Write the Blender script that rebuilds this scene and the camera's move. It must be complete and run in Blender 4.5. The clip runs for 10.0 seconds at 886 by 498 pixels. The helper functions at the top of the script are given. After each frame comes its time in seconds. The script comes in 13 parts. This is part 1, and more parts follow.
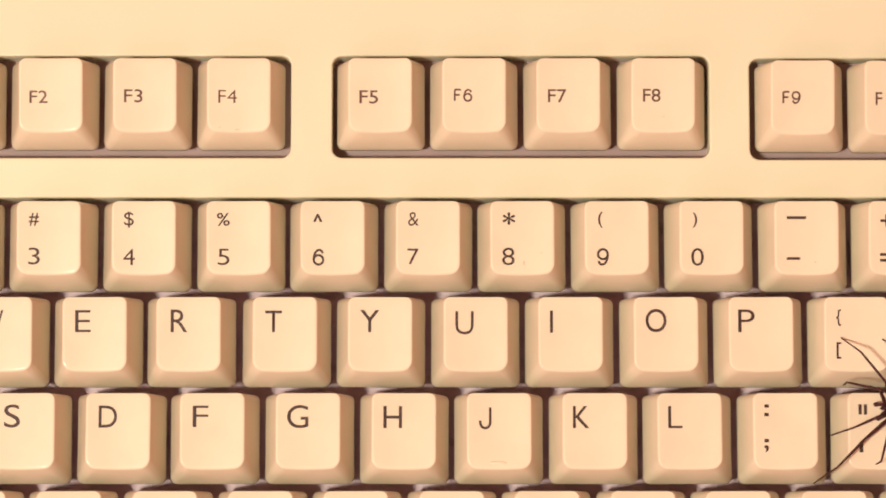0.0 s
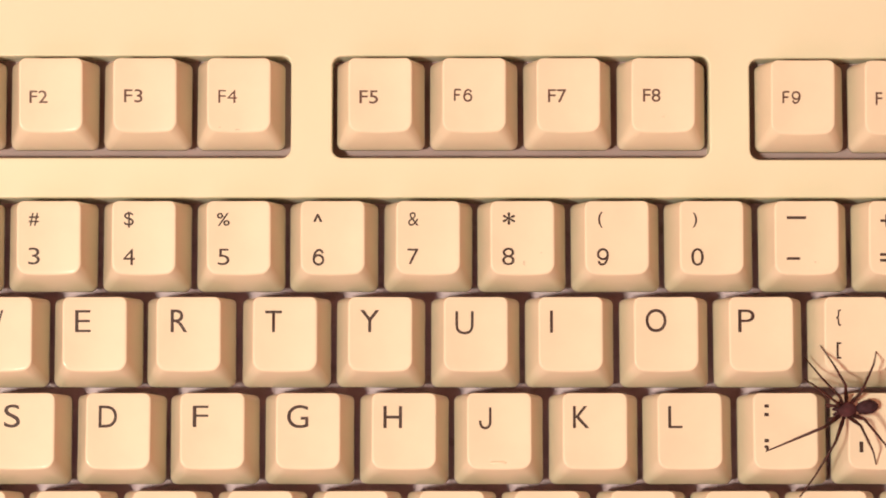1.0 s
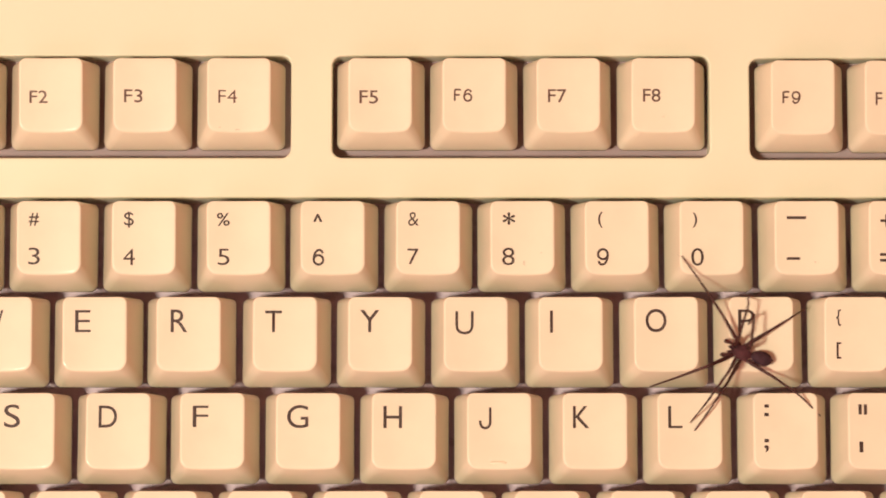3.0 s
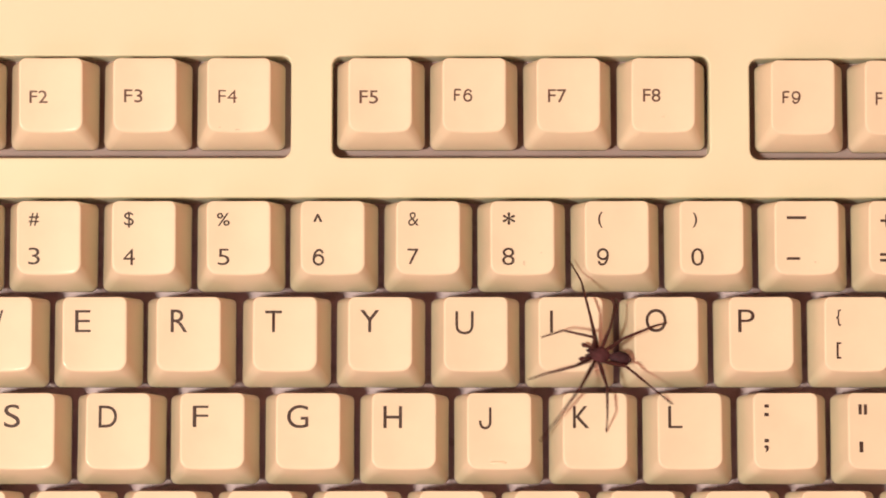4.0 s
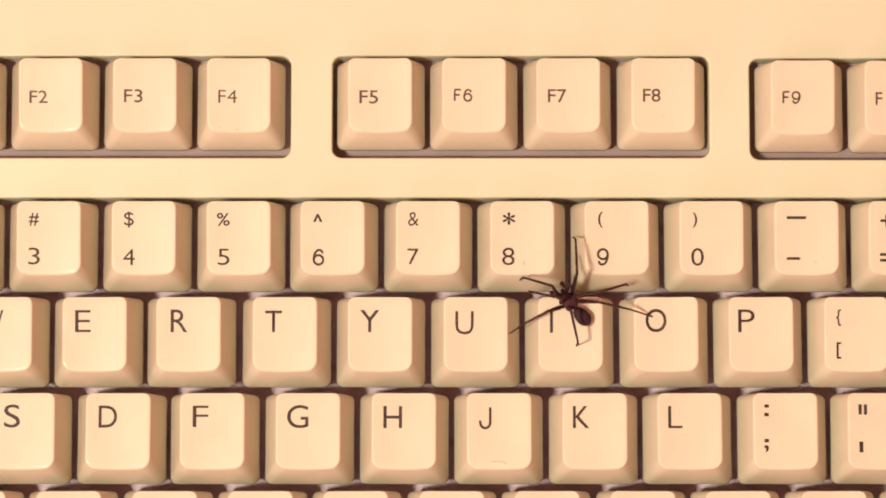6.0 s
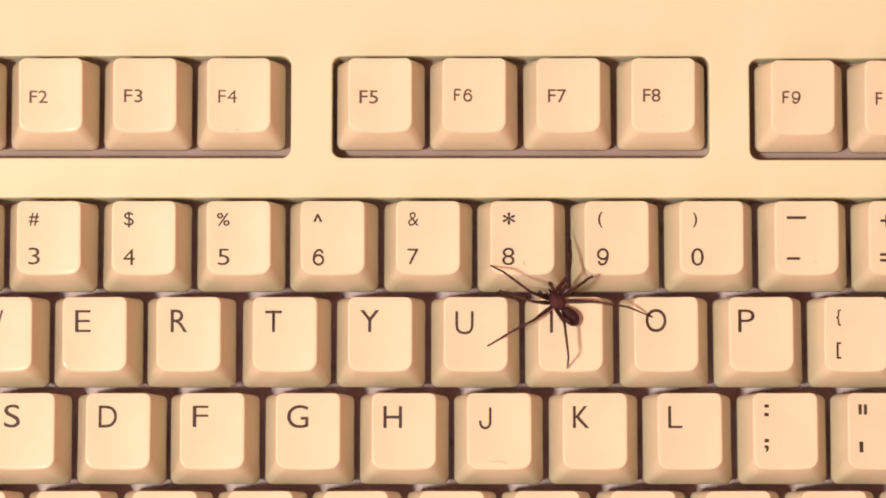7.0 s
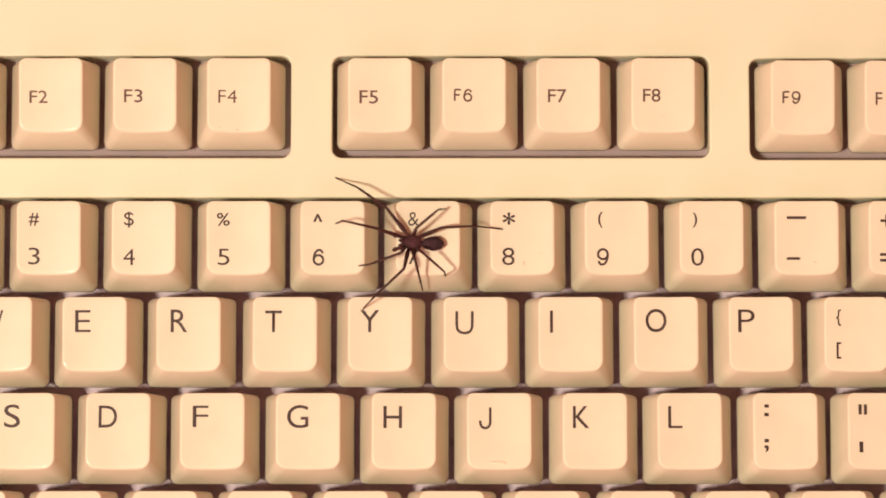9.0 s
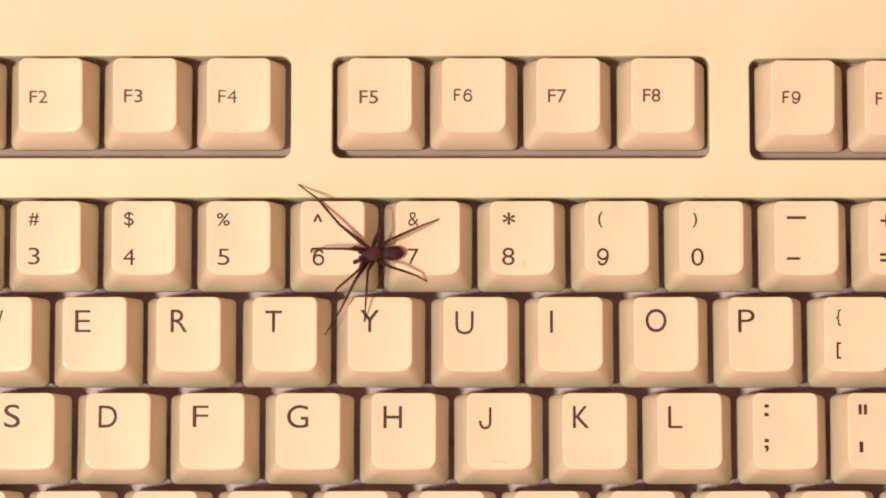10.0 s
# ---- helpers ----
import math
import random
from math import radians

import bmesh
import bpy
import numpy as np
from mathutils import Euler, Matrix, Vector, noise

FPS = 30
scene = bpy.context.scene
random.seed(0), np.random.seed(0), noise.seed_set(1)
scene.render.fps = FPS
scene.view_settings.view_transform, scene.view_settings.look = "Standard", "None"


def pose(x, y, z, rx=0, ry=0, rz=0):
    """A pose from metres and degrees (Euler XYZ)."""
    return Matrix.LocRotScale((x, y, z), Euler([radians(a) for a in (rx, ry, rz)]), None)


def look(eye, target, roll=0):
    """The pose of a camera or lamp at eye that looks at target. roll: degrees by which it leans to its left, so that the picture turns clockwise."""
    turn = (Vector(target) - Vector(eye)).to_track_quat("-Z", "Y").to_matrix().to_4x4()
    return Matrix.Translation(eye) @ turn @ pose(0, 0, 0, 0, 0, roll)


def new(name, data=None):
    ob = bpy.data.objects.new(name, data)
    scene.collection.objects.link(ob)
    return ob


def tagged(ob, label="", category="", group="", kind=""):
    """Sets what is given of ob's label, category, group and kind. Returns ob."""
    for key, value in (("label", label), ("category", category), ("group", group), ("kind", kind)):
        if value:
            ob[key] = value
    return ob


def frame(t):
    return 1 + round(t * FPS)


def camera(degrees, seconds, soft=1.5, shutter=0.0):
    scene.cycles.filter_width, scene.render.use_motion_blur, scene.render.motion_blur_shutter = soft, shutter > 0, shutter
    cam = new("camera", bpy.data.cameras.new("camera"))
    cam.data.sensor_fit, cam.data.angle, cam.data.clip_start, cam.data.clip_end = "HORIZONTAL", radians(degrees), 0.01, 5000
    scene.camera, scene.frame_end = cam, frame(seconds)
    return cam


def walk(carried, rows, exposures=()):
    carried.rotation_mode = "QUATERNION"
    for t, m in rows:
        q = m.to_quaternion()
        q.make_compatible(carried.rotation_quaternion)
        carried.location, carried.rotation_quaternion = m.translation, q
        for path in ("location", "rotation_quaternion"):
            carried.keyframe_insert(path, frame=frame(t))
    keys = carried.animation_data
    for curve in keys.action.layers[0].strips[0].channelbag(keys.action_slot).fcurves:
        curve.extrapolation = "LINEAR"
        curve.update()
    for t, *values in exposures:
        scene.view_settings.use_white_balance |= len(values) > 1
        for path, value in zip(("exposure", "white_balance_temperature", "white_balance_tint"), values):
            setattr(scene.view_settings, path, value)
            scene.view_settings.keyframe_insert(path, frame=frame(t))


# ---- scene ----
# ---- camera ----
cam = camera(18.0, 10.0, soft=1.8, shutter=0.45)
EYE = pose(0, -0.06441, 0.56534, 6.5, 0, 0)
walk(cam, [(0.0, EYE), (10.0, EYE)])

# ---- light: one warm lamp high on the left, an added wide rosy fill low in front ----
MM = 0.001
world = bpy.data.worlds.new("room_air")
world.use_nodes = True
world.node_tree.nodes["Background"].inputs[0].default_value = (1.0, 0.8, 0.55, 1)
world.node_tree.nodes["Background"].inputs[1].default_value = 0.02
scene.world = world


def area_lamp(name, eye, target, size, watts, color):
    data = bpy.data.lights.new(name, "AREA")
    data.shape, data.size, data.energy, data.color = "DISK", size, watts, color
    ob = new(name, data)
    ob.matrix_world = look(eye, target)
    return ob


area_lamp("lamp_key", (-0.54, -0.29, 1.40), (0, 0, 0), 0.15, 20.8, (1.0, 0.935, 0.74))
# unseen fill with no source in the room, added to redden the key sides
area_lamp("fill_front", (-0.50, -0.74, 0.70), (0, 0, 0), 1.0, 3.3, (1.0, 0.60, 0.64))
scene.view_settings.exposure = 0.0


# ---- materials ----
def material(name, color, rough=0.5, spec=0.5, spread=0.06, scale=60.0, grain=900.0, bump=0.1, stain=None, stain_scale=40.0, stain_amount=0.3, coat=0.0, per_object=0.0):
    """Plastic, paint, chitin or plaster: a base colour with blotches, fine grain, relief and stains."""
    m = bpy.data.materials.new(name)
    m.use_nodes = True
    nt = m.node_tree
    n, link = nt.nodes, nt.links
    b = n["Principled BSDF"]
    b.inputs["Specular IOR Level"].default_value = spec
    b.inputs["Coat Weight"].default_value, b.inputs["Coat Roughness"].default_value = coat, 0.1
    co = n.new("ShaderNodeTexCoord")
    big = n.new("ShaderNodeTexNoise")
    big.inputs["Scale"].default_value = scale
    big.inputs["Detail"].default_value = 4
    fine = n.new("ShaderNodeTexNoise")
    fine.inputs["Scale"].default_value = grain
    fine.inputs["Detail"].default_value = 3
    shift = n.new("ShaderNodeVectorMath")
    info = n.new("ShaderNodeObjectInfo")
    link.new(co.outputs["Object"], shift.inputs[0])
    link.new(info.outputs["Random"], shift.inputs[1])
    for tex in (big, fine):
        link.new(shift.outputs[0], tex.inputs["Vector"])
    ramp = n.new("ShaderNodeValToRGB")
    lo, hi = ramp.color_ramp.elements
    lo.position, hi.position = 0.3, 0.7
    lo.color = (*[c * (1 - spread) for c in color], 1)
    hi.color = (*[min(1, c * (1 + spread)) for c in color], 1)
    link.new(big.outputs["Fac"], ramp.inputs[0])
    out = ramp.outputs[0]
    if stain:
        st = n.new("ShaderNodeTexNoise")
        st.inputs["Scale"].default_value = stain_scale
        st.inputs["Detail"].default_value = 6
        st.inputs["Roughness"].default_value = 0.65
        link.new(shift.outputs[0], st.inputs["Vector"])
        cut = n.new("ShaderNodeMapRange")
        cut.inputs["From Min"].default_value, cut.inputs["From Max"].default_value = 0.56, 0.78
        cut.inputs["To Max"].default_value = stain_amount
        link.new(st.outputs["Fac"], cut.inputs["Value"])
        mix = n.new("ShaderNodeMix")
        mix.data_type = "RGBA"
        link.new(cut.outputs[0], mix.inputs["Factor"])
        link.new(out, mix.inputs["A"])
        mix.inputs["B"].default_value = (*stain, 1)
        out = mix.outputs["Result"]
    if per_object:
        hsv = n.new("ShaderNodeHueSaturation")
        rng = n.new("ShaderNodeMapRange")
        rng.inputs["To Min"].default_value, rng.inputs["To Max"].default_value = 1 - per_object, 1 + per_object
        link.new(info.outputs["Random"], rng.inputs["Value"])
        link.new(rng.outputs[0], hsv.inputs["Value"])
        link.new(out, hsv.inputs["Color"])
        out = hsv.outputs["Color"]
    link.new(out, b.inputs["Base Color"])
    rr = n.new("ShaderNodeMapRange")
    rr.inputs["To Min"].default_value, rr.inputs["To Max"].default_value = max(0.02, rough - 0.08), min(1, rough + 0.08)
    link.new(big.outputs["Fac"], rr.inputs["Value"])
    link.new(rr.outputs[0], b.inputs["Roughness"])
    bp = n.new("ShaderNodeBump")
    bp.inputs["Strength"].default_value = bump
    bp.inputs["Distance"].default_value = 0.0001
    link.new(fine.outputs["Fac"], bp.inputs["Height"])
    link.new(bp.outputs[0], b.inputs["Normal"])
    return m


HOUSING = material("housing_plastic", (0.73, 0.70, 0.53), rough=0.42, scale=14, grain=1500, bump=0.12, spread=0.03, stain=(0.68, 0.58, 0.42), stain_scale=25, stain_amount=0.2)
KEY = material("key_plastic", (0.73, 0.655, 0.505), rough=0.36, spec=0.16, coat=0.15, scale=120, grain=1800, bump=0.10, spread=0.03, stain=(0.66, 0.54, 0.38), stain_scale=230, stain_amount=0.05, per_object=0.012)
BED = material("bed_plastic", (0.68, 0.52, 0.56), rough=0.7, scale=90, grain=1200, bump=0.2, spread=0.06, stain=(0.25, 0.17, 0.13), stain_scale=140, stain_amount=0.6)
# darker copy of the bed plastic: the wells' shade is in its colour
SHADED_BED = material("function_bed_shaded", (0.40, 0.28, 0.28), rough=0.6, scale=90, grain=1200, bump=0.2, spread=0.06, stain=(0.30, 0.20, 0.16), stain_scale=140, stain_amount=0.4)
STEM = material("stem_plastic", (0.50, 0.35, 0.45), rough=0.5, spread=0.1)
INK = material("legend_ink", (0.040, 0.017, 0.013), rough=0.55, spread=0.15, scale=900)
SMALL_INK = material("small_legend_ink", (0.095, 0.042, 0.028), rough=0.55, spread=0.15, scale=900)
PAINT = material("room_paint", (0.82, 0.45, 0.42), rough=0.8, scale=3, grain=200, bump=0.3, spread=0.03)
CEILING = material("ceiling_paint", (0.72, 0.74, 0.52), rough=0.85, scale=3, grain=200, bump=0.3, spread=0.03)
DESK = material("desk_wood", (0.34, 0.21, 0.12), rough=0.45, scale=9, grain=260, bump=0.3, spread=0.25)
CARAPACE = material("spider_carapace", (0.070, 0.025, 0.029), rough=0.7, spec=0.12, scale=700, grain=5200, bump=0.5, spread=0.35, stain=(0.02, 0.008, 0.008), stain_scale=600, stain_amount=0.6)
ABDOMEN = material("spider_abdomen", (0.052, 0.026, 0.032), rough=0.85, spec=0.08, scale=900, grain=6000, bump=0.7, spread=0.35)
LEG = material("spider_leg", (0.046, 0.013, 0.012), rough=0.55, spec=0.3, scale=500, grain=6000, bump=0.4, spread=0.35)
EYE_BLACK = material("spider_eye", (0.006, 0.004, 0.004), rough=0.1, spread=0.1, bump=0.0)


# ---- mesh helpers ----
def part(name, bm, mat, parent=None, label="", smooth=True, m=None):
    me = bpy.data.meshes.new(name)
    bmesh.ops.recalc_face_normals(bm, faces=bm.faces)
    for face in bm.faces:
        face.smooth = smooth
    bm.to_mesh(me)
    bm.free()
    me.materials.append(mat)
    ob = new(name, me)
    ob.parent = parent
    if m is not None:
        ob.matrix_basis = m
    if label:
        ob["label"] = label
    return ob


def box(bm, x0, y0, z0, x1, y1, z1):
    ret = bmesh.ops.create_cube(bm, size=1)
    for v in ret["verts"]:
        v.co = Vector((x0 + (v.co.x + 0.5) * (x1 - x0), y0 + (v.co.y + 0.5) * (y1 - y0), z0 + (v.co.z + 0.5) * (z1 - z0)))
    return ret["verts"]


def rounded(x0, y0, x1, y1, r, n=6, along=0):
    """Corner-rounded rectangle, anticlockwise; r: one radius or (front, back)."""
    rf, rb = r if isinstance(r, tuple) else (r, r)
    out = []
    for cx, cy, rad, a0 in ((x1 - rf, y0 + rf, rf, -90), (x1 - rb, y1 - rb, rb, 0), (x0 + rb, y1 - rb, rb, 90), (x0 + rf, y0 + rf, rf, 180)):
        for k in range(n + 1):
            a = radians(a0 + 90 * k / n)
            out.append((cx + rad * math.cos(a), cy + rad * math.sin(a)))
    if not along:
        return out
    full = []
    for k, p in enumerate(out):
        full.append(p)
        if k % (n + 1) == n:
            q = out[(k + 1) % len(out)]
            full += [(p[0] + (q[0] - p[0]) * j / along, p[1] + (q[1] - p[1]) * j / along) for j in range(1, along)]
    return full


def bridge(bm, a, b):
    for k in range(len(a)):
        bm.faces.new((a[k], a[(k + 1) % len(a)], b[(k + 1) % len(b)], b[k]))


def ring(bm, pts):
    return [bm.verts.new(p) for p in pts]


# ---- the room: desk top, walls and ceiling ----
def slab(name, x0, y0, z0, x1, y1, z1, mat):
    bm = bmesh.new()
    box(bm, x0, y0, z0, x1, y1, z1)
    return tagged(part(name, bm, mat, smooth=False), kind="structure")


DESK_Z = -0.022
slab("desk_top", -1.1, -1.1, DESK_Z - 0.03, 1.1, 1.1, DESK_Z, DESK)
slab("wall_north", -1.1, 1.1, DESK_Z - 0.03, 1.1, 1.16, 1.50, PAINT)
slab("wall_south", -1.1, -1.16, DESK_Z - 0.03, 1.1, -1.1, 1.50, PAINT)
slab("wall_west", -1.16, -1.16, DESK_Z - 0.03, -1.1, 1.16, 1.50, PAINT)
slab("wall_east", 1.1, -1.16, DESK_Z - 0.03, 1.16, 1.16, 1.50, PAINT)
slab("ceiling", -1.16, -1.16, 1.50, 1.16, 1.16, 1.56, CEILING)

# ---- keyboard ----
keyboard = tagged(new("computer_keyboard"), "yellowed beige plastic computer keyboard with dark printed legends", "keyboard")
BED_Z = -6.4 * MM
WINDOWS = ((-112.0, 18.35, -30.95, 39.27, 2.0), (-22.54, 18.35, 54.2, 39.27, 2.0), (62.42, 17.95, 102.5, 38.77, 2.0), (-109.0, -68.6, 102.5, 10.13, 0.9))


def housing():
    bm = bmesh.new()
    outer = [(x * MM, y * MM) for x, y in rounded(-136, -96, 130, 78, 9, 8)]
    rims = [ring(bm, [(x * s, y * t, z * MM) for x, y in outer]) for s, t, z in ((0.985, 0.978, 3.0), (0.996, 0.994, 2.2), (1.0, 1.0, 0.4), (1.0, 1.0, -22.0))]
    for a, b in zip(rims, rims[1:]):
        bridge(bm, a, b)
    edges = [bm.edges.get((rims[0][k], rims[0][(k + 1) % len(outer)])) for k in range(len(outer))]
    for x0, y0, x1, y1, r in WINDOWS:
        loops = []
        for grow, z in ((0.42, 3.0), (0.20, 2.94), (0.06, 2.78), (0.0, 2.5), (0.0, -6.6)):
            pts = rounded(x0 - grow, y0 - grow, x1 + grow, y1 + grow, r + grow, 6)
            loops.append(ring(bm, [(x * MM, y * MM, z * MM) for x, y in pts]))
        for a, b in zip(loops, loops[1:]):
            bridge(bm, a, b)
        edges += [bm.edges.get((loops[0][k], loops[0][(k + 1) % len(pts)])) for k in range(len(pts))]
    bmesh.ops.triangle_fill(bm, edges=edges, use_beauty=True)
    ob = part("housing", bm, HOUSING, keyboard, "smooth beige plastic top shell with cut-outs for keys")
    for face in ob.data.polygons:
        if abs(face.normal.z) > 0.999:
            face.use_smooth = False
    return ob


housing()
for x0, y0, x1, y1 in ((-109, -28.6, -98.5, -9.6), (92.7, -28.6, 102.5, -9.6), (-109, -48.1, -93.7, -29.1), (97.0, -48.1, 102.5, -29.1), (-109, -68.6, -103.2, -48.6)):
    bm = bmesh.new()
    vs = box(bm, x0 * MM, y0 * MM, BED_Z, x1 * MM, y1 * MM, 2.9 * MM)
    bmesh.ops.bevel(bm, geom=[e for e in bm.edges if all(v.co.z > 0 for v in e.verts)], offset=0.4 * MM, segments=2, affect="EDGES")
    part("filler_plate", bm, HOUSING, keyboard, smooth=False)
bm = bmesh.new()
box(bm, -0.1245, -0.0845, BED_Z - 2.5 * MM, 0.1205, 0.0685, BED_Z)
part("key_bed", bm, BED, keyboard, "dusty pinkish-beige plate under the keys", smooth=False)

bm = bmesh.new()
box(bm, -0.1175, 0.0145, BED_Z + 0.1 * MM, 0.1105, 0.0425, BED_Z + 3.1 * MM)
part("function_key_bed", bm, SHADED_BED, keyboard, "raised plate under the function keys, darkened for the wells' shade", smooth=False)

# rows: front edge of the skirt, height of the top's back and front edge; where the top ends at the back
ROWS = {"F": (20.2, 8.7, 7.3), "N": (-8.8, 9.0, 8.0), "Q": (-28.2, 8.3, 7.8), "A": (-47.7, 7.9, 8.0), "Z": (-67.1, 8.0, 8.7)}
BACK = {"F": 17.65, "N": 17.5, "Q": 17.62, "A": 17.9, "Z": 17.8}
BASE = 17.9
DISH = 0.42
HALF = 6.35


def top_height(row, x, y):
    """Height of a key's top, x from its middle, y from its skirt's front, in mm."""
    _, back, front = ROWS[row]
    f = min(1.1, max(-0.1, (y - 2.9) / 14.8))
    return front + (back - front) * f - DISH * (1 - min(1.3, (x / HALF) ** 2))


def key_mesh(row, width=BASE):
    bm = bmesh.new()
    h = width / 2
    inset = 2.6
    n = 5

    def loop(grow, z=None, drop=0.0, rf=1.9, rb=1.3):
        """The outline of the top, grown or shrunk, at the dished height."""
        pts = []
        for x, y in rounded(-h + inset - grow, 3.05 - grow, h - inset + grow, BACK[row] + grow * 0.3, (max(0.1, rf + grow), max(0.1, rb + grow)), n, 8):
            if y < 8:
                y -= 0.30 * (1 - min(1, (x / (h - inset)) ** 2)) * (8 - y) / 5.15
            xx = max(-1.0, min(1.0, x / (h - inset))) * HALF
            pts.append((x * MM, y * MM, (top_height(row, xx, y) - drop) * MM))
        return pts

    loops = [[(x * MM, y * MM, 0.0) for x, y in rounded(-h, 0, h, BASE, (1.5, 1.2), n, 8)],
             [(x * MM, y * MM, 0.0009) for x, y in rounded(-h + 0.06, 0.06, h - 0.06, BASE - 0.03, (1.5, 1.2), n, 8)],
             loop(0.20, drop=0.62), loop(0.10, drop=0.26), loop(-0.02, drop=0.09), loop(-0.22, drop=0.012), loop(-0.5)]
    base = loop(-0.5)
    for s in (0.8, 0.6, 0.4, 0.2):
        new_loop = []
        for x, y, _ in base:
            x, y = x * s, 0.0101 + (y - 0.0101) * s
            xx = max(-1.0, min(1.0, x / MM / (h - inset))) * HALF
            new_loop.append((x, y, top_height(row, xx, y / MM) * MM))
        loops.append(new_loop)
    rings = [ring(bm, pts) for pts in loops]
    for a, b in zip(rings, rings[1:]):
        bridge(bm, a, b)
    bm.faces.new(rings[-1])
    bm.faces.new(rings[0])
    me = bpy.data.meshes.new("key")
    bmesh.ops.recalc_face_normals(bm, faces=bm.faces)
    for face in bm.faces:
        face.smooth = True
    bm.to_mesh(me)
    bm.free()
    me.materials.append(KEY)
    return me


KEY_MESH = {row: key_mesh(row) for row in ROWS}
bm = bmesh.new()
box(bm, -7.4 * MM, 2.2 * MM, BED_Z + 0.01 * MM, 7.4 * MM, 15.6 * MM, -0.5 * MM)
box(bm, -2.6 * MM, 6.5 * MM, -0.6 * MM, 2.6 * MM, 11.6 * MM, 0.4 * MM)
stem_source = part("switch", bm, STEM, keyboard, smooth=False)
STEM_MESH = stem_source.data
bpy.data.objects.remove(stem_source)


def arc(cx, cy, rx, ry, a0, a1, n=14):
    return [(cx + rx * math.cos(radians(a0 + (a1 - a0) * k / n)), cy + ry * math.sin(radians(a0 + (a1 - a0) * k / n))) for k in range(n + 1)]


def within(lines, u0, u1):
    return [[(u0 + (u1 - u0) * u, v) for u, v in line] for line in lines]


# letters of the keyboard's own plain face, as strokes in a unit square
SIX = [arc(0.5, 0.32, 0.5, 0.32, 0, 360, 24), arc(0.62, 0.36, 0.62, 0.64, 182, 112) + [(0.55, 1.0), (0.72, 0.98), (0.88, 0.88), (0.96, 0.76)]]
NINE = [[(1 - u, 1 - v) for u, v in line] for line in SIX]
EFF = [[(0, 0), (0, 1)], [(0, 1), (1, 1)], [(0, 0.53), (0.85, 0.53)]]
STROKED = {
    "J": [[(1, 1), (1, 0.5)] + arc(0.5, 0.28, 0.5, 0.28, 0, -180) + [(0, 0.36)]],
    "6": SIX, "9": NINE,
    "F6": within(EFF, 0, 0.37) + within(SIX, 0.56, 1), "F9": within(EFF, 0, 0.37) + within(NINE, 0.56, 1),
}


def stroke(bm, line, w):
    """A flat line of width w along the points."""
    prev = None
    for k, (x, y) in enumerate(line):
        (ax, ay), (bx, by) = line[max(0, k - 1)], line[min(len(line) - 1, k + 1)]
        if line[0] == line[-1] and k in (0, len(line) - 1):
            (ax, ay), (bx, by) = line[-2], line[1]
        d = math.hypot(bx - ax, by - ay)
        nx, ny = -(by - ay) / d * w / 2, (bx - ax) / d * w / 2
        pair = bm.verts.new((x + nx, y + ny, 0)), bm.verts.new((x - nx, y - ny, 0))
        if prev:
            bm.faces.new((prev[0], prev[1], pair[1], pair[0]))
        prev = pair


def legend(key, row, text, x0, y0, x1, y1):
    """Writing printed on a key's top; the rectangle is in mm from the middle of the skirt's front."""
    if text in STROKED:
        bm = bmesh.new()
        w = 0.5 if text == "J" else 0.46 if len(text) == 1 else 0.38
        for line in STROKED[text]:
            stroke(bm, [(x0 + w / 2 + (x1 - x0 - w) * u, y0 + w / 2 + (y1 - y0 - w) * v) for u, v in line], w)
        me = bpy.data.meshes.new("legend")
        bm.to_mesh(me)
        bm.free()
    elif text in ("bar", "dot"):
        bm = bmesh.new()
        for k in range(5):
            for j in (0, 1):
                bm.verts.new((x0 + (x1 - x0) * k / 4, (y0, y1)[j], 0))
        bm.verts.ensure_lookup_table()
        for k in range(4):
            bm.faces.new((bm.verts[2 * k], bm.verts[2 * k + 2], bm.verts[2 * k + 3], bm.verts[2 * k + 1]))
        me = bpy.data.meshes.new("legend")
        bm.to_mesh(me)
        bm.free()
    else:
        curve = bpy.data.curves.new("legend", "FONT")
        curve.body = text
        curve.resolution_u = 6
        curve.offset = -0.004 if "4" in text else 0.015 if text == "*" else 0.02 if text == "^" else 0.002 if text == "$" else 0.010 if text in "#$%^*(){[+=" else -0.007 if text in "PFELU" else 0.001 if text.isalpha() else 0.006 if "F" in text else -0.003
        ob = bpy.data.objects.new("legend", curve)
        scene.collection.objects.link(ob)
        deps = bpy.context.evaluated_depsgraph_get()
        me = bpy.data.meshes.new_from_object(ob.evaluated_get(deps))
        bpy.data.objects.remove(ob)
        bpy.data.curves.remove(curve)
        xs, ys = [v.co.x for v in me.vertices], [v.co.y for v in me.vertices]
        for v in me.vertices:
            v.co.x = x0 + (v.co.x - min(xs)) / (max(xs) - min(xs)) * (x1 - x0)
            v.co.y = y0 + (v.co.y - min(ys)) / (max(ys) - min(ys)) * (y1 - y0)
    for v in me.vertices:
        v.co = Vector((v.co.x * MM, v.co.y * MM, (top_height(row, v.co.x, v.co.y) + 0.03) * MM))
    me.materials.clear()
    me.materials.append(SMALL_INK if row == "F" else INK)
    ob = new("legend", me)
    ob.parent = key
    return ob


keys_by_place = {}
SMUDGE = material("smudge", (0.66, 0.575, 0.43), rough=0.6, spread=0.3, scale=2000)


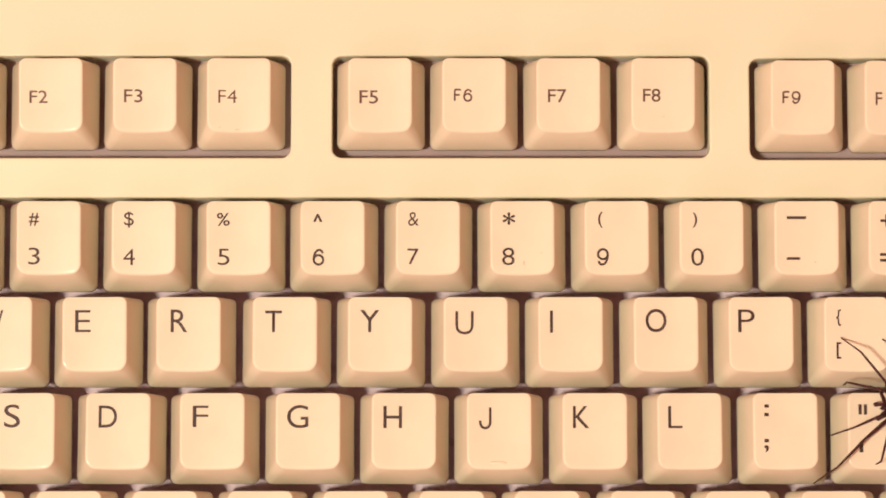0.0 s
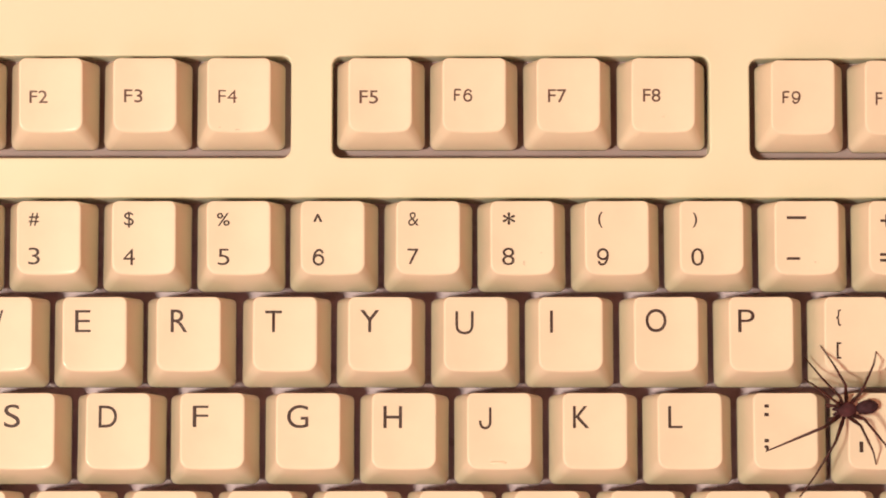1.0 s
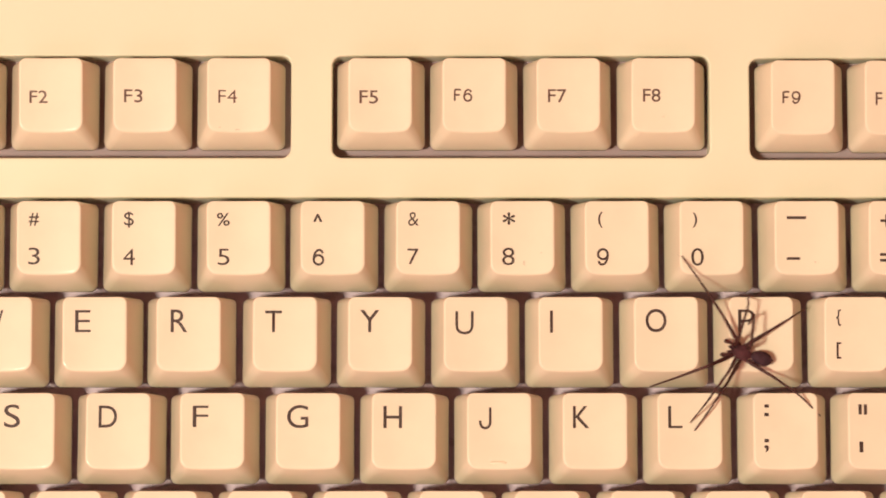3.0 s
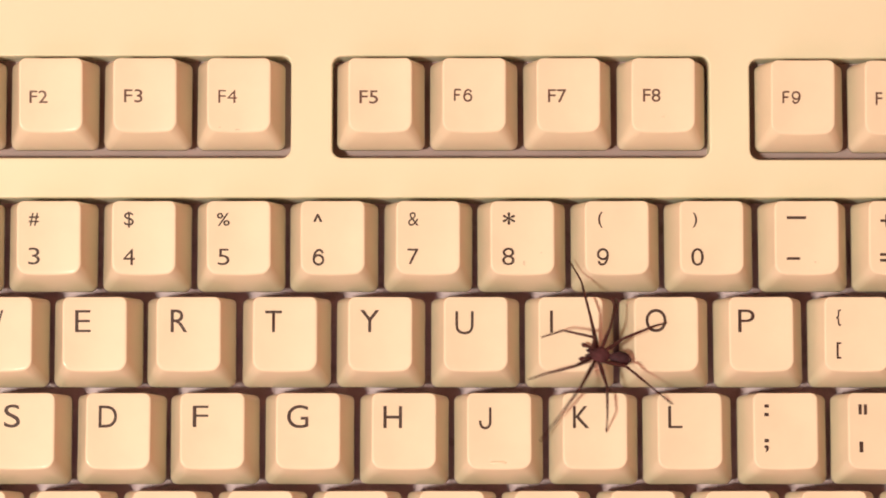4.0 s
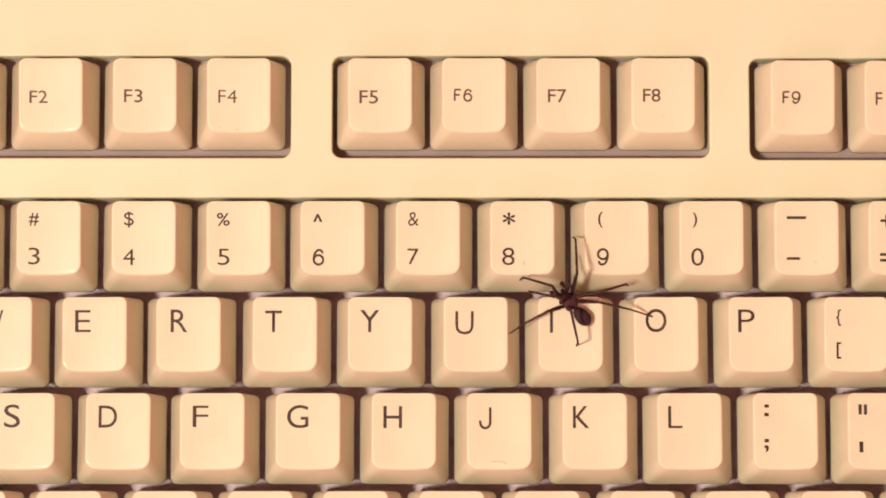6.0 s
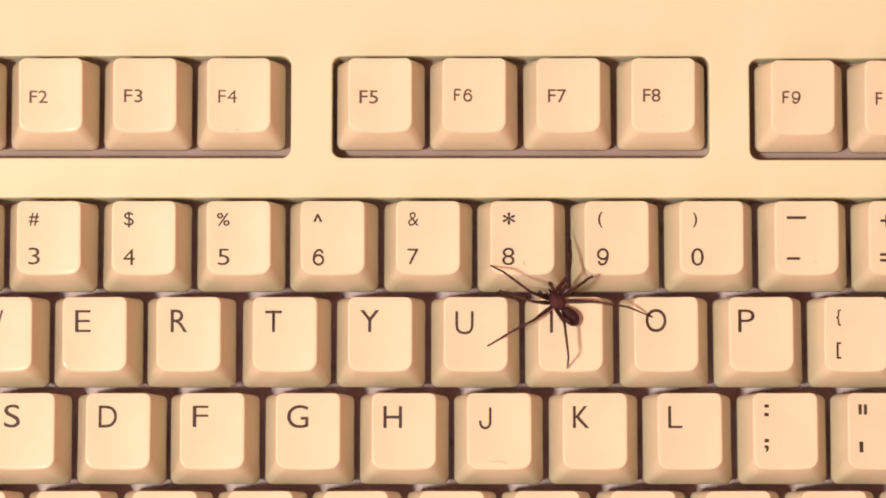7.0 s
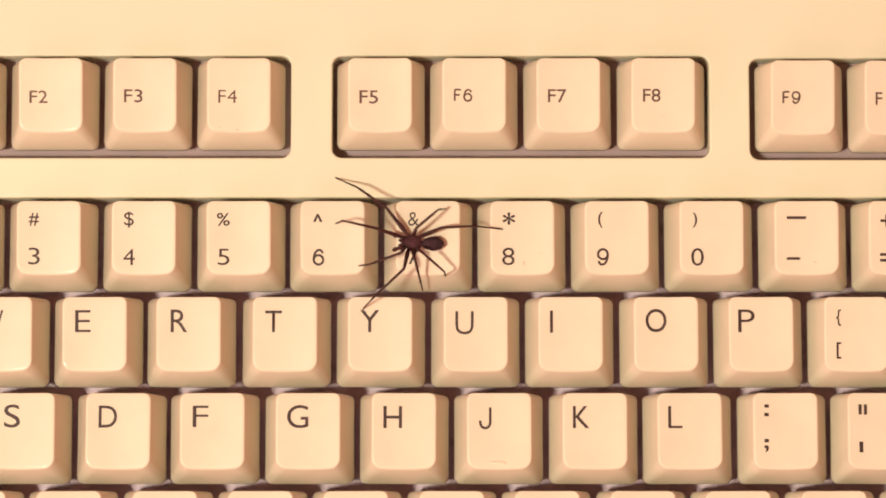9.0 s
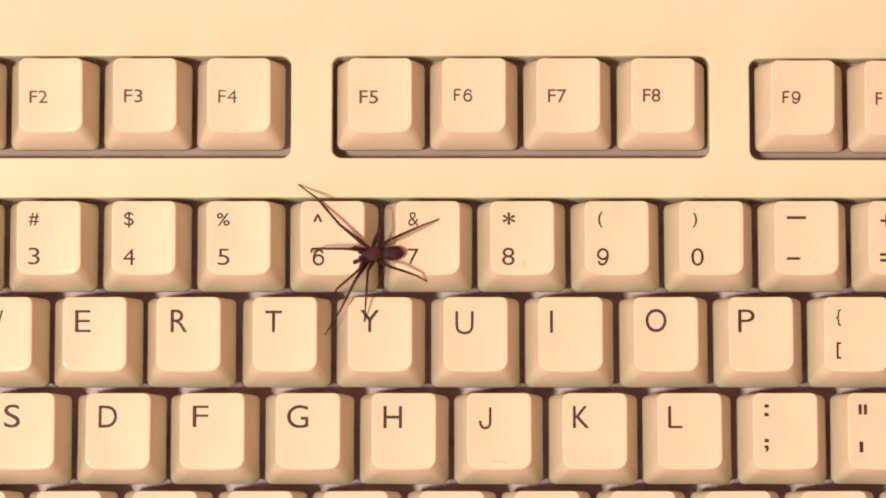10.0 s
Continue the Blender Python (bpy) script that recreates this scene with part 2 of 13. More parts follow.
def smudge(ob, row, x, y, w, h):
    """A small worn-in dirt mark on a key's top or side; mm from the middle of the skirt's front."""
    bm = bmesh.new()
    rng = random.Random(round(x * 1000 + y * 77))
    pts = []
    for k in range(12):
        a, r = math.tau * k / 12, rng.uniform(0.65, 1.0)
        px, py = x + w / 2 * r * math.cos(a), y + h / 2 * r * math.sin(a)
        edge = min(1.0, (BASE / 2 - abs(px)) / 2.6, py / 3.05)
        pts.append(bm.verts.new((px * MM, py * MM, (top_height(row, max(-HALF, min(HALF, px)), py) * edge + 0.05) * MM)))
    bm.faces.new(pts)
    return part("smudge", bm, SMUDGE, ob, "faint brown dirt mark")


def key(row, left, marks=(), dy=0.0, name="key", mesh=None, width=BASE):
    """A key with its skirt's left edge at left mm; marks: (text, x0, y0, x1, y1) on its top."""
    front = ROWS[row][0] + dy
    ob = new(name, mesh or KEY_MESH[row])
    ob.parent = keyboard
    ob.matrix_basis = pose((left + width / 2) * MM, front * MM, 0, 0, 0, random.uniform(-0.25, 0.25))
    stem = new("switch", STEM_MESH)
    stem.parent = ob
    for mark in marks:
        legend(ob, row, *mark)
    keys_by_place[row, left] = ob
    return ob


def tube_bar(bm, x0, x1, y):
    """A small half-round rib across a key's top, in mm."""
    rows = []
    for k in range(9):
        x = x0 + (x1 - x0) * k / 8
        r = 0.32 * math.sqrt(max(0.05, 1 - abs(2 * k / 8 - 1) ** 4))
        rows.append([bm.verts.new((x * MM, (y + r * math.cos(a)) * MM, (top_height("A", x, y) - 0.06 + r * math.sin(a)) * MM)) for a in [math.pi * j / 8 for j in range(9)]])
    for a, b in zip(rows, rows[1:]):
        for j in range(8):
            bm.faces.new((a[j], a[j + 1], b[j + 1], b[j]))
    bm.faces.new(rows[0])
    bm.faces.new(rows[-1])


key("F", -107.10)
key("F", -88.10, (("F2", -4.31, 8.62, -0.70, 11.16),))
key("F", -69.14, (("F3", -4.23, 8.73, -0.50, 11.39),))
key("F", -50.18, (("F4", -4.15, 8.62, -0.41, 11.27),))
key("F", -21.62, (("F5", -4.20, 8.50, -0.45, 11.16),))
key("F", -2.66, (("F6", -4.12, 8.85, -0.36, 11.50),))
key("F", 16.42, (("F7", -4.16, 8.73, -0.39, 11.39),))
key("F", 35.49, (("F8", -4.08, 8.85, -0.52, 11.50),))
key("F", 63.70, (("F9", -4.13, 8.84, -0.44, 11.49),), dy=-0.45)
key("F", 82.66, (("F10", -4.28, 8.65, 0.85, 11.31),), dy=-0.50)
key("N", -107.00)
key("N", -87.99, (("#", -4.04, 12.52, -2.05, 15.15), ("3", -4.14, 4.77, -1.82, 8.18)))
key("N", -68.97, (("$", -4.02, 12.18, -2.02, 15.38), ("4", -4.15, 4.65, -1.81, 7.96)))
key("N", -49.89, (("%", -4.40, 12.52, -1.82, 15.15), ("5", -4.21, 4.65, -1.87, 7.96)))
key("N", -31.04, (("^", -3.98, 13.32, -2.07, 14.92), ("6", -4.05, 4.54, -1.69, 7.96)))
key("N", -11.95, (("&", -4.03, 12.52, -1.88, 15.26), ("7", -4.13, 4.77, -1.87, 7.96)))
key("N", 7.01, (("*", -3.94, 12.75, -1.44, 15.26), ("8", -4.08, 4.65, -1.58, 8.18)))
key("N", 25.98, (("(", -3.76, 12.18, -2.83, 15.38), ("9", -4.04, 4.54, -1.64, 8.07)))
key("N", 44.94, ((")", -3.79, 12.18, -2.85, 15.26), ("0", -4.10, 4.54, -1.57, 8.07)))
key("N", 64.03, (("bar", -3.93, 13.89, -0.07, 14.46), ("bar", -4.04, 5.74, -1.32, 6.25)))
key("N", 82.88, (("+", -4.10, 12.29, -1.56, 14.81), ("=", -4.23, 5.34, -1.70, 7.05)))
key("Q", -97.50, (("W", -3.97, 10.59, 0.59, 15.01),))
key("Q", -78.55, (("E", -3.94, 10.59, -0.84, 15.01),))
key("Q", -59.77, (("R", -3.63, 10.59, -0.29, 15.12),))
key("Q", -40.53, (("T", -4.00, 10.59, -0.64, 14.90),))
key("Q", -21.53, (("Y", -4.03, 10.59, -0.20, 15.01),))
key("Q", -2.40, (("U", -4.07, 10.13, -0.44, 14.78),))
key("Q", 16.60, (("I", -4.14, 10.47, -3.54, 14.90),))
key("Q", 35.72, (("O", -4.12, 10.59, 0.10, 15.24),))
key("Q", 54.73, (("P", -4.60, 10.59, -1.27, 15.12),))
key("Q", 73.74, (("{", -4.05, 11.83, -3.09, 15.12), ("[", -4.04, 5.27, -3.09, 8.55)))
key("A", -92.70, (("S", -3.71, 11.02, -0.52, 15.64),))
key("A", -73.68, (("D", -3.93, 11.02, -0.27, 15.41),))
key("A", -54.86, (("F", -3.95, 11.13, -0.84, 15.41),))
key("A", -35.81, (("G", -4.21, 10.91, 0.05, 15.52),))
key("A", -16.77, (("H", -4.11, 10.91, -0.40, 15.30),))
homing_key = key("A", 2.28, (("J", -4.03, 10.68, -1.54, 15.30),))
key("A", 21.33, (("K", -4.39, 10.91, -1.10, 15.30),))
key("A", 40.26, (("L", -4.30, 10.91, -1.44, 15.30),))
key("A", 59.31, (("dot", -4.16, 15.02, -3.25, 15.64), ("dot", -4.19, 13.27, -3.28, 13.95), ("dot", -4.25, 8.10, -3.34, 8.77), (",", -4.28, 6.08, -3.36, 7.54)))
key("A", 78.10, (("bar", -4.28, 13.61, -3.62, 15.64), ("bar", -3.21, 13.61, -2.55, 15.64), ("bar", -4.18, 6.08, -3.41, 8.21)))
key("Z", -102.20)
key("Z", -83.20)
key("Z", -64.20)
key("Z", -45.20)
key("Z", -26.20)
key("Z", -7.20)
key("Z", 11.80)
key("Z", 30.80)
key("Z", 49.80)
key("Z", 68.80)
bm = bmesh.new()
tube_bar(bm, -1.90, 1.47, 4.05)
part("homing_bar", bm, KEY, homing_key, "small raised finger-finding bar")
key("Z", 87.8, mesh=key_mesh("Z", 13.8), width=13.8)
smudge(keys_by_place["F", -50.18], "F", -3.63, 3.73, 0.91, 0.34)
smudge(keys_by_place["F", -50.18], "F", -0.32, 3.27, 1.25, 0.34)
smudge(keys_by_place["N", 7.01], "N", 0.34, 5.02, 0.57, 1.25)
smudge(keys_by_place["N", 7.01], "N", 3.75, 7.18, 0.34, 0.34)
smudge(keys_by_place["N", 7.01], "N", -3.62, 3.65, 0.46, 0.34)
smudge(keys_by_place["N", 25.98], "N", -7.99, 5.41, 0.46, 1.37)
smudge(keys_by_place["N", 64.03], "N", 1.86, 5.24, 1.48, 0.57)
smudge(keys_by_place["N", 44.94], "N", 0.25, 7.07, 0.34, 0.46)
smudge(keys_by_place["F", 35.49], "F", 0.44, 5.92, 1.60, 0.68)

# ---- spider ----
def tube(bm, stations, n=10):
    """A tapered limb along x: stations of (x, radius, lift)."""
    rings = [ring(bm, [(x * MM, r * 0.98 * MM * math.cos(math.tau * k / n), (up + r * 0.98 * math.sin(math.tau * k / n)) * MM) for k in range(n)]) for x, r, up in stations]
    for a, b in zip(rings, rings[1:]):
        bridge(bm, a, b)
    bm.faces.new(rings[0])
    bm.faces.new(rings[-1])


def egg(bm, cx, cy, cz, lx, ly, lz, front=0.0, flat=0.0, u=22, v=14):
    """An egg along x; front: narrower (+) towards its front end; flat: flatter underneath."""
    ret = bmesh.ops.create_uvsphere(bm, u_segments=u, v_segments=v, radius=1)
    for vert in ret["verts"]:
        x, y, z = vert.co.z, vert.co.y, vert.co.x
        taper = 1 - front * x * 0.5 - abs(front) * 0.12 * x * x
        if z < 0:
            z *= 1 - flat
        vert.co = Vector(((cx + x * lx) * MM, (cy + y * ly * taper) * MM, (cz + z * lz * taper) * MM))
    return ret["verts"]


HIPS = (1.35, 0.95), (0.55, 1.35), (-0.35, 1.4), (-1.15, 1.1)
LENGTHS = ((6.8, 6.9, 7.0), (7.5, 7.8, 8.0), (5.6, 5.8, 6.0), (6.5, 6.7, 6.9))


def hairs(bm, x0, x1, radius, count, length, rng):
    for _ in range(count):
        x, a = rng.uniform(x0, x1), rng.uniform(0, math.tau)
        d = Vector((0.55, math.cos(a), math.sin(a))).normalized()
        p = Vector((x, radius(x) * 0.9 * math.cos(a), radius(x) * 0.9 * math.sin(a)))
        side = d.cross(Vector((0.3, 0.5, 0.8))).normalized() * 0.018
        tip = p + d * length * rng.uniform(0.6, 1.2)
        up = d.cross(side).normalized() * 0.018
        vs = [bm.verts.new(q * MM) for q in (p + side, p - side * 0.5 + up, p - side * 0.5 - up, tip)]
        for i, j, k in ((0, 1, 3), (1, 2, 3), (2, 0, 3)):
            bm.faces.new((vs[i], vs[j], vs[k]))


def build_spider():
    rng = random.Random(5)
    body = tagged(new("spider"), "long-legged dark brown spider walking over the keys", "spider")
    bm = bmesh.new()
    egg(bm, -0.1, 0, 0, 2.1, 1.52, 0.95, front=0.34, flat=0.25)
    for vert in bm.verts:
        x, y = vert.co.x / MM, vert.co.y / MM
        if vert.co.z > 0:
            vert.co.z -= 0.22 * MM * math.exp(-((x + 0.7) / 0.35) ** 2 - (y / 0.25) ** 2)
            for k in range(-2, 3):
                a = radians(90 * k / 2.4)
                away = abs(-(x + 0.6) * math.sin(a) + y * math.cos(a))
                if math.hypot(x + 0.6, y) > 0.4:
                    vert.co.z -= 0.05 * MM * math.exp(-(away / 0.12) ** 2)
    part("cephalothorax", bm, CARAPACE, body, "reddish brown head and chest shield")
    bm = bmesh.new()
    egg(bm, -4.2, 0, -0.15, 2.25, 1.42, 1.3, front=0.26, flat=0.1, u=26, v=18)
    for vert in bm.verts:
        vert.co.z += 0.02 * MM * math.sin(vert.co.x / MM * 9)
    tube(bm, ((-2.3, 0.3, 0.05), (-1.9, 0.3, 0.0), (-1.6, 0.32, 0.0)))
    hairs_bm = bm
    for _ in range(240):
        a, b = rng.uniform(0, math.tau), rng.uniform(-0.9, 0.9)
        c = math.sqrt(1 - b * b)
        nrm = Vector((b / 2.25, c * math.cos(a) / 1.42, c * math.sin(a) / 1.3)).normalized()
        taper = 1 - 0.13 * b
        p = Vector((-4.2 + b * 2.2, c * math.cos(a) * 1.39 * taper, -0.15 + c * math.sin(a) * 1.26 * taper))
        d = (nrm + Vector((-0.9, 0, 0))).normalized()
        s = d.cross(nrm).normalized() * 0.02
        vs = [hairs_bm.verts.new(q * MM) for q in (p + s, p - s, p - nrm * 0.03, p + d * 0.42)]
        for i, j, k in ((0, 1, 3), (1, 2, 3), (2, 0, 3)):
            hairs_bm.faces.new((vs[i], vs[j], vs[k]))
    part("abdomen", bm, ABDOMEN, body, "dark brown downy oval abdomen")
    for s in (-1, 1):
        bm = bmesh.new()
        tube(bm, ((-6.2, 0.22, -0.35), (-6.5, 0.16, -0.4), (-6.75, 0.07, -0.42)))
        part("spinneret", bm, ABDOMEN, body, m=pose(0, s * 0.25 * MM, 0, 0, 0, 0))
        bm = bmesh.new()
        egg(bm, 0.35, 0, -0.1, 0.85, 0.42, 0.55, front=0.3, u=14, v=10)
        part("chelicera", bm, ABDOMEN, body, m=pose(1.6 * MM, s * 0.42 * MM, -0.25 * MM, 0, 25, s * 6))
        bm = bmesh.new()
        tube(bm, ((0, 0.30, -0.1), (0.5, 0.36, 0.2), (0.95, 0.32, 0.42), (1.25, 0.33, 0.4), (1.6, 0.36, 0.1), (2.0, 0.48, -0.3), (2.35, 0.42, -0.5), (2.6, 0.16, -0.62)))
        hairs(bm, 0.6, 2.2, lambda x: 0.24, 26, 0.35, rng)
        part("pedipalp", bm, LEG, body, "short dark feeler beside the jaws", m=pose(1.25 * MM, s * 0.9 * MM, -0.05 * MM, 0, 0, s * 14))
        for x, y, z, r in ((1.72, 0.16, 0.50, 0.12), (1.52, 0.5, 0.42, 0.11), (1.36, 0.6, 0.46, 0.1)):
            bm = bmesh.new()
            bmesh.ops.create_uvsphere(bm, u_segments=10, v_segments=8, radius=r * MM)
            part("eye", bm, EYE_BLACK, body, m=pose(x * MM, s * y * MM, z * MM))
    legs = {}
    for side, s in (("left", 1), ("right", -1)):
        for k, (hx, hy) in enumerate(HIPS):
            a, b, c = LENGTHS[k]
            bm = bmesh.new()
            tube(bm, ((-0.25, 0.34, 0), (0.2, 0.42, 0), (0.55, 0.36, 0.0), (0.75, 0.32, 0.0), (1.1, 0.40, 0.02), (a * 0.3, 0.45, 0.04), (a * 0.6, 0.38, 0.05), (a * 0.92, 0.29, 0.02), (a + 0.02, 0.26, 0.0), (a + 0.12, 0.14, 0.0)))
            hairs(bm, 0.8, a, lambda x: 0.34, 46, 0.42, rng)
            leg = part("leg", bm, LEG, body, "thin dark brown bristly leg", m=pose(hx * MM, s * hy * MM, -0.25 * MM))
            bm = bmesh.new()
            tube(bm, ((-0.16, 0.16, 0), (0.0, 0.27, 0), (0.5, 0.30, 0.03), (1.0, 0.27, 0.02), (1.15, 0.24, 0), (1.6, 0.27, 0.02), (b * 0.6, 0.25, 0.03), (b * 0.95, 0.20, 0.0), (b + 0.08, 0.12, 0)))
            hairs(bm, 0.4, b, lambda x: 0.22, 46, 0.45, rng)
            tibia = part("tibia", bm, LEG, leg, m=pose(a * MM, 0, 0))
            bm = bmesh.new()
            tube(bm, ((-0.1, 0.1, 0), (0.0, 0.20, 0), (c * 0.3, 0.18, 0.02), (c * 0.62, 0.14, 0.0), (c * 0.66, 0.16, 0.0), (c * 0.9, 0.145, 0.0), (c - 0.05, 0.13, 0), (c, 0.08, 0)), n=8)
            hairs(bm, 0.3, c - 0.4, lambda x: 0.14, 40, 0.32, rng)
            foot = part("metatarsus", bm, LEG, leg, m=pose((a + b) * MM, 0, 0))
            legs[side, k + 1] = leg, tibia, foot
    return body, legs


spider, spider_legs = build_spider()


def motions():
    walk(spider, (
        (0.000, pose(0.08952, -0.03309, 0.01000, 0.0, 0.0, -171.4)),
        (0.133, pose(0.08858, -0.03299, 0.01000, 0.0, 0.0, -172.6)),
        (0.300, pose(0.08740, -0.03287, 0.01000, 0.0, 0.0, -174.2)),
        (0.400, pose(0.08616, -0.03321, 0.01000, 0.0, 0.0, -174.3)),
        (0.500, pose(0.08492, -0.03354, 0.01000, 0.0, 0.0, -174.3)),
        (0.800, pose(0.08212, -0.03309, 0.01000, 0.0, 0.0, -173.1)),
        (0.900, pose(0.08105, -0.03321, 0.01000, 0.0, 0.0, -172.6)),
        (1.000, pose(0.07998, -0.03332, 0.01000, 0.0, 0.0, -172.0)),
        (1.200, pose(0.07830, -0.03321, 0.01000, 0.0, 0.0, -177.9)),
        (1.400, pose(0.07678, -0.03017, 0.01000, 0.0, 0.0, -185.3)),
        (1.500, pose(0.07648, -0.02815, 0.01000, 0.0, 0.0, -182.2)),
        (1.533, pose(0.07652, -0.02770, 0.01000, 0.0, 0.0, -185.9)),
        (1.600, pose(0.07661, -0.02680, 0.01000, 0.0, 0.0, -193.1)),
        (1.700, pose(0.07640, -0.02562, 0.01000, 0.0, 0.0, -198.4)),
        (1.800, pose(0.07620, -0.02444, 0.01000, 0.0, 0.0, -203.7)),
        (2.000, pose(0.07553, -0.02365, 0.01000, 0.0, 0.0, -209.4)),
        (2.100, pose(0.07509, -0.02354, 0.01000, 0.0, 0.0, -207.6)),
        (2.200, pose(0.07464, -0.02343, 0.01000, 0.0, 0.0, -205.8)),
        (2.333, pose(0.07301, -0.02217, 0.01000, 0.0, 0.0, -208.0)),
        (2.500, pose(0.07097, -0.02061, 0.01000, 0.0, 0.0, -210.7)),
        (2.600, pose(0.06934, -0.02072, 0.01000, 0.0, 0.0, -207.1)),
        (2.700, pose(0.06770, -0.02084, 0.01000, 0.0, 0.0, -203.5)),
        (2.800, pose(0.06489, -0.02116, 0.01000, 0.0, 0.0, -201.2)),
        (2.900, pose(0.06208, -0.02149, 0.01000, 0.0, 0.0, -198.8)),
        (3.000, pose(0.05926, -0.02182, 0.01000, 0.0, 0.0, -196.5)),
        (3.100, pose(0.05645, -0.02215, 0.01000, 0.0, 0.0, -194.2)),
        (3.200, pose(0.05363, -0.02247, 0.01000, 0.0, 0.0, -191.8)),
        (3.300, pose(0.05082, -0.02280, 0.01000, 0.0, 0.0, -189.5)),
        (3.400, pose(0.04801, -0.02313, 0.01000, 0.0, 0.0, -187.2)),
        (3.500, pose(0.04519, -0.02346, 0.01000, 0.0, 0.0, -184.8)),
        (3.600, pose(0.04238, -0.02378, 0.01000, 0.0, 0.0, -182.5)),
        (3.700, pose(0.03956, -0.02411, 0.01000, 0.0, 0.0, -180.2)),
        (3.800, pose(0.03675, -0.02444, 0.01000, 0.0, 0.0, -177.8)),
        (3.900, pose(0.03389, -0.02337, 0.01000, 0.0, 0.0, -184.0)),
        (4.000, pose(0.03103, -0.02230, 0.01000, 0.0, 0.0, -190.2)),
        (4.100, pose(0.02924, -0.02106, 0.01000, 0.0, 0.0, -194.1)),
        (4.200, pose(0.02745, -0.01982, 0.01000, 0.0, 0.0, -197.9)),
        (4.300, pose(0.02712, -0.01864, 0.01000, 0.0, 0.0, -204.4)),
        (4.400, pose(0.02679, -0.01745, 0.01000, 0.0, 0.0, -210.9)),
        (4.500, pose(0.02623, -0.01632, 0.01000, 0.0, 0.0, -214.4)),
        (4.600, pose(0.02657, -0.01519, 0.01000, 0.0, 0.0, -212.5)),
        (4.700, pose(0.02652, -0.01480, 0.01000, 0.0, 0.0, -217.2)),
        (4.800, pose(0.02646, -0.01440, 0.01000, 0.0, 0.0, -221.9)),
        (4.900, pose(0.02686, -0.01429, 0.01000, 0.0, 0.0, -225.6)),
        (5.000, pose(0.02725, -0.01417, 0.01000, 0.0, 0.0, -229.3)),
        (5.100, pose(0.02692, -0.01400, 0.01000, 0.0, 0.0, -228.9)),
        (5.200, pose(0.02658, -0.01384, 0.01000, 0.0, 0.0, -228.6)),
        (5.400, pose(0.02636, -0.01270, 0.01000, 0.0, 0.0, -226.6)),
        (5.500, pose(0.02636, -0.01214, 0.01000, 0.0, 0.0, -227.3)),
        (5.600, pose(0.02609, -0.01146, 0.01000, 0.0, 0.0, -229.4)),
        (5.700, pose(0.02581, -0.01078, 0.01000, 0.0, 0.0, -231.5)),
        (5.800, pose(0.02551, -0.01100, 0.01000, 0.0, 0.0, -230.6)),
        (5.867, pose(0.02531, -0.01114, 0.01000, 0.0, 0.0, -230.0)),
        (5.900, pose(0.02521, -0.01121, 0.01000, 0.0, 0.0, -229.7)),
        (6.000, pose(0.02491, -0.01143, 0.01000, 0.0, 0.0, -228.7)),
        (6.100, pose(0.02462, -0.01164, 0.01000, 0.0, 0.0, -227.8)),
        (6.200, pose(0.02432, -0.01186, 0.01000, 0.0, 0.0, -226.9)),
        (6.300, pose(0.02402, -0.01208, 0.01000, 0.0, 0.0, -226.0)),
        (6.400, pose(0.02372, -0.01229, 0.01000, 0.0, 0.0, -225.0)),
        (6.500, pose(0.02342, -0.01251, 0.01000, 0.0, 0.0, -224.1)),
        (6.600, pose(0.02312, -0.01272, 0.01000, 0.0, 0.0, -223.2)),
        (6.700, pose(0.02283, -0.01294, 0.01000, 0.0, 0.0, -222.3)),
        (6.800, pose(0.02253, -0.01316, 0.01000, 0.0, 0.0, -221.3)),
        (7.000, pose(0.02254, -0.01146, 0.01000, 0.0, 0.0, -228.6)),
        (7.200, pose(0.02243, -0.01033, 0.01000, 0.0, 0.0, -226.0)),
        (7.333, pose(0.02203, -0.01048, 0.01000, 0.0, 0.0, -225.0)),
        (7.500, pose(0.02153, -0.01067, 0.01000, 0.0, 0.0, -223.8)),
        (7.600, pose(0.02001, -0.00925, 0.01000, 0.0, 0.0, -221.9)),
        (7.700, pose(0.01849, -0.00784, 0.01000, 0.0, 0.0, -220.0)),
        (7.733, pose(0.01812, -0.00734, 0.01000, 0.0, 0.0, -218.6)),
        (7.800, pose(0.01737, -0.00636, 0.01000, 0.0, 0.0, -215.8)),
        (7.900, pose(0.01472, -0.00568, 0.01000, 0.0, 0.0, -216.5)),
        (8.000, pose(0.01207, -0.00500, 0.01000, 0.0, 0.0, -217.3)),
        (8.100, pose(0.01004, -0.00443, 0.01000, 0.0, 0.0, -211.2)),
        (8.200, pose(0.00801, -0.00387, 0.01000, 0.0, 0.0, -205.1)),
        (8.300, pose(0.00615, -0.00228, 0.01000, 0.0, 0.0, -203.4)),
        (8.400, pose(0.00429, -0.00068, 0.01000, 0.0, 0.0, -201.7)),
        (8.433, pose(0.00376, -0.00061, 0.01000, 0.0, 0.0, -200.5)),
        (8.500, pose(0.00271, -0.00046, 0.01000, 0.0, 0.0, -197.9)),
        (8.533, pose(0.00230, -0.00027, 0.01000, 0.0, 0.0, -196.0)),
        (8.600, pose(0.00147, 0.00011, 0.01000, 0.0, 0.0, -192.1)),
        (8.700, pose(-0.00107, -0.00108, 0.01000, 0.0, 0.0, -188.5)),
        (8.800, pose(-0.00361, -0.00228, 0.01000, 0.0, 0.0, -184.9)),
        (8.900, pose(-0.00497, -0.00108, 0.01000, 0.0, 0.0, -183.4)),
        (9.000, pose(-0.00632, 0.00011, 0.01000, 0.0, 0.0, -181.9)),
        (9.100, pose(-0.00649, -0.00029, 0.01000, 0.0, 0.0, -178.5)),
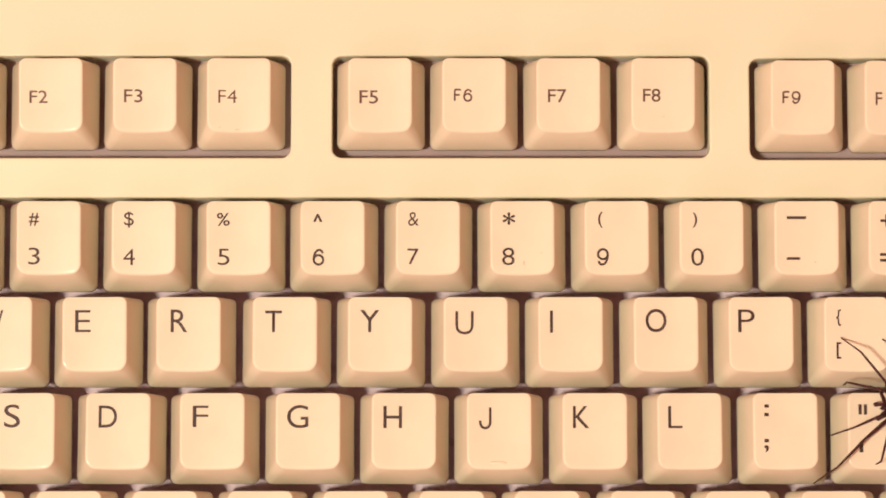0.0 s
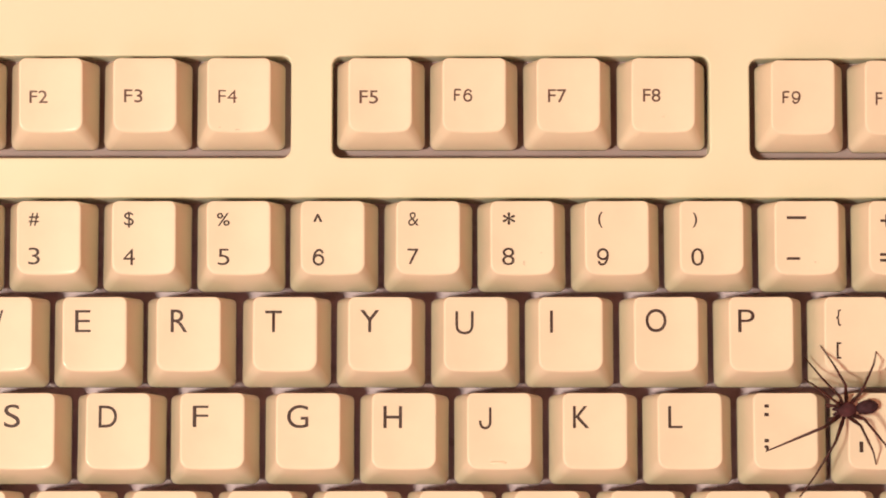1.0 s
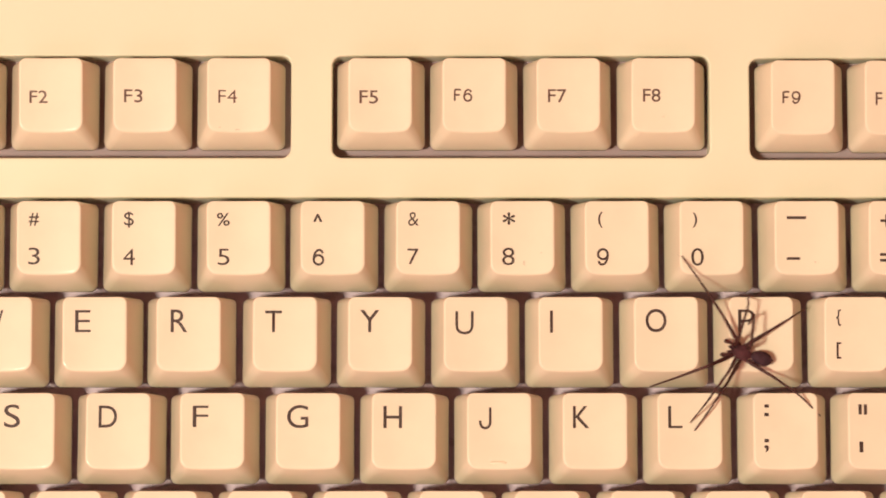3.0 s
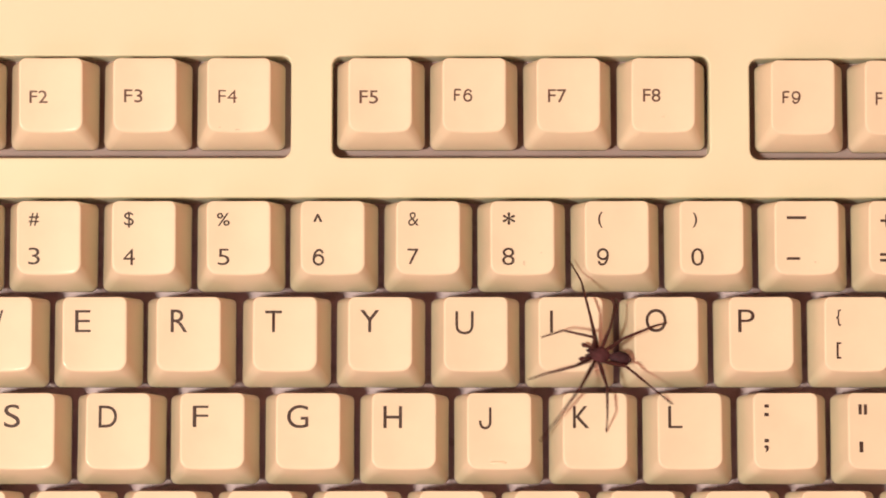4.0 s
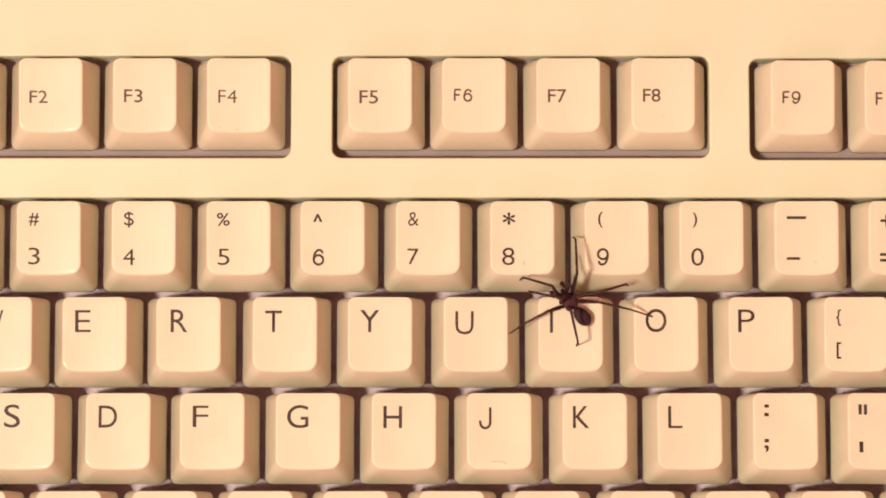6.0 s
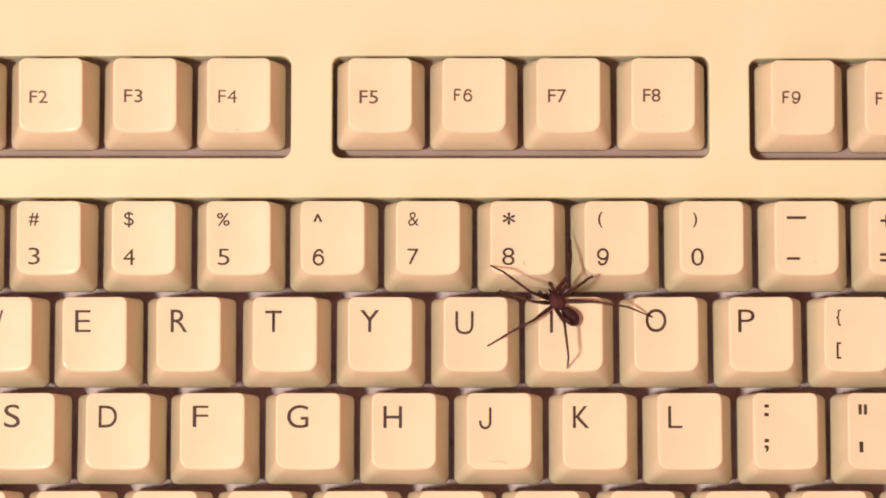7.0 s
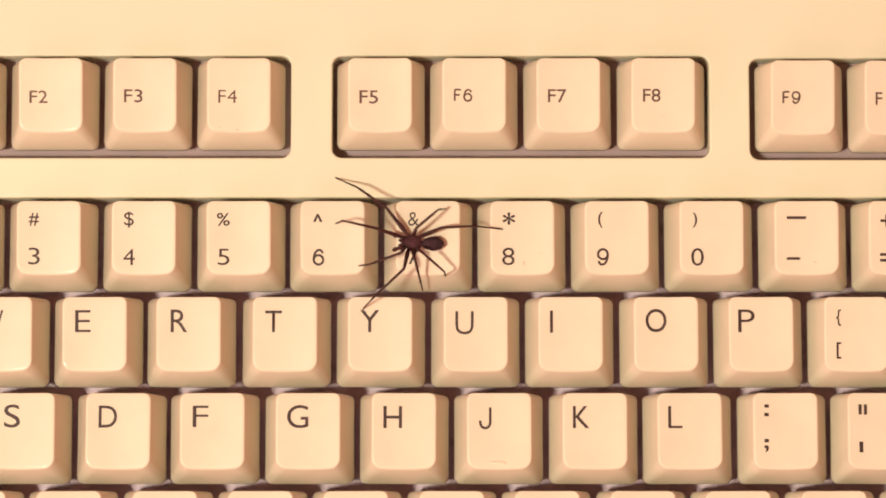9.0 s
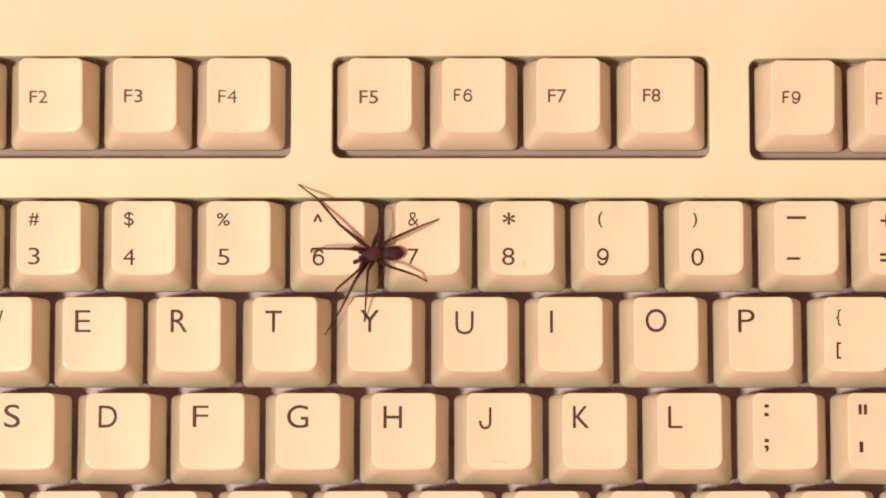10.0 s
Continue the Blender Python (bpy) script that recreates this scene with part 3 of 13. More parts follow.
        (9.200, pose(-0.00666, -0.00068, 0.01000, 0.0, 0.0, -175.2)),
        (9.300, pose(-0.00706, -0.00040, 0.01000, 0.0, 0.0, -175.6)),
        (9.400, pose(-0.00745, -0.00012, 0.01000, 0.0, 0.0, -176.1)),
        (9.467, pose(-0.00821, -0.00012, 0.01000, 0.0, 0.0, -174.1)),
        (9.500, pose(-0.00858, -0.00012, 0.01000, 0.0, 0.0, -173.1)),
        (9.533, pose(-0.00911, 0.00015, 0.01000, 0.0, 0.0, -174.7)),
        (9.600, pose(-0.01017, 0.00068, 0.01000, 0.0, 0.0, -178.0)),
        (9.700, pose(-0.01158, 0.00022, 0.01000, 0.0, 0.0, -176.6)),
        (9.800, pose(-0.01299, -0.00023, 0.01000, 0.0, 0.0, -175.1)),
        (10.000, pose(-0.01434, -0.00216, 0.01000, 0.0, 0.0, -177.9)),
    ))
    leg, tibia, foot = spider_legs["left", 1]
    walk(leg, (
        (0.000, pose(0.00135, 0.00095, -0.00025, 0.0, -66.4, 4.8)),
        (0.133, pose(0.00135, 0.00095, -0.00025, 0.0, -71.3, 10.4)),
        (0.300, pose(0.00135, 0.00095, -0.00025, 0.0, -77.3, 17.4)),
        (0.400, pose(0.00135, 0.00095, -0.00025, 0.0, -78.0, 24.9)),
        (0.500, pose(0.00135, 0.00095, -0.00025, 0.0, -78.7, 32.5)),
        (0.800, pose(0.00135, 0.00095, -0.00025, 0.0, -76.1, 55.6)),
        (0.900, pose(0.00135, 0.00095, -0.00025, 0.0, -62.2, 40.5)),
        (1.000, pose(0.00135, 0.00095, -0.00025, 0.0, -48.3, 25.3)),
        (1.200, pose(0.00135, 0.00095, -0.00025, 0.0, -61.1, 37.0)),
        (1.400, pose(0.00135, 0.00095, -0.00025, 0.0, -58.1, 36.9)),
        (1.500, pose(0.00135, 0.00095, -0.00025, 0.0, -51.0, 42.8)),
        (1.533, pose(0.00135, 0.00095, -0.00025, 0.0, -61.8, 27.1)),
        (1.600, pose(0.00135, 0.00095, -0.00025, 0.0, -83.4, -4.3)),
        (1.700, pose(0.00135, 0.00095, -0.00025, 0.0, -64.4, 18.4)),
        (1.800, pose(0.00135, 0.00095, -0.00025, 0.0, -45.5, 41.1)),
        (2.000, pose(0.00135, 0.00095, -0.00025, 0.0, -49.4, 69.8)),
        (2.100, pose(0.00135, 0.00095, -0.00025, 0.0, -51.3, 72.9)),
        (2.200, pose(0.00135, 0.00095, -0.00025, 0.0, -53.2, 76.1)),
        (2.333, pose(0.00135, 0.00095, -0.00025, 0.0, -40.3, 66.0)),
        (2.500, pose(0.00135, 0.00095, -0.00025, 0.0, -24.2, 53.4)),
        (2.600, pose(0.00135, 0.00095, -0.00025, 0.0, -40.3, 52.5)),
        (2.700, pose(0.00135, 0.00095, -0.00025, 0.0, -56.4, 51.6)),
        (2.800, pose(0.00135, 0.00095, -0.00025, 0.0, -76.7, 40.9)),
        (2.900, pose(0.00135, 0.00095, -0.00025, 0.0, -61.7, 40.8)),
        (3.000, pose(0.00135, 0.00095, -0.00025, 0.0, -28.2, 41.2)),
        (3.100, pose(0.00135, 0.00095, -0.00025, 0.0, -45.5, 41.2)),
        (3.200, pose(0.00135, 0.00095, -0.00025, 0.0, -59.8, 41.9)),
        (3.300, pose(0.00135, 0.00095, -0.00025, 0.0, -73.8, 43.9)),
        (3.400, pose(0.00135, 0.00095, -0.00025, 0.0, -71.7, 44.5)),
        (3.500, pose(0.00135, 0.00095, -0.00025, 0.0, -49.8, 43.2)),
        (3.600, pose(0.00135, 0.00095, -0.00025, 0.0, -58.5, 45.1)),
        (3.700, pose(0.00135, 0.00095, -0.00025, 0.0, -70.0, 49.3)),
        (3.800, pose(0.00135, 0.00095, -0.00025, 0.0, -78.7, 53.3)),
        (3.900, pose(0.00135, 0.00095, -0.00025, 0.0, -65.9, 46.3)),
        (4.000, pose(0.00135, 0.00095, -0.00025, 0.0, -53.1, 39.4)),
        (4.100, pose(0.00135, 0.00095, -0.00025, 0.0, -49.6, 36.9)),
        (4.200, pose(0.00135, 0.00095, -0.00025, 0.0, -46.1, 34.4)),
        (4.300, pose(0.00135, 0.00095, -0.00025, 0.0, -39.8, 32.6)),
        (4.400, pose(0.00135, 0.00095, -0.00025, 0.0, -33.5, 30.9)),
        (4.500, pose(0.00135, 0.00095, -0.00025, 0.0, -33.0, 33.3)),
        (4.600, pose(0.00135, 0.00095, -0.00025, 0.0, -27.3, 24.1)),
        (4.700, pose(0.00135, 0.00095, -0.00025, 0.0, -35.9, 16.7)),
        (4.800, pose(0.00135, 0.00095, -0.00025, 0.0, -44.6, 9.2)),
        (4.900, pose(0.00135, 0.00095, -0.00025, 0.0, -54.9, -6.8)),
        (5.000, pose(0.00135, 0.00095, -0.00025, 0.0, -65.1, -22.8)),
        (5.100, pose(0.00135, 0.00095, -0.00025, 0.0, -70.8, -8.1)),
        (5.200, pose(0.00135, 0.00095, -0.00025, 0.0, -76.5, 6.5)),
        (5.400, pose(0.00135, 0.00095, -0.00025, 0.0, -78.2, -11.6)),
        (5.500, pose(0.00135, 0.00095, -0.00025, 0.0, -71.9, -25.9)),
        (5.600, pose(0.00135, 0.00095, -0.00025, 0.0, -64.8, -33.7)),
        (5.700, pose(0.00135, 0.00095, -0.00025, 0.0, -57.6, -41.5)),
        (5.800, pose(0.00135, 0.00095, -0.00025, 0.0, -50.1, -66.4)),
        (5.867, pose(0.00135, 0.00095, -0.00025, 0.0, -70.9, -41.0)),
        (5.900, pose(0.00135, 0.00095, -0.00025, 0.0, -81.4, -28.3)),
        (6.000, pose(0.00135, 0.00095, -0.00025, 0.0, -67.4, 2.1)),
        (6.100, pose(0.00135, 0.00095, -0.00025, 0.0, -69.3, 5.2)),
        (6.200, pose(0.00135, 0.00095, -0.00025, 0.0, -70.5, 4.7)),
        (6.300, pose(0.00135, 0.00095, -0.00025, 0.0, -72.5, 4.4)),
        (6.400, pose(0.00135, 0.00095, -0.00025, 0.0, -70.6, 6.9)),
        (6.500, pose(0.00135, 0.00095, -0.00025, 0.0, -56.4, 9.8)),
        (6.600, pose(0.00135, 0.00095, -0.00025, 0.0, -53.9, 9.7)),
        (6.700, pose(0.00135, 0.00095, -0.00025, 0.0, -55.9, 9.0)),
        (6.800, pose(0.00135, 0.00095, -0.00025, 0.0, -58.4, 13.2)),
        (7.000, pose(0.00135, 0.00095, -0.00025, 0.0, -56.8, 36.4)),
        (7.200, pose(0.00135, 0.00095, -0.00025, 0.0, -59.2, 42.1)),
        (7.333, pose(0.00135, 0.00095, -0.00025, 0.0, -48.4, 35.9)),
        (7.500, pose(0.00135, 0.00095, -0.00025, 0.0, -34.9, 28.1)),
        (7.600, pose(0.00135, 0.00095, -0.00025, 0.0, -52.6, 35.7)),
        (7.700, pose(0.00135, 0.00095, -0.00025, 0.0, -70.3, 43.3)),
        (7.733, pose(0.00135, 0.00095, -0.00025, 0.0, -58.3, 40.1)),
        (7.800, pose(0.00135, 0.00095, -0.00025, 0.0, -34.5, 33.9)),
        (7.900, pose(0.00135, 0.00095, -0.00025, 0.0, -40.6, 51.2)),
        (8.000, pose(0.00135, 0.00095, -0.00025, 0.0, -46.8, 68.5)),
        (8.100, pose(0.00135, 0.00095, -0.00025, 0.0, -57.2, 71.7)),
        (8.200, pose(0.00135, 0.00095, -0.00025, 0.0, -67.7, 75.0)),
        (8.300, pose(0.00135, 0.00095, -0.00025, 0.0, -73.5, 72.2)),
        (8.400, pose(0.00135, 0.00095, -0.00025, 0.0, -79.3, 69.3)),
        (8.433, pose(0.00135, 0.00095, -0.00025, 0.0, -66.7, 60.0)),
        (8.500, pose(0.00135, 0.00095, -0.00025, 0.0, -41.5, 41.2)),
        (8.533, pose(0.00135, 0.00095, -0.00025, 0.0, -37.0, 37.1)),
        (8.600, pose(0.00135, 0.00095, -0.00025, 0.0, -28.1, 28.9)),
        (8.700, pose(0.00135, 0.00095, -0.00025, 0.0, -47.8, 29.8)),
        (8.800, pose(0.00135, 0.00095, -0.00025, 0.0, -67.5, 30.7)),
        (8.900, pose(0.00135, 0.00095, -0.00025, 0.0, -70.7, 52.5)),
        (9.000, pose(0.00135, 0.00095, -0.00025, 0.0, -73.9, 74.3)),
        (9.100, pose(0.00135, 0.00095, -0.00025, 0.0, -76.1, 62.2)),
        (9.200, pose(0.00135, 0.00095, -0.00025, 0.0, -78.4, 50.2)),
        (9.300, pose(0.00135, 0.00095, -0.00025, 0.0, -66.2, 72.1)),
        (9.400, pose(0.00135, 0.00095, -0.00025, 0.0, -54.0, 94.1)),
        (9.467, pose(0.00135, 0.00095, -0.00025, 0.0, -42.5, 50.1)),
        (9.500, pose(0.00135, 0.00095, -0.00025, 0.0, -36.7, 28.2)),
        (9.533, pose(0.00135, 0.00095, -0.00025, 0.0, -39.7, 40.1)),
        (9.600, pose(0.00135, 0.00095, -0.00025, 0.0, -45.8, 63.8)),
        (9.700, pose(0.00135, 0.00095, -0.00025, 0.0, -57.2, 64.1)),
        (9.800, pose(0.00135, 0.00095, -0.00025, 0.0, -68.5, 64.3)),
        (10.000, pose(0.00135, 0.00095, -0.00025, 0.0, -64.4, 68.8)),
    ))
    walk(tibia, (
        (0.000, pose(0.00680, 0.00000, 0.00000, 154.8, 64.0, 161.9)),
        (0.133, pose(0.00680, 0.00000, 0.00000, 171.1, 59.3, 173.9)),
        (0.300, pose(0.00680, 0.00000, 0.00000, -173.9, 51.7, -176.0)),
        (0.400, pose(0.00680, 0.00000, 0.00000, -163.6, 58.2, -167.8)),
        (0.500, pose(0.00680, 0.00000, 0.00000, -149.0, 63.3, -154.5)),
        (0.800, pose(0.00680, 0.00000, 0.00000, -84.9, 62.7, -91.6)),
        (0.900, pose(0.00680, 0.00000, 0.00000, -49.5, 67.3, -56.5)),
        (1.000, pose(0.00680, 0.00000, 0.00000, -17.0, 61.7, -22.2)),
        (1.200, pose(0.00680, 0.00000, 0.00000, -61.1, 78.3, -66.3)),
        (1.400, pose(0.00680, 0.00000, 0.00000, 75.2, 78.5, 81.9)),
        (1.500, pose(0.00680, 0.00000, 0.00000, 36.1, 76.4, 41.8)),
        (1.533, pose(0.00680, 0.00000, 0.00000, 74.2, 69.6, 84.2)),
        (1.600, pose(0.00680, 0.00000, 0.00000, 96.2, 43.4, 106.0)),
        (1.700, pose(0.00680, 0.00000, 0.00000, 42.8, 74.6, 46.8)),
        (1.800, pose(0.00680, 0.00000, 0.00000, -28.1, 52.7, -40.0)),
        (2.000, pose(0.00680, 0.00000, 0.00000, -66.8, 58.4, -91.3)),
        (2.100, pose(0.00680, 0.00000, 0.00000, -71.2, 54.6, -99.1)),
        (2.200, pose(0.00680, 0.00000, 0.00000, -74.3, 50.4, -105.6)),
        (2.333, pose(0.00680, 0.00000, 0.00000, -48.4, 57.0, -75.1)),
        (2.500, pose(0.00680, 0.00000, 0.00000, -15.8, 50.1, -35.4)),
        (2.600, pose(0.00680, 0.00000, 0.00000, -44.1, 65.2, -62.4)),
        (2.700, pose(0.00680, 0.00000, 0.00000, -97.0, 66.5, -114.2)),
        (2.800, pose(0.00680, 0.00000, 0.00000, -105.1, 76.7, -108.6)),
        (2.900, pose(0.00680, 0.00000, 0.00000, -26.4, 74.8, -29.3)),
        (3.000, pose(0.00680, 0.00000, 0.00000, -4.5, 54.4, -8.6)),
        (3.100, pose(0.00680, 0.00000, 0.00000, -17.8, 77.0, -21.3)),
        (3.200, pose(0.00680, 0.00000, 0.00000, -144.3, 82.9, -147.0)),
        (3.300, pose(0.00680, 0.00000, 0.00000, -160.3, 79.8, -161.6)),
        (3.400, pose(0.00680, 0.00000, 0.00000, -16.0, 79.8, -16.7)),
        (3.500, pose(0.00680, 0.00000, 0.00000, -3.2, 65.4, -4.0)),
        (3.600, pose(0.00680, 0.00000, 0.00000, -2.9, 76.1, -3.2)),
        (3.700, pose(0.00680, 0.00000, 0.00000, 12.0, 87.6, 12.2)),
        (3.800, pose(0.00680, 0.00000, 0.00000, 157.4, 84.0, 158.0)),
        (3.900, pose(0.00680, 0.00000, 0.00000, -97.8, 83.1, -100.9)),
        (4.000, pose(0.00680, 0.00000, 0.00000, -71.8, 75.5, -81.8)),
        (4.100, pose(0.00680, 0.00000, 0.00000, -34.5, 84.3, -37.1)),
        (4.200, pose(0.00680, 0.00000, 0.00000, 45.8, 81.1, 51.6)),
        (4.300, pose(0.00680, 0.00000, 0.00000, 0.6, 69.1, 0.8)),
        (4.400, pose(0.00680, 0.00000, 0.00000, -7.6, 53.6, -12.9)),
        (4.500, pose(0.00680, 0.00000, 0.00000, -2.5, 39.1, -4.5)),
        (4.600, pose(0.00680, 0.00000, 0.00000, 5.5, 29.1, 12.0)),
        (4.700, pose(0.00680, 0.00000, 0.00000, 8.4, 51.8, 13.9)),
        (4.800, pose(0.00680, 0.00000, 0.00000, 19.3, 74.2, 23.9)),
        (4.900, pose(0.00680, 0.00000, 0.00000, 72.8, 69.4, 86.2)),
        (5.000, pose(0.00680, 0.00000, 0.00000, 90.5, 53.4, 110.8)),
        (5.100, pose(0.00680, 0.00000, 0.00000, 120.1, 62.9, 131.7)),
        (5.200, pose(0.00680, 0.00000, 0.00000, 161.6, 63.7, 165.3)),
        (5.400, pose(0.00680, 0.00000, 0.00000, 126.2, 50.4, 140.7)),
        (5.500, pose(0.00680, 0.00000, 0.00000, 100.6, 38.9, 129.4)),
        (5.600, pose(0.00680, 0.00000, 0.00000, 71.9, 18.4, 124.0)),
        (5.700, pose(0.00680, 0.00000, 0.00000, 48.4, -1.4, 132.9)),
        (5.800, pose(0.00680, 0.00000, 0.00000, 40.2, -34.6, 122.7)),
        (5.867, pose(0.00680, 0.00000, 0.00000, 71.0, 4.9, 89.6)),
        (5.900, pose(0.00680, 0.00000, 0.00000, 81.5, 30.3, 87.9)),
        (6.000, pose(0.00680, 0.00000, 0.00000, 102.6, 65.1, 114.7)),
        (6.100, pose(0.00680, 0.00000, 0.00000, 121.4, 71.1, 129.0)),
        (6.200, pose(0.00680, 0.00000, 0.00000, 134.0, 72.6, 139.8)),
        (6.300, pose(0.00680, 0.00000, 0.00000, 84.1, 80.3, 87.0)),
        (6.400, pose(0.00680, 0.00000, 0.00000, 21.5, 68.8, 22.8)),
        (6.500, pose(0.00680, 0.00000, 0.00000, 12.0, 66.5, 14.1)),
        (6.600, pose(0.00680, 0.00000, 0.00000, 7.9, 70.6, 9.4)),
        (6.700, pose(0.00680, 0.00000, 0.00000, 2.5, 74.8, 2.8)),
        (6.800, pose(0.00680, 0.00000, 0.00000, -27.6, 79.4, -30.2)),
        (7.000, pose(0.00680, 0.00000, 0.00000, -45.2, 59.0, -55.6)),
        (7.200, pose(0.00680, 0.00000, 0.00000, -53.8, 56.0, -66.1)),
        (7.333, pose(0.00680, 0.00000, 0.00000, -37.7, 62.1, -49.6)),
        (7.500, pose(0.00680, 0.00000, 0.00000, -14.6, 64.7, -22.2)),
        (7.600, pose(0.00680, 0.00000, 0.00000, -88.1, 76.3, -98.9)),
        (7.700, pose(0.00680, 0.00000, 0.00000, -134.7, 57.5, -148.1)),
        (7.733, pose(0.00680, 0.00000, 0.00000, -97.2, 70.5, -110.2)),
        (7.800, pose(0.00680, 0.00000, 0.00000, -18.1, 49.3, -31.5)),
        (7.900, pose(0.00680, 0.00000, 0.00000, -36.9, 50.4, -58.8)),
        (8.000, pose(0.00680, 0.00000, 0.00000, -53.3, 45.2, -83.7)),
        (8.100, pose(0.00680, 0.00000, 0.00000, -63.7, 35.6, -93.1)),
        (8.200, pose(0.00680, 0.00000, 0.00000, -72.2, 24.5, -97.7)),
        (8.300, pose(0.00680, 0.00000, 0.00000, -78.6, 31.2, -95.8)),
        (8.400, pose(0.00680, 0.00000, 0.00000, -85.0, 38.5, -95.6)),
        (8.433, pose(0.00680, 0.00000, 0.00000, -75.5, 51.4, -90.8)),
        (8.500, pose(0.00680, 0.00000, 0.00000, -36.9, 69.7, -49.1)),
        (8.533, pose(0.00680, 0.00000, 0.00000, -20.0, 61.2, -30.4)),
        (8.600, pose(0.00680, 0.00000, 0.00000, -6.8, 40.4, -14.2)),
        (8.700, pose(0.00680, 0.00000, 0.00000, -30.8, 66.4, -39.6)),
        (8.800, pose(0.00680, 0.00000, 0.00000, -113.2, 68.8, -123.1)),
        (8.900, pose(0.00680, 0.00000, 0.00000, -89.7, 55.0, -103.9)),
        (9.000, pose(0.00680, 0.00000, 0.00000, -80.8, 38.3, -96.1)),
        (9.100, pose(0.00680, 0.00000, 0.00000, -84.9, 44.8, -97.1)),
        (9.200, pose(0.00680, 0.00000, 0.00000, -89.8, 51.3, -99.2)),
        (9.300, pose(0.00680, 0.00000, 0.00000, -68.2, 22.8, -91.0)),
        (9.400, pose(0.00680, 0.00000, 0.00000, -53.3, -4.3, -99.3)),
        (9.467, pose(0.00680, 0.00000, 0.00000, -41.3, 55.4, -62.0)),
        (9.500, pose(0.00680, 0.00000, 0.00000, -2.1, 72.1, -2.9)),
        (9.533, pose(0.00680, 0.00000, 0.00000, -35.5, 72.1, -46.8)),
        (9.600, pose(0.00680, 0.00000, 0.00000, -66.2, 55.4, -98.1)),
        (9.700, pose(0.00680, 0.00000, 0.00000, -101.9, 61.7, -123.2)),
        (9.800, pose(0.00680, 0.00000, 0.00000, -142.1, 58.0, -154.3)),
        (10.000, pose(0.00680, 0.00000, 0.00000, -94.8, 60.2, -111.4)),
    ))
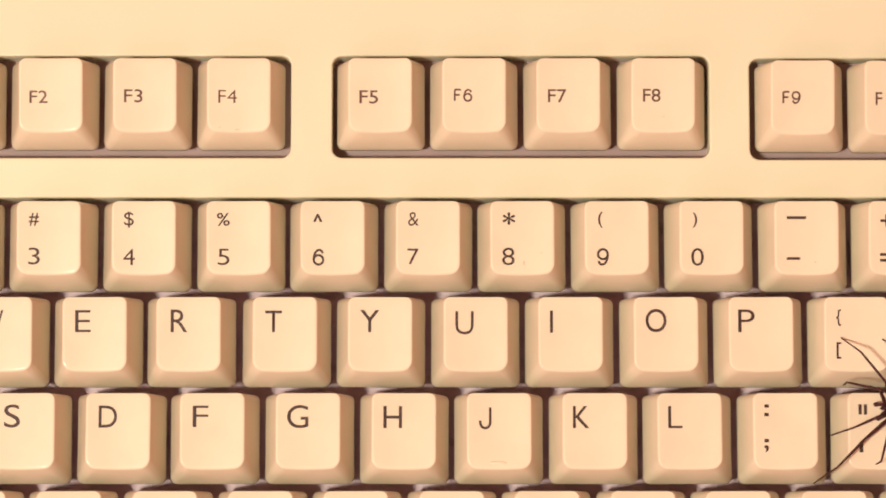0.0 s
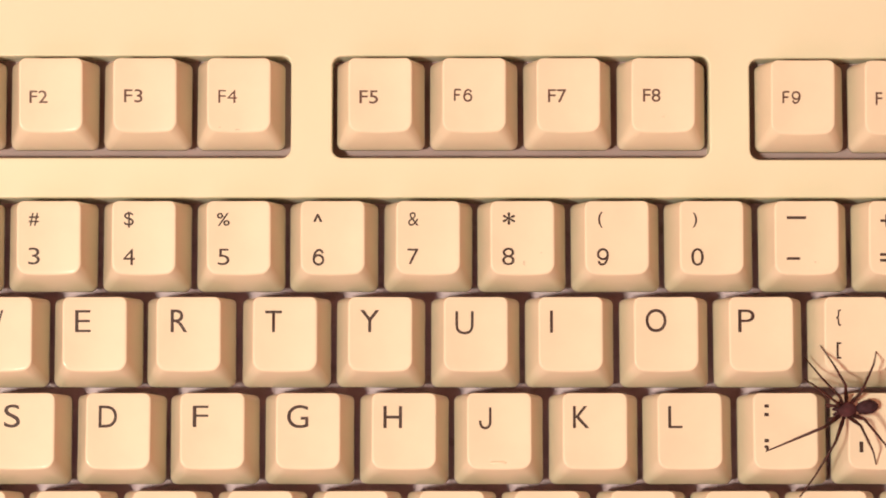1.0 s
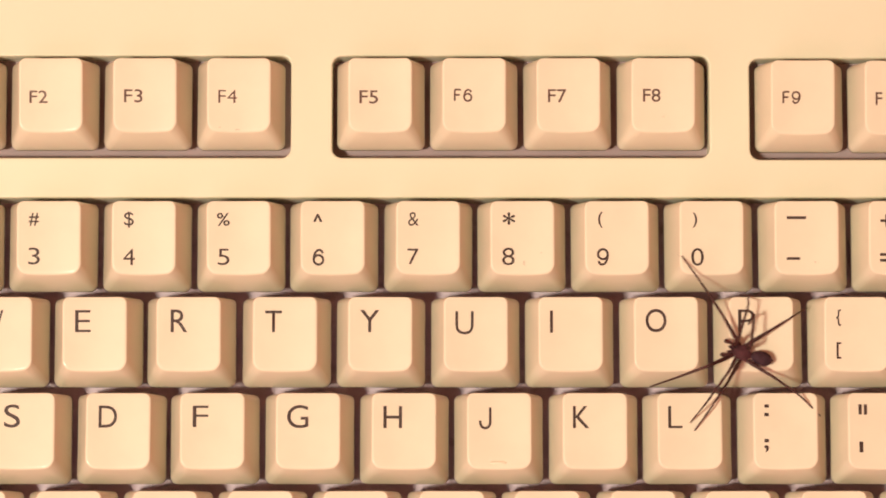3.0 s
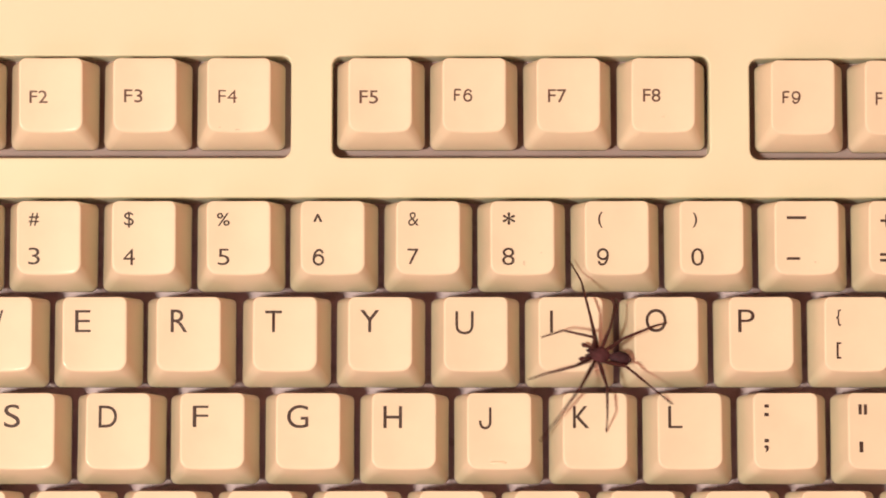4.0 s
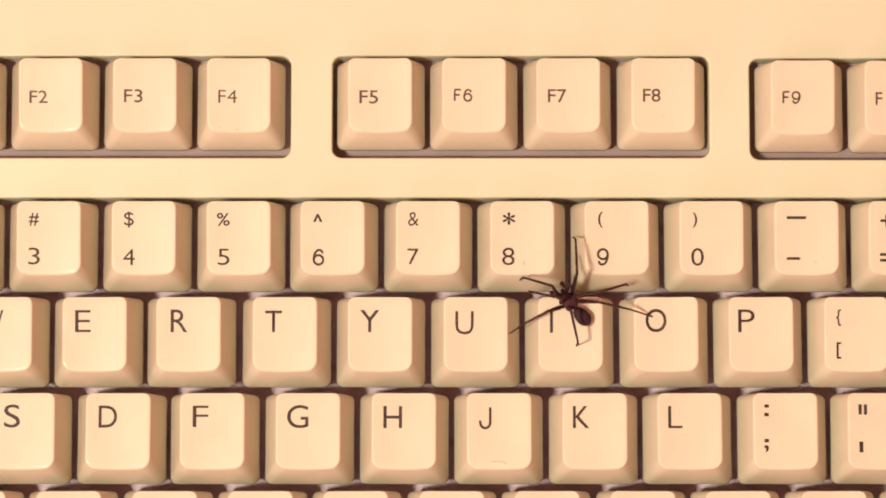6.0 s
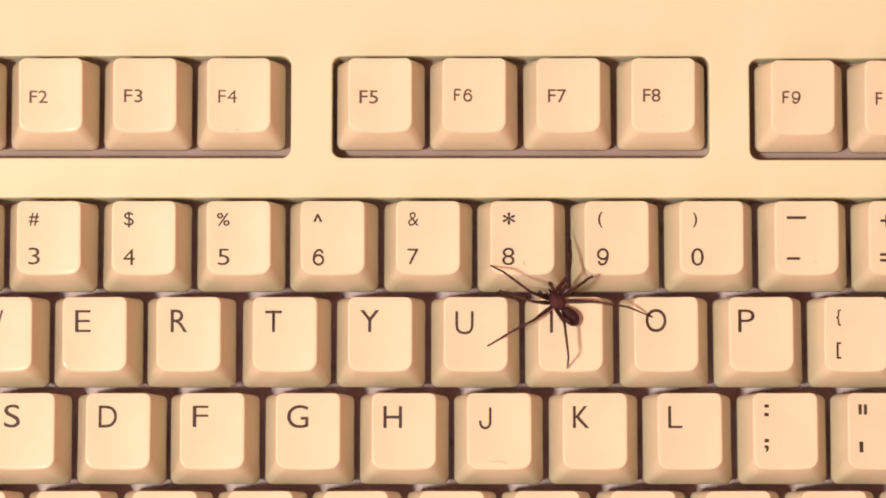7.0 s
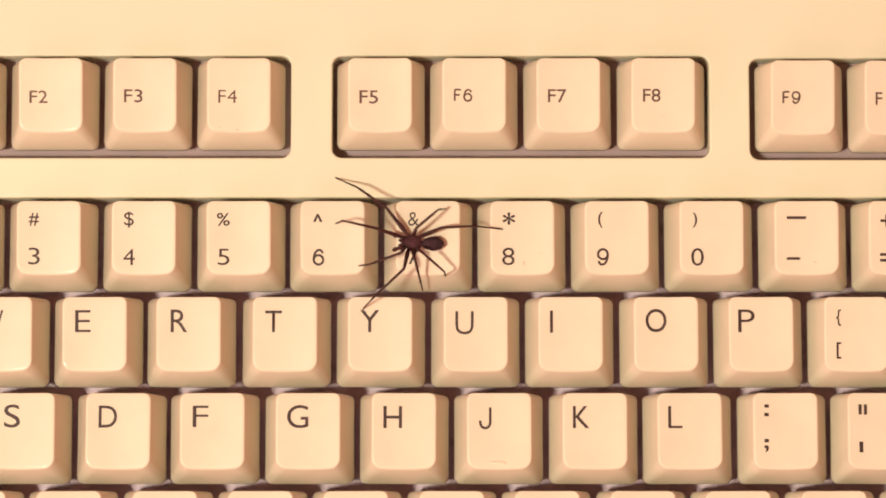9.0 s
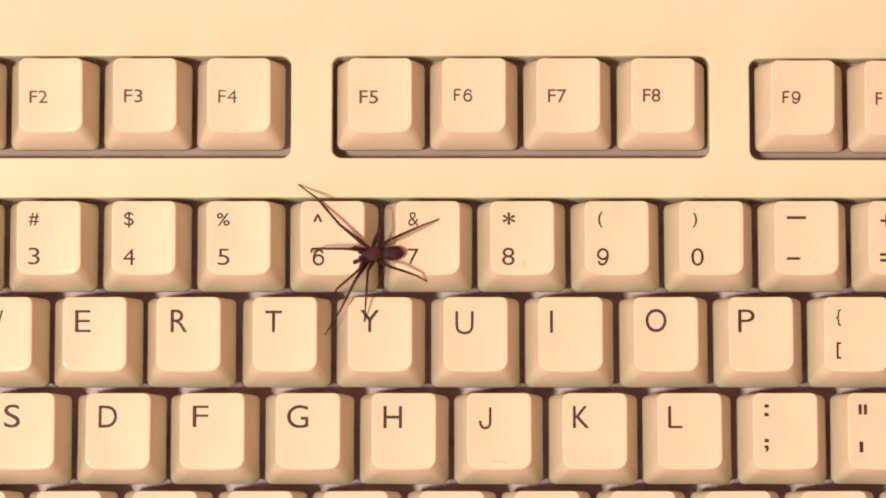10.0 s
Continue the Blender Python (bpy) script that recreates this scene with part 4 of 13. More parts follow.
    walk(foot, (
        (0.000, pose(0.00392, 0.00094, -0.00620, 171.2, 59.9, 174.3)),
        (0.133, pose(0.00330, 0.00038, -0.00593, -176.3, 53.9, -177.7)),
        (0.300, pose(0.00253, -0.00030, -0.00541, -164.4, 45.4, -171.2)),
        (0.400, pose(0.00324, -0.00077, -0.00586, -155.0, 35.4, -169.3)),
        (0.500, pose(0.00401, -0.00134, -0.00617, -146.9, 25.9, -170.6)),
        (0.800, pose(0.00671, -0.00316, -0.00613, -150.2, 16.1, -178.7)),
        (0.900, pose(0.00827, -0.00222, -0.00637, -152.9, 48.2, -168.8)),
        (1.000, pose(0.00983, -0.00123, -0.00608, -126.7, 80.0, -134.3)),
        (1.200, pose(0.00736, -0.00128, -0.00676, -145.8, 69.3, -154.0)),
        (1.400, pose(0.00699, 0.00136, -0.00676, 107.0, 74.3, 117.2)),
        (1.500, pose(0.00801, 0.00108, -0.00671, 60.9, 78.7, 68.6)),
        (1.533, pose(0.00704, 0.00239, -0.00647, 145.2, 58.3, 159.1)),
        (1.600, pose(0.00542, 0.00482, -0.00474, 146.1, -2.9, -173.6)),
        (1.700, pose(0.00805, 0.00133, -0.00665, 174.2, 39.6, 178.4)),
        (1.800, pose(0.01000, -0.00269, -0.00549, -100.0, 72.7, -118.0)),
        (2.000, pose(0.00672, -0.00362, -0.00588, -71.9, 52.5, -105.0)),
        (2.100, pose(0.00617, -0.00395, -0.00562, -74.3, 48.7, -110.7)),
        (2.200, pose(0.00562, -0.00424, -0.00532, -75.8, 44.7, -115.7)),
        (2.333, pose(0.00776, -0.00363, -0.00579, -55.8, 54.0, -91.0)),
        (2.500, pose(0.01041, -0.00257, -0.00529, -22.8, 52.3, -51.4)),
        (2.600, pose(0.00814, -0.00256, -0.00627, -65.2, 60.0, -98.8)),
        (2.700, pose(0.00567, -0.00251, -0.00633, -98.4, 47.2, -138.4)),
        (2.800, pose(0.00629, -0.00151, -0.00671, -151.9, 47.4, -163.1)),
        (2.900, pose(0.00838, -0.00089, -0.00666, -143.0, 74.4, -149.1)),
        (3.000, pose(0.01077, -0.00060, -0.00561, -10.3, 69.6, -16.4)),
        (3.100, pose(0.00825, -0.00056, -0.00672, -152.4, 78.7, -158.0)),
        (3.200, pose(0.00609, -0.00047, -0.00685, -170.8, 54.8, -175.6)),
        (3.300, pose(0.00564, -0.00039, -0.00679, -174.5, 38.1, -177.8)),
        (3.400, pose(0.00797, -0.00035, -0.00679, -174.3, 56.3, -176.3)),
        (3.500, pose(0.00967, -0.00020, -0.00627, -168.9, 83.7, -170.0)),
        (3.600, pose(0.00846, -0.00009, -0.00670, -179.6, 66.9, -179.7)),
        (3.700, pose(0.00708, 0.00006, -0.00689, 178.0, 46.1, 179.1)),
        (3.800, pose(0.00613, 0.00027, -0.00686, 161.5, 28.6, 174.2)),
        (3.900, pose(0.00664, -0.00081, -0.00685, 179.6, 47.3, 179.8)),
        (4.000, pose(0.00704, -0.00171, -0.00668, -150.9, 63.3, -163.2)),
        (4.100, pose(0.00734, -0.00041, -0.00687, 170.1, 75.4, 172.5)),
        (4.200, pose(0.00746, 0.00084, -0.00682, 96.5, 73.9, 112.8)),
        (4.300, pose(0.00926, 0.00004, -0.00645, 17.3, 76.2, 21.7)),
        (4.400, pose(0.01079, -0.00092, -0.00555, -10.4, 59.0, -17.0)),
        (4.500, pose(0.01213, -0.00042, -0.00436, 0.2, 75.7, 0.3)),
        (4.600, pose(0.01270, 0.00125, -0.00335, 21.2, 66.0, 36.3)),
        (4.700, pose(0.01094, 0.00102, -0.00542, 38.1, 79.1, 46.9)),
        (4.800, pose(0.00852, 0.00076, -0.00664, 150.0, 84.1, 153.1)),
        (4.900, pose(0.00696, 0.00242, -0.00646, 177.4, 50.0, 179.2)),
        (5.000, pose(0.00534, 0.00385, -0.00554, -179.9, 15.2, 180.0)),
        (5.100, pose(0.00471, 0.00235, -0.00614, 178.9, 13.6, -179.9)),
        (5.200, pose(0.00385, 0.00077, -0.00619, 177.5, 11.9, -179.9)),
        (5.400, pose(0.00339, 0.00278, -0.00532, 171.5, 4.9, -178.9)),
        (5.500, pose(0.00339, 0.00415, -0.00433, 153.2, 8.2, -174.7)),
        (5.600, pose(0.00314, 0.00543, -0.00218, 130.2, 17.0, -168.8)),
        (5.700, pose(0.00211, 0.00506, 0.00017, 109.0, 28.4, -162.7)),
        (5.800, pose(0.00374, 0.00478, 0.00392, 55.7, 41.5, -177.1)),
        (5.867, pose(0.00685, 0.00687, -0.00059, 97.6, 18.6, -175.7)),
        (5.900, pose(0.00702, 0.00595, -0.00348, 117.9, 6.4, -175.7)),
        (6.000, pose(0.00559, 0.00264, -0.00626, 151.9, 26.0, 178.0)),
        (6.100, pose(0.00540, 0.00173, -0.00653, 161.2, 24.4, 178.7)),
        (6.200, pose(0.00523, 0.00133, -0.00659, 165.4, 23.2, 179.0)),
        (6.300, pose(0.00686, 0.00116, -0.00680, 168.7, 21.7, 179.1)),
        (6.400, pose(0.00910, 0.00097, -0.00643, 170.1, 39.7, 176.3)),
        (6.500, pose(0.00947, 0.00067, -0.00633, 170.0, 63.6, 174.0)),
        (6.600, pose(0.00906, 0.00037, -0.00651, 174.0, 67.7, 176.1)),
        (6.700, pose(0.00861, 0.00009, -0.00666, 179.5, 67.1, 179.6)),
        (6.800, pose(0.00789, -0.00064, -0.00678, -153.5, 66.2, -162.0)),
        (7.000, pose(0.00881, -0.00293, -0.00591, -139.2, 56.1, -159.2)),
        (7.200, pose(0.00837, -0.00353, -0.00572, -135.0, 50.3, -159.9)),
        (7.333, pose(0.00889, -0.00246, -0.00610, -121.1, 68.3, -140.2)),
        (7.500, pose(0.00953, -0.00112, -0.00624, -38.9, 74.8, -51.7)),
        (7.600, pose(0.00655, -0.00162, -0.00670, -122.1, 67.8, -139.1)),
        (7.700, pose(0.00366, -0.00196, -0.00582, -137.7, 44.1, -159.0)),
        (7.733, pose(0.00600, -0.00217, -0.00650, -120.1, 62.7, -138.6)),
        (7.800, pose(0.01064, -0.00235, -0.00523, -23.7, 58.6, -38.7)),
        (7.900, pose(0.00908, -0.00376, -0.00532, -46.9, 50.8, -76.8)),
        (8.000, pose(0.00733, -0.00484, -0.00489, -56.5, 35.7, -101.3)),
        (8.100, pose(0.00650, -0.00561, -0.00401, -71.9, 29.6, -127.5)),
        (8.200, pose(0.00596, -0.00622, -0.00286, -78.0, 19.0, -147.9)),
        (8.300, pose(0.00620, -0.00587, -0.00358, -106.1, 20.7, -166.7)),
        (8.400, pose(0.00628, -0.00537, -0.00430, -131.5, 8.3, 177.2)),
        (8.433, pose(0.00674, -0.00430, -0.00540, -133.6, 31.5, -171.0)),
        (8.500, pose(0.00837, -0.00181, -0.00647, -79.4, 71.0, -101.1)),
        (8.533, pose(0.00967, -0.00169, -0.00604, -46.8, 71.2, -63.9)),
        (8.600, pose(0.01189, -0.00129, -0.00447, -9.6, 56.3, -18.0)),
        (8.700, pose(0.00893, -0.00176, -0.00632, -58.4, 69.2, -73.3)),
        (8.800, pose(0.00544, -0.00209, -0.00643, -105.5, 54.9, -124.8)),
        (8.900, pose(0.00585, -0.00384, -0.00565, -102.7, 32.7, -142.9)),
        (9.000, pose(0.00623, -0.00538, -0.00428, -90.2, 17.2, -159.7)),
        (9.100, pose(0.00620, -0.00485, -0.00487, -100.3, 17.9, -161.7)),
        (9.200, pose(0.00611, -0.00425, -0.00539, -110.5, 18.0, -164.1)),
        (9.300, pose(0.00669, -0.00636, -0.00268, -80.3, 22.0, -162.2)),
        (9.400, pose(0.00569, -0.00679, 0.00052, -51.7, 26.7, -164.1)),
        (9.467, pose(0.00864, -0.00346, -0.00568, -79.1, 59.6, -116.2)),
        (9.500, pose(0.00891, -0.00011, -0.00657, -27.9, 75.6, -36.2)),
        (9.533, pose(0.00825, -0.00154, -0.00657, -48.6, 76.4, -60.3)),
        (9.600, pose(0.00625, -0.00388, -0.00568, -82.9, 71.8, -101.0)),
        (9.700, pose(0.00501, -0.00273, -0.00608, -119.2, 63.7, -137.7)),
        (9.800, pose(0.00351, -0.00158, -0.00585, -134.5, 50.4, -153.5)),
        (10.000, pose(0.00555, -0.00320, -0.00599, -143.8, 28.7, -177.5)),
    ))
    leg, tibia, foot = spider_legs["left", 2]
    walk(leg, (
        (0.000, pose(0.00055, 0.00135, -0.00025, 0.0, -10.8, 30.6)),
        (0.133, pose(0.00055, 0.00135, -0.00025, 0.0, -13.4, 36.8)),
        (0.300, pose(0.00055, 0.00135, -0.00025, 0.0, -16.8, 44.5)),
        (0.400, pose(0.00055, 0.00135, -0.00025, 0.0, -16.7, 46.9)),
        (0.500, pose(0.00055, 0.00135, -0.00025, 0.0, -16.7, 49.2)),
        (0.800, pose(0.00055, 0.00135, -0.00025, 0.0, -39.8, 64.0)),
        (0.900, pose(0.00055, 0.00135, -0.00025, 0.0, -40.6, 60.3)),
        (1.000, pose(0.00055, 0.00135, -0.00025, 0.0, -41.5, 56.7)),
        (1.200, pose(0.00055, 0.00135, -0.00025, 0.0, -40.7, 72.7)),
        (1.400, pose(0.00055, 0.00135, -0.00025, 0.0, -48.8, 62.8)),
        (1.500, pose(0.00055, 0.00135, -0.00025, 0.0, -68.2, 66.0)),
        (1.533, pose(0.00055, 0.00135, -0.00025, 0.0, -71.7, 70.2)),
        (1.600, pose(0.00055, 0.00135, -0.00025, 0.0, -78.7, 78.7)),
        (1.700, pose(0.00055, 0.00135, -0.00025, 0.0, -54.3, 69.5)),
        (1.800, pose(0.00055, 0.00135, -0.00025, 0.0, -29.9, 60.4)),
        (2.000, pose(0.00055, 0.00135, -0.00025, 0.0, -37.1, 81.9)),
        (2.100, pose(0.00055, 0.00135, -0.00025, 0.0, -38.5, 79.8)),
        (2.200, pose(0.00055, 0.00135, -0.00025, 0.0, -40.0, 77.6)),
        (2.333, pose(0.00055, 0.00135, -0.00025, 0.0, -44.2, 81.7)),
        (2.500, pose(0.00055, 0.00135, -0.00025, 0.0, -49.5, 86.8)),
        (2.600, pose(0.00055, 0.00135, -0.00025, 0.0, -33.7, 77.1)),
        (2.700, pose(0.00055, 0.00135, -0.00025, 0.0, -17.8, 67.3)),
        (2.800, pose(0.00055, 0.00135, -0.00025, 0.0, -38.7, 66.7)),
        (2.900, pose(0.00055, 0.00135, -0.00025, 0.0, -52.4, 68.4)),
        (3.000, pose(0.00055, 0.00135, -0.00025, 0.0, -63.1, 71.7)),
        (3.100, pose(0.00055, 0.00135, -0.00025, 0.0, -60.9, 70.6)),
        (3.200, pose(0.00055, 0.00135, -0.00025, 0.0, -46.7, 68.7)),
        (3.300, pose(0.00055, 0.00135, -0.00025, 0.0, -34.9, 69.5)),
        (3.400, pose(0.00055, 0.00135, -0.00025, 0.0, -44.3, 74.2)),
        (3.500, pose(0.00055, 0.00135, -0.00025, 0.0, -51.2, 79.9)),
        (3.600, pose(0.00055, 0.00135, -0.00025, 0.0, -63.5, 78.9)),
        (3.700, pose(0.00055, 0.00135, -0.00025, 0.0, -61.5, 74.9)),
        (3.800, pose(0.00055, 0.00135, -0.00025, 0.0, -53.9, 72.7)),
        (3.900, pose(0.00055, 0.00135, -0.00025, 0.0, -43.6, 71.9)),
        (4.000, pose(0.00055, 0.00135, -0.00025, 0.0, -33.3, 71.0)),
        (4.100, pose(0.00055, 0.00135, -0.00025, 0.0, -29.7, 66.6)),
        (4.200, pose(0.00055, 0.00135, -0.00025, 0.0, -26.1, 62.2)),
        (4.300, pose(0.00055, 0.00135, -0.00025, 0.0, -24.9, 66.9)),
        (4.400, pose(0.00055, 0.00135, -0.00025, 0.0, -23.7, 71.5)),
        (4.500, pose(0.00055, 0.00135, -0.00025, 0.0, -42.9, 76.6)),
        (4.600, pose(0.00055, 0.00135, -0.00025, 0.0, -66.5, 24.7)),
        (4.700, pose(0.00055, 0.00135, -0.00025, 0.0, -70.3, 26.4)),
        (4.800, pose(0.00055, 0.00135, -0.00025, 0.0, -74.0, 28.1)),
        (4.900, pose(0.00055, 0.00135, -0.00025, 0.0, -64.6, 17.4)),
        (5.000, pose(0.00055, 0.00135, -0.00025, 0.0, -55.1, 6.7)),
        (5.100, pose(0.00055, 0.00135, -0.00025, 0.0, -61.8, 25.4)),
        (5.200, pose(0.00055, 0.00135, -0.00025, 0.0, -68.5, 44.2)),
        (5.400, pose(0.00055, 0.00135, -0.00025, 0.0, -78.0, 40.4)),
        (5.500, pose(0.00055, 0.00135, -0.00025, 0.0, -78.9, 60.5)),
        (5.600, pose(0.00055, 0.00135, -0.00025, 0.0, -78.9, 24.3)),
        (5.700, pose(0.00055, 0.00135, -0.00025, 0.0, -79.0, -11.8)),
        (5.800, pose(0.00055, 0.00135, -0.00025, 0.0, -85.7, 12.8)),
        (5.867, pose(0.00055, 0.00135, -0.00025, 0.0, -86.2, 16.9)),
        (5.900, pose(0.00055, 0.00135, -0.00025, 0.0, -86.5, 19.0)),
        (6.000, pose(0.00055, 0.00135, -0.00025, 0.0, -87.2, 20.4)),
        (6.100, pose(0.00055, 0.00135, -0.00025, 0.0, -89.0, 21.9)),
        (6.200, pose(0.00055, 0.00135, -0.00025, 0.0, -84.7, 23.0)),
        (6.300, pose(0.00055, 0.00135, -0.00025, 0.0, -79.9, 25.0)),
        (6.400, pose(0.00055, 0.00135, -0.00025, 0.0, -80.5, 24.6)),
        (6.500, pose(0.00055, 0.00135, -0.00025, 0.0, -81.0, 23.9)),
        (6.600, pose(0.00055, 0.00135, -0.00025, 0.0, -82.4, 25.2)),
        (6.700, pose(0.00055, 0.00135, -0.00025, 0.0, -78.5, 26.2)),
        (6.800, pose(0.00055, 0.00135, -0.00025, 0.0, -67.6, 43.6)),
        (7.000, pose(0.00055, 0.00135, -0.00025, 0.0, -64.3, 56.0)),
        (7.200, pose(0.00055, 0.00135, -0.00025, 0.0, -64.7, 60.8)),
        (7.333, pose(0.00055, 0.00135, -0.00025, 0.0, -64.4, 60.1)),
        (7.500, pose(0.00055, 0.00135, -0.00025, 0.0, -64.0, 59.2)),
        (7.600, pose(0.00055, 0.00135, -0.00025, 0.0, -37.5, 52.1)),
        (7.700, pose(0.00055, 0.00135, -0.00025, 0.0, -10.9, 45.0)),
        (7.733, pose(0.00055, 0.00135, -0.00025, 0.0, -7.5, 44.0)),
        (7.800, pose(0.00055, 0.00135, -0.00025, 0.0, -0.7, 41.8)),
        (7.900, pose(0.00055, 0.00135, -0.00025, 0.0, -31.0, 64.6)),
        (8.000, pose(0.00055, 0.00135, -0.00025, 0.0, -61.4, 87.4)),
        (8.100, pose(0.00055, 0.00135, -0.00025, 0.0, -56.7, 78.5)),
        (8.200, pose(0.00055, 0.00135, -0.00025, 0.0, -52.1, 69.5)),
        (8.300, pose(0.00055, 0.00135, -0.00025, 0.0, -37.4, 63.5)),
        (8.400, pose(0.00055, 0.00135, -0.00025, 0.0, -22.7, 57.6)),
        (8.433, pose(0.00055, 0.00135, -0.00025, 0.0, -27.3, 57.4)),
        (8.500, pose(0.00055, 0.00135, -0.00025, 0.0, -36.5, 57.2)),
        (8.533, pose(0.00055, 0.00135, -0.00025, 0.0, -35.8, 56.9)),
        (8.600, pose(0.00055, 0.00135, -0.00025, 0.0, -34.4, 56.5)),
        (8.700, pose(0.00055, 0.00135, -0.00025, 0.0, -50.3, 66.2)),
        (8.800, pose(0.00055, 0.00135, -0.00025, 0.0, -66.2, 76.0)),
        (8.900, pose(0.00055, 0.00135, -0.00025, 0.0, -59.3, 78.9)),
        (9.000, pose(0.00055, 0.00135, -0.00025, 0.0, -52.5, 81.8)),
        (9.100, pose(0.00055, 0.00135, -0.00025, 0.0, -66.7, 102.4)),
        (9.200, pose(0.00055, 0.00135, -0.00025, 0.0, -81.0, 123.0)),
        (9.300, pose(0.00055, 0.00135, -0.00025, 0.0, -63.7, 113.4)),
        (9.400, pose(0.00055, 0.00135, -0.00025, 0.0, -46.5, 103.8)),
        (9.467, pose(0.00055, 0.00135, -0.00025, 0.0, -58.9, 97.2)),
        (9.500, pose(0.00055, 0.00135, -0.00025, 0.0, -65.1, 93.9)),
        (9.533, pose(0.00055, 0.00135, -0.00025, 0.0, -56.6, 91.6)),
        (9.600, pose(0.00055, 0.00135, -0.00025, 0.0, -39.7, 87.0)),
        (9.700, pose(0.00055, 0.00135, -0.00025, 0.0, -50.0, 73.3)),
        (9.800, pose(0.00055, 0.00135, -0.00025, 0.0, -60.3, 59.6)),
        (10.000, pose(0.00055, 0.00135, -0.00025, 0.0, -48.9, 58.4)),
    ))
    walk(tibia, (
        (0.000, pose(0.00750, 0.00000, 0.00000, 1.1, 8.5, 5.8)),
        (0.133, pose(0.00750, 0.00000, 0.00000, 0.1, 11.0, 0.3)),
        (0.300, pose(0.00750, 0.00000, 0.00000, -1.9, 14.1, -6.7)),
        (0.400, pose(0.00750, 0.00000, 0.00000, -2.0, 11.2, -6.8)),
        (0.500, pose(0.00750, 0.00000, 0.00000, -2.0, 8.3, -6.9)),
        (0.800, pose(0.00750, 0.00000, 0.00000, -6.7, 49.4, -10.4)),
        (0.900, pose(0.00750, 0.00000, 0.00000, -6.3, 50.0, -9.6)),
        (1.000, pose(0.00750, 0.00000, 0.00000, -5.9, 50.5, -8.8)),
        (1.200, pose(0.00750, 0.00000, 0.00000, -31.0, 66.2, -43.2)),
        (1.400, pose(0.00750, 0.00000, 0.00000, -6.2, 48.4, -8.2)),
        (1.500, pose(0.00750, 0.00000, 0.00000, -43.5, 69.7, -47.3)),
        (1.533, pose(0.00750, 0.00000, 0.00000, -54.7, 72.0, -58.2)),
        (1.600, pose(0.00750, 0.00000, 0.00000, -83.3, 73.6, -86.4)),
        (1.700, pose(0.00750, 0.00000, 0.00000, -28.1, 61.3, -34.7)),
        (1.800, pose(0.00750, 0.00000, 0.00000, -10.3, 40.6, -20.6)),
        (2.000, pose(0.00750, 0.00000, 0.00000, -31.6, 56.2, -50.8)),
        (2.100, pose(0.00750, 0.00000, 0.00000, -30.7, 57.0, -47.8)),
        (2.200, pose(0.00750, 0.00000, 0.00000, -29.6, 58.0, -44.6)),
        (2.333, pose(0.00750, 0.00000, 0.00000, -30.6, 64.6, -41.4)),
        (2.500, pose(0.00750, 0.00000, 0.00000, -30.1, 73.1, -36.3)),
        (2.600, pose(0.00750, 0.00000, 0.00000, -6.3, 51.6, -10.8)),
        (2.700, pose(0.00750, 0.00000, 0.00000, -1.0, 28.1, -3.3)),
        (2.800, pose(0.00750, 0.00000, 0.00000, -3.2, 52.9, -5.0)),
        (2.900, pose(0.00750, 0.00000, 0.00000, -3.8, 68.5, -4.6)),
        (3.000, pose(0.00750, 0.00000, 0.00000, -1.9, 79.6, -2.0)),
        (3.100, pose(0.00750, 0.00000, 0.00000, -2.1, 69.8, -2.3)),
        (3.200, pose(0.00750, 0.00000, 0.00000, -1.5, 60.2, -2.1)),
        (3.300, pose(0.00750, 0.00000, 0.00000, -1.0, 59.2, -1.6)),
        (3.400, pose(0.00750, 0.00000, 0.00000, -1.2, 71.8, -1.5)),
        (3.500, pose(0.00750, 0.00000, 0.00000, 0.5, 80.9, 0.6)),
        (3.600, pose(0.00750, 0.00000, 0.00000, 3.1, 79.3, 3.3)),
        (3.700, pose(0.00750, 0.00000, 0.00000, -0.7, 74.0, -0.8)),
        (3.800, pose(0.00750, 0.00000, 0.00000, 0.4, 73.1, 0.4)),
        (3.900, pose(0.00750, 0.00000, 0.00000, -5.8, 65.8, -7.8)),
        (4.000, pose(0.00750, 0.00000, 0.00000, -7.4, 58.3, -12.2)),
        (4.100, pose(0.00750, 0.00000, 0.00000, -8.5, 49.1, -16.2)),
        (4.200, pose(0.00750, 0.00000, 0.00000, -8.8, 39.8, -19.6)),
        (4.300, pose(0.00750, 0.00000, 0.00000, -4.5, 38.4, -10.3)),
        (4.400, pose(0.00750, 0.00000, 0.00000, -0.6, 36.4, -1.4)),
        (4.500, pose(0.00750, 0.00000, 0.00000, -17.9, 70.6, -23.2)),
        (4.600, pose(0.00750, 0.00000, 0.00000, 72.1, 69.7, 79.7)),
        (4.700, pose(0.00750, 0.00000, 0.00000, 80.2, 68.3, 87.5)),
        (4.800, pose(0.00750, 0.00000, 0.00000, 87.2, 66.5, 94.2)),
        (4.900, pose(0.00750, 0.00000, 0.00000, 73.4, 50.5, 90.3)),
        (5.000, pose(0.00750, 0.00000, 0.00000, 62.6, 36.6, 94.1)),
        (5.100, pose(0.00750, 0.00000, 0.00000, 74.7, 74.0, 82.6)),
        (5.200, pose(0.00750, 0.00000, 0.00000, -98.4, 66.4, -109.0)),
        (5.400, pose(0.00750, 0.00000, 0.00000, 173.9, 71.6, 174.6)),
        (5.500, pose(0.00750, 0.00000, 0.00000, -100.3, 35.5, -122.6)),
        (5.600, pose(0.00750, 0.00000, 0.00000, -180.0, 70.2, -180.0)),
        (5.700, pose(0.00750, 0.00000, 0.00000, 97.6, 36.1, 117.9)),
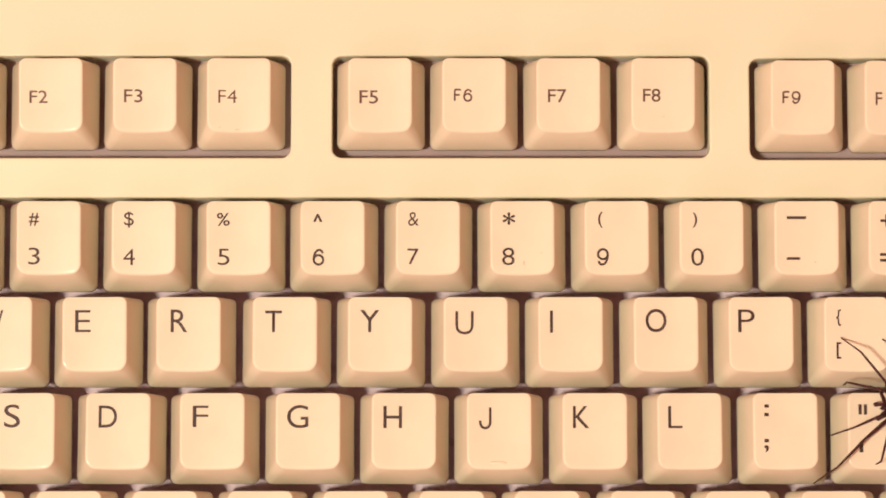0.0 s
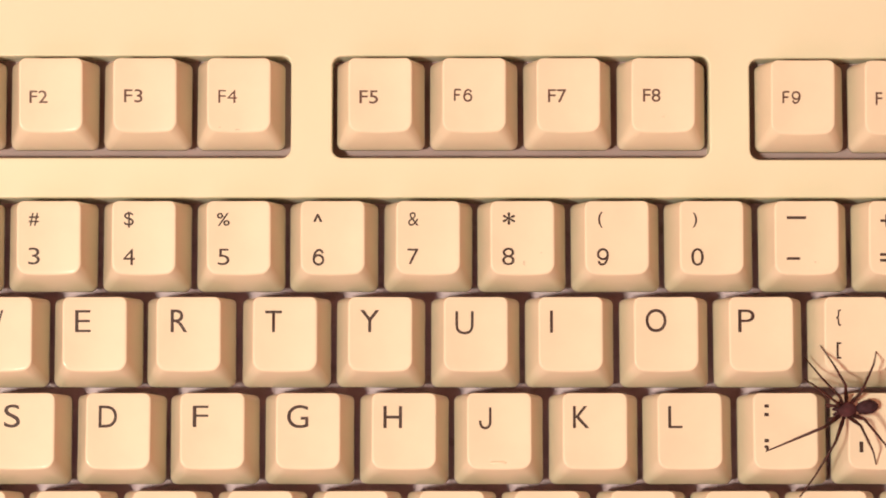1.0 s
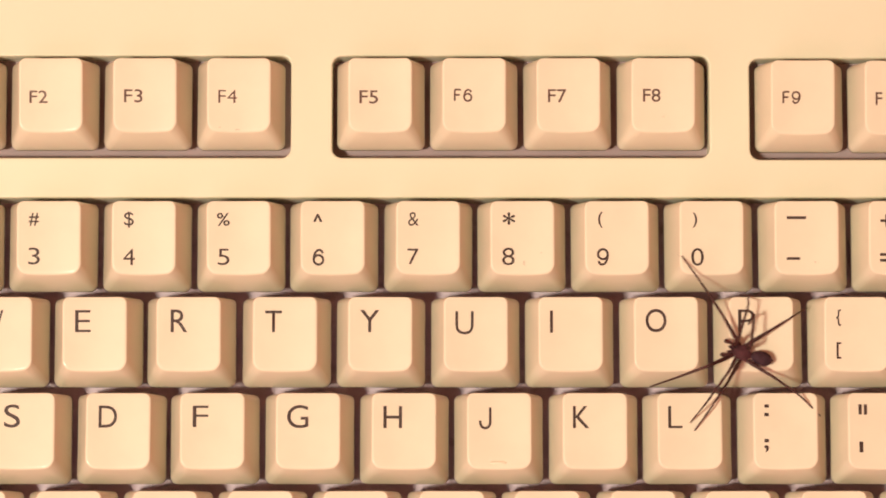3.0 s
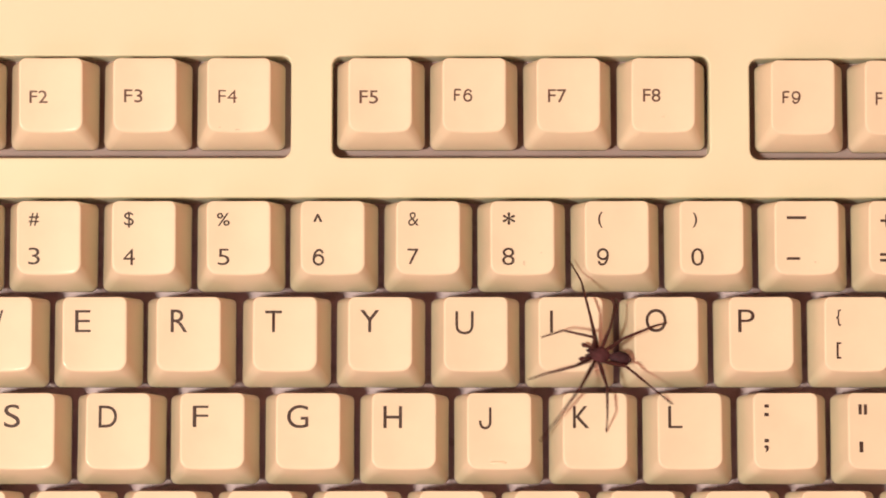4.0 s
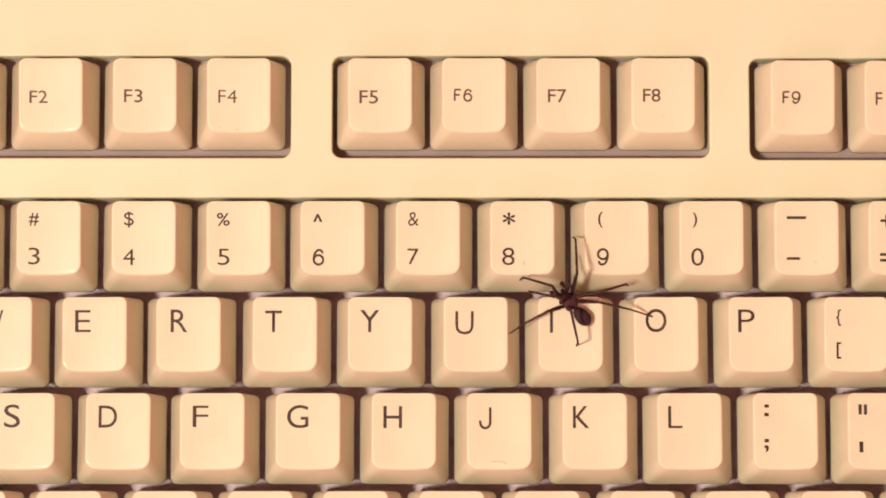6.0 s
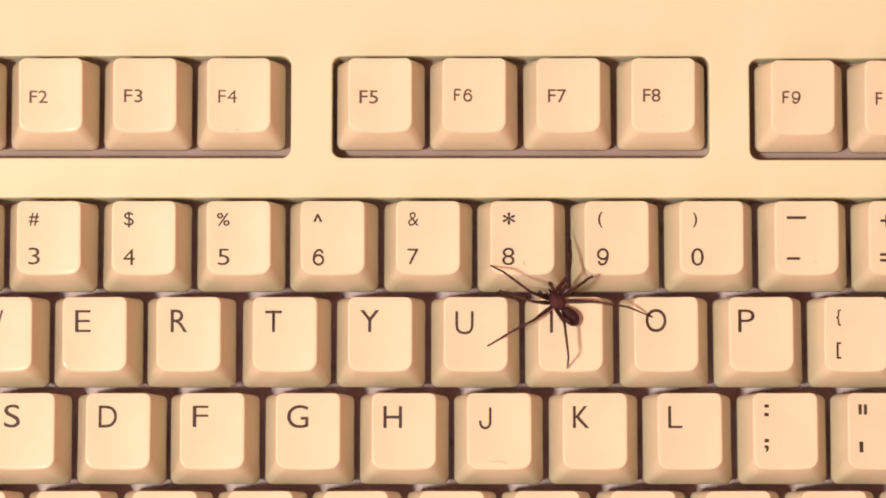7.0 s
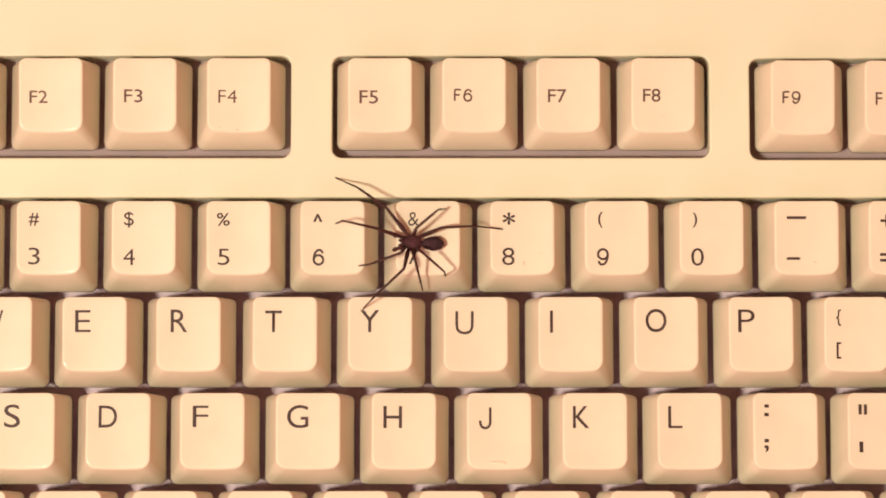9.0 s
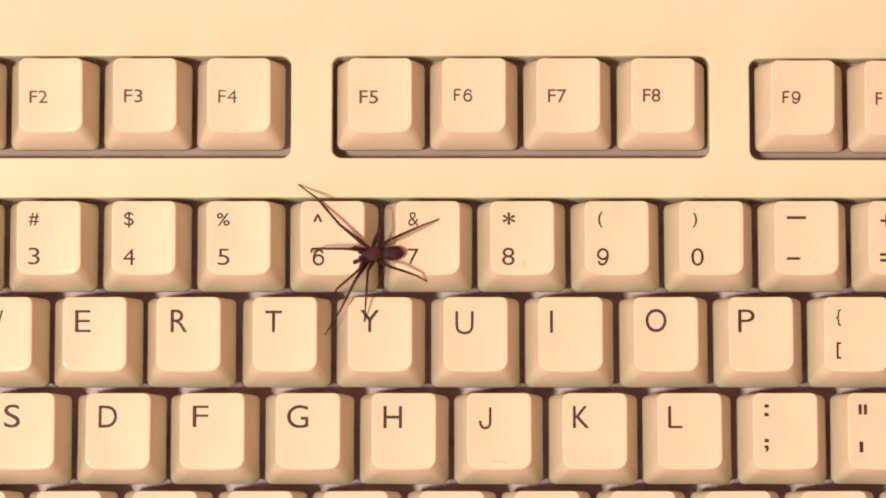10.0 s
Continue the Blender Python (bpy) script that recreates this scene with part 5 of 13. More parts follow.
        (5.800, pose(0.00750, 0.00000, 0.00000, 132.8, 50.5, 142.5)),
        (5.867, pose(0.00750, 0.00000, 0.00000, 143.2, 53.6, 150.4)),
        (5.900, pose(0.00750, 0.00000, 0.00000, 148.9, 54.9, 154.8)),
        (6.000, pose(0.00750, 0.00000, 0.00000, 159.0, 55.9, 163.0)),
        (6.100, pose(0.00750, 0.00000, 0.00000, 82.9, 81.6, 83.0)),
        (6.200, pose(0.00750, 0.00000, 0.00000, 127.0, 81.7, 127.9)),
        (6.300, pose(0.00750, 0.00000, 0.00000, 172.4, 69.2, 173.4)),
        (6.400, pose(0.00750, 0.00000, 0.00000, -178.2, 68.3, -178.5)),
        (6.500, pose(0.00750, 0.00000, 0.00000, -170.4, 67.2, -171.7)),
        (6.600, pose(0.00750, 0.00000, 0.00000, -68.9, 83.7, -69.5)),
        (6.700, pose(0.00750, 0.00000, 0.00000, -26.7, 75.2, -27.3)),
        (6.800, pose(0.00750, 0.00000, 0.00000, -62.2, 56.6, -70.9)),
        (7.000, pose(0.00750, 0.00000, 0.00000, -83.0, 64.4, -95.4)),
        (7.200, pose(0.00750, 0.00000, 0.00000, -83.6, 62.4, -97.0)),
        (7.333, pose(0.00750, 0.00000, 0.00000, -69.4, 60.5, -81.0)),
        (7.500, pose(0.00750, 0.00000, 0.00000, -55.3, 55.8, -64.7)),
        (7.600, pose(0.00750, 0.00000, 0.00000, -18.0, 42.1, -30.2)),
        (7.700, pose(0.00750, 0.00000, 0.00000, -2.7, 18.5, -14.1)),
        (7.733, pose(0.00750, 0.00000, 0.00000, -1.3, 17.2, -9.9)),
        (7.800, pose(0.00750, 0.00000, 0.00000, -0.0, 14.4, -1.7)),
        (7.900, pose(0.00750, 0.00000, 0.00000, -13.3, 53.7, -24.0)),
        (8.000, pose(0.00750, 0.00000, 0.00000, -96.2, 64.7, -111.7)),
        (8.100, pose(0.00750, 0.00000, 0.00000, -69.0, 68.2, -81.7)),
        (8.200, pose(0.00750, 0.00000, 0.00000, -40.5, 65.3, -50.5)),
        (8.300, pose(0.00750, 0.00000, 0.00000, -13.1, 53.1, -20.9)),
        (8.400, pose(0.00750, 0.00000, 0.00000, -2.8, 36.5, -7.0)),
        (8.433, pose(0.00750, 0.00000, 0.00000, -4.0, 43.1, -8.5)),
        (8.500, pose(0.00750, 0.00000, 0.00000, -8.2, 56.0, -13.0)),
        (8.533, pose(0.00750, 0.00000, 0.00000, -9.3, 54.6, -15.1)),
        (8.600, pose(0.00750, 0.00000, 0.00000, -11.2, 51.6, -19.0)),
        (8.700, pose(0.00750, 0.00000, 0.00000, -44.2, 66.3, -55.7)),
        (8.800, pose(0.00750, 0.00000, 0.00000, -95.8, 62.3, -109.9)),
        (8.900, pose(0.00750, 0.00000, 0.00000, -58.9, 56.2, -72.7)),
        (9.000, pose(0.00750, 0.00000, 0.00000, -39.4, 41.4, -53.0)),
        (9.100, pose(0.00750, 0.00000, 0.00000, -74.2, 55.4, -87.3)),
        (9.200, pose(0.00750, 0.00000, 0.00000, -116.9, 49.3, -130.3)),
        (9.300, pose(0.00750, 0.00000, 0.00000, -93.6, 70.1, -104.1)),
        (9.400, pose(0.00750, 0.00000, 0.00000, -19.7, 71.5, -24.6)),
        (9.467, pose(0.00750, 0.00000, 0.00000, -21.5, 74.8, -24.2)),
        (9.500, pose(0.00750, 0.00000, 0.00000, -21.6, 76.5, -23.4)),
        (9.533, pose(0.00750, 0.00000, 0.00000, -20.0, 68.9, -23.4)),
        (9.600, pose(0.00750, 0.00000, 0.00000, -15.9, 54.0, -24.3)),
        (9.700, pose(0.00750, 0.00000, 0.00000, -29.5, 66.0, -37.2)),
        (9.800, pose(0.00750, 0.00000, 0.00000, -62.1, 74.5, -69.2)),
        (10.000, pose(0.00750, 0.00000, 0.00000, 2.6, 85.6, 2.8)),
    ))
    walk(foot, (
        (0.000, pose(0.01518, 0.00077, -0.00115, -0.7, 62.2, -2.4)),
        (0.133, pose(0.01516, 0.00004, -0.00149, -3.0, 69.5, -7.2)),
        (0.300, pose(0.01501, -0.00088, -0.00190, -11.4, 78.5, -18.8)),
        (0.400, pose(0.01510, -0.00091, -0.00152, -37.5, 85.6, -46.2)),
        (0.500, pose(0.01516, -0.00093, -0.00113, -145.4, 84.7, -155.6)),
        (0.800, pose(0.01249, -0.00091, -0.00593, -171.5, 53.6, -179.2)),
        (0.900, pose(0.01245, -0.00084, -0.00597, -168.7, 68.7, -174.2)),
        (1.000, pose(0.01241, -0.00076, -0.00602, -151.5, 83.6, -155.1)),
        (1.200, pose(0.00980, -0.00216, -0.00713, -60.4, 75.1, -75.0)),
        (1.400, pose(0.01262, -0.00074, -0.00583, -168.2, 59.9, -175.0)),
        (1.500, pose(0.00933, -0.00198, -0.00732, -149.8, 29.6, -175.2)),
        (1.533, pose(0.00877, -0.00205, -0.00742, -153.6, 24.3, -176.9)),
        (1.600, pose(0.00764, -0.00219, -0.00748, -160.4, 13.3, -179.3)),
        (1.700, pose(0.01058, -0.00214, -0.00684, -154.9, 52.4, -170.8)),
        (1.800, pose(0.01304, -0.00208, -0.00508, -60.2, 80.0, -75.3)),
        (2.000, pose(0.01024, -0.00337, -0.00648, -56.6, 62.0, -87.6)),
        (2.100, pose(0.01035, -0.00314, -0.00655, -65.7, 63.9, -96.6)),
        (2.200, pose(0.01045, -0.00290, -0.00661, -75.9, 65.1, -106.8)),
        (2.333, pose(0.01001, -0.00222, -0.00704, -99.8, 68.6, -123.9)),
        (2.500, pose(0.00933, -0.00134, -0.00746, -134.7, 68.0, -150.5)),
        (2.600, pose(0.01226, -0.00090, -0.00611, -27.7, 70.1, -40.1)),
        (2.700, pose(0.01437, -0.00040, -0.00367, -4.9, 38.4, -15.1)),
        (2.800, pose(0.01218, -0.00041, -0.00622, -11.9, 74.5, -15.5)),
        (2.900, pose(0.01035, -0.00023, -0.00726, -164.2, 81.5, -166.2)),
        (3.000, pose(0.00890, -0.00005, -0.00767, -177.0, 63.3, -178.0)),
        (3.100, pose(0.01019, -0.00011, -0.00732, -174.6, 75.2, -175.6)),
        (3.200, pose(0.01138, -0.00014, -0.00677, -15.9, 85.6, -17.0)),
        (3.300, pose(0.01149, -0.00011, -0.00670, -4.5, 79.4, -5.7)),
        (3.400, pose(0.00993, -0.00007, -0.00741, -170.1, 85.2, -171.0)),
        (3.500, pose(0.00873, 0.00001, -0.00770, -178.1, 74.3, -178.6)),
        (3.600, pose(0.00894, 0.00008, -0.00766, 179.3, 69.6, 179.5)),
        (3.700, pose(0.00965, -0.00003, -0.00750, -178.5, 77.2, -178.7)),
        (3.800, pose(0.00976, 0.00002, -0.00746, -175.0, 83.6, -175.5)),
        (3.900, pose(0.01067, -0.00044, -0.00711, -37.3, 84.5, -40.7)),
        (4.000, pose(0.01150, -0.00087, -0.00664, -18.1, 73.9, -25.0)),
        (4.100, pose(0.01241, -0.00143, -0.00589, -14.0, 61.4, -24.1)),
        (4.200, pose(0.01315, -0.00201, -0.00499, -11.9, 48.8, -25.2)),
        (4.300, pose(0.01352, -0.00109, -0.00484, -5.3, 49.0, -11.4)),
        (4.400, pose(0.01378, -0.00015, -0.00463, 0.9, 48.1, 2.0)),
        (4.500, pose(0.00988, -0.00102, -0.00736, -101.3, 88.5, -102.9)),
        (4.600, pose(0.00798, 0.00266, -0.00732, 118.9, 48.5, 144.4)),
        (4.700, pose(0.00762, 0.00288, -0.00725, 121.6, 42.1, 149.5)),
        (4.800, pose(0.00727, 0.00311, -0.00715, 123.1, 35.7, 153.7)),
        (4.900, pose(0.00747, 0.00496, -0.00602, 109.3, 35.6, 155.7)),
        (5.000, pose(0.00706, 0.00625, -0.00465, 97.1, 38.4, 160.8)),
        (5.100, pose(0.00778, 0.00213, -0.00750, 154.1, 36.9, 175.2)),
        (5.200, pose(0.00648, -0.00296, -0.00715, -154.8, 24.6, -178.4)),
        (5.400, pose(0.00505, 0.00023, -0.00740, 174.6, 14.7, 179.7)),
        (5.500, pose(0.00408, -0.00535, -0.00453, -137.5, 6.9, 176.0)),
        (5.600, pose(0.00486, -0.00000, -0.00734, -163.9, 2.1, 177.4)),
        (5.700, pose(0.00455, 0.00557, -0.00460, 169.9, -1.6, -177.7)),
        (5.800, pose(0.00356, 0.00302, -0.00602, 163.0, -1.0, -178.4)),
        (5.867, pose(0.00348, 0.00229, -0.00628, 166.5, -2.2, -178.6)),
        (5.900, pose(0.00344, 0.00191, -0.00638, 168.2, -2.8, -178.7)),
        (6.000, pose(0.00332, 0.00128, -0.00646, 172.4, -4.2, -179.1)),
        (6.100, pose(0.00764, 0.00113, -0.00772, 175.0, -7.5, -179.3)),
        (6.200, pose(0.00681, 0.00089, -0.00772, 177.0, 1.3, -179.8)),
        (6.300, pose(0.00475, 0.00032, -0.00729, -179.6, 11.5, -180.0)),
        (6.400, pose(0.00462, -0.00008, -0.00725, -177.1, 10.3, -180.0)),
        (6.500, pose(0.00451, -0.00043, -0.00719, -174.7, 9.2, -180.0)),
        (6.600, pose(0.00780, -0.00080, -0.00775, -172.6, 6.1, 179.8)),
        (6.700, pose(0.00927, -0.00091, -0.00754, -171.6, 14.2, -179.6)),
        (6.800, pose(0.00890, -0.00406, -0.00651, -145.8, 24.1, -178.8)),
        (7.000, pose(0.00718, -0.00336, -0.00703, -149.0, 28.7, -178.0)),
        (7.200, pose(0.00706, -0.00358, -0.00691, -147.5, 28.6, -177.7)),
        (7.333, pose(0.00810, -0.00379, -0.00679, -147.4, 28.6, -177.9)),
        (7.500, pose(0.00937, -0.00396, -0.00645, -147.2, 28.6, -178.1)),
        (7.600, pose(0.01250, -0.00292, -0.00523, -108.2, 75.2, -127.8)),
        (7.700, pose(0.01468, -0.00180, -0.00247, -3.8, 42.9, -17.4)),
        (7.733, pose(0.01484, -0.00127, -0.00231, -2.0, 34.6, -13.5)),
        (7.800, pose(0.01505, -0.00023, -0.00194, -0.1, 17.8, -7.5)),
        (7.900, pose(0.01172, -0.00188, -0.00629, -29.6, 62.0, -50.0)),
        (8.000, pose(0.00626, -0.00310, -0.00705, -111.4, 47.3, -144.5)),
        (8.100, pose(0.00792, -0.00287, -0.00724, -105.3, 60.2, -128.5)),
        (8.200, pose(0.00957, -0.00252, -0.00709, -82.1, 71.2, -96.9)),
        (8.300, pose(0.01187, -0.00167, -0.00624, -23.5, 62.9, -35.1)),
        (8.400, pose(0.01372, -0.00076, -0.00464, -5.6, 41.8, -13.9)),
        (8.433, pose(0.01313, -0.00084, -0.00533, -8.4, 48.1, -17.2)),
        (8.500, pose(0.01175, -0.00098, -0.00647, -17.9, 60.0, -27.7)),
        (8.533, pose(0.01186, -0.00118, -0.00636, -17.0, 59.5, -26.7)),
        (8.600, pose(0.01208, -0.00157, -0.00611, -15.3, 58.4, -24.9)),
        (8.700, pose(0.00927, -0.00259, -0.00714, -62.2, 61.7, -81.6)),
        (8.800, pose(0.00627, -0.00341, -0.00690, -90.0, 44.0, -117.2)),
        (8.900, pose(0.00879, -0.00414, -0.00648, -101.2, 49.6, -133.7)),
        (9.000, pose(0.01102, -0.00467, -0.00516, -116.9, 52.3, -152.6)),
        (9.100, pose(0.00771, -0.00442, -0.00642, -137.9, 31.1, -172.5)),
        (9.200, pose(0.00421, -0.00388, -0.00591, -146.2, 6.0, 178.0)),
        (9.300, pose(0.00685, -0.00258, -0.00733, -156.4, 41.1, -173.0)),
        (9.400, pose(0.00974, -0.00103, -0.00740, -160.8, 78.4, -164.7)),
        (9.467, pose(0.00937, -0.00084, -0.00753, 162.8, 57.9, 170.8)),
        (9.500, pose(0.00917, -0.00072, -0.00758, 155.1, 46.8, 169.3)),
        (9.533, pose(0.01008, -0.00112, -0.00728, 161.8, 66.8, 167.9)),
        (9.600, pose(0.01168, -0.00188, -0.00631, -24.8, 72.2, -32.8)),
        (9.700, pose(0.01003, -0.00192, -0.00712, -151.2, 68.0, -161.8)),
        (9.800, pose(0.00824, -0.00195, -0.00752, -163.7, 33.5, -178.7)),
        (10.000, pose(0.00810, 0.00003, -0.00778, -116.3, 84.6, -120.7)),
    ))
    leg, tibia, foot = spider_legs["left", 3]
    walk(leg, (
        (0.000, pose(-0.00035, 0.00140, -0.00025, 0.0, -40.6, 49.1)),
        (0.133, pose(-0.00035, 0.00140, -0.00025, 0.0, -49.9, 60.2)),
        (0.300, pose(-0.00035, 0.00140, -0.00025, 0.0, -61.7, 74.1)),
        (0.400, pose(-0.00035, 0.00140, -0.00025, 0.0, -68.6, 75.3)),
        (0.500, pose(-0.00035, 0.00140, -0.00025, 0.0, -75.5, 76.4)),
        (0.800, pose(-0.00035, 0.00140, -0.00025, 0.0, -67.2, 90.1)),
        (0.900, pose(-0.00035, 0.00140, -0.00025, 0.0, -64.8, 106.3)),
        (1.000, pose(-0.00035, 0.00140, -0.00025, 0.0, -62.4, 122.4)),
        (1.200, pose(-0.00035, 0.00140, -0.00025, 0.0, -59.1, 79.2)),
        (1.400, pose(-0.00035, 0.00140, -0.00025, 0.0, -80.0, 103.9)),
        (1.500, pose(-0.00035, 0.00140, -0.00025, 0.0, -57.0, 85.8)),
        (1.533, pose(-0.00035, 0.00140, -0.00025, 0.0, -58.7, 88.7)),
        (1.600, pose(-0.00035, 0.00140, -0.00025, 0.0, -62.1, 94.7)),
        (1.700, pose(-0.00035, 0.00140, -0.00025, 0.0, -55.0, 95.7)),
        (1.800, pose(-0.00035, 0.00140, -0.00025, 0.0, -47.9, 96.8)),
        (2.000, pose(-0.00035, 0.00140, -0.00025, 0.0, -40.4, 108.2)),
        (2.100, pose(-0.00035, 0.00140, -0.00025, 0.0, -50.2, 114.2)),
        (2.200, pose(-0.00035, 0.00140, -0.00025, 0.0, -60.1, 120.2)),
        (2.333, pose(-0.00035, 0.00140, -0.00025, 0.0, -43.2, 115.2)),
        (2.500, pose(-0.00035, 0.00140, -0.00025, 0.0, -22.1, 108.9)),
        (2.600, pose(-0.00035, 0.00140, -0.00025, 0.0, -25.1, 108.1)),
        (2.700, pose(-0.00035, 0.00140, -0.00025, 0.0, -28.1, 107.3)),
        (2.800, pose(-0.00035, 0.00140, -0.00025, 0.0, -29.1, 98.3)),
        (2.900, pose(-0.00035, 0.00140, -0.00025, 0.0, -26.3, 85.1)),
        (3.000, pose(-0.00035, 0.00140, -0.00025, 0.0, -8.6, 76.1)),
        (3.100, pose(-0.00035, 0.00140, -0.00025, 0.0, -20.1, 83.0)),
        (3.200, pose(-0.00035, 0.00140, -0.00025, 0.0, -25.2, 91.0)),
        (3.300, pose(-0.00035, 0.00140, -0.00025, 0.0, -28.5, 93.6)),
        (3.400, pose(-0.00035, 0.00140, -0.00025, 0.0, -28.5, 80.4)),
        (3.500, pose(-0.00035, 0.00140, -0.00025, 0.0, -8.3, 68.0)),
        (3.600, pose(-0.00035, 0.00140, -0.00025, 0.0, -18.2, 73.0)),
        (3.700, pose(-0.00035, 0.00140, -0.00025, 0.0, -22.2, 81.0)),
        (3.800, pose(-0.00035, 0.00140, -0.00025, 0.0, -21.3, 104.4)),
        (3.900, pose(-0.00035, 0.00140, -0.00025, 0.0, -20.9, 109.9)),
        (4.000, pose(-0.00035, 0.00140, -0.00025, 0.0, -20.5, 115.3)),
        (4.100, pose(-0.00035, 0.00140, -0.00025, 0.0, -39.6, 117.0)),
        (4.200, pose(-0.00035, 0.00140, -0.00025, 0.0, -58.8, 118.6)),
        (4.300, pose(-0.00035, 0.00140, -0.00025, 0.0, -64.6, 106.1)),
        (4.400, pose(-0.00035, 0.00140, -0.00025, 0.0, -70.4, 93.7)),
        (4.500, pose(-0.00035, 0.00140, -0.00025, 0.0, -77.9, 81.3)),
        (4.600, pose(-0.00035, 0.00140, -0.00025, 0.0, -78.3, 85.1)),
        (4.700, pose(-0.00035, 0.00140, -0.00025, 0.0, -78.7, 101.5)),
        (4.800, pose(-0.00035, 0.00140, -0.00025, 0.0, -79.2, 117.9)),
        (4.900, pose(-0.00035, 0.00140, -0.00025, 0.0, -72.9, 82.4)),
        (5.000, pose(-0.00035, 0.00140, -0.00025, 0.0, -66.7, 46.9)),
        (5.100, pose(-0.00035, 0.00140, -0.00025, 0.0, -70.3, 57.4)),
        (5.200, pose(-0.00035, 0.00140, -0.00025, 0.0, -74.0, 67.9)),
        (5.400, pose(-0.00035, 0.00140, -0.00025, 0.0, -77.8, 70.9)),
        (5.500, pose(-0.00035, 0.00140, -0.00025, 0.0, -79.6, 66.7)),
        (5.600, pose(-0.00035, 0.00140, -0.00025, 0.0, -75.7, 66.5)),
        (5.700, pose(-0.00035, 0.00140, -0.00025, 0.0, -71.7, 66.3)),
        (5.800, pose(-0.00035, 0.00140, -0.00025, 0.0, -77.1, 71.1)),
        (5.867, pose(-0.00035, 0.00140, -0.00025, 0.0, -73.6, 71.4)),
        (5.900, pose(-0.00035, 0.00140, -0.00025, 0.0, -71.8, 71.6)),
        (6.000, pose(-0.00035, 0.00140, -0.00025, 0.0, -50.5, 71.1)),
        (6.100, pose(-0.00035, 0.00140, -0.00025, 0.0, -53.2, 70.2)),
        (6.200, pose(-0.00035, 0.00140, -0.00025, 0.0, -55.6, 69.3)),
        (6.300, pose(-0.00035, 0.00140, -0.00025, 0.0, -62.6, 68.6)),
        (6.400, pose(-0.00035, 0.00140, -0.00025, 0.0, -54.9, 68.7)),
        (6.500, pose(-0.00035, 0.00140, -0.00025, 0.0, -31.9, 68.8)),
        (6.600, pose(-0.00035, 0.00140, -0.00025, 0.0, -31.0, 68.1)),
        (6.700, pose(-0.00035, 0.00140, -0.00025, 0.0, -34.1, 67.3)),
        (6.800, pose(-0.00035, 0.00140, -0.00025, 0.0, -36.7, 69.1)),
        (7.000, pose(-0.00035, 0.00140, -0.00025, 0.0, -30.7, 87.2)),
        (7.200, pose(-0.00035, 0.00140, -0.00025, 0.0, -47.9, 68.8)),
        (7.333, pose(-0.00035, 0.00140, -0.00025, 0.0, -61.1, 69.9)),
        (7.500, pose(-0.00035, 0.00140, -0.00025, 0.0, -77.6, 71.2)),
        (7.600, pose(-0.00035, 0.00140, -0.00025, 0.0, -77.7, 85.4)),
        (7.700, pose(-0.00035, 0.00140, -0.00025, 0.0, -77.8, 99.6)),
        (7.733, pose(-0.00035, 0.00140, -0.00025, 0.0, -71.4, 106.6)),
        (7.800, pose(-0.00035, 0.00140, -0.00025, 0.0, -58.6, 120.6)),
        (7.900, pose(-0.00035, 0.00140, -0.00025, 0.0, -66.2, 123.6)),
        (8.000, pose(-0.00035, 0.00140, -0.00025, 0.0, -73.7, 126.6)),
        (8.100, pose(-0.00035, 0.00140, -0.00025, 0.0, -76.0, 122.6)),
        (8.200, pose(-0.00035, 0.00140, -0.00025, 0.0, -78.3, 118.6)),
        (8.300, pose(-0.00035, 0.00140, -0.00025, 0.0, -68.7, 107.0)),
        (8.400, pose(-0.00035, 0.00140, -0.00025, 0.0, -59.1, 95.4)),
        (8.433, pose(-0.00035, 0.00140, -0.00025, 0.0, -54.1, 95.2)),
        (8.500, pose(-0.00035, 0.00140, -0.00025, 0.0, -44.2, 94.8)),
        (8.533, pose(-0.00035, 0.00140, -0.00025, 0.0, -42.7, 93.6)),
        (8.600, pose(-0.00035, 0.00140, -0.00025, 0.0, -39.7, 91.1)),
        (8.700, pose(-0.00035, 0.00140, -0.00025, 0.0, -58.6, 107.8)),
        (8.800, pose(-0.00035, 0.00140, -0.00025, 0.0, -77.6, 124.4)),
        (8.900, pose(-0.00035, 0.00140, -0.00025, 0.0, -73.4, 113.0)),
        (9.000, pose(-0.00035, 0.00140, -0.00025, 0.0, -69.1, 101.7)),
        (9.100, pose(-0.00035, 0.00140, -0.00025, 0.0, -73.3, 103.2)),
        (9.200, pose(-0.00035, 0.00140, -0.00025, 0.0, -77.6, 104.8)),
        (9.300, pose(-0.00035, 0.00140, -0.00025, 0.0, -76.1, 111.0)),
        (9.400, pose(-0.00035, 0.00140, -0.00025, 0.0, -74.7, 117.2)),
        (9.467, pose(-0.00035, 0.00140, -0.00025, 0.0, -71.4, 133.2)),
        (9.500, pose(-0.00035, 0.00140, -0.00025, 0.0, -69.8, 141.2)),
        (9.533, pose(-0.00035, 0.00140, -0.00025, 0.0, -68.5, 130.2)),
        (9.600, pose(-0.00035, 0.00140, -0.00025, 0.0, -65.8, 108.1)),
        (9.700, pose(-0.00035, 0.00140, -0.00025, 0.0, -62.3, 85.2)),
        (9.800, pose(-0.00035, 0.00140, -0.00025, 0.0, -58.7, 62.3)),
        (10.000, pose(-0.00035, 0.00140, -0.00025, 0.0, -62.6, 66.7)),
    ))
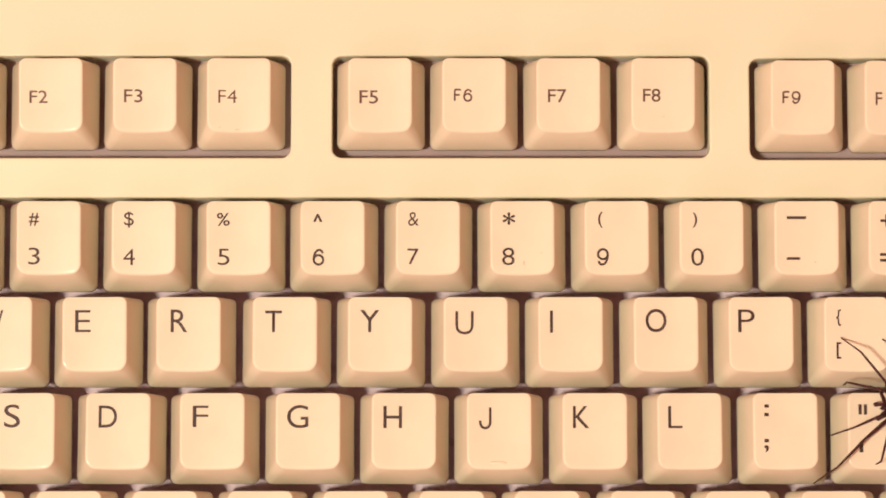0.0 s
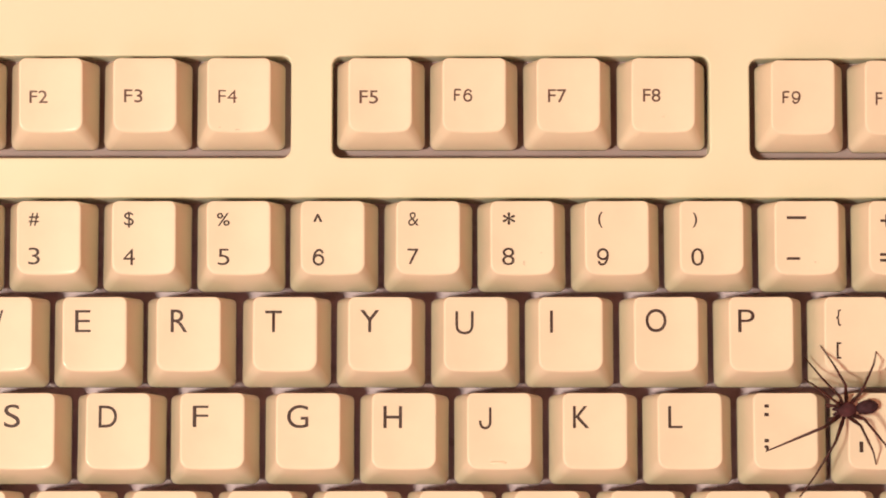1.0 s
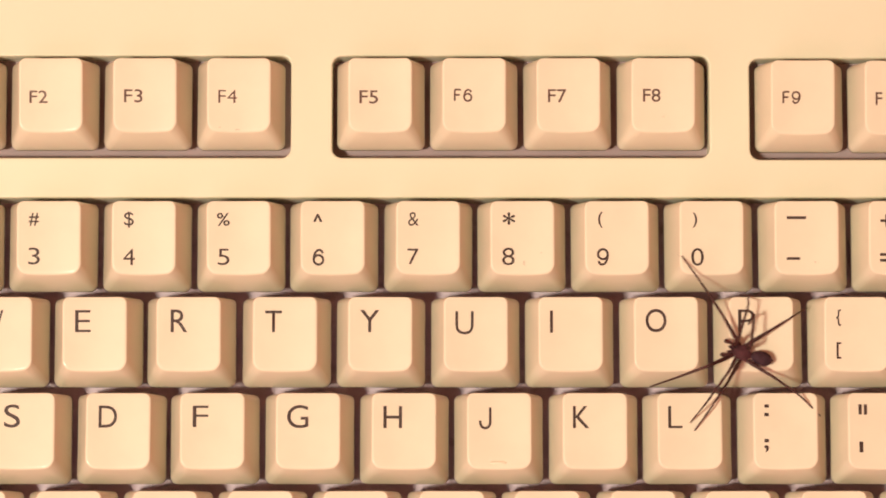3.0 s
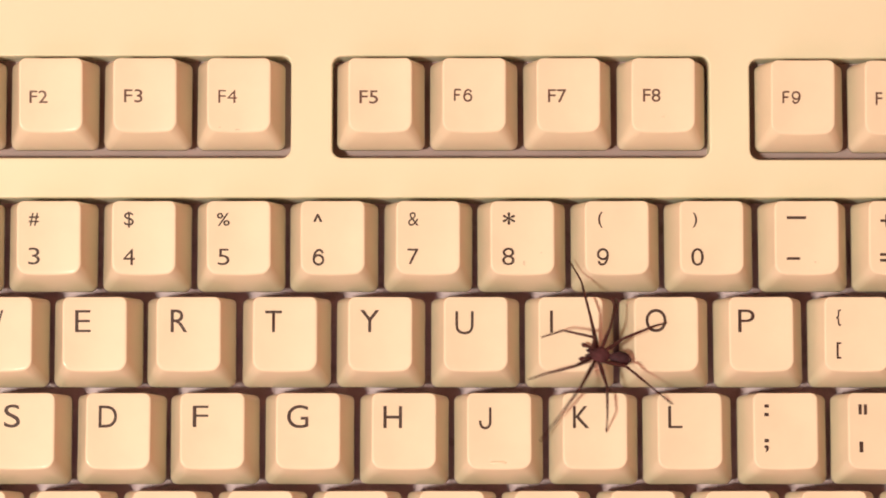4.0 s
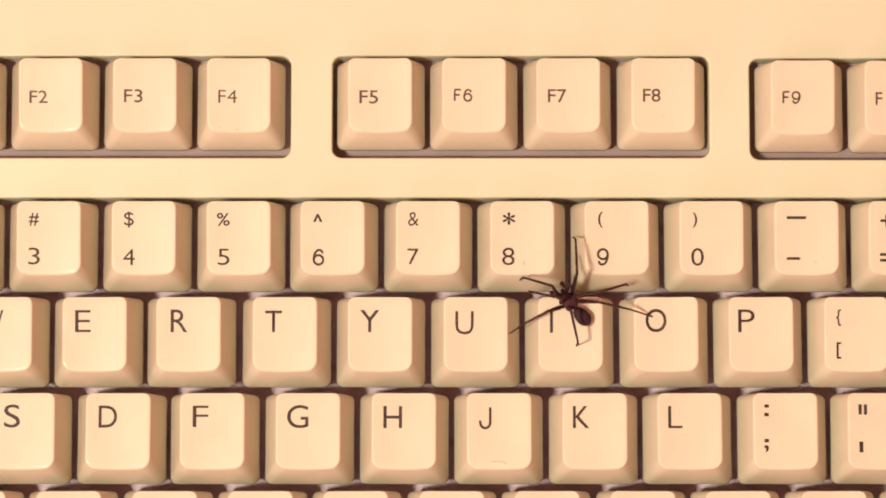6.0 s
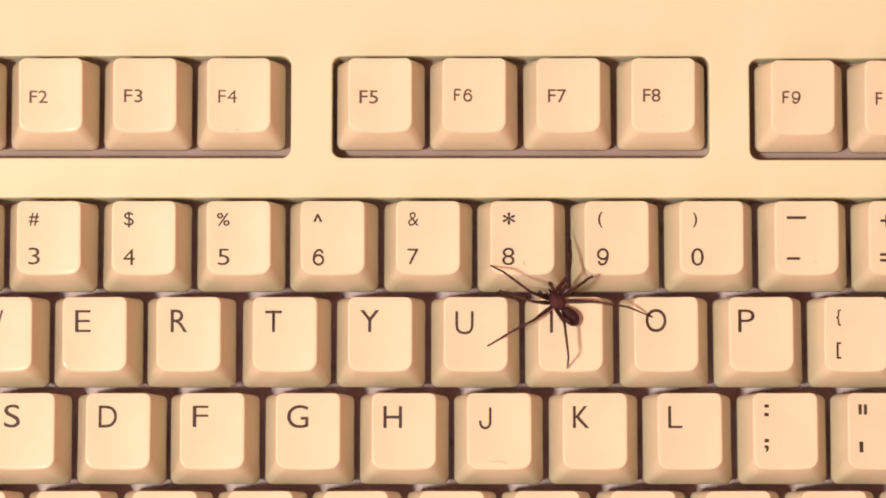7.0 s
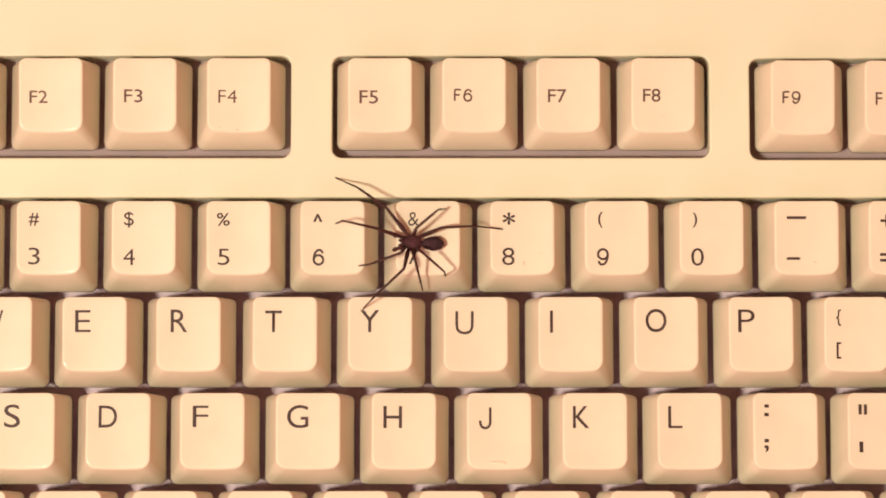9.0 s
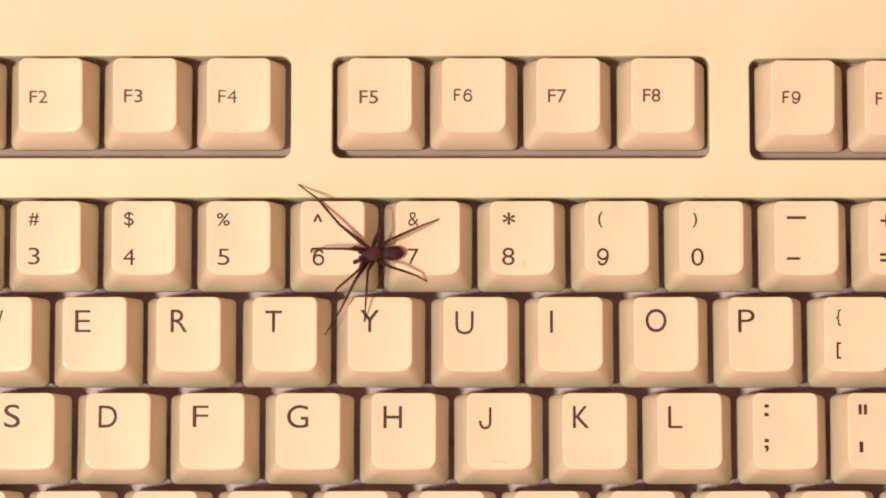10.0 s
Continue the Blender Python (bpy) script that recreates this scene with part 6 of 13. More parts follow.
    walk(tibia, (
        (0.000, pose(0.00560, 0.00000, 0.00000, 13.1, 34.4, 20.3)),
        (0.133, pose(0.00560, 0.00000, 0.00000, 11.1, 51.3, 14.6)),
        (0.300, pose(0.00560, 0.00000, 0.00000, -1.4, 72.1, -1.6)),
        (0.400, pose(0.00560, 0.00000, 0.00000, 38.5, 80.6, 40.4)),
        (0.500, pose(0.00560, 0.00000, 0.00000, 103.0, 77.0, 106.7)),
        (0.800, pose(0.00560, 0.00000, 0.00000, 63.8, 74.5, 68.9)),
        (0.900, pose(0.00560, 0.00000, 0.00000, 5.6, 80.8, 5.9)),
        (1.000, pose(0.00560, 0.00000, 0.00000, -43.1, 72.9, -47.9)),
        (1.200, pose(0.00560, 0.00000, 0.00000, 117.1, 80.6, 122.5)),
        (1.400, pose(0.00560, 0.00000, 0.00000, -115.7, 56.4, -125.9)),
        (1.500, pose(0.00560, 0.00000, 0.00000, -43.3, 51.2, -54.3)),
        (1.533, pose(0.00560, 0.00000, 0.00000, -44.9, 55.9, -54.7)),
        (1.600, pose(0.00560, 0.00000, 0.00000, -49.5, 65.2, -56.9)),
        (1.700, pose(0.00560, 0.00000, 0.00000, -19.1, 63.3, -23.2)),
        (1.800, pose(0.00560, 0.00000, 0.00000, 0.6, 55.2, 0.8)),
        (2.000, pose(0.00560, 0.00000, 0.00000, 0.4, 42.7, 0.7)),
        (2.100, pose(0.00560, 0.00000, 0.00000, -29.4, 57.6, -38.5)),
        (2.200, pose(0.00560, 0.00000, 0.00000, -70.0, 53.2, -88.7)),
        (2.333, pose(0.00560, 0.00000, 0.00000, -31.6, 46.1, -48.5)),
        (2.500, pose(0.00560, 0.00000, 0.00000, -8.4, 19.4, -22.8)),
        (2.600, pose(0.00560, 0.00000, 0.00000, -7.7, 20.6, -18.3)),
        (2.700, pose(0.00560, 0.00000, 0.00000, -6.5, 21.7, -13.8)),
        (2.800, pose(0.00560, 0.00000, 0.00000, -3.3, 21.1, -6.7)),
        (2.900, pose(0.00560, 0.00000, 0.00000, -2.1, 15.4, -4.7)),
        (3.000, pose(0.00560, 0.00000, 0.00000, -0.5, 8.9, -3.4)),
        (3.100, pose(0.00560, 0.00000, 0.00000, -1.8, 14.5, -5.2)),
        (3.200, pose(0.00560, 0.00000, 0.00000, -2.6, 16.8, -6.1)),
        (3.300, pose(0.00560, 0.00000, 0.00000, -3.1, 16.0, -6.4)),
        (3.400, pose(0.00560, 0.00000, 0.00000, -3.0, 12.4, -6.0)),
        (3.500, pose(0.00560, 0.00000, 0.00000, -0.7, 11.9, -4.7)),
        (3.600, pose(0.00560, 0.00000, 0.00000, -2.1, 11.6, -6.7)),
        (3.700, pose(0.00560, 0.00000, 0.00000, -2.9, 11.6, -7.6)),
        (3.800, pose(0.00560, 0.00000, 0.00000, -10.1, 6.1, -27.9)),
        (3.900, pose(0.00560, 0.00000, 0.00000, -7.7, 7.1, -21.4)),
        (4.000, pose(0.00560, 0.00000, 0.00000, -5.3, 7.8, -14.8)),
        (4.100, pose(0.00560, 0.00000, 0.00000, -27.0, 44.3, -44.1)),
        (4.200, pose(0.00560, 0.00000, 0.00000, -83.6, 51.6, -110.4)),
        (4.300, pose(0.00560, 0.00000, 0.00000, -92.6, 63.4, -106.6)),
        (4.400, pose(0.00560, 0.00000, 0.00000, -106.0, 77.2, -110.8)),
        (4.500, pose(0.00560, 0.00000, 0.00000, 116.4, 77.0, 119.5)),
        (4.600, pose(0.00560, 0.00000, 0.00000, 127.2, 80.8, 129.1)),
        (4.700, pose(0.00560, 0.00000, 0.00000, -134.6, 81.9, -136.0)),
        (4.800, pose(0.00560, 0.00000, 0.00000, -104.9, 70.5, -109.5)),
        (4.900, pose(0.00560, 0.00000, 0.00000, 73.0, 87.7, 73.7)),
        (5.000, pose(0.00560, 0.00000, 0.00000, 68.5, 66.6, 76.6)),
        (5.100, pose(0.00560, 0.00000, 0.00000, 76.6, 78.9, 80.2)),
        (5.200, pose(0.00560, 0.00000, 0.00000, -161.7, 87.2, -162.0)),
        (5.400, pose(0.00560, 0.00000, 0.00000, -147.2, 81.1, -148.5)),
        (5.500, pose(0.00560, 0.00000, 0.00000, 166.3, 75.7, 167.3)),
        (5.600, pose(0.00560, 0.00000, 0.00000, 153.3, 73.4, 156.2)),
        (5.700, pose(0.00560, 0.00000, 0.00000, 143.9, 70.8, 149.2)),
        (5.800, pose(0.00560, 0.00000, 0.00000, 90.8, 83.0, 92.4)),
        (5.867, pose(0.00560, 0.00000, 0.00000, 32.9, 80.5, 34.1)),
        (5.900, pose(0.00560, 0.00000, 0.00000, 19.6, 77.2, 20.5)),
        (6.000, pose(0.00560, 0.00000, 0.00000, 10.7, 73.4, 12.7)),
        (6.100, pose(0.00560, 0.00000, 0.00000, 12.7, 77.4, 14.4)),
        (6.200, pose(0.00560, 0.00000, 0.00000, 14.1, 80.4, 15.5)),
        (6.300, pose(0.00560, 0.00000, 0.00000, 7.1, 76.0, 7.8)),
        (6.400, pose(0.00560, 0.00000, 0.00000, 2.4, 61.4, 2.9)),
        (6.500, pose(0.00560, 0.00000, 0.00000, 0.6, 44.3, 1.1)),
        (6.600, pose(0.00560, 0.00000, 0.00000, 0.2, 44.4, 0.4)),
        (6.700, pose(0.00560, 0.00000, 0.00000, -0.2, 47.8, -0.4)),
        (6.800, pose(0.00560, 0.00000, 0.00000, -6.0, 49.7, -9.8)),
        (7.000, pose(0.00560, 0.00000, 0.00000, -7.5, 39.5, -14.6)),
        (7.200, pose(0.00560, 0.00000, 0.00000, 3.3, 51.0, 4.4)),
        (7.333, pose(0.00560, 0.00000, 0.00000, -5.9, 73.3, -6.6)),
        (7.500, pose(0.00560, 0.00000, 0.00000, -145.2, 76.5, -147.6)),
        (7.600, pose(0.00560, 0.00000, 0.00000, -129.5, 77.8, -132.2)),
        (7.700, pose(0.00560, 0.00000, 0.00000, -111.6, 78.1, -114.4)),
        (7.733, pose(0.00560, 0.00000, 0.00000, -73.0, 69.3, -78.9)),
        (7.800, pose(0.00560, 0.00000, 0.00000, -51.3, 45.3, -65.2)),
        (7.900, pose(0.00560, 0.00000, 0.00000, -55.3, 65.9, -61.9)),
        (8.000, pose(0.00560, 0.00000, 0.00000, -74.4, 86.9, -75.2)),
        (8.100, pose(0.00560, 0.00000, 0.00000, 178.9, 83.1, 178.9)),
        (8.200, pose(0.00560, 0.00000, 0.00000, 167.1, 75.1, 168.2)),
        (8.300, pose(0.00560, 0.00000, 0.00000, -149.8, 71.1, -154.9)),
        (8.400, pose(0.00560, 0.00000, 0.00000, -128.4, 64.2, -143.9)),
        (8.433, pose(0.00560, 0.00000, 0.00000, -97.8, 69.2, -114.2)),
        (8.500, pose(0.00560, 0.00000, 0.00000, -42.2, 58.4, -60.4)),
        (8.533, pose(0.00560, 0.00000, 0.00000, -34.5, 59.5, -49.6)),
        (8.600, pose(0.00560, 0.00000, 0.00000, -18.3, 59.2, -27.2)),
        (8.700, pose(0.00560, 0.00000, 0.00000, -100.8, 76.3, -109.5)),
        (8.800, pose(0.00560, 0.00000, 0.00000, -152.5, 51.5, -161.6)),
        (8.900, pose(0.00560, 0.00000, 0.00000, -168.7, 59.7, -171.9)),
        (9.000, pose(0.00560, 0.00000, 0.00000, 167.9, 65.6, 170.9)),
        (9.100, pose(0.00560, 0.00000, 0.00000, 174.1, 61.8, 175.6)),
        (9.200, pose(0.00560, 0.00000, 0.00000, 179.0, 57.8, 179.3)),
        (9.300, pose(0.00560, 0.00000, 0.00000, -172.3, 56.6, -174.6)),
        (9.400, pose(0.00560, 0.00000, 0.00000, -164.4, 55.0, -169.5)),
        (9.467, pose(0.00560, 0.00000, 0.00000, -106.0, 46.2, -129.0)),
        (9.500, pose(0.00560, 0.00000, 0.00000, -87.9, 33.8, -119.6)),
        (9.533, pose(0.00560, 0.00000, 0.00000, -102.3, 49.7, -124.8)),
        (9.600, pose(0.00560, 0.00000, 0.00000, -170.2, 68.9, -172.4)),
        (9.700, pose(0.00560, 0.00000, 0.00000, 169.4, 80.8, 170.4)),
        (9.800, pose(0.00560, 0.00000, 0.00000, 64.8, 82.8, 68.6)),
        (10.000, pose(0.00560, 0.00000, 0.00000, 103.8, 75.0, 112.0)),
    ))
    walk(foot, (
        (0.000, pose(0.01009, 0.00166, -0.00328, 159.7, 53.0, 178.0)),
        (0.133, pose(0.00911, 0.00091, -0.00453, 166.5, 48.6, 177.4)),
        (0.300, pose(0.00738, -0.00005, -0.00552, 176.7, 43.2, 179.0)),
        (0.400, pose(0.00632, 0.00062, -0.00572, 166.4, 39.4, 175.4)),
        (0.500, pose(0.00523, 0.00125, -0.00565, 156.4, 35.0, 171.1)),
        (0.800, pose(0.00616, 0.00144, -0.00559, 151.6, 45.6, 167.4)),
        (0.900, pose(0.00652, 0.00010, -0.00573, 171.8, 51.3, 176.0)),
        (1.000, pose(0.00674, -0.00126, -0.00554, -164.8, 54.6, -172.1)),
        (1.200, pose(0.00509, 0.00080, -0.00572, 168.9, 34.6, 179.2)),
        (1.400, pose(0.00372, -0.00260, -0.00483, -147.8, 12.0, -178.8)),
        (1.500, pose(0.00772, -0.00295, -0.00452, -154.9, 38.0, -177.2)),
        (1.533, pose(0.00748, -0.00265, -0.00480, -156.8, 41.0, -175.2)),
        (1.600, pose(0.00693, -0.00204, -0.00527, -161.4, 47.4, -172.8)),
        (1.700, pose(0.00799, -0.00102, -0.00518, -172.7, 58.2, -176.5)),
        (1.800, pose(0.00891, 0.00005, -0.00476, 170.6, 68.3, 174.4)),
        (2.000, pose(0.00986, 0.00005, -0.00394, -179.3, 76.5, -179.5)),
        (2.100, pose(0.00803, -0.00194, -0.00490, -131.2, 68.3, -147.2)),
        (2.200, pose(0.00568, -0.00347, -0.00464, -106.1, 52.7, -134.4)),
        (2.333, pose(0.00827, -0.00301, -0.00418, -78.5, 66.5, -104.4)),
        (2.500, pose(0.01064, -0.00212, -0.00193, -20.9, 63.0, -42.6)),
        (2.600, pose(0.01075, -0.00171, -0.00204, -33.5, 72.8, -52.9)),
        (2.700, pose(0.01083, -0.00128, -0.00215, -69.4, 80.2, -86.7)),
        (2.800, pose(0.01097, -0.00064, -0.00209, -49.8, 84.9, -56.8)),
        (2.900, pose(0.01117, -0.00046, -0.00154, -6.0, 65.9, -10.5)),
        (3.000, pose(0.01132, -0.00034, -0.00090, -0.8, 35.9, -4.6)),
        (3.100, pose(0.01119, -0.00051, -0.00145, -5.7, 67.6, -11.2)),
        (3.200, pose(0.01112, -0.00059, -0.00168, -32.3, 84.0, -39.0)),
        (3.300, pose(0.01114, -0.00062, -0.00160, -87.7, 86.2, -94.7)),
        (3.400, pose(0.01123, -0.00059, -0.00124, -12.7, 74.3, -18.5)),
        (3.500, pose(0.01126, -0.00046, -0.00119, -1.1, 42.9, -6.1)),
        (3.600, pose(0.01124, -0.00066, -0.00116, -5.7, 64.4, -12.6)),
        (3.700, pose(0.01123, -0.00075, -0.00117, -20.7, 80.0, -29.0)),
        (3.800, pose(0.01070, -0.00270, -0.00061, -48.9, 73.0, -82.9)),
        (3.900, pose(0.01096, -0.00210, -0.00072, -39.9, 75.9, -63.5)),
        (4.000, pose(0.01115, -0.00147, -0.00079, -24.6, 77.6, -37.9)),
        (4.100, pose(0.00858, -0.00289, -0.00405, -133.5, 63.5, -161.1)),
        (4.200, pose(0.00435, -0.00338, -0.00454, -132.9, 32.6, -178.3)),
        (4.300, pose(0.00486, -0.00249, -0.00519, -146.9, 32.7, -174.8)),
        (4.400, pose(0.00514, -0.00120, -0.00566, -162.9, 34.1, -175.3)),
        (4.500, pose(0.00496, 0.00113, -0.00565, 153.2, 26.8, 172.6)),
        (4.600, pose(0.00502, 0.00072, -0.00573, 154.5, 24.8, 173.8)),
        (4.700, pose(0.00501, -0.00057, -0.00574, 170.1, 24.4, 177.7)),
        (4.800, pose(0.00495, -0.00182, -0.00547, -174.4, 23.1, -178.8)),
        (4.900, pose(0.00567, 0.00022, -0.00580, 167.9, 24.5, 178.3)),
        (5.000, pose(0.00613, 0.00224, -0.00532, 151.1, 25.9, 178.5)),
        (5.100, pose(0.00579, 0.00110, -0.00569, 164.0, 22.7, 179.1)),
        (5.200, pose(0.00533, -0.00009, -0.00579, 176.9, 19.5, 179.8)),
        (5.400, pose(0.00483, -0.00047, -0.00573, 172.2, 19.1, 179.0)),
        (5.500, pose(0.00420, 0.00031, -0.00562, 153.5, 24.1, 173.2)),
        (5.600, pose(0.00409, 0.00067, -0.00556, 143.6, 26.2, 171.2)),
        (5.700, pose(0.00396, 0.00098, -0.00548, 133.7, 28.0, 169.7)),
        (5.800, pose(0.00557, 0.00071, -0.00576, 164.8, 29.0, 175.6)),
        (5.867, pose(0.00639, 0.00054, -0.00572, 167.5, 41.0, 174.5)),
        (5.900, pose(0.00680, 0.00045, -0.00566, 169.0, 47.0, 174.4)),
        (6.000, pose(0.00722, 0.00037, -0.00556, 165.0, 69.8, 170.1)),
        (6.100, pose(0.00683, 0.00032, -0.00566, 168.2, 66.2, 172.7)),
        (6.200, pose(0.00653, 0.00026, -0.00572, 171.0, 62.5, 174.8)),
        (6.300, pose(0.00699, 0.00019, -0.00563, 173.0, 61.0, 175.6)),
        (6.400, pose(0.00837, 0.00014, -0.00509, 161.3, 82.8, 163.1)),
        (6.500, pose(0.00975, 0.00008, -0.00405, 2.5, 66.7, 3.9)),
        (6.600, pose(0.00975, 0.00003, -0.00406, 1.5, 66.6, 2.3)),
        (6.700, pose(0.00950, -0.00003, -0.00430, 0.5, 72.5, 0.7)),
        (6.800, pose(0.00929, -0.00064, -0.00443, -5.3, 78.0, -6.7)),
        (7.000, pose(0.00993, -0.00113, -0.00369, -15.1, 69.6, -23.1)),
        (7.200, pose(0.00924, 0.00028, -0.00451, 171.6, 61.9, 176.1)),
        (7.333, pose(0.00726, -0.00019, -0.00556, 174.4, 55.3, 177.1)),
        (7.500, pose(0.00445, -0.00073, -0.00564, 177.8, 47.1, 178.7)),
        (7.600, pose(0.00478, -0.00091, -0.00567, -165.9, 39.9, -173.2)),
        (7.700, pose(0.00510, -0.00109, -0.00567, -152.6, 31.9, -170.0)),
        (7.733, pose(0.00600, -0.00201, -0.00543, -148.2, 34.5, -170.0)),
        (7.800, pose(0.00731, -0.00370, -0.00412, -140.3, 40.4, -171.6)),
        (7.900, pose(0.00672, -0.00209, -0.00529, -165.7, 39.5, -175.7)),
        (8.000, pose(0.00568, -0.00030, -0.00579, 167.2, 36.8, 175.3)),
        (8.100, pose(0.00490, 0.00001, -0.00576, 159.7, 42.5, 169.7)),
        (8.200, pose(0.00414, 0.00031, -0.00560, 150.5, 47.3, 161.6)),
        (8.300, pose(0.00390, -0.00080, -0.00549, -166.3, 57.6, -171.2)),
        (8.400, pose(0.00356, -0.00149, -0.00522, -119.0, 55.2, -144.2)),
        (8.433, pose(0.00476, -0.00188, -0.00542, -128.8, 54.2, -156.5)),
        (8.500, pose(0.00710, -0.00264, -0.00494, -146.4, 48.7, -177.2)),
        (8.533, pose(0.00751, -0.00224, -0.00500, -151.8, 50.5, -177.5)),
        (8.600, pose(0.00824, -0.00135, -0.00498, -162.6, 54.0, -178.2)),
        (8.700, pose(0.00514, -0.00130, -0.00563, -153.2, 40.4, -174.7)),
        (8.800, pose(0.00217, -0.00114, -0.00454, -145.5, 26.1, -170.7)),
        (8.900, pose(0.00270, -0.00041, -0.00501, -165.4, 33.5, -175.5)),
        (9.000, pose(0.00323, 0.00038, -0.00528, 172.8, 39.2, 177.6)),
        (9.100, pose(0.00287, 0.00021, -0.00511, 175.0, 29.1, 178.9)),
        (9.200, pose(0.00251, 0.00004, -0.00491, 176.7, 19.0, 179.6)),
        (9.300, pose(0.00242, -0.00030, -0.00484, -170.6, 28.1, -177.6)),
        (9.400, pose(0.00233, -0.00060, -0.00475, -155.6, 35.9, -170.6)),
        (9.467, pose(0.00307, -0.00312, -0.00419, -137.5, 22.5, -176.2)),
        (9.500, pose(0.00322, -0.00419, -0.00323, -129.3, 18.2, 177.4)),
        (9.533, pose(0.00346, -0.00308, -0.00442, -134.7, 25.4, -175.9)),
        (9.600, pose(0.00353, -0.00028, -0.00541, -144.2, 43.4, -165.8)),
        (9.700, pose(0.00469, 0.00015, -0.00573, -172.7, 64.5, -175.0)),
        (9.800, pose(0.00587, 0.00068, -0.00575, 107.3, 71.6, 119.2)),
        (10.000, pose(0.00504, 0.00139, -0.00560, 123.0, 73.1, 131.6)),
    ))
    leg, tibia, foot = spider_legs["left", 4]
    walk(leg, (
        (0.000, pose(-0.00115, 0.00110, -0.00025, 0.0, -47.5, 88.7)),
        (0.133, pose(-0.00115, 0.00110, -0.00025, 0.0, -48.6, 91.6)),
        (0.300, pose(-0.00115, 0.00110, -0.00025, 0.0, -49.9, 95.1)),
        (0.400, pose(-0.00115, 0.00110, -0.00025, 0.0, -61.0, 98.2)),
        (0.500, pose(-0.00115, 0.00110, -0.00025, 0.0, -72.1, 101.3)),
        (0.800, pose(-0.00115, 0.00110, -0.00025, 0.0, -63.3, 112.2)),
        (0.900, pose(-0.00115, 0.00110, -0.00025, 0.0, -68.1, 122.6)),
        (1.000, pose(-0.00115, 0.00110, -0.00025, 0.0, -73.0, 133.0)),
        (1.200, pose(-0.00115, 0.00110, -0.00025, 0.0, -61.1, 144.2)),
        (1.400, pose(-0.00115, 0.00110, -0.00025, 0.0, -52.7, 148.5)),
        (1.500, pose(-0.00115, 0.00110, -0.00025, 0.0, -36.7, 131.9)),
        (1.533, pose(-0.00115, 0.00110, -0.00025, 0.0, -35.3, 134.9)),
        (1.600, pose(-0.00115, 0.00110, -0.00025, 0.0, -32.6, 141.1)),
        (1.700, pose(-0.00115, 0.00110, -0.00025, 0.0, -52.2, 127.4)),
        (1.800, pose(-0.00115, 0.00110, -0.00025, 0.0, -71.9, 113.8)),
        (2.000, pose(-0.00115, 0.00110, -0.00025, 0.0, -64.9, 116.8)),
        (2.100, pose(-0.00115, 0.00110, -0.00025, 0.0, -71.3, 132.3)),
        (2.200, pose(-0.00115, 0.00110, -0.00025, 0.0, -77.7, 147.8)),
        (2.333, pose(-0.00115, 0.00110, -0.00025, 0.0, -52.9, 148.2)),
        (2.500, pose(-0.00115, 0.00110, -0.00025, 0.0, -22.0, 148.8)),
        (2.600, pose(-0.00115, 0.00110, -0.00025, 0.0, -20.2, 150.7)),
        (2.700, pose(-0.00115, 0.00110, -0.00025, 0.0, -18.3, 152.7)),
        (2.800, pose(-0.00115, 0.00110, -0.00025, 0.0, -15.9, 155.7)),
        (2.900, pose(-0.00115, 0.00110, -0.00025, 0.0, -10.5, 162.0)),
        (3.000, pose(-0.00115, 0.00110, -0.00025, 0.0, -6.4, 164.0)),
        (3.100, pose(-0.00115, 0.00110, -0.00025, 0.0, -33.3, 158.0)),
        (3.200, pose(-0.00115, 0.00110, -0.00025, 0.0, -42.6, 149.4)),
        (3.300, pose(-0.00115, 0.00110, -0.00025, 0.0, -35.2, 147.7)),
        (3.400, pose(-0.00115, 0.00110, -0.00025, 0.0, -29.8, 153.9)),
        (3.500, pose(-0.00115, 0.00110, -0.00025, 0.0, -21.2, 157.5)),
        (3.600, pose(-0.00115, 0.00110, -0.00025, 0.0, -38.6, 154.6)),
        (3.700, pose(-0.00115, 0.00110, -0.00025, 0.0, -55.8, 147.0)),
        (3.800, pose(-0.00115, 0.00110, -0.00025, 0.0, -60.6, 145.5)),
        (3.900, pose(-0.00115, 0.00110, -0.00025, 0.0, -53.3, 158.6)),
        (4.000, pose(-0.00115, 0.00110, -0.00025, 0.0, -46.1, 171.7)),
        (4.100, pose(-0.00115, 0.00110, -0.00025, 0.0, -56.1, 168.5)),
        (4.200, pose(-0.00115, 0.00110, -0.00025, 0.0, -66.2, 165.4)),
        (4.300, pose(-0.00115, 0.00110, -0.00025, 0.0, -66.7, 150.3)),
        (4.400, pose(-0.00115, 0.00110, -0.00025, 0.0, -67.2, 135.3)),
        (4.500, pose(-0.00115, 0.00110, -0.00025, 0.0, -71.1, 178.8)),
        (4.600, pose(-0.00115, 0.00110, -0.00025, 0.0, -73.4, -164.4)),
        (4.700, pose(-0.00115, 0.00110, -0.00025, 0.0, -73.3, 179.3)),
        (4.800, pose(-0.00115, 0.00110, -0.00025, 0.0, -73.2, 162.9)),
        (4.900, pose(-0.00115, 0.00110, -0.00025, 0.0, -75.5, 162.5)),
        (5.000, pose(-0.00115, 0.00110, -0.00025, 0.0, -77.8, 162.1)),
        (5.100, pose(-0.00115, 0.00110, -0.00025, 0.0, -77.5, 162.4)),
        (5.200, pose(-0.00115, 0.00110, -0.00025, 0.0, -77.2, 162.7)),
        (5.400, pose(-0.00115, 0.00110, -0.00025, 0.0, -77.8, 135.0)),
        (5.500, pose(-0.00115, 0.00110, -0.00025, 0.0, -76.7, 151.9)),
        (5.600, pose(-0.00115, 0.00110, -0.00025, 0.0, -77.2, 162.0)),
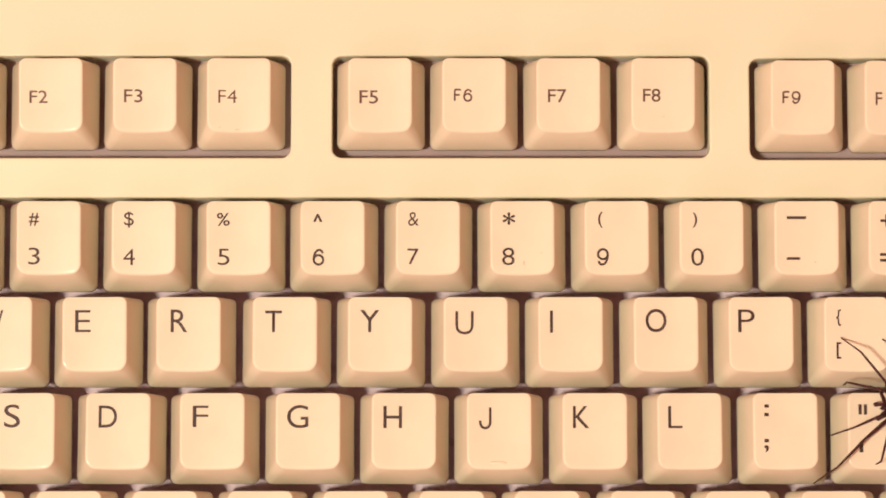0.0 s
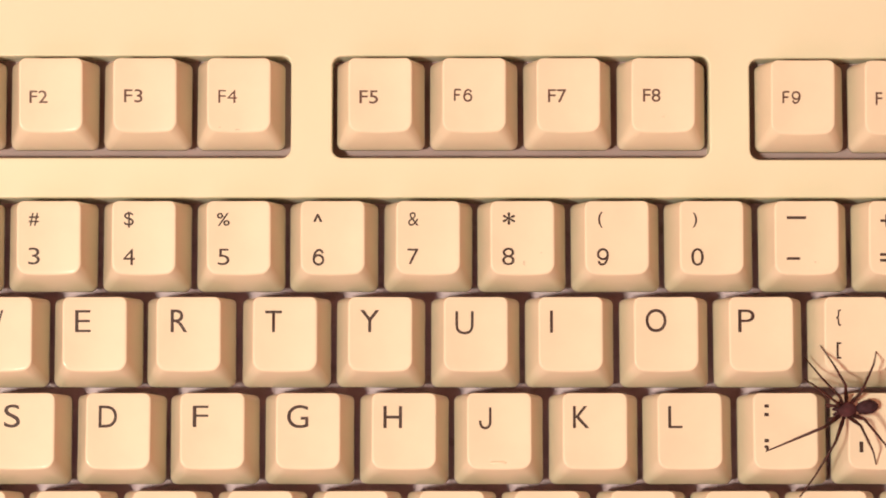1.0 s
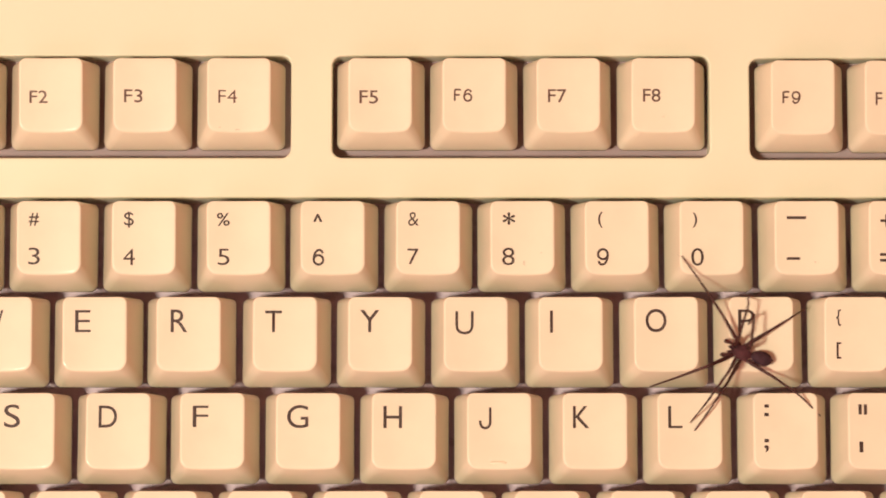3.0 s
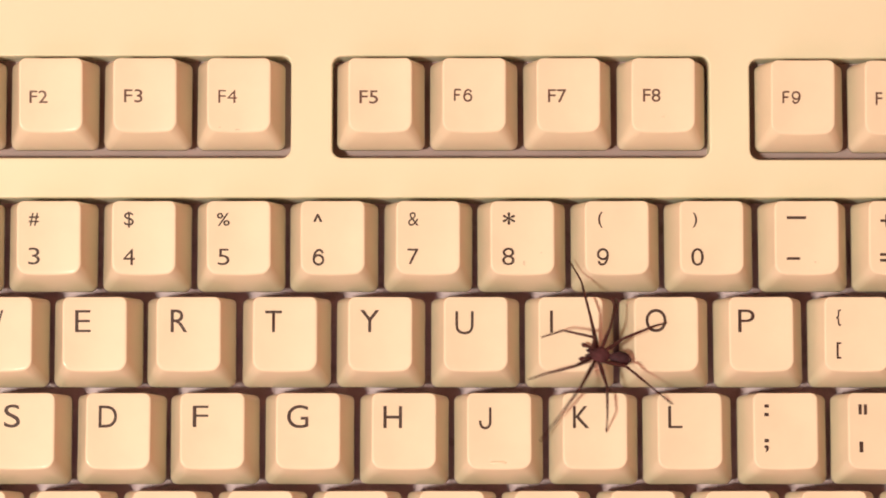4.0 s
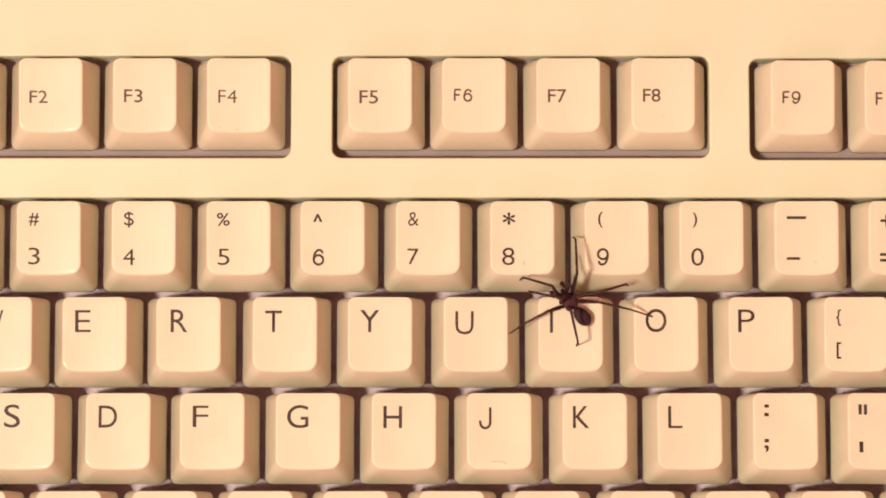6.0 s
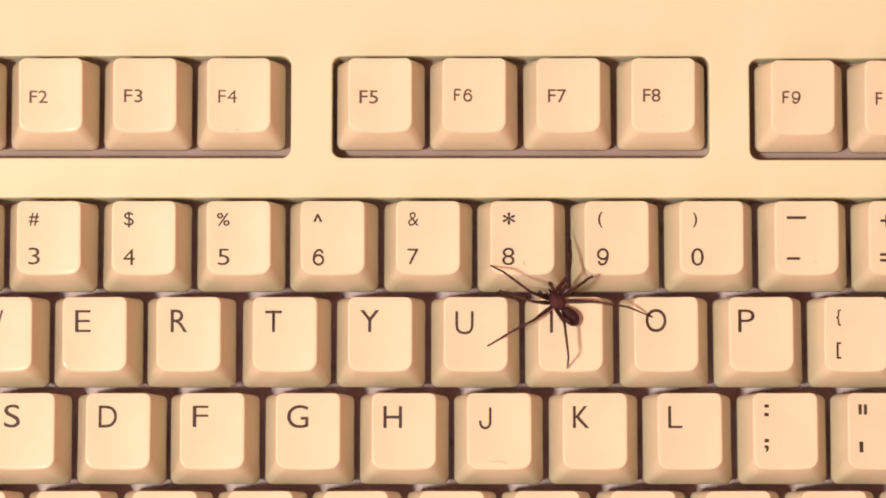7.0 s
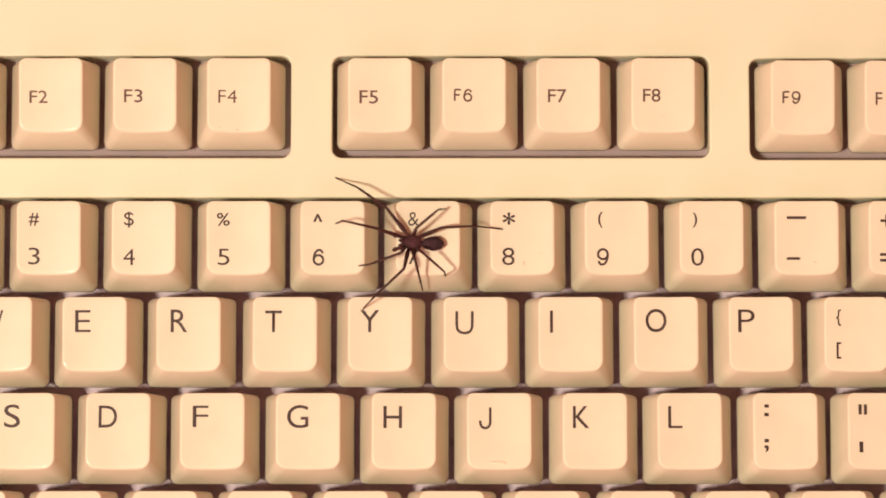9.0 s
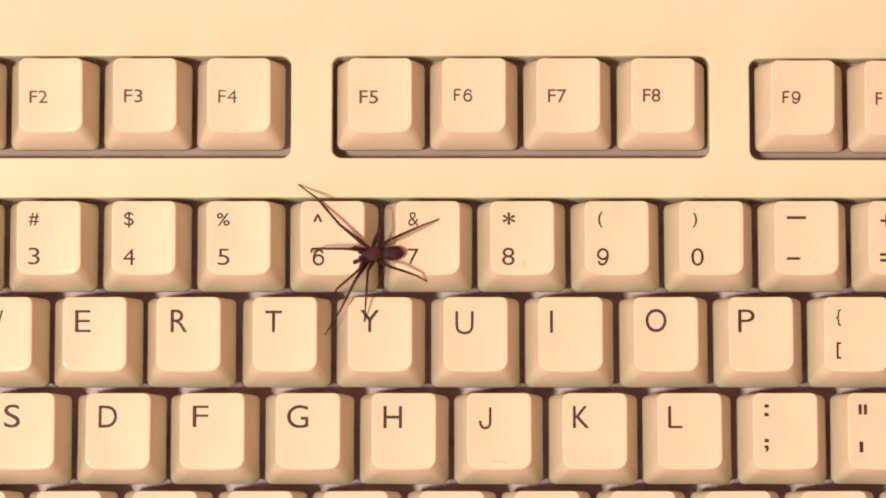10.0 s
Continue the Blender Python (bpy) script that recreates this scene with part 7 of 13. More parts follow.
        (5.700, pose(-0.00115, 0.00110, -0.00025, 0.0, -77.6, 172.1)),
        (5.800, pose(-0.00115, 0.00110, -0.00025, 0.0, -79.6, 161.1)),
        (5.867, pose(-0.00115, 0.00110, -0.00025, 0.0, -80.1, 159.8)),
        (5.900, pose(-0.00115, 0.00110, -0.00025, 0.0, -80.3, 159.2)),
        (6.000, pose(-0.00115, 0.00110, -0.00025, 0.0, -80.9, 159.5)),
        (6.100, pose(-0.00115, 0.00110, -0.00025, 0.0, -79.2, 156.7)),
        (6.200, pose(-0.00115, 0.00110, -0.00025, 0.0, -75.8, 153.0)),
        (6.300, pose(-0.00115, 0.00110, -0.00025, 0.0, -72.3, 151.4)),
        (6.400, pose(-0.00115, 0.00110, -0.00025, 0.0, -73.1, 152.0)),
        (6.500, pose(-0.00115, 0.00110, -0.00025, 0.0, -74.4, 152.9)),
        (6.600, pose(-0.00115, 0.00110, -0.00025, 0.0, -74.4, 151.9)),
        (6.700, pose(-0.00115, 0.00110, -0.00025, 0.0, -71.8, 149.7)),
        (6.800, pose(-0.00115, 0.00110, -0.00025, 0.0, -64.6, 160.3)),
        (7.000, pose(-0.00115, 0.00110, -0.00025, 0.0, -55.8, 162.9)),
        (7.200, pose(-0.00115, 0.00110, -0.00025, 0.0, -60.3, 153.6)),
        (7.333, pose(-0.00115, 0.00110, -0.00025, 0.0, -62.5, 153.8)),
        (7.500, pose(-0.00115, 0.00110, -0.00025, 0.0, -65.2, 154.0)),
        (7.600, pose(-0.00115, 0.00110, -0.00025, 0.0, -53.8, 149.9)),
        (7.700, pose(-0.00115, 0.00110, -0.00025, 0.0, -42.4, 145.8)),
        (7.733, pose(-0.00115, 0.00110, -0.00025, 0.0, -34.8, 141.7)),
        (7.800, pose(-0.00115, 0.00110, -0.00025, 0.0, -19.5, 133.5)),
        (7.900, pose(-0.00115, 0.00110, -0.00025, 0.0, -49.8, 148.5)),
        (8.000, pose(-0.00115, 0.00110, -0.00025, 0.0, -80.1, 163.6)),
        (8.100, pose(-0.00115, 0.00110, -0.00025, 0.0, -76.6, 157.1)),
        (8.200, pose(-0.00115, 0.00110, -0.00025, 0.0, -73.1, 150.7)),
        (8.300, pose(-0.00115, 0.00110, -0.00025, 0.0, -57.0, 153.9)),
        (8.400, pose(-0.00115, 0.00110, -0.00025, 0.0, -40.8, 157.0)),
        (8.433, pose(-0.00115, 0.00110, -0.00025, 0.0, -42.3, 158.3)),
        (8.500, pose(-0.00115, 0.00110, -0.00025, 0.0, -45.1, 160.8)),
        (8.533, pose(-0.00115, 0.00110, -0.00025, 0.0, -39.9, 158.1)),
        (8.600, pose(-0.00115, 0.00110, -0.00025, 0.0, -29.6, 152.9)),
        (8.700, pose(-0.00115, 0.00110, -0.00025, 0.0, -48.8, 154.3)),
        (8.800, pose(-0.00115, 0.00110, -0.00025, 0.0, -67.9, 155.7)),
        (8.900, pose(-0.00115, 0.00110, -0.00025, 0.0, -73.6, 139.1)),
        (9.000, pose(-0.00115, 0.00110, -0.00025, 0.0, -79.2, 122.4)),
        (9.100, pose(-0.00115, 0.00110, -0.00025, 0.0, -79.5, 117.2)),
        (9.200, pose(-0.00115, 0.00110, -0.00025, 0.0, -79.8, 112.0)),
        (9.300, pose(-0.00115, 0.00110, -0.00025, 0.0, -78.4, 122.6)),
        (9.400, pose(-0.00115, 0.00110, -0.00025, 0.0, -77.0, 133.2)),
        (9.467, pose(-0.00115, 0.00110, -0.00025, 0.0, -67.7, 141.3)),
        (9.500, pose(-0.00115, 0.00110, -0.00025, 0.0, -63.0, 145.3)),
        (9.533, pose(-0.00115, 0.00110, -0.00025, 0.0, -60.6, 144.7)),
        (9.600, pose(-0.00115, 0.00110, -0.00025, 0.0, -55.8, 143.4)),
        (9.700, pose(-0.00115, 0.00110, -0.00025, 0.0, -61.5, 132.6)),
        (9.800, pose(-0.00115, 0.00110, -0.00025, 0.0, -67.2, 121.9)),
        (10.000, pose(-0.00115, 0.00110, -0.00025, 0.0, -62.0, 138.5)),
    ))
    walk(tibia, (
        (0.000, pose(0.00650, 0.00000, 0.00000, 49.9, 41.8, 77.9)),
        (0.133, pose(0.00650, 0.00000, 0.00000, 54.2, 46.6, 81.6)),
        (0.300, pose(0.00650, 0.00000, 0.00000, 61.2, 52.1, 87.7)),
        (0.400, pose(0.00650, 0.00000, 0.00000, 70.6, 57.5, 86.4)),
        (0.500, pose(0.00650, 0.00000, 0.00000, 80.2, 64.8, 87.8)),
        (0.800, pose(0.00650, 0.00000, 0.00000, 33.9, 66.1, 38.3)),
        (0.900, pose(0.00650, 0.00000, 0.00000, 13.0, 79.7, 13.7)),
        (1.000, pose(0.00650, 0.00000, 0.00000, -84.1, 80.7, -86.9)),
        (1.200, pose(0.00650, 0.00000, 0.00000, -16.0, 67.3, -18.2)),
        (1.400, pose(0.00650, 0.00000, 0.00000, -18.4, 64.2, -22.8)),
        (1.500, pose(0.00650, 0.00000, 0.00000, 3.1, 37.9, 5.3)),
        (1.533, pose(0.00650, 0.00000, 0.00000, 2.3, 37.0, 4.0)),
        (1.600, pose(0.00650, 0.00000, 0.00000, 0.8, 35.3, 1.5)),
        (1.700, pose(0.00650, 0.00000, 0.00000, 26.7, 62.4, 33.6)),
        (1.800, pose(0.00650, 0.00000, 0.00000, 98.0, 62.0, 109.0)),
        (2.000, pose(0.00650, 0.00000, 0.00000, 129.7, 76.3, 135.5)),
        (2.100, pose(0.00650, 0.00000, 0.00000, -136.5, 76.1, -140.6)),
        (2.200, pose(0.00650, 0.00000, 0.00000, -105.3, 57.8, -115.5)),
        (2.333, pose(0.00650, 0.00000, 0.00000, -38.0, 56.2, -49.0)),
        (2.500, pose(0.00650, 0.00000, 0.00000, -6.8, 18.3, -18.4)),
        (2.600, pose(0.00650, 0.00000, 0.00000, -5.6, 15.6, -16.4)),
        (2.700, pose(0.00650, 0.00000, 0.00000, -4.5, 12.8, -14.5)),
        (2.800, pose(0.00650, 0.00000, 0.00000, -1.8, 12.8, -6.5)),
        (2.900, pose(0.00650, 0.00000, 0.00000, -1.1, 8.4, -5.8)),
        (3.000, pose(0.00650, 0.00000, 0.00000, -0.3, 11.1, -2.4)),
        (3.100, pose(0.00650, 0.00000, 0.00000, -2.1, 20.3, -3.8)),
        (3.200, pose(0.00650, 0.00000, 0.00000, -2.8, 31.4, -4.0)),
        (3.300, pose(0.00650, 0.00000, 0.00000, -2.6, 40.9, -4.5)),
        (3.400, pose(0.00650, 0.00000, 0.00000, -2.0, 34.7, -4.0)),
        (3.500, pose(0.00650, 0.00000, 0.00000, -1.1, 27.3, -3.1)),
        (3.600, pose(0.00650, 0.00000, 0.00000, -2.0, 35.1, -3.2)),
        (3.700, pose(0.00650, 0.00000, 0.00000, -3.6, 48.3, -4.3)),
        (3.800, pose(0.00650, 0.00000, 0.00000, -22.2, 65.1, -25.5)),
        (3.900, pose(0.00650, 0.00000, 0.00000, -29.3, 65.9, -35.8)),
        (4.000, pose(0.00650, 0.00000, 0.00000, -34.8, 66.6, -45.5)),
        (4.100, pose(0.00650, 0.00000, 0.00000, -72.7, 66.3, -87.4)),
        (4.200, pose(0.00650, 0.00000, 0.00000, -97.1, 56.6, -115.3)),
        (4.300, pose(0.00650, 0.00000, 0.00000, -152.1, 76.0, -155.6)),
        (4.400, pose(0.00650, 0.00000, 0.00000, 122.4, 65.3, 134.0)),
        (4.500, pose(0.00650, 0.00000, 0.00000, -76.3, 60.0, -85.3)),
        (4.600, pose(0.00650, 0.00000, 0.00000, -78.0, 36.9, -92.5)),
        (4.700, pose(0.00650, 0.00000, 0.00000, -78.4, 48.4, -89.5)),
        (4.800, pose(0.00650, 0.00000, 0.00000, -77.7, 59.9, -85.6)),
        (4.900, pose(0.00650, 0.00000, 0.00000, -83.0, 63.0, -89.7)),
        (5.000, pose(0.00650, 0.00000, 0.00000, -89.5, 65.8, -95.0)),
        (5.100, pose(0.00650, 0.00000, 0.00000, -89.1, 68.3, -94.1)),
        (5.200, pose(0.00650, 0.00000, 0.00000, -88.6, 70.8, -93.0)),
        (5.400, pose(0.00650, 0.00000, 0.00000, 93.0, 81.7, 94.9)),
        (5.500, pose(0.00650, 0.00000, 0.00000, -85.6, 79.3, -88.1)),
        (5.600, pose(0.00650, 0.00000, 0.00000, -86.5, 71.0, -90.8)),
        (5.700, pose(0.00650, 0.00000, 0.00000, -86.4, 62.6, -92.4)),
        (5.800, pose(0.00650, 0.00000, 0.00000, -97.7, 77.0, -100.3)),
        (5.867, pose(0.00650, 0.00000, 0.00000, -103.1, 79.3, -105.1)),
        (5.900, pose(0.00650, 0.00000, 0.00000, -106.7, 80.5, -108.4)),
        (6.000, pose(0.00650, 0.00000, 0.00000, -114.1, 81.5, -115.6)),
        (6.100, pose(0.00650, 0.00000, 0.00000, -31.0, 74.3, -31.6)),
        (6.200, pose(0.00650, 0.00000, 0.00000, -32.3, 76.2, -33.4)),
        (6.300, pose(0.00650, 0.00000, 0.00000, -46.7, 80.8, -48.5)),
        (6.400, pose(0.00650, 0.00000, 0.00000, -49.3, 81.9, -50.9)),
        (6.500, pose(0.00650, 0.00000, 0.00000, -57.4, 83.2, -58.8)),
        (6.600, pose(0.00650, 0.00000, 0.00000, -21.1, 73.5, -22.0)),
        (6.700, pose(0.00650, 0.00000, 0.00000, -17.0, 68.7, -17.9)),
        (6.800, pose(0.00650, 0.00000, 0.00000, -51.6, 63.2, -58.8)),
        (7.000, pose(0.00650, 0.00000, 0.00000, -28.2, 58.6, -34.5)),
        (7.200, pose(0.00650, 0.00000, 0.00000, -30.3, 73.1, -34.1)),
        (7.333, pose(0.00650, 0.00000, 0.00000, -34.6, 76.8, -37.7)),
        (7.500, pose(0.00650, 0.00000, 0.00000, -44.6, 81.3, -47.1)),
        (7.600, pose(0.00650, 0.00000, 0.00000, 5.6, 71.4, 6.6)),
        (7.700, pose(0.00650, 0.00000, 0.00000, 14.1, 57.8, 20.3)),
        (7.733, pose(0.00650, 0.00000, 0.00000, 13.0, 45.9, 22.5)),
        (7.800, pose(0.00650, 0.00000, 0.00000, 8.9, 22.8, 27.6)),
        (7.900, pose(0.00650, 0.00000, 0.00000, 26.1, 69.2, 32.3)),
        (8.000, pose(0.00650, 0.00000, 0.00000, -176.4, 61.2, -177.2)),
        (8.100, pose(0.00650, 0.00000, 0.00000, -155.1, 74.9, -157.3)),
        (8.200, pose(0.00650, 0.00000, 0.00000, -82.6, 79.2, -85.8)),
        (8.300, pose(0.00650, 0.00000, 0.00000, -25.4, 65.3, -30.1)),
        (8.400, pose(0.00650, 0.00000, 0.00000, -12.5, 45.8, -19.3)),
        (8.433, pose(0.00650, 0.00000, 0.00000, -15.8, 50.9, -23.5)),
        (8.500, pose(0.00650, 0.00000, 0.00000, -25.7, 60.3, -35.4)),
        (8.533, pose(0.00650, 0.00000, 0.00000, -16.7, 52.1, -25.7)),
        (8.600, pose(0.00650, 0.00000, 0.00000, -7.5, 33.9, -15.2)),
        (8.700, pose(0.00650, 0.00000, 0.00000, -23.3, 65.6, -29.7)),
        (8.800, pose(0.00650, 0.00000, 0.00000, -132.7, 74.2, -138.5)),
        (8.900, pose(0.00650, 0.00000, 0.00000, 159.5, 80.2, 160.8)),
        (9.000, pose(0.00650, 0.00000, 0.00000, 107.8, 69.7, 112.7)),
        (9.100, pose(0.00650, 0.00000, 0.00000, 104.3, 65.3, 110.4)),
        (9.200, pose(0.00650, 0.00000, 0.00000, 101.7, 60.8, 108.9)),
        (9.300, pose(0.00650, 0.00000, 0.00000, 112.4, 72.3, 116.8)),
        (9.400, pose(0.00650, 0.00000, 0.00000, 148.8, 81.9, 150.0)),
        (9.467, pose(0.00650, 0.00000, 0.00000, -112.4, 80.5, -116.3)),
        (9.500, pose(0.00650, 0.00000, 0.00000, -95.5, 75.4, -103.3)),
        (9.533, pose(0.00650, 0.00000, 0.00000, -82.6, 80.4, -88.0)),
        (9.600, pose(0.00650, 0.00000, 0.00000, -1.8, 82.8, -1.9)),
        (9.700, pose(0.00650, 0.00000, 0.00000, 101.7, 77.0, 109.0)),
        (9.800, pose(0.00650, 0.00000, 0.00000, 111.0, 61.1, 125.9)),
        (10.000, pose(0.00650, 0.00000, 0.00000, 99.1, 68.2, 111.9)),
    ))
    walk(foot, (
        (0.000, pose(0.00755, 0.00488, -0.00447, 118.7, 58.6, 150.8)),
        (0.133, pose(0.00718, 0.00455, -0.00487, 116.9, 57.5, 149.9)),
        (0.300, pose(0.00666, 0.00411, -0.00529, 114.7, 56.0, 148.7)),
        (0.400, pose(0.00673, 0.00360, -0.00565, 125.8, 45.8, 157.5)),
        (0.500, pose(0.00661, 0.00285, -0.00606, 133.2, 34.8, 162.6)),
        (0.800, pose(0.00863, 0.00168, -0.00613, 164.2, 30.4, 178.8)),
        (0.900, pose(0.00767, 0.00028, -0.00659, 172.9, 36.0, 178.1)),
        (1.000, pose(0.00656, -0.00108, -0.00661, -176.3, 41.6, -178.4)),
        (1.200, pose(0.00896, -0.00081, -0.00618, -169.3, 39.0, -177.8)),
        (1.400, pose(0.00919, -0.00113, -0.00603, -149.9, 71.5, -158.3)),
        (1.500, pose(0.01177, 0.00048, -0.00411, 179.1, 88.0, 179.2)),
        (1.533, pose(0.01184, 0.00037, -0.00403, 10.7, 88.2, 11.2)),
        (1.600, pose(0.01197, 0.00014, -0.00387, 5.5, 80.6, 6.8)),
        (1.700, pose(0.00909, 0.00172, -0.00594, 152.6, 58.9, 167.0)),
        (1.800, pose(0.00548, 0.00298, -0.00591, 146.0, 21.1, 177.9)),
        (2.000, pose(0.00537, 0.00112, -0.00651, 162.4, 40.1, 174.9)),
        (2.100, pose(0.00526, -0.00102, -0.00650, -155.4, 37.8, -171.1)),
        (2.200, pose(0.00496, -0.00323, -0.00567, -116.8, 25.6, -156.6)),
        (2.333, pose(0.00895, -0.00281, -0.00557, -129.7, 48.3, -164.8)),
        (2.500, pose(0.01253, -0.00201, -0.00211, -156.2, 71.1, -176.4)),
        (2.600, pose(0.01269, -0.00182, -0.00180, -152.2, 76.2, -170.6)),
        (2.700, pose(0.01283, -0.00163, -0.00148, -142.6, 81.3, -159.2)),
        (2.800, pose(0.01299, -0.00074, -0.00149, -24.2, 84.2, -32.5)),
        (2.900, pose(0.01309, -0.00067, -0.00098, -4.9, 64.0, -16.0)),
        (3.000, pose(0.01307, -0.00027, -0.00129, -1.2, 37.9, -8.9)),
        (3.100, pose(0.01277, -0.00041, -0.00233, -21.7, 82.6, -25.7)),
        (3.200, pose(0.01220, -0.00040, -0.00349, -173.4, 65.0, -177.0)),
        (3.300, pose(0.01155, -0.00040, -0.00439, -174.5, 62.4, -178.7)),
        (3.400, pose(0.01199, -0.00039, -0.00382, -163.0, 81.4, -167.6)),
        (3.500, pose(0.01244, -0.00032, -0.00307, -4.7, 72.6, -8.2)),
        (3.600, pose(0.01198, -0.00030, -0.00385, -153.4, 85.1, -156.2)),
        (3.700, pose(0.01094, -0.00033, -0.00500, -175.7, 50.5, -178.5)),
        (3.800, pose(0.00905, -0.00121, -0.00608, -168.5, 32.1, -179.4)),
        (3.900, pose(0.00872, -0.00160, -0.00611, -152.1, 64.8, -163.2)),
        (4.000, pose(0.00837, -0.00190, -0.00615, -46.5, 72.5, -57.5)),
        (4.100, pose(0.00662, -0.00269, -0.00614, -133.0, 57.6, -154.4)),
        (4.200, pose(0.00492, -0.00334, -0.00559, -140.8, 25.2, -178.8)),
        (4.300, pose(0.00502, -0.00067, -0.00650, -163.7, 35.1, -176.3)),
        (4.400, pose(0.00455, 0.00201, -0.00609, 167.4, 45.1, 174.8)),
        (4.500, pose(0.00677, -0.00333, -0.00580, -144.4, 21.3, -178.2)),
        (4.600, pose(0.00626, -0.00535, -0.00403, -131.8, 15.2, 178.3)),
        (4.700, pose(0.00654, -0.00444, -0.00501, -138.6, 17.4, -179.4)),
        (4.800, pose(0.00676, -0.00335, -0.00580, -145.6, 20.0, -177.7)),
        (4.900, pose(0.00652, -0.00304, -0.00597, -148.9, 17.2, -178.3)),
        (5.000, pose(0.00626, -0.00273, -0.00611, -152.2, 14.3, -178.9)),
        (5.100, pose(0.00632, -0.00247, -0.00623, -153.0, 15.3, -178.5)),
        (5.200, pose(0.00638, -0.00220, -0.00633, -153.7, 16.3, -178.2)),
        (5.400, pose(0.00642, 0.00096, -0.00663, 174.3, 15.7, 179.6)),
        (5.500, pose(0.00654, -0.00124, -0.00658, -163.9, 18.5, -178.4)),
        (5.600, pose(0.00647, -0.00218, -0.00633, -157.1, 16.2, -178.5)),
        (5.700, pose(0.00637, -0.00308, -0.00595, -150.5, 14.0, -179.0)),
        (5.800, pose(0.00623, -0.00148, -0.00653, -165.3, 12.0, -179.6)),
        (5.867, pose(0.00618, -0.00120, -0.00658, -167.9, 11.0, -179.8)),
        (5.900, pose(0.00615, -0.00105, -0.00661, -169.1, 10.6, -179.8)),
        (6.000, pose(0.00607, -0.00090, -0.00663, -170.2, 9.3, -180.0)),
        (6.100, pose(0.00804, -0.00095, -0.00645, -170.7, 12.9, -179.7)),
        (6.200, pose(0.00783, -0.00088, -0.00651, -171.5, 18.6, -179.3)),
        (6.300, pose(0.00721, -0.00080, -0.00661, -171.8, 22.3, -179.3)),
        (6.400, pose(0.00710, -0.00073, -0.00663, -172.0, 20.9, -179.4)),
        (6.500, pose(0.00691, -0.00068, -0.00665, -172.2, 19.6, -179.4)),
        (6.600, pose(0.00827, -0.00071, -0.00642, -172.2, 21.4, -179.2)),
        (6.700, pose(0.00881, -0.00075, -0.00624, -172.0, 27.2, -178.7)),
        (6.800, pose(0.00807, -0.00259, -0.00598, -150.5, 33.4, -175.1)),
        (7.000, pose(0.00938, -0.00198, -0.00572, -152.0, 48.4, -171.2)),
        (7.200, pose(0.00811, -0.00109, -0.00641, -161.1, 59.0, -169.2)),
        (7.333, pose(0.00771, -0.00093, -0.00652, -162.8, 57.9, -170.0)),
        (7.500, pose(0.00719, -0.00074, -0.00662, -164.7, 56.5, -171.1)),
        (7.600, pose(0.00862, 0.00025, -0.00635, -172.9, 76.7, -174.3)),
        (7.700, pose(0.00985, 0.00124, -0.00567, 28.5, 82.7, 32.2)),
        (7.733, pose(0.01081, 0.00178, -0.00481, 17.8, 71.8, 24.8)),
        (7.800, pose(0.01198, 0.00286, -0.00259, 9.5, 50.2, 24.9)),
        (7.900, pose(0.00851, 0.00127, -0.00626, 162.3, 69.2, 168.6)),
        (8.000, pose(0.00328, -0.00016, -0.00587, -177.7, 11.2, -179.9)),
        (8.100, pose(0.00489, -0.00067, -0.00647, -170.1, 21.3, -178.6)),
        (8.200, pose(0.00659, -0.00125, -0.00658, -161.4, 30.8, -175.2)),
        (8.300, pose(0.00892, -0.00140, -0.00609, -150.9, 52.9, -167.6)),
        (8.400, pose(0.01091, -0.00154, -0.00480, -119.9, 71.9, -140.0)),
        (8.433, pose(0.01038, -0.00168, -0.00520, -108.5, 73.2, -127.5)),
        (8.500, pose(0.00921, -0.00192, -0.00582, -83.0, 73.5, -99.7)),
        (8.533, pose(0.01021, -0.00179, -0.00529, -67.3, 74.5, -84.2)),
        (8.600, pose(0.01186, -0.00146, -0.00374, -36.4, 72.8, -53.5)),
        (8.700, pose(0.00891, -0.00137, -0.00610, -150.5, 62.5, -165.2)),
        (8.800, pose(0.00513, -0.00121, -0.00645, -165.2, 26.0, -178.9)),
        (8.900, pose(0.00542, 0.00038, -0.00660, 176.3, 19.1, 179.8)),
        (9.000, pose(0.00560, 0.00214, -0.00629, 158.3, 12.1, 179.5)),
        (9.100, pose(0.00552, 0.00262, -0.00609, 154.8, 11.0, 179.7)),
        (9.200, pose(0.00544, 0.00309, -0.00585, 151.2, 10.0, -179.9)),
        (9.300, pose(0.00558, 0.00182, -0.00638, 164.5, 13.4, 179.5)),
        (9.400, pose(0.00568, 0.00047, -0.00663, 178.0, 17.0, 179.9)),
        (9.467, pose(0.00601, -0.00099, -0.00661, -166.0, 27.1, -178.7)),
        (9.500, pose(0.00611, -0.00164, -0.00648, -157.6, 32.0, -177.7)),
        (9.533, pose(0.00654, -0.00112, -0.00661, -161.3, 37.2, -177.0)),
        (9.600, pose(0.00734, -0.00003, -0.00665, -169.4, 47.9, -176.9)),
        (9.700, pose(0.00601, 0.00142, -0.00653, 173.6, 47.2, 177.7)),
        (9.800, pose(0.00460, 0.00262, -0.00587, 155.6, 45.0, 169.6)),
        (10.000, pose(0.00557, 0.00231, -0.00622, 148.9, 44.4, 169.3)),
    ))
    leg, tibia, foot = spider_legs["right", 1]
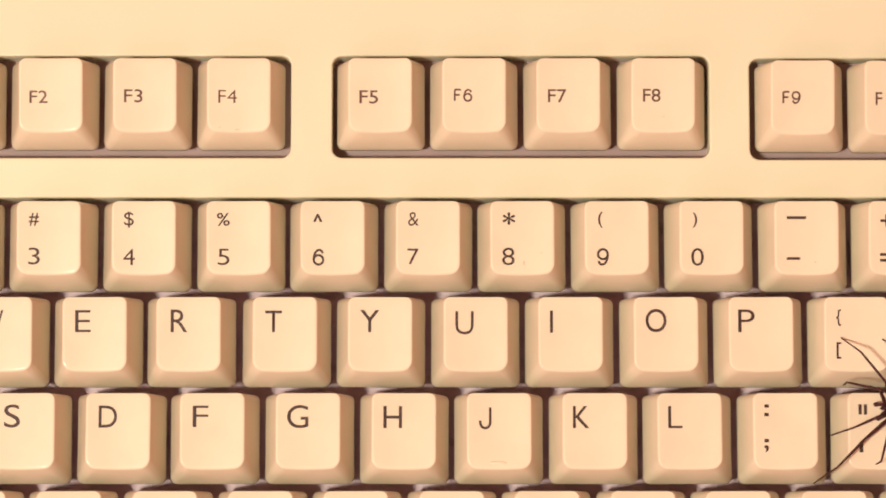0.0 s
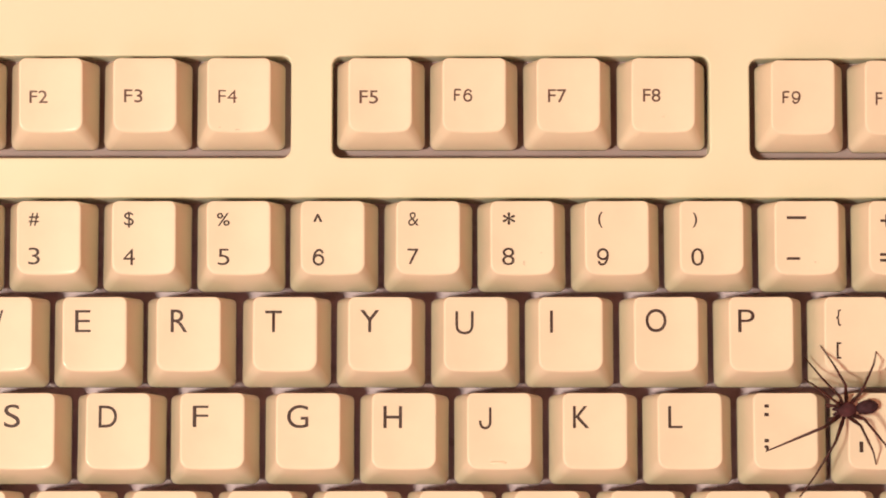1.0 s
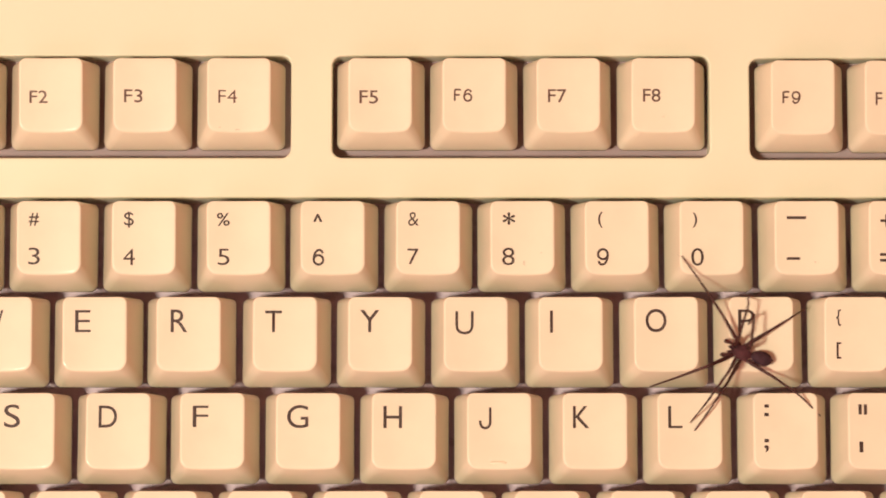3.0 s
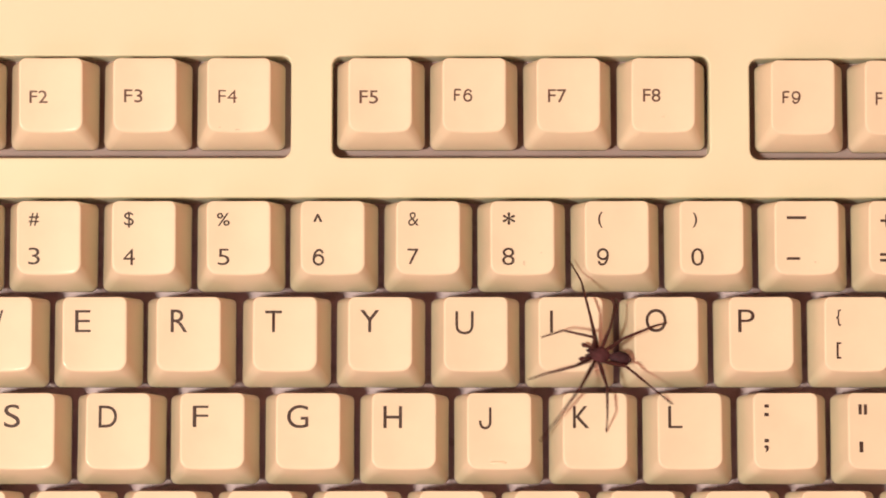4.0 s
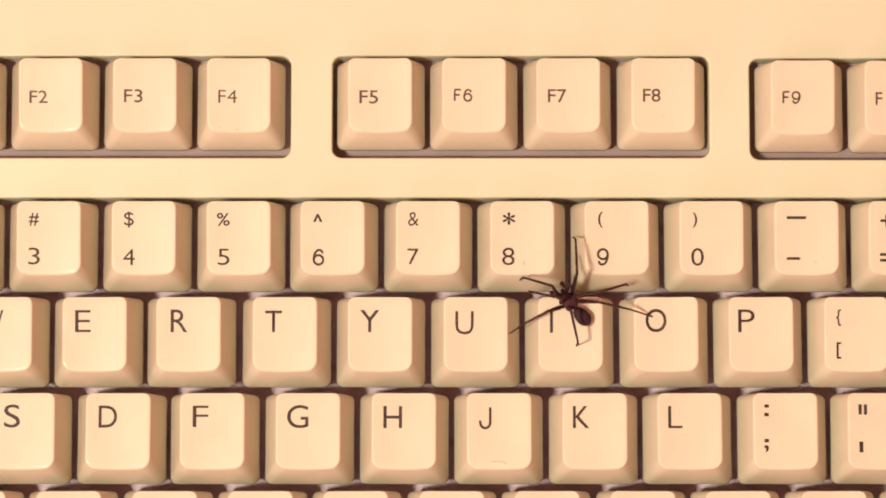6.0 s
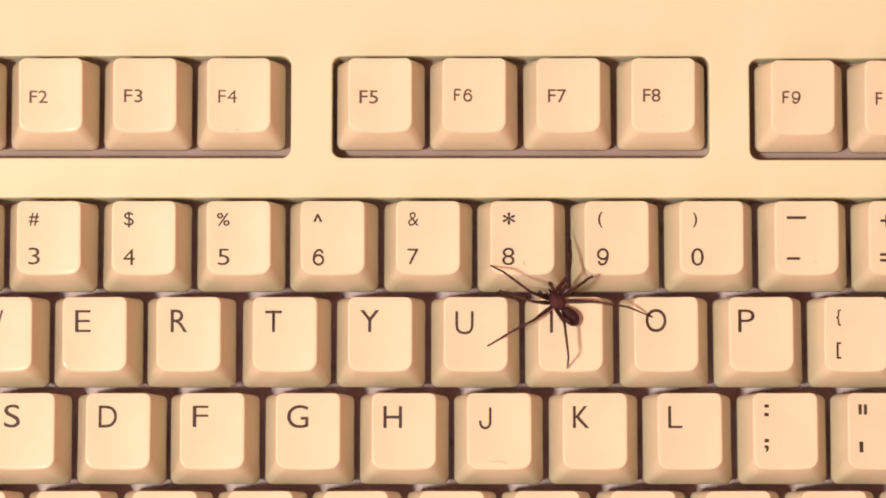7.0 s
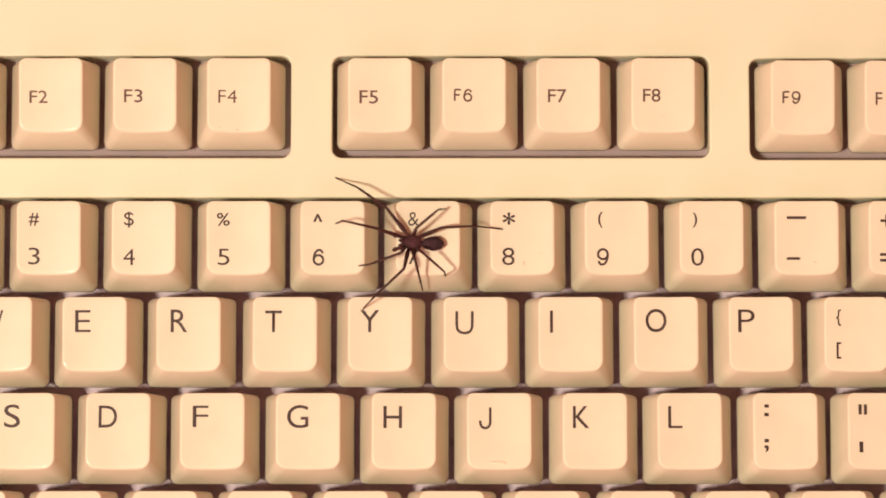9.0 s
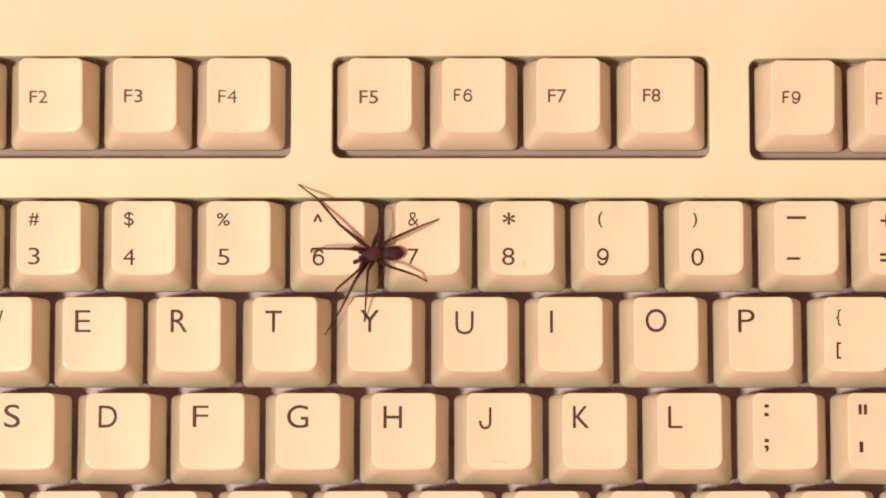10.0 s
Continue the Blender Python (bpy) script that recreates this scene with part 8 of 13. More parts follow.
    walk(leg, (
        (0.000, pose(0.00135, -0.00095, -0.00025, 0.0, -57.9, -61.3)),
        (0.133, pose(0.00135, -0.00095, -0.00025, 0.0, -68.3, -42.0)),
        (0.300, pose(0.00135, -0.00095, -0.00025, 0.0, -81.2, -17.9)),
        (0.400, pose(0.00135, -0.00095, -0.00025, 0.0, -69.3, -16.9)),
        (0.500, pose(0.00135, -0.00095, -0.00025, 0.0, -57.3, -15.8)),
        (0.800, pose(0.00135, -0.00095, -0.00025, 0.0, -77.5, -10.0)),
        (0.900, pose(0.00135, -0.00095, -0.00025, 0.0, -78.1, -17.7)),
        (1.000, pose(0.00135, -0.00095, -0.00025, 0.0, -78.7, -25.4)),
        (1.200, pose(0.00135, -0.00095, -0.00025, 0.0, -81.0, -26.0)),
        (1.400, pose(0.00135, -0.00095, -0.00025, 0.0, -65.8, -64.2)),
        (1.500, pose(0.00135, -0.00095, -0.00025, 0.0, -52.3, -78.0)),
        (1.533, pose(0.00135, -0.00095, -0.00025, 0.0, -54.9, -72.7)),
        (1.600, pose(0.00135, -0.00095, -0.00025, 0.0, -60.0, -62.2)),
        (1.700, pose(0.00135, -0.00095, -0.00025, 0.0, -59.7, -55.5)),
        (1.800, pose(0.00135, -0.00095, -0.00025, 0.0, -59.4, -48.8)),
        (2.000, pose(0.00135, -0.00095, -0.00025, 0.0, -65.9, -55.6)),
        (2.100, pose(0.00135, -0.00095, -0.00025, 0.0, -70.6, -68.3)),
        (2.200, pose(0.00135, -0.00095, -0.00025, 0.0, -75.2, -80.9)),
        (2.333, pose(0.00135, -0.00095, -0.00025, 0.0, -61.7, -57.7)),
        (2.500, pose(0.00135, -0.00095, -0.00025, 0.0, -44.9, -28.6)),
        (2.600, pose(0.00135, -0.00095, -0.00025, 0.0, -59.6, -32.4)),
        (2.700, pose(0.00135, -0.00095, -0.00025, 0.0, -74.2, -36.2)),
        (2.800, pose(0.00135, -0.00095, -0.00025, 0.0, -77.4, -47.3)),
        (2.900, pose(0.00135, -0.00095, -0.00025, 0.0, -77.5, -62.6)),
        (3.000, pose(0.00135, -0.00095, -0.00025, 0.0, -77.4, -77.2)),
        (3.100, pose(0.00135, -0.00095, -0.00025, 0.0, -77.6, -59.1)),
        (3.200, pose(0.00135, -0.00095, -0.00025, 0.0, -68.0, -35.5)),
        (3.300, pose(0.00135, -0.00095, -0.00025, 0.0, -61.0, -31.1)),
        (3.400, pose(0.00135, -0.00095, -0.00025, 0.0, -67.6, -42.8)),
        (3.500, pose(0.00135, -0.00095, -0.00025, 0.0, -71.0, -57.6)),
        (3.600, pose(0.00135, -0.00095, -0.00025, 0.0, -69.2, -47.4)),
        (3.700, pose(0.00135, -0.00095, -0.00025, 0.0, -57.3, -27.8)),
        (3.800, pose(0.00135, -0.00095, -0.00025, 0.0, -36.3, -22.1)),
        (3.900, pose(0.00135, -0.00095, -0.00025, 0.0, -55.6, -50.4)),
        (4.000, pose(0.00135, -0.00095, -0.00025, 0.0, -74.9, -78.7)),
        (4.100, pose(0.00135, -0.00095, -0.00025, 0.0, -57.1, -70.9)),
        (4.200, pose(0.00135, -0.00095, -0.00025, 0.0, -39.2, -63.1)),
        (4.300, pose(0.00135, -0.00095, -0.00025, 0.0, -45.9, -55.9)),
        (4.400, pose(0.00135, -0.00095, -0.00025, 0.0, -52.7, -48.7)),
        (4.500, pose(0.00135, -0.00095, -0.00025, 0.0, -74.0, -68.5)),
        (4.600, pose(0.00135, -0.00095, -0.00025, 0.0, -77.9, -74.2)),
        (4.700, pose(0.00135, -0.00095, -0.00025, 0.0, -77.6, -46.5)),
        (4.800, pose(0.00135, -0.00095, -0.00025, 0.0, -77.3, -18.8)),
        (4.900, pose(0.00135, -0.00095, -0.00025, 0.0, -67.8, 11.6)),
        (5.000, pose(0.00135, -0.00095, -0.00025, 0.0, -58.3, 42.1)),
        (5.100, pose(0.00135, -0.00095, -0.00025, 0.0, -66.5, 19.6)),
        (5.200, pose(0.00135, -0.00095, -0.00025, 0.0, -74.7, -2.9)),
        (5.400, pose(0.00135, -0.00095, -0.00025, 0.0, -79.7, -19.7)),
        (5.500, pose(0.00135, -0.00095, -0.00025, 0.0, -77.8, 1.5)),
        (5.600, pose(0.00135, -0.00095, -0.00025, 0.0, -79.9, -7.3)),
        (5.700, pose(0.00135, -0.00095, -0.00025, 0.0, -81.9, -16.1)),
        (5.800, pose(0.00135, -0.00095, -0.00025, 0.0, -81.8, -27.2)),
        (5.867, pose(0.00135, -0.00095, -0.00025, 0.0, -81.4, -31.5)),
        (5.900, pose(0.00135, -0.00095, -0.00025, 0.0, -81.2, -33.6)),
        (6.000, pose(0.00135, -0.00095, -0.00025, 0.0, -80.6, -38.8)),
        (6.100, pose(0.00135, -0.00095, -0.00025, 0.0, -81.8, -37.4)),
        (6.200, pose(0.00135, -0.00095, -0.00025, 0.0, -77.5, -36.4)),
        (6.300, pose(0.00135, -0.00095, -0.00025, 0.0, -77.4, -37.7)),
        (6.400, pose(0.00135, -0.00095, -0.00025, 0.0, -77.5, -41.0)),
        (6.500, pose(0.00135, -0.00095, -0.00025, 0.0, -77.5, -44.6)),
        (6.600, pose(0.00135, -0.00095, -0.00025, 0.0, -77.6, -44.9)),
        (6.700, pose(0.00135, -0.00095, -0.00025, 0.0, -74.7, -43.8)),
        (6.800, pose(0.00135, -0.00095, -0.00025, 0.0, -64.7, -62.8)),
        (7.000, pose(0.00135, -0.00095, -0.00025, 0.0, -56.1, -80.9)),
        (7.200, pose(0.00135, -0.00095, -0.00025, 0.0, -73.0, -123.2)),
        (7.333, pose(0.00135, -0.00095, -0.00025, 0.0, -57.0, -87.2)),
        (7.500, pose(0.00135, -0.00095, -0.00025, 0.0, -37.0, -42.0)),
        (7.600, pose(0.00135, -0.00095, -0.00025, 0.0, -44.0, -44.4)),
        (7.700, pose(0.00135, -0.00095, -0.00025, 0.0, -51.0, -46.8)),
        (7.733, pose(0.00135, -0.00095, -0.00025, 0.0, -54.9, -49.4)),
        (7.800, pose(0.00135, -0.00095, -0.00025, 0.0, -62.7, -54.7)),
        (7.900, pose(0.00135, -0.00095, -0.00025, 0.0, -63.7, -34.4)),
        (7.967, pose(0.00135, -0.00095, -0.00025, 0.1, -64.1, -25.4)),
        (8.000, pose(0.00135, -0.00095, -0.00025, 0.0, -64.7, -14.1)),
        (8.033, pose(0.00135, -0.00095, -0.00025, 0.0, -50.0, -8.0)),
        (8.100, pose(0.00135, -0.00095, -0.00025, 0.0, -33.0, -13.0)),
        (8.200, pose(0.00135, -0.00095, -0.00025, 0.0, -31.3, -20.0)),
        (8.300, pose(0.00135, -0.00095, -0.00025, 0.0, -47.0, -28.0)),
        (8.400, pose(0.00135, -0.00095, -0.00025, 0.0, -62.7, -36.0)),
        (8.433, pose(0.00135, -0.00095, -0.00025, 0.0, -62.7, -45.5)),
        (8.500, pose(0.00135, -0.00095, -0.00025, 0.0, -62.7, -64.4)),
        (8.533, pose(0.00135, -0.00095, -0.00025, 0.0, -68.5, -46.6)),
        (8.600, pose(0.00135, -0.00095, -0.00025, 0.0, -80.2, -11.1)),
        (8.700, pose(0.00135, -0.00095, -0.00025, 0.0, -53.9, -13.6)),
        (8.800, pose(0.00135, -0.00095, -0.00025, 0.0, -27.6, -16.2)),
        (8.900, pose(0.00135, -0.00095, -0.00025, 0.0, -27.9, -14.9)),
        (9.000, pose(0.00135, -0.00095, -0.00025, 0.0, -28.3, -13.6)),
        (9.100, pose(0.00135, -0.00095, -0.00025, 0.0, -46.4, -21.3)),
        (9.200, pose(0.00135, -0.00095, -0.00025, 0.0, -64.5, -29.1)),
        (9.300, pose(0.00135, -0.00095, -0.00025, 0.0, -45.5, -16.2)),
        (9.400, pose(0.00135, -0.00095, -0.00025, 0.0, -26.5, -3.3)),
        (9.467, pose(0.00135, -0.00095, -0.00025, 0.0, -37.0, -10.3)),
        (9.500, pose(0.00135, -0.00095, -0.00025, 0.0, -42.3, -13.8)),
        (9.533, pose(0.00135, -0.00095, -0.00025, 0.0, -43.0, -9.7)),
        (9.600, pose(0.00135, -0.00095, -0.00025, 0.0, -44.4, -1.3)),
        (9.700, pose(0.00135, -0.00095, -0.00025, 0.0, -57.0, -2.2)),
        (9.800, pose(0.00135, -0.00095, -0.00025, 0.0, -69.7, -3.0)),
        (10.000, pose(0.00135, -0.00095, -0.00025, 0.0, -60.7, 6.0)),
    ))
    walk(tibia, (
        (0.000, pose(0.00680, 0.00000, 0.00000, 73.2, 56.7, 92.9)),
        (0.133, pose(0.00680, 0.00000, 0.00000, 155.5, 76.7, 158.3)),
        (0.300, pose(0.00680, 0.00000, 0.00000, -127.2, 45.1, -143.0)),
        (0.400, pose(0.00680, 0.00000, 0.00000, -123.5, 61.6, -136.4)),
        (0.500, pose(0.00680, 0.00000, 0.00000, -103.9, 76.5, -112.9)),
        (0.800, pose(0.00680, 0.00000, 0.00000, -141.3, 45.2, -156.6)),
        (0.900, pose(0.00680, 0.00000, 0.00000, -137.9, 48.3, -152.0)),
        (1.000, pose(0.00680, 0.00000, 0.00000, -134.0, 51.2, -146.9)),
        (1.200, pose(0.00680, 0.00000, 0.00000, -141.0, 49.5, -152.4)),
        (1.400, pose(0.00680, 0.00000, 0.00000, 173.0, 77.6, 173.8)),
        (1.500, pose(0.00680, 0.00000, 0.00000, 51.2, 67.3, 63.1)),
        (1.533, pose(0.00680, 0.00000, 0.00000, 54.7, 68.2, 65.6)),
        (1.600, pose(0.00680, 0.00000, 0.00000, 62.3, 70.0, 71.4)),
        (1.700, pose(0.00680, 0.00000, 0.00000, 51.7, 63.0, 61.3)),
        (1.800, pose(0.00680, 0.00000, 0.00000, 45.9, 55.4, 55.7)),
        (2.000, pose(0.00680, 0.00000, 0.00000, 65.8, 48.2, 78.8)),
        (2.100, pose(0.00680, 0.00000, 0.00000, 75.6, 42.1, 90.5)),
        (2.200, pose(0.00680, 0.00000, 0.00000, 82.7, 34.6, 99.1)),
        (2.333, pose(0.00680, 0.00000, 0.00000, 68.7, 55.2, 84.3)),
        (2.500, pose(0.00680, 0.00000, 0.00000, 21.8, 67.8, 28.5)),
        (2.600, pose(0.00680, 0.00000, 0.00000, 31.4, 76.1, 34.9)),
        (2.700, pose(0.00680, 0.00000, 0.00000, 57.6, 84.0, 58.9)),
        (2.800, pose(0.00680, 0.00000, 0.00000, -83.1, 85.0, -84.1)),
        (2.900, pose(0.00680, 0.00000, 0.00000, -85.3, 79.9, -87.5)),
        (3.000, pose(0.00680, 0.00000, 0.00000, -93.3, 75.8, -96.6)),
        (3.100, pose(0.00680, 0.00000, 0.00000, -16.6, 78.1, -17.1)),
        (3.200, pose(0.00680, 0.00000, 0.00000, 6.5, 71.3, 7.0)),
        (3.300, pose(0.00680, 0.00000, 0.00000, 2.2, 69.8, 2.5)),
        (3.400, pose(0.00680, 0.00000, 0.00000, -10.0, 76.8, -10.7)),
        (3.500, pose(0.00680, 0.00000, 0.00000, -30.2, 79.2, -31.6)),
        (3.600, pose(0.00680, 0.00000, 0.00000, -4.7, 74.3, -5.0)),
        (3.700, pose(0.00680, 0.00000, 0.00000, 2.4, 54.6, 2.8)),
        (3.800, pose(0.00680, 0.00000, 0.00000, 3.3, 38.1, 5.6)),
        (3.900, pose(0.00680, 0.00000, 0.00000, 52.3, 48.7, 69.0)),
        (4.000, pose(0.00680, 0.00000, 0.00000, 82.2, 20.4, 111.1)),
        (4.100, pose(0.00680, 0.00000, 0.00000, 67.6, 39.8, 98.0)),
        (4.200, pose(0.00680, 0.00000, 0.00000, 41.6, 50.9, 69.0)),
        (4.300, pose(0.00680, 0.00000, 0.00000, 52.0, 53.5, 76.8)),
        (4.400, pose(0.00680, 0.00000, 0.00000, 63.4, 55.1, 85.7)),
        (4.500, pose(0.00680, 0.00000, 0.00000, 144.3, 52.0, 156.8)),
        (4.600, pose(0.00680, 0.00000, 0.00000, 133.2, 56.0, 144.1)),
        (4.700, pose(0.00680, 0.00000, 0.00000, -167.3, 63.4, -169.8)),
        (4.800, pose(0.00680, 0.00000, 0.00000, -119.2, 48.7, -135.8)),
        (4.900, pose(0.00680, 0.00000, 0.00000, -82.2, 30.0, -117.7)),
        (5.000, pose(0.00680, 0.00000, 0.00000, -57.8, 7.7, -120.0)),
        (5.100, pose(0.00680, 0.00000, 0.00000, -80.1, 30.0, -116.0)),
        (5.200, pose(0.00680, 0.00000, 0.00000, -113.3, 50.6, -130.4)),
        (5.400, pose(0.00680, 0.00000, 0.00000, -142.3, 55.4, -151.4)),
        (5.500, pose(0.00680, 0.00000, 0.00000, -114.1, 44.3, -133.3)),
        (5.600, pose(0.00680, 0.00000, 0.00000, -130.6, 49.9, -144.0)),
        (5.700, pose(0.00680, 0.00000, 0.00000, -150.2, 52.8, -158.1)),
        (5.800, pose(0.00680, 0.00000, 0.00000, -162.8, 56.0, -167.0)),
        (5.867, pose(0.00680, 0.00000, 0.00000, -165.9, 57.2, -169.2)),
        (5.900, pose(0.00680, 0.00000, 0.00000, -167.5, 57.7, -170.4)),
        (6.000, pose(0.00680, 0.00000, 0.00000, -170.0, 59.2, -172.2)),
        (6.100, pose(0.00680, 0.00000, 0.00000, -13.4, 83.3, -13.6)),
        (6.200, pose(0.00680, 0.00000, 0.00000, 10.9, 85.2, 11.1)),
        (6.300, pose(0.00680, 0.00000, 0.00000, 119.5, 88.0, 119.9)),
        (6.400, pose(0.00680, 0.00000, 0.00000, 128.4, 87.3, 128.9)),
        (6.500, pose(0.00680, 0.00000, 0.00000, 128.8, 86.4, 129.5)),
        (6.600, pose(0.00680, 0.00000, 0.00000, 41.0, 82.4, 41.9)),
        (6.700, pose(0.00680, 0.00000, 0.00000, 53.5, 81.3, 55.1)),
        (6.800, pose(0.00680, 0.00000, 0.00000, 79.1, 62.4, 91.7)),
        (7.000, pose(0.00680, 0.00000, 0.00000, 93.5, 57.4, 119.5)),
        (7.200, pose(0.00680, 0.00000, 0.00000, 92.1, 24.3, 137.5)),
        (7.333, pose(0.00680, 0.00000, 0.00000, 79.2, 49.7, 108.3)),
        (7.500, pose(0.00680, 0.00000, 0.00000, 20.0, 52.0, 32.7)),
        (7.600, pose(0.00680, 0.00000, 0.00000, 23.0, 54.9, 33.0)),
        (7.700, pose(0.00680, 0.00000, 0.00000, 25.7, 58.0, 33.2)),
        (7.733, pose(0.00680, 0.00000, 0.00000, 31.8, 61.6, 39.1)),
        (7.800, pose(0.00680, 0.00000, 0.00000, 49.3, 67.4, 56.0)),
        (7.900, pose(0.00680, 0.00000, 0.00000, 12.4, 86.7, 12.8)),
        (7.967, pose(0.00680, 0.00000, 0.00000, 78.5, 96.7, 74.8)),
        (8.000, pose(0.00680, 0.00000, 0.00000, -111.4, 73.0, -120.0)),
        (8.033, pose(0.00680, 0.00000, 0.00000, -7.0, 69.2, -7.8)),
        (8.100, pose(0.00680, 0.00000, 0.00000, 8.4, 40.6, 16.1)),
        (8.200, pose(0.00680, 0.00000, 0.00000, 8.4, 40.6, 16.1)),
        (8.300, pose(0.00680, 0.00000, 0.00000, 19.2, 52.6, 26.4)),
        (8.400, pose(0.00680, 0.00000, 0.00000, 39.1, 62.2, 44.9)),
        (8.433, pose(0.00680, 0.00000, 0.00000, 45.3, 58.2, 52.7)),
        (8.500, pose(0.00680, 0.00000, 0.00000, 53.4, 49.4, 64.0)),
        (8.533, pose(0.00680, 0.00000, 0.00000, 44.7, 67.3, 48.8)),
        (8.600, pose(0.00680, 0.00000, 0.00000, -79.6, 68.9, -82.6)),
        (8.700, pose(0.00680, 0.00000, 0.00000, -11.7, 52.8, -14.6)),
        (8.800, pose(0.00680, 0.00000, 0.00000, 1.8, 20.6, 3.8)),
        (8.900, pose(0.00680, 0.00000, 0.00000, 2.0, 14.6, 4.2)),
        (9.000, pose(0.00680, 0.00000, 0.00000, 2.3, 8.5, 4.5)),
        (9.100, pose(0.00680, 0.00000, 0.00000, 7.7, 43.6, 10.6)),
        (9.200, pose(0.00680, 0.00000, 0.00000, 42.0, 75.6, 45.7)),
        (9.300, pose(0.00680, 0.00000, 0.00000, 10.2, 50.9, 14.3)),
        (9.400, pose(0.00680, 0.00000, 0.00000, 3.6, 23.5, 8.0)),
        (9.467, pose(0.00680, 0.00000, 0.00000, 11.9, 40.1, 20.0)),
        (9.500, pose(0.00680, 0.00000, 0.00000, 19.1, 47.5, 28.7)),
        (9.533, pose(0.00680, 0.00000, 0.00000, 17.4, 47.1, 25.9)),
        (9.600, pose(0.00680, 0.00000, 0.00000, 14.1, 46.3, 20.3)),
        (9.700, pose(0.00680, 0.00000, 0.00000, 22.7, 64.3, 27.0)),
        (9.800, pose(0.00680, 0.00000, 0.00000, 59.8, 80.1, 62.6)),
        (10.000, pose(0.00680, 0.00000, 0.00000, -17.9, 64.1, -20.5)),
    ))
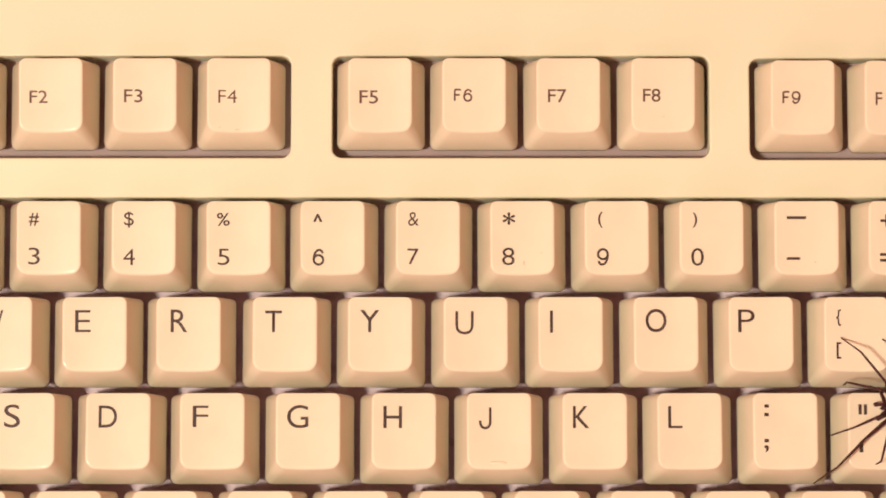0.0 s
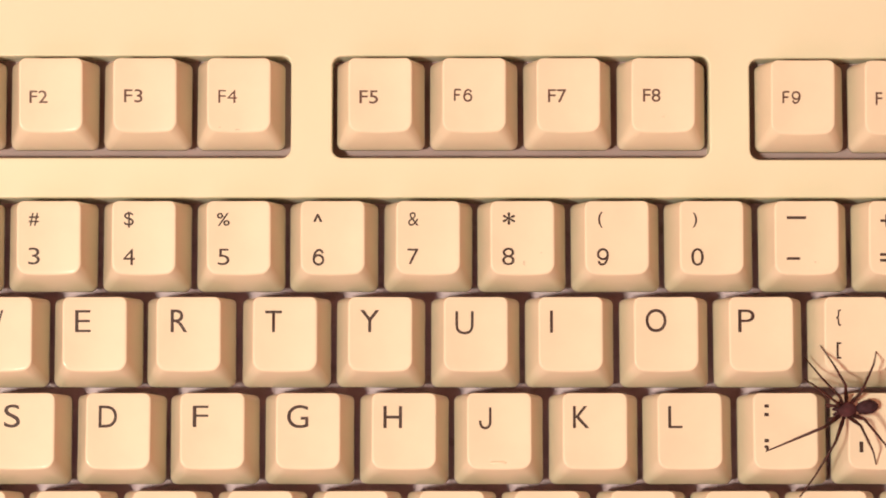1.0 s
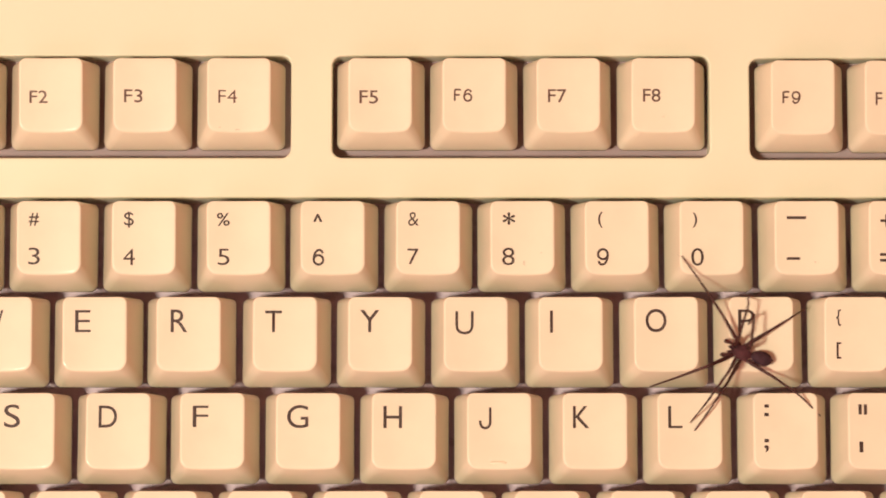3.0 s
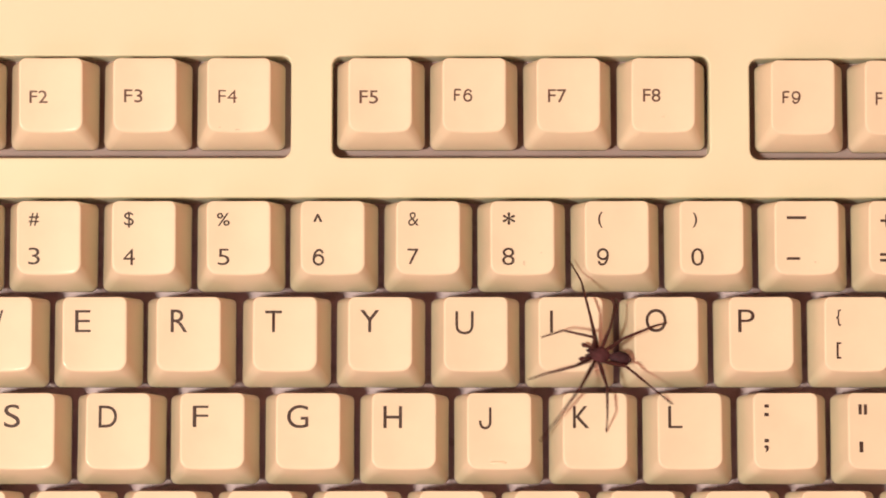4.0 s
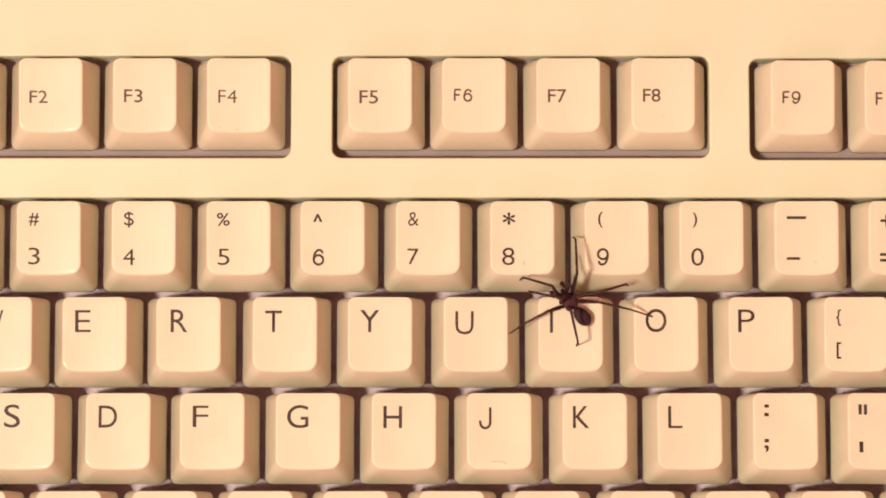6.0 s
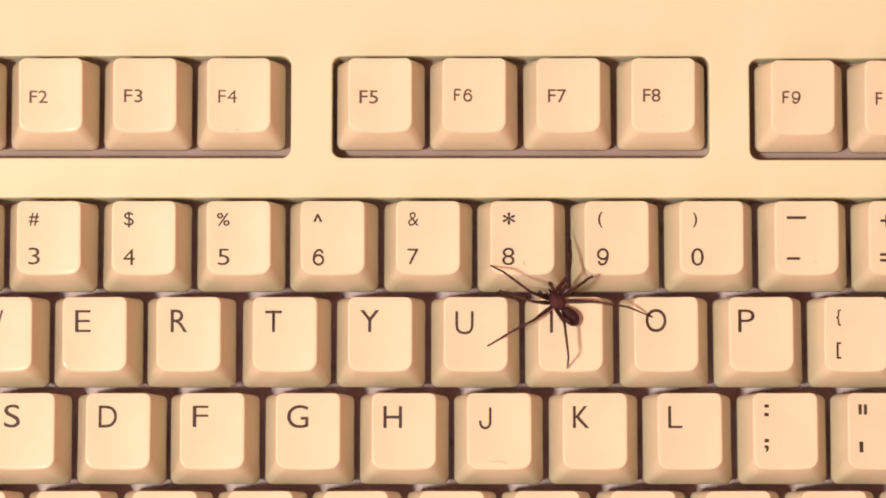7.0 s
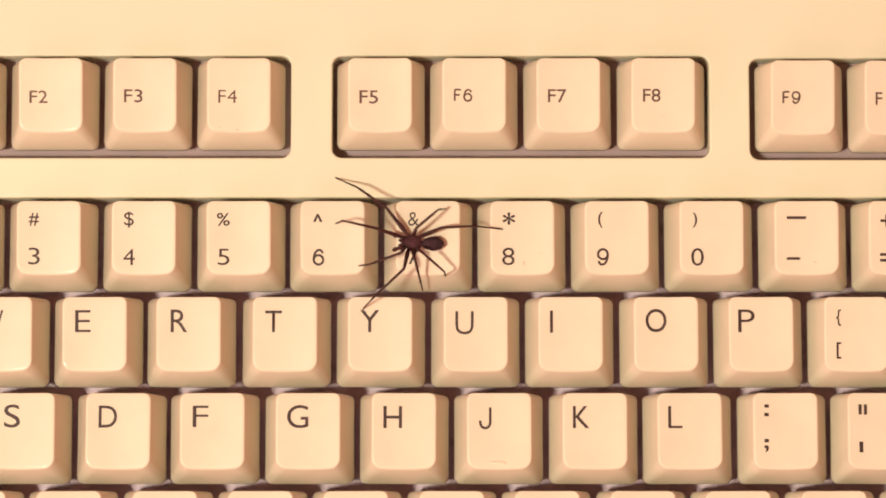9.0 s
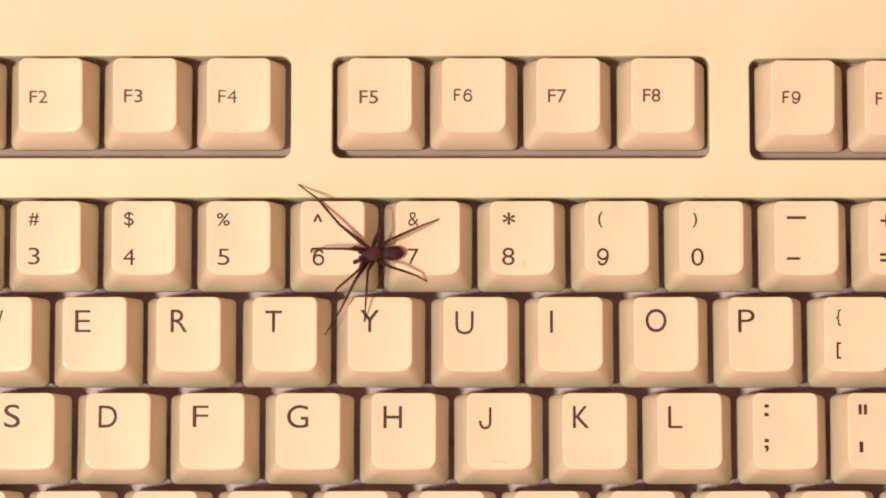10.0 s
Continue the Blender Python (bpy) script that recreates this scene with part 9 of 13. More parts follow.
    walk(foot, (
        (0.000, pose(0.00661, 0.00378, -0.00577, 148.8, 29.7, -178.3)),
        (0.133, pose(0.00532, 0.00059, -0.00671, 175.5, 19.1, -179.8)),
        (0.300, pose(0.00292, -0.00293, -0.00489, -150.4, 6.6, 178.8)),
        (0.400, pose(0.00442, -0.00227, -0.00607, -139.4, 31.0, -170.9)),
        (0.500, pose(0.00617, -0.00148, -0.00671, -115.5, 50.1, -149.0)),
        (0.800, pose(0.00234, -0.00193, -0.00490, -124.9, 34.9, -152.3)),
        (0.900, pose(0.00275, -0.00215, -0.00515, -131.1, 29.3, -161.3)),
        (1.000, pose(0.00318, -0.00236, -0.00538, -135.9, 22.9, -169.0)),
        (1.200, pose(0.00283, -0.00207, -0.00525, -137.6, 17.2, -172.5)),
        (1.400, pose(0.00533, 0.00016, -0.00674, 176.9, 42.6, 178.9)),
        (1.500, pose(0.00801, 0.00237, -0.00636, 78.3, 69.0, 94.3)),
        (1.533, pose(0.00786, 0.00233, -0.00641, 94.1, 69.5, 109.5)),
        (1.600, pose(0.00755, 0.00223, -0.00648, 122.6, 66.1, 137.1)),
        (1.700, pose(0.00830, 0.00275, -0.00615, 137.2, 57.8, 155.0)),
        (1.800, pose(0.00901, 0.00324, -0.00568, 144.9, 48.3, 166.5)),
        (2.000, pose(0.00769, 0.00451, -0.00515, 126.4, 36.3, 163.6)),
        (2.100, pose(0.00676, 0.00512, -0.00462, 115.0, 29.9, 159.8)),
        (2.200, pose(0.00590, 0.00561, -0.00391, 104.9, 22.4, 156.5)),
        (2.333, pose(0.00719, 0.00392, -0.00567, 110.5, 50.9, 138.9)),
        (2.500, pose(0.00910, 0.00124, -0.00639, 31.6, 75.9, 38.3)),
        (2.600, pose(0.00816, 0.00095, -0.00670, 173.1, 67.7, 175.2)),
        (2.700, pose(0.00717, 0.00062, -0.00686, -174.9, 33.9, -178.4)),
        (2.800, pose(0.00686, -0.00059, -0.00687, -176.0, 25.9, -179.1)),
        (2.900, pose(0.00685, -0.00121, -0.00679, -173.4, 25.3, -178.5)),
        (3.000, pose(0.00660, -0.00169, -0.00669, -167.9, 32.0, -175.8)),
        (3.100, pose(0.00816, -0.00042, -0.00675, -176.7, 22.4, -179.4)),
        (3.200, pose(0.00899, 0.00027, -0.00654, 179.5, 40.0, 179.8)),
        (3.300, pose(0.00918, 0.00010, -0.00648, 179.3, 48.6, 179.7)),
        (3.400, pose(0.00835, -0.00029, -0.00672, 179.6, 33.4, 179.9)),
        (3.500, pose(0.00790, -0.00068, -0.00678, 179.2, 23.7, 179.9)),
        (3.600, pose(0.00866, -0.00016, -0.00664, 179.3, 27.3, 179.9)),
        (3.700, pose(0.01079, 0.00020, -0.00563, 178.5, 56.8, 179.3)),
        (3.800, pose(0.01221, 0.00053, -0.00426, 106.1, 87.3, 109.7)),
        (3.900, pose(0.00843, 0.00425, -0.00518, 95.5, 48.4, 134.4)),
        (4.000, pose(0.00447, 0.00603, -0.00240, 71.5, 5.0, 143.6)),
        (4.100, pose(0.00606, 0.00525, -0.00442, 72.9, 31.7, 124.6)),
        (4.200, pose(0.00836, 0.00406, -0.00536, 50.0, 51.2, 85.0)),
        (4.300, pose(0.00774, 0.00400, -0.00554, 134.9, 62.3, 158.0)),
        (4.400, pose(0.00710, 0.00394, -0.00566, 175.5, 26.6, -178.9)),
        (4.500, pose(0.00290, 0.00168, -0.00544, 155.8, 49.1, 165.8)),
        (4.600, pose(0.00367, 0.00227, -0.00572, 153.5, 17.4, 177.3)),
        (4.700, pose(0.00376, -0.00055, -0.00617, -174.1, 16.3, -179.6)),
        (4.800, pose(0.00353, -0.00317, -0.00518, -142.2, 14.1, -178.9)),
        (4.900, pose(0.00402, -0.00529, -0.00345, -108.4, 23.0, -177.4)),
        (5.000, pose(0.00338, -0.00592, -0.00092, -74.4, 30.8, -176.2)),
        (5.100, pose(0.00418, -0.00537, -0.00345, -107.6, 24.6, -176.3)),
        (5.200, pose(0.00397, -0.00333, -0.00533, -141.0, 18.1, -177.6)),
        (5.400, pose(0.00336, -0.00187, -0.00568, -157.8, 11.8, -179.4)),
        (5.500, pose(0.00341, -0.00359, -0.00482, -137.0, 13.5, -178.7)),
        (5.600, pose(0.00321, -0.00261, -0.00528, -149.7, 10.4, -179.8)),
        (5.700, pose(0.00293, -0.00156, -0.00550, -162.1, 6.9, 179.6)),
        (5.800, pose(0.00305, -0.00087, -0.00572, -171.2, 8.1, 180.0)),
        (5.867, pose(0.00312, -0.00070, -0.00580, -173.6, 8.9, -180.0)),
        (5.900, pose(0.00316, -0.00062, -0.00583, -174.8, 9.4, -179.9)),
        (6.000, pose(0.00330, -0.00048, -0.00592, -176.9, 10.7, -179.9)),
        (6.100, pose(0.00758, -0.00019, -0.00685, -179.1, 7.9, 180.0)),
        (6.200, pose(0.00736, 0.00011, -0.00688, 178.7, 19.7, 179.8)),
        (6.300, pose(0.00668, 0.00021, -0.00690, 177.1, 27.4, 179.2)),
        (6.400, pose(0.00660, 0.00025, -0.00689, 176.1, 29.1, 178.8)),
        (6.500, pose(0.00653, 0.00033, -0.00689, 174.8, 30.8, 178.3)),
        (6.600, pose(0.00748, 0.00061, -0.00684, 171.9, 37.6, 176.5)),
        (6.700, pose(0.00740, 0.00086, -0.00682, 166.4, 51.2, 171.7)),
        (6.800, pose(0.00670, 0.00320, -0.00611, 108.3, 54.3, 130.4)),
        (7.000, pose(0.00497, 0.00324, -0.00581, 105.3, 59.2, 130.1)),
        (7.200, pose(0.00216, 0.00425, -0.00284, 90.7, 21.4, 143.4)),
        (7.333, pose(0.00540, 0.00424, -0.00526, 83.8, 47.8, 117.3)),
        (7.500, pose(0.01037, 0.00229, -0.00544, 24.8, 56.5, 39.6)),
        (7.600, pose(0.01013, 0.00216, -0.00565, 49.8, 68.6, 65.2)),
        (7.700, pose(0.00986, 0.00200, -0.00585, 98.1, 71.0, 114.6)),
        (7.733, pose(0.00935, 0.00207, -0.00607, 112.9, 68.6, 128.9)),
        (7.800, pose(0.00828, 0.00220, -0.00637, 132.6, 61.0, 147.8)),
        (7.900, pose(0.00719, 0.00009, -0.00689, 176.4, 48.1, 178.5)),
        (7.967, pose(0.00656, -0.00074, -0.00676, 7.4, 140.5, 1.1)),
        (8.000, pose(0.00579, -0.00175, -0.00660, -161.1, 28.8, -178.7)),
        (8.033, pose(0.00881, -0.00015, -0.00555, 16.7, 107.9, 10.0)),
        (8.100, pose(0.01184, 0.00145, -0.00449, 4.5, 64.3, 7.3)),
        (8.200, pose(0.01184, 0.00145, -0.00449, 4.5, 64.3, 7.3)),
        (8.300, pose(0.01055, 0.00187, -0.00548, 101.2, 75.4, 115.3)),
        (8.400, pose(0.00908, 0.00227, -0.00610, 129.3, 48.0, 156.0)),
        (8.433, pose(0.00900, 0.00289, -0.00587, 135.0, 42.1, 164.7)),
        (8.500, pose(0.00876, 0.00403, -0.00524, 142.1, 29.2, 178.3)),
        (8.533, pose(0.00855, 0.00200, -0.00637, 161.9, 22.9, 179.5)),
        (8.600, pose(0.00712, -0.00246, -0.00644, -159.4, 9.5, 179.9)),
        (8.700, pose(0.01084, -0.00105, -0.00550, -168.7, 56.6, -175.1)),
        (8.800, pose(0.01324, 0.00042, -0.00243, 9.8, 75.4, 14.1)),
        (8.900, pose(0.01346, 0.00049, -0.00174, 82.2, 87.2, 87.5)),
        (9.000, pose(0.01360, 0.00054, -0.00102, 166.7, 76.0, 173.0)),
        (9.100, pose(0.01171, 0.00092, -0.00476, 163.8, 69.0, 170.4)),
        (9.200, pose(0.00799, 0.00123, -0.00668, 162.4, 61.8, 168.3)),
        (9.300, pose(0.01102, 0.00107, -0.00535, 114.9, 80.6, 123.7)),
        (9.400, pose(0.01307, 0.00089, -0.00275, 19.6, 70.1, 31.9)),
        (9.467, pose(0.01176, 0.00181, -0.00445, 58.9, 75.1, 75.4)),
        (9.500, pose(0.01089, 0.00224, -0.00509, 81.7, 73.5, 100.0)),
        (9.533, pose(0.01102, 0.00205, -0.00506, 96.4, 74.1, 114.3)),
        (9.600, pose(0.01127, 0.00165, -0.00499, 124.0, 72.0, 141.1)),
        (9.700, pose(0.00946, 0.00136, -0.00622, 149.1, 60.8, 162.0)),
        (9.800, pose(0.00735, 0.00105, -0.00680, 161.3, 47.6, 170.7)),
        (10.000, pose(0.00962, -0.00106, -0.00621, -169.6, 34.3, -179.0)),
    ))
    leg, tibia, foot = spider_legs["right", 2]
    walk(leg, (
        (0.000, pose(0.00055, -0.00135, -0.00025, 0.0, -57.7, -73.4)),
        (0.133, pose(0.00055, -0.00135, -0.00025, 0.0, -61.4, -77.8)),
        (0.300, pose(0.00055, -0.00135, -0.00025, 0.0, -66.0, -83.4)),
        (0.400, pose(0.00055, -0.00135, -0.00025, 0.0, -71.4, -40.5)),
        (0.500, pose(0.00055, -0.00135, -0.00025, 0.0, -76.8, 2.3)),
        (0.800, pose(0.00055, -0.00135, -0.00025, 0.0, -65.4, -31.9)),
        (0.900, pose(0.00055, -0.00135, -0.00025, 0.0, -71.6, -36.0)),
        (1.000, pose(0.00055, -0.00135, -0.00025, 0.0, -77.8, -40.1)),
        (1.200, pose(0.00055, -0.00135, -0.00025, 0.0, -61.2, -63.0)),
        (1.400, pose(0.00055, -0.00135, -0.00025, 0.0, -60.8, -68.1)),
        (1.500, pose(0.00055, -0.00135, -0.00025, 0.0, -49.8, -74.6)),
        (1.533, pose(0.00055, -0.00135, -0.00025, 0.0, -53.2, -65.9)),
        (1.600, pose(0.00055, -0.00135, -0.00025, 0.0, -60.1, -48.4)),
        (1.700, pose(0.00055, -0.00135, -0.00025, 0.0, -60.7, -45.3)),
        (1.800, pose(0.00055, -0.00135, -0.00025, 0.0, -61.4, -42.2)),
        (2.000, pose(0.00055, -0.00135, -0.00025, 0.0, -50.4, -59.7)),
        (2.100, pose(0.00055, -0.00135, -0.00025, 0.0, -57.0, -75.5)),
        (2.200, pose(0.00055, -0.00135, -0.00025, 0.0, -63.6, -91.3)),
        (2.333, pose(0.00055, -0.00135, -0.00025, 0.0, -51.9, -78.8)),
        (2.500, pose(0.00055, -0.00135, -0.00025, 0.0, -37.2, -63.1)),
        (2.600, pose(0.00055, -0.00135, -0.00025, 0.0, -35.2, -68.0)),
        (2.700, pose(0.00055, -0.00135, -0.00025, 0.0, -33.2, -73.0)),
        (2.800, pose(0.00055, -0.00135, -0.00025, 0.0, -36.0, -68.7)),
        (2.900, pose(0.00055, -0.00135, -0.00025, 0.0, -38.4, -53.3)),
        (3.000, pose(0.00055, -0.00135, -0.00025, 0.0, -19.1, -41.5)),
        (3.100, pose(0.00055, -0.00135, -0.00025, 0.0, -28.6, -50.5)),
        (3.200, pose(0.00055, -0.00135, -0.00025, 0.0, -33.8, -60.1)),
        (3.300, pose(0.00055, -0.00135, -0.00025, 0.0, -32.7, -63.1)),
        (3.400, pose(0.00055, -0.00135, -0.00025, 0.0, -33.8, -48.4)),
        (3.500, pose(0.00055, -0.00135, -0.00025, 0.0, 1.5, -36.3)),
        (3.600, pose(0.00055, -0.00135, -0.00025, 0.0, -2.7, -41.5)),
        (3.700, pose(0.00055, -0.00135, -0.00025, 0.0, -17.8, -48.6)),
        (3.800, pose(0.00055, -0.00135, -0.00025, 0.0, -26.6, -49.9)),
        (3.900, pose(0.00055, -0.00135, -0.00025, 0.0, -30.2, -57.5)),
        (4.000, pose(0.00055, -0.00135, -0.00025, 0.0, -33.9, -65.0)),
        (4.100, pose(0.00055, -0.00135, -0.00025, 0.0, -50.0, -66.7)),
        (4.200, pose(0.00055, -0.00135, -0.00025, 0.0, -66.2, -68.4)),
        (4.300, pose(0.00055, -0.00135, -0.00025, 0.0, -69.4, -55.0)),
        (4.400, pose(0.00055, -0.00135, -0.00025, 0.0, -72.6, -41.6)),
        (4.500, pose(0.00055, -0.00135, -0.00025, 0.0, -78.5, -59.6)),
        (4.600, pose(0.00055, -0.00135, -0.00025, 0.0, -63.2, -92.7)),
        (4.700, pose(0.00055, -0.00135, -0.00025, 0.0, -70.9, -59.1)),
        (4.800, pose(0.00055, -0.00135, -0.00025, 0.0, -78.6, -25.6)),
        (4.900, pose(0.00055, -0.00135, -0.00025, 0.0, -80.2, -26.4)),
        (5.000, pose(0.00055, -0.00135, -0.00025, 0.0, -81.7, -27.2)),
        (5.100, pose(0.00055, -0.00135, -0.00025, 0.0, -80.3, -38.9)),
        (5.200, pose(0.00055, -0.00135, -0.00025, 0.0, -78.9, -50.7)),
        (5.400, pose(0.00055, -0.00135, -0.00025, 0.0, -74.1, -57.1)),
        (5.500, pose(0.00055, -0.00135, -0.00025, 0.0, -74.0, -78.3)),
        (5.600, pose(0.00055, -0.00135, -0.00025, 0.0, -72.8, -83.4)),
        (5.700, pose(0.00055, -0.00135, -0.00025, 0.0, -71.6, -88.5)),
        (5.800, pose(0.00055, -0.00135, -0.00025, 0.0, -81.2, -66.7)),
        (5.867, pose(0.00055, -0.00135, -0.00025, 0.0, -78.2, -60.6)),
        (5.900, pose(0.00055, -0.00135, -0.00025, 0.0, -76.6, -57.5)),
        (6.000, pose(0.00055, -0.00135, -0.00025, 0.0, -61.7, -56.0)),
        (6.100, pose(0.00055, -0.00135, -0.00025, 0.0, -62.5, -57.5)),
        (6.200, pose(0.00055, -0.00135, -0.00025, 0.0, -63.0, -59.1)),
        (6.300, pose(0.00055, -0.00135, -0.00025, 0.0, -67.1, -60.7)),
        (6.400, pose(0.00055, -0.00135, -0.00025, 0.0, -68.7, -61.2)),
        (6.500, pose(0.00055, -0.00135, -0.00025, 0.0, -47.4, -60.0)),
        (6.600, pose(0.00055, -0.00135, -0.00025, 0.0, -42.4, -61.0)),
        (6.700, pose(0.00055, -0.00135, -0.00025, 0.0, -41.8, -62.2)),
        (6.800, pose(0.00055, -0.00135, -0.00025, 0.0, -39.6, -75.6)),
        (7.000, pose(0.00055, -0.00135, -0.00025, 0.0, -75.1, -89.9)),
        (7.200, pose(0.00055, -0.00135, -0.00025, 0.0, -75.8, -107.6)),
        (7.333, pose(0.00055, -0.00135, -0.00025, 0.0, -43.2, -86.3)),
        (7.500, pose(0.00055, -0.00135, -0.00025, 0.0, -2.4, -59.7)),
        (7.600, pose(0.00055, -0.00135, -0.00025, 0.0, -8.4, -65.9)),
        (7.700, pose(0.00055, -0.00135, -0.00025, 0.0, -14.5, -72.2)),
        (7.733, pose(0.00055, -0.00135, -0.00025, 0.0, -17.8, -75.2)),
        (7.800, pose(0.00055, -0.00135, -0.00025, 0.0, -24.4, -81.1)),
        (7.900, pose(0.00055, -0.00135, -0.00025, 0.0, -24.4, -81.1)),
        (7.967, pose(0.00055, -0.00135, -0.00025, -1.3, -16.9, -62.0)),
        (8.000, pose(0.00055, -0.00135, -0.00025, 0.0, -9.4, -43.7)),
        (8.033, pose(0.00055, -0.00135, -0.00025, 0.0, -12.0, -36.0)),
        (8.067, pose(0.00055, -0.00135, -0.00025, 0.0, -16.0, -43.0)),
        (8.100, pose(0.00055, -0.00135, -0.00025, 0.0, -22.2, -49.4)),
        (8.200, pose(0.00055, -0.00135, -0.00025, 0.0, -35.0, -55.1)),
        (8.300, pose(0.00055, -0.00135, -0.00025, 0.0, -21.8, -61.2)),
        (8.400, pose(0.00055, -0.00135, -0.00025, 0.0, -8.6, -67.3)),
        (8.433, pose(0.00055, -0.00135, -0.00025, 0.0, -15.0, -71.0)),
        (8.500, pose(0.00055, -0.00135, -0.00025, 0.0, -27.8, -78.4)),
        (8.533, pose(0.00055, -0.00135, -0.00025, 0.0, -31.7, -79.7)),
        (8.600, pose(0.00055, -0.00135, -0.00025, 0.0, -39.6, -82.2)),
        (8.700, pose(0.00055, -0.00135, -0.00025, 0.0, -42.3, -74.4)),
        (8.800, pose(0.00055, -0.00135, -0.00025, 0.0, -45.0, -66.6)),
        (8.900, pose(0.00055, -0.00135, -0.00025, 0.0, -30.5, -57.5)),
        (9.000, pose(0.00055, -0.00135, -0.00025, 0.0, -16.1, -48.5)),
        (9.100, pose(0.00055, -0.00135, -0.00025, 0.0, -14.9, -52.7)),
        (9.200, pose(0.00055, -0.00135, -0.00025, 0.0, -13.8, -56.8)),
        (9.300, pose(0.00055, -0.00135, -0.00025, 0.0, -22.2, -52.0)),
        (9.400, pose(0.00055, -0.00135, -0.00025, 0.0, -30.7, -47.2)),
        (9.467, pose(0.00055, -0.00135, -0.00025, 0.0, -32.3, -52.2)),
        (9.500, pose(0.00055, -0.00135, -0.00025, 0.0, -33.1, -54.7)),
        (9.533, pose(0.00055, -0.00135, -0.00025, 0.0, -21.1, -50.8)),
        (9.600, pose(0.00055, -0.00135, -0.00025, 0.0, 3.0, -43.0)),
        (9.700, pose(0.00055, -0.00135, -0.00025, 0.0, -4.1, -45.9)),
        (9.800, pose(0.00055, -0.00135, -0.00025, 0.0, -11.3, -48.9)),
        (10.000, pose(0.00055, -0.00135, -0.00025, 0.0, -15.9, -39.9)),
    ))
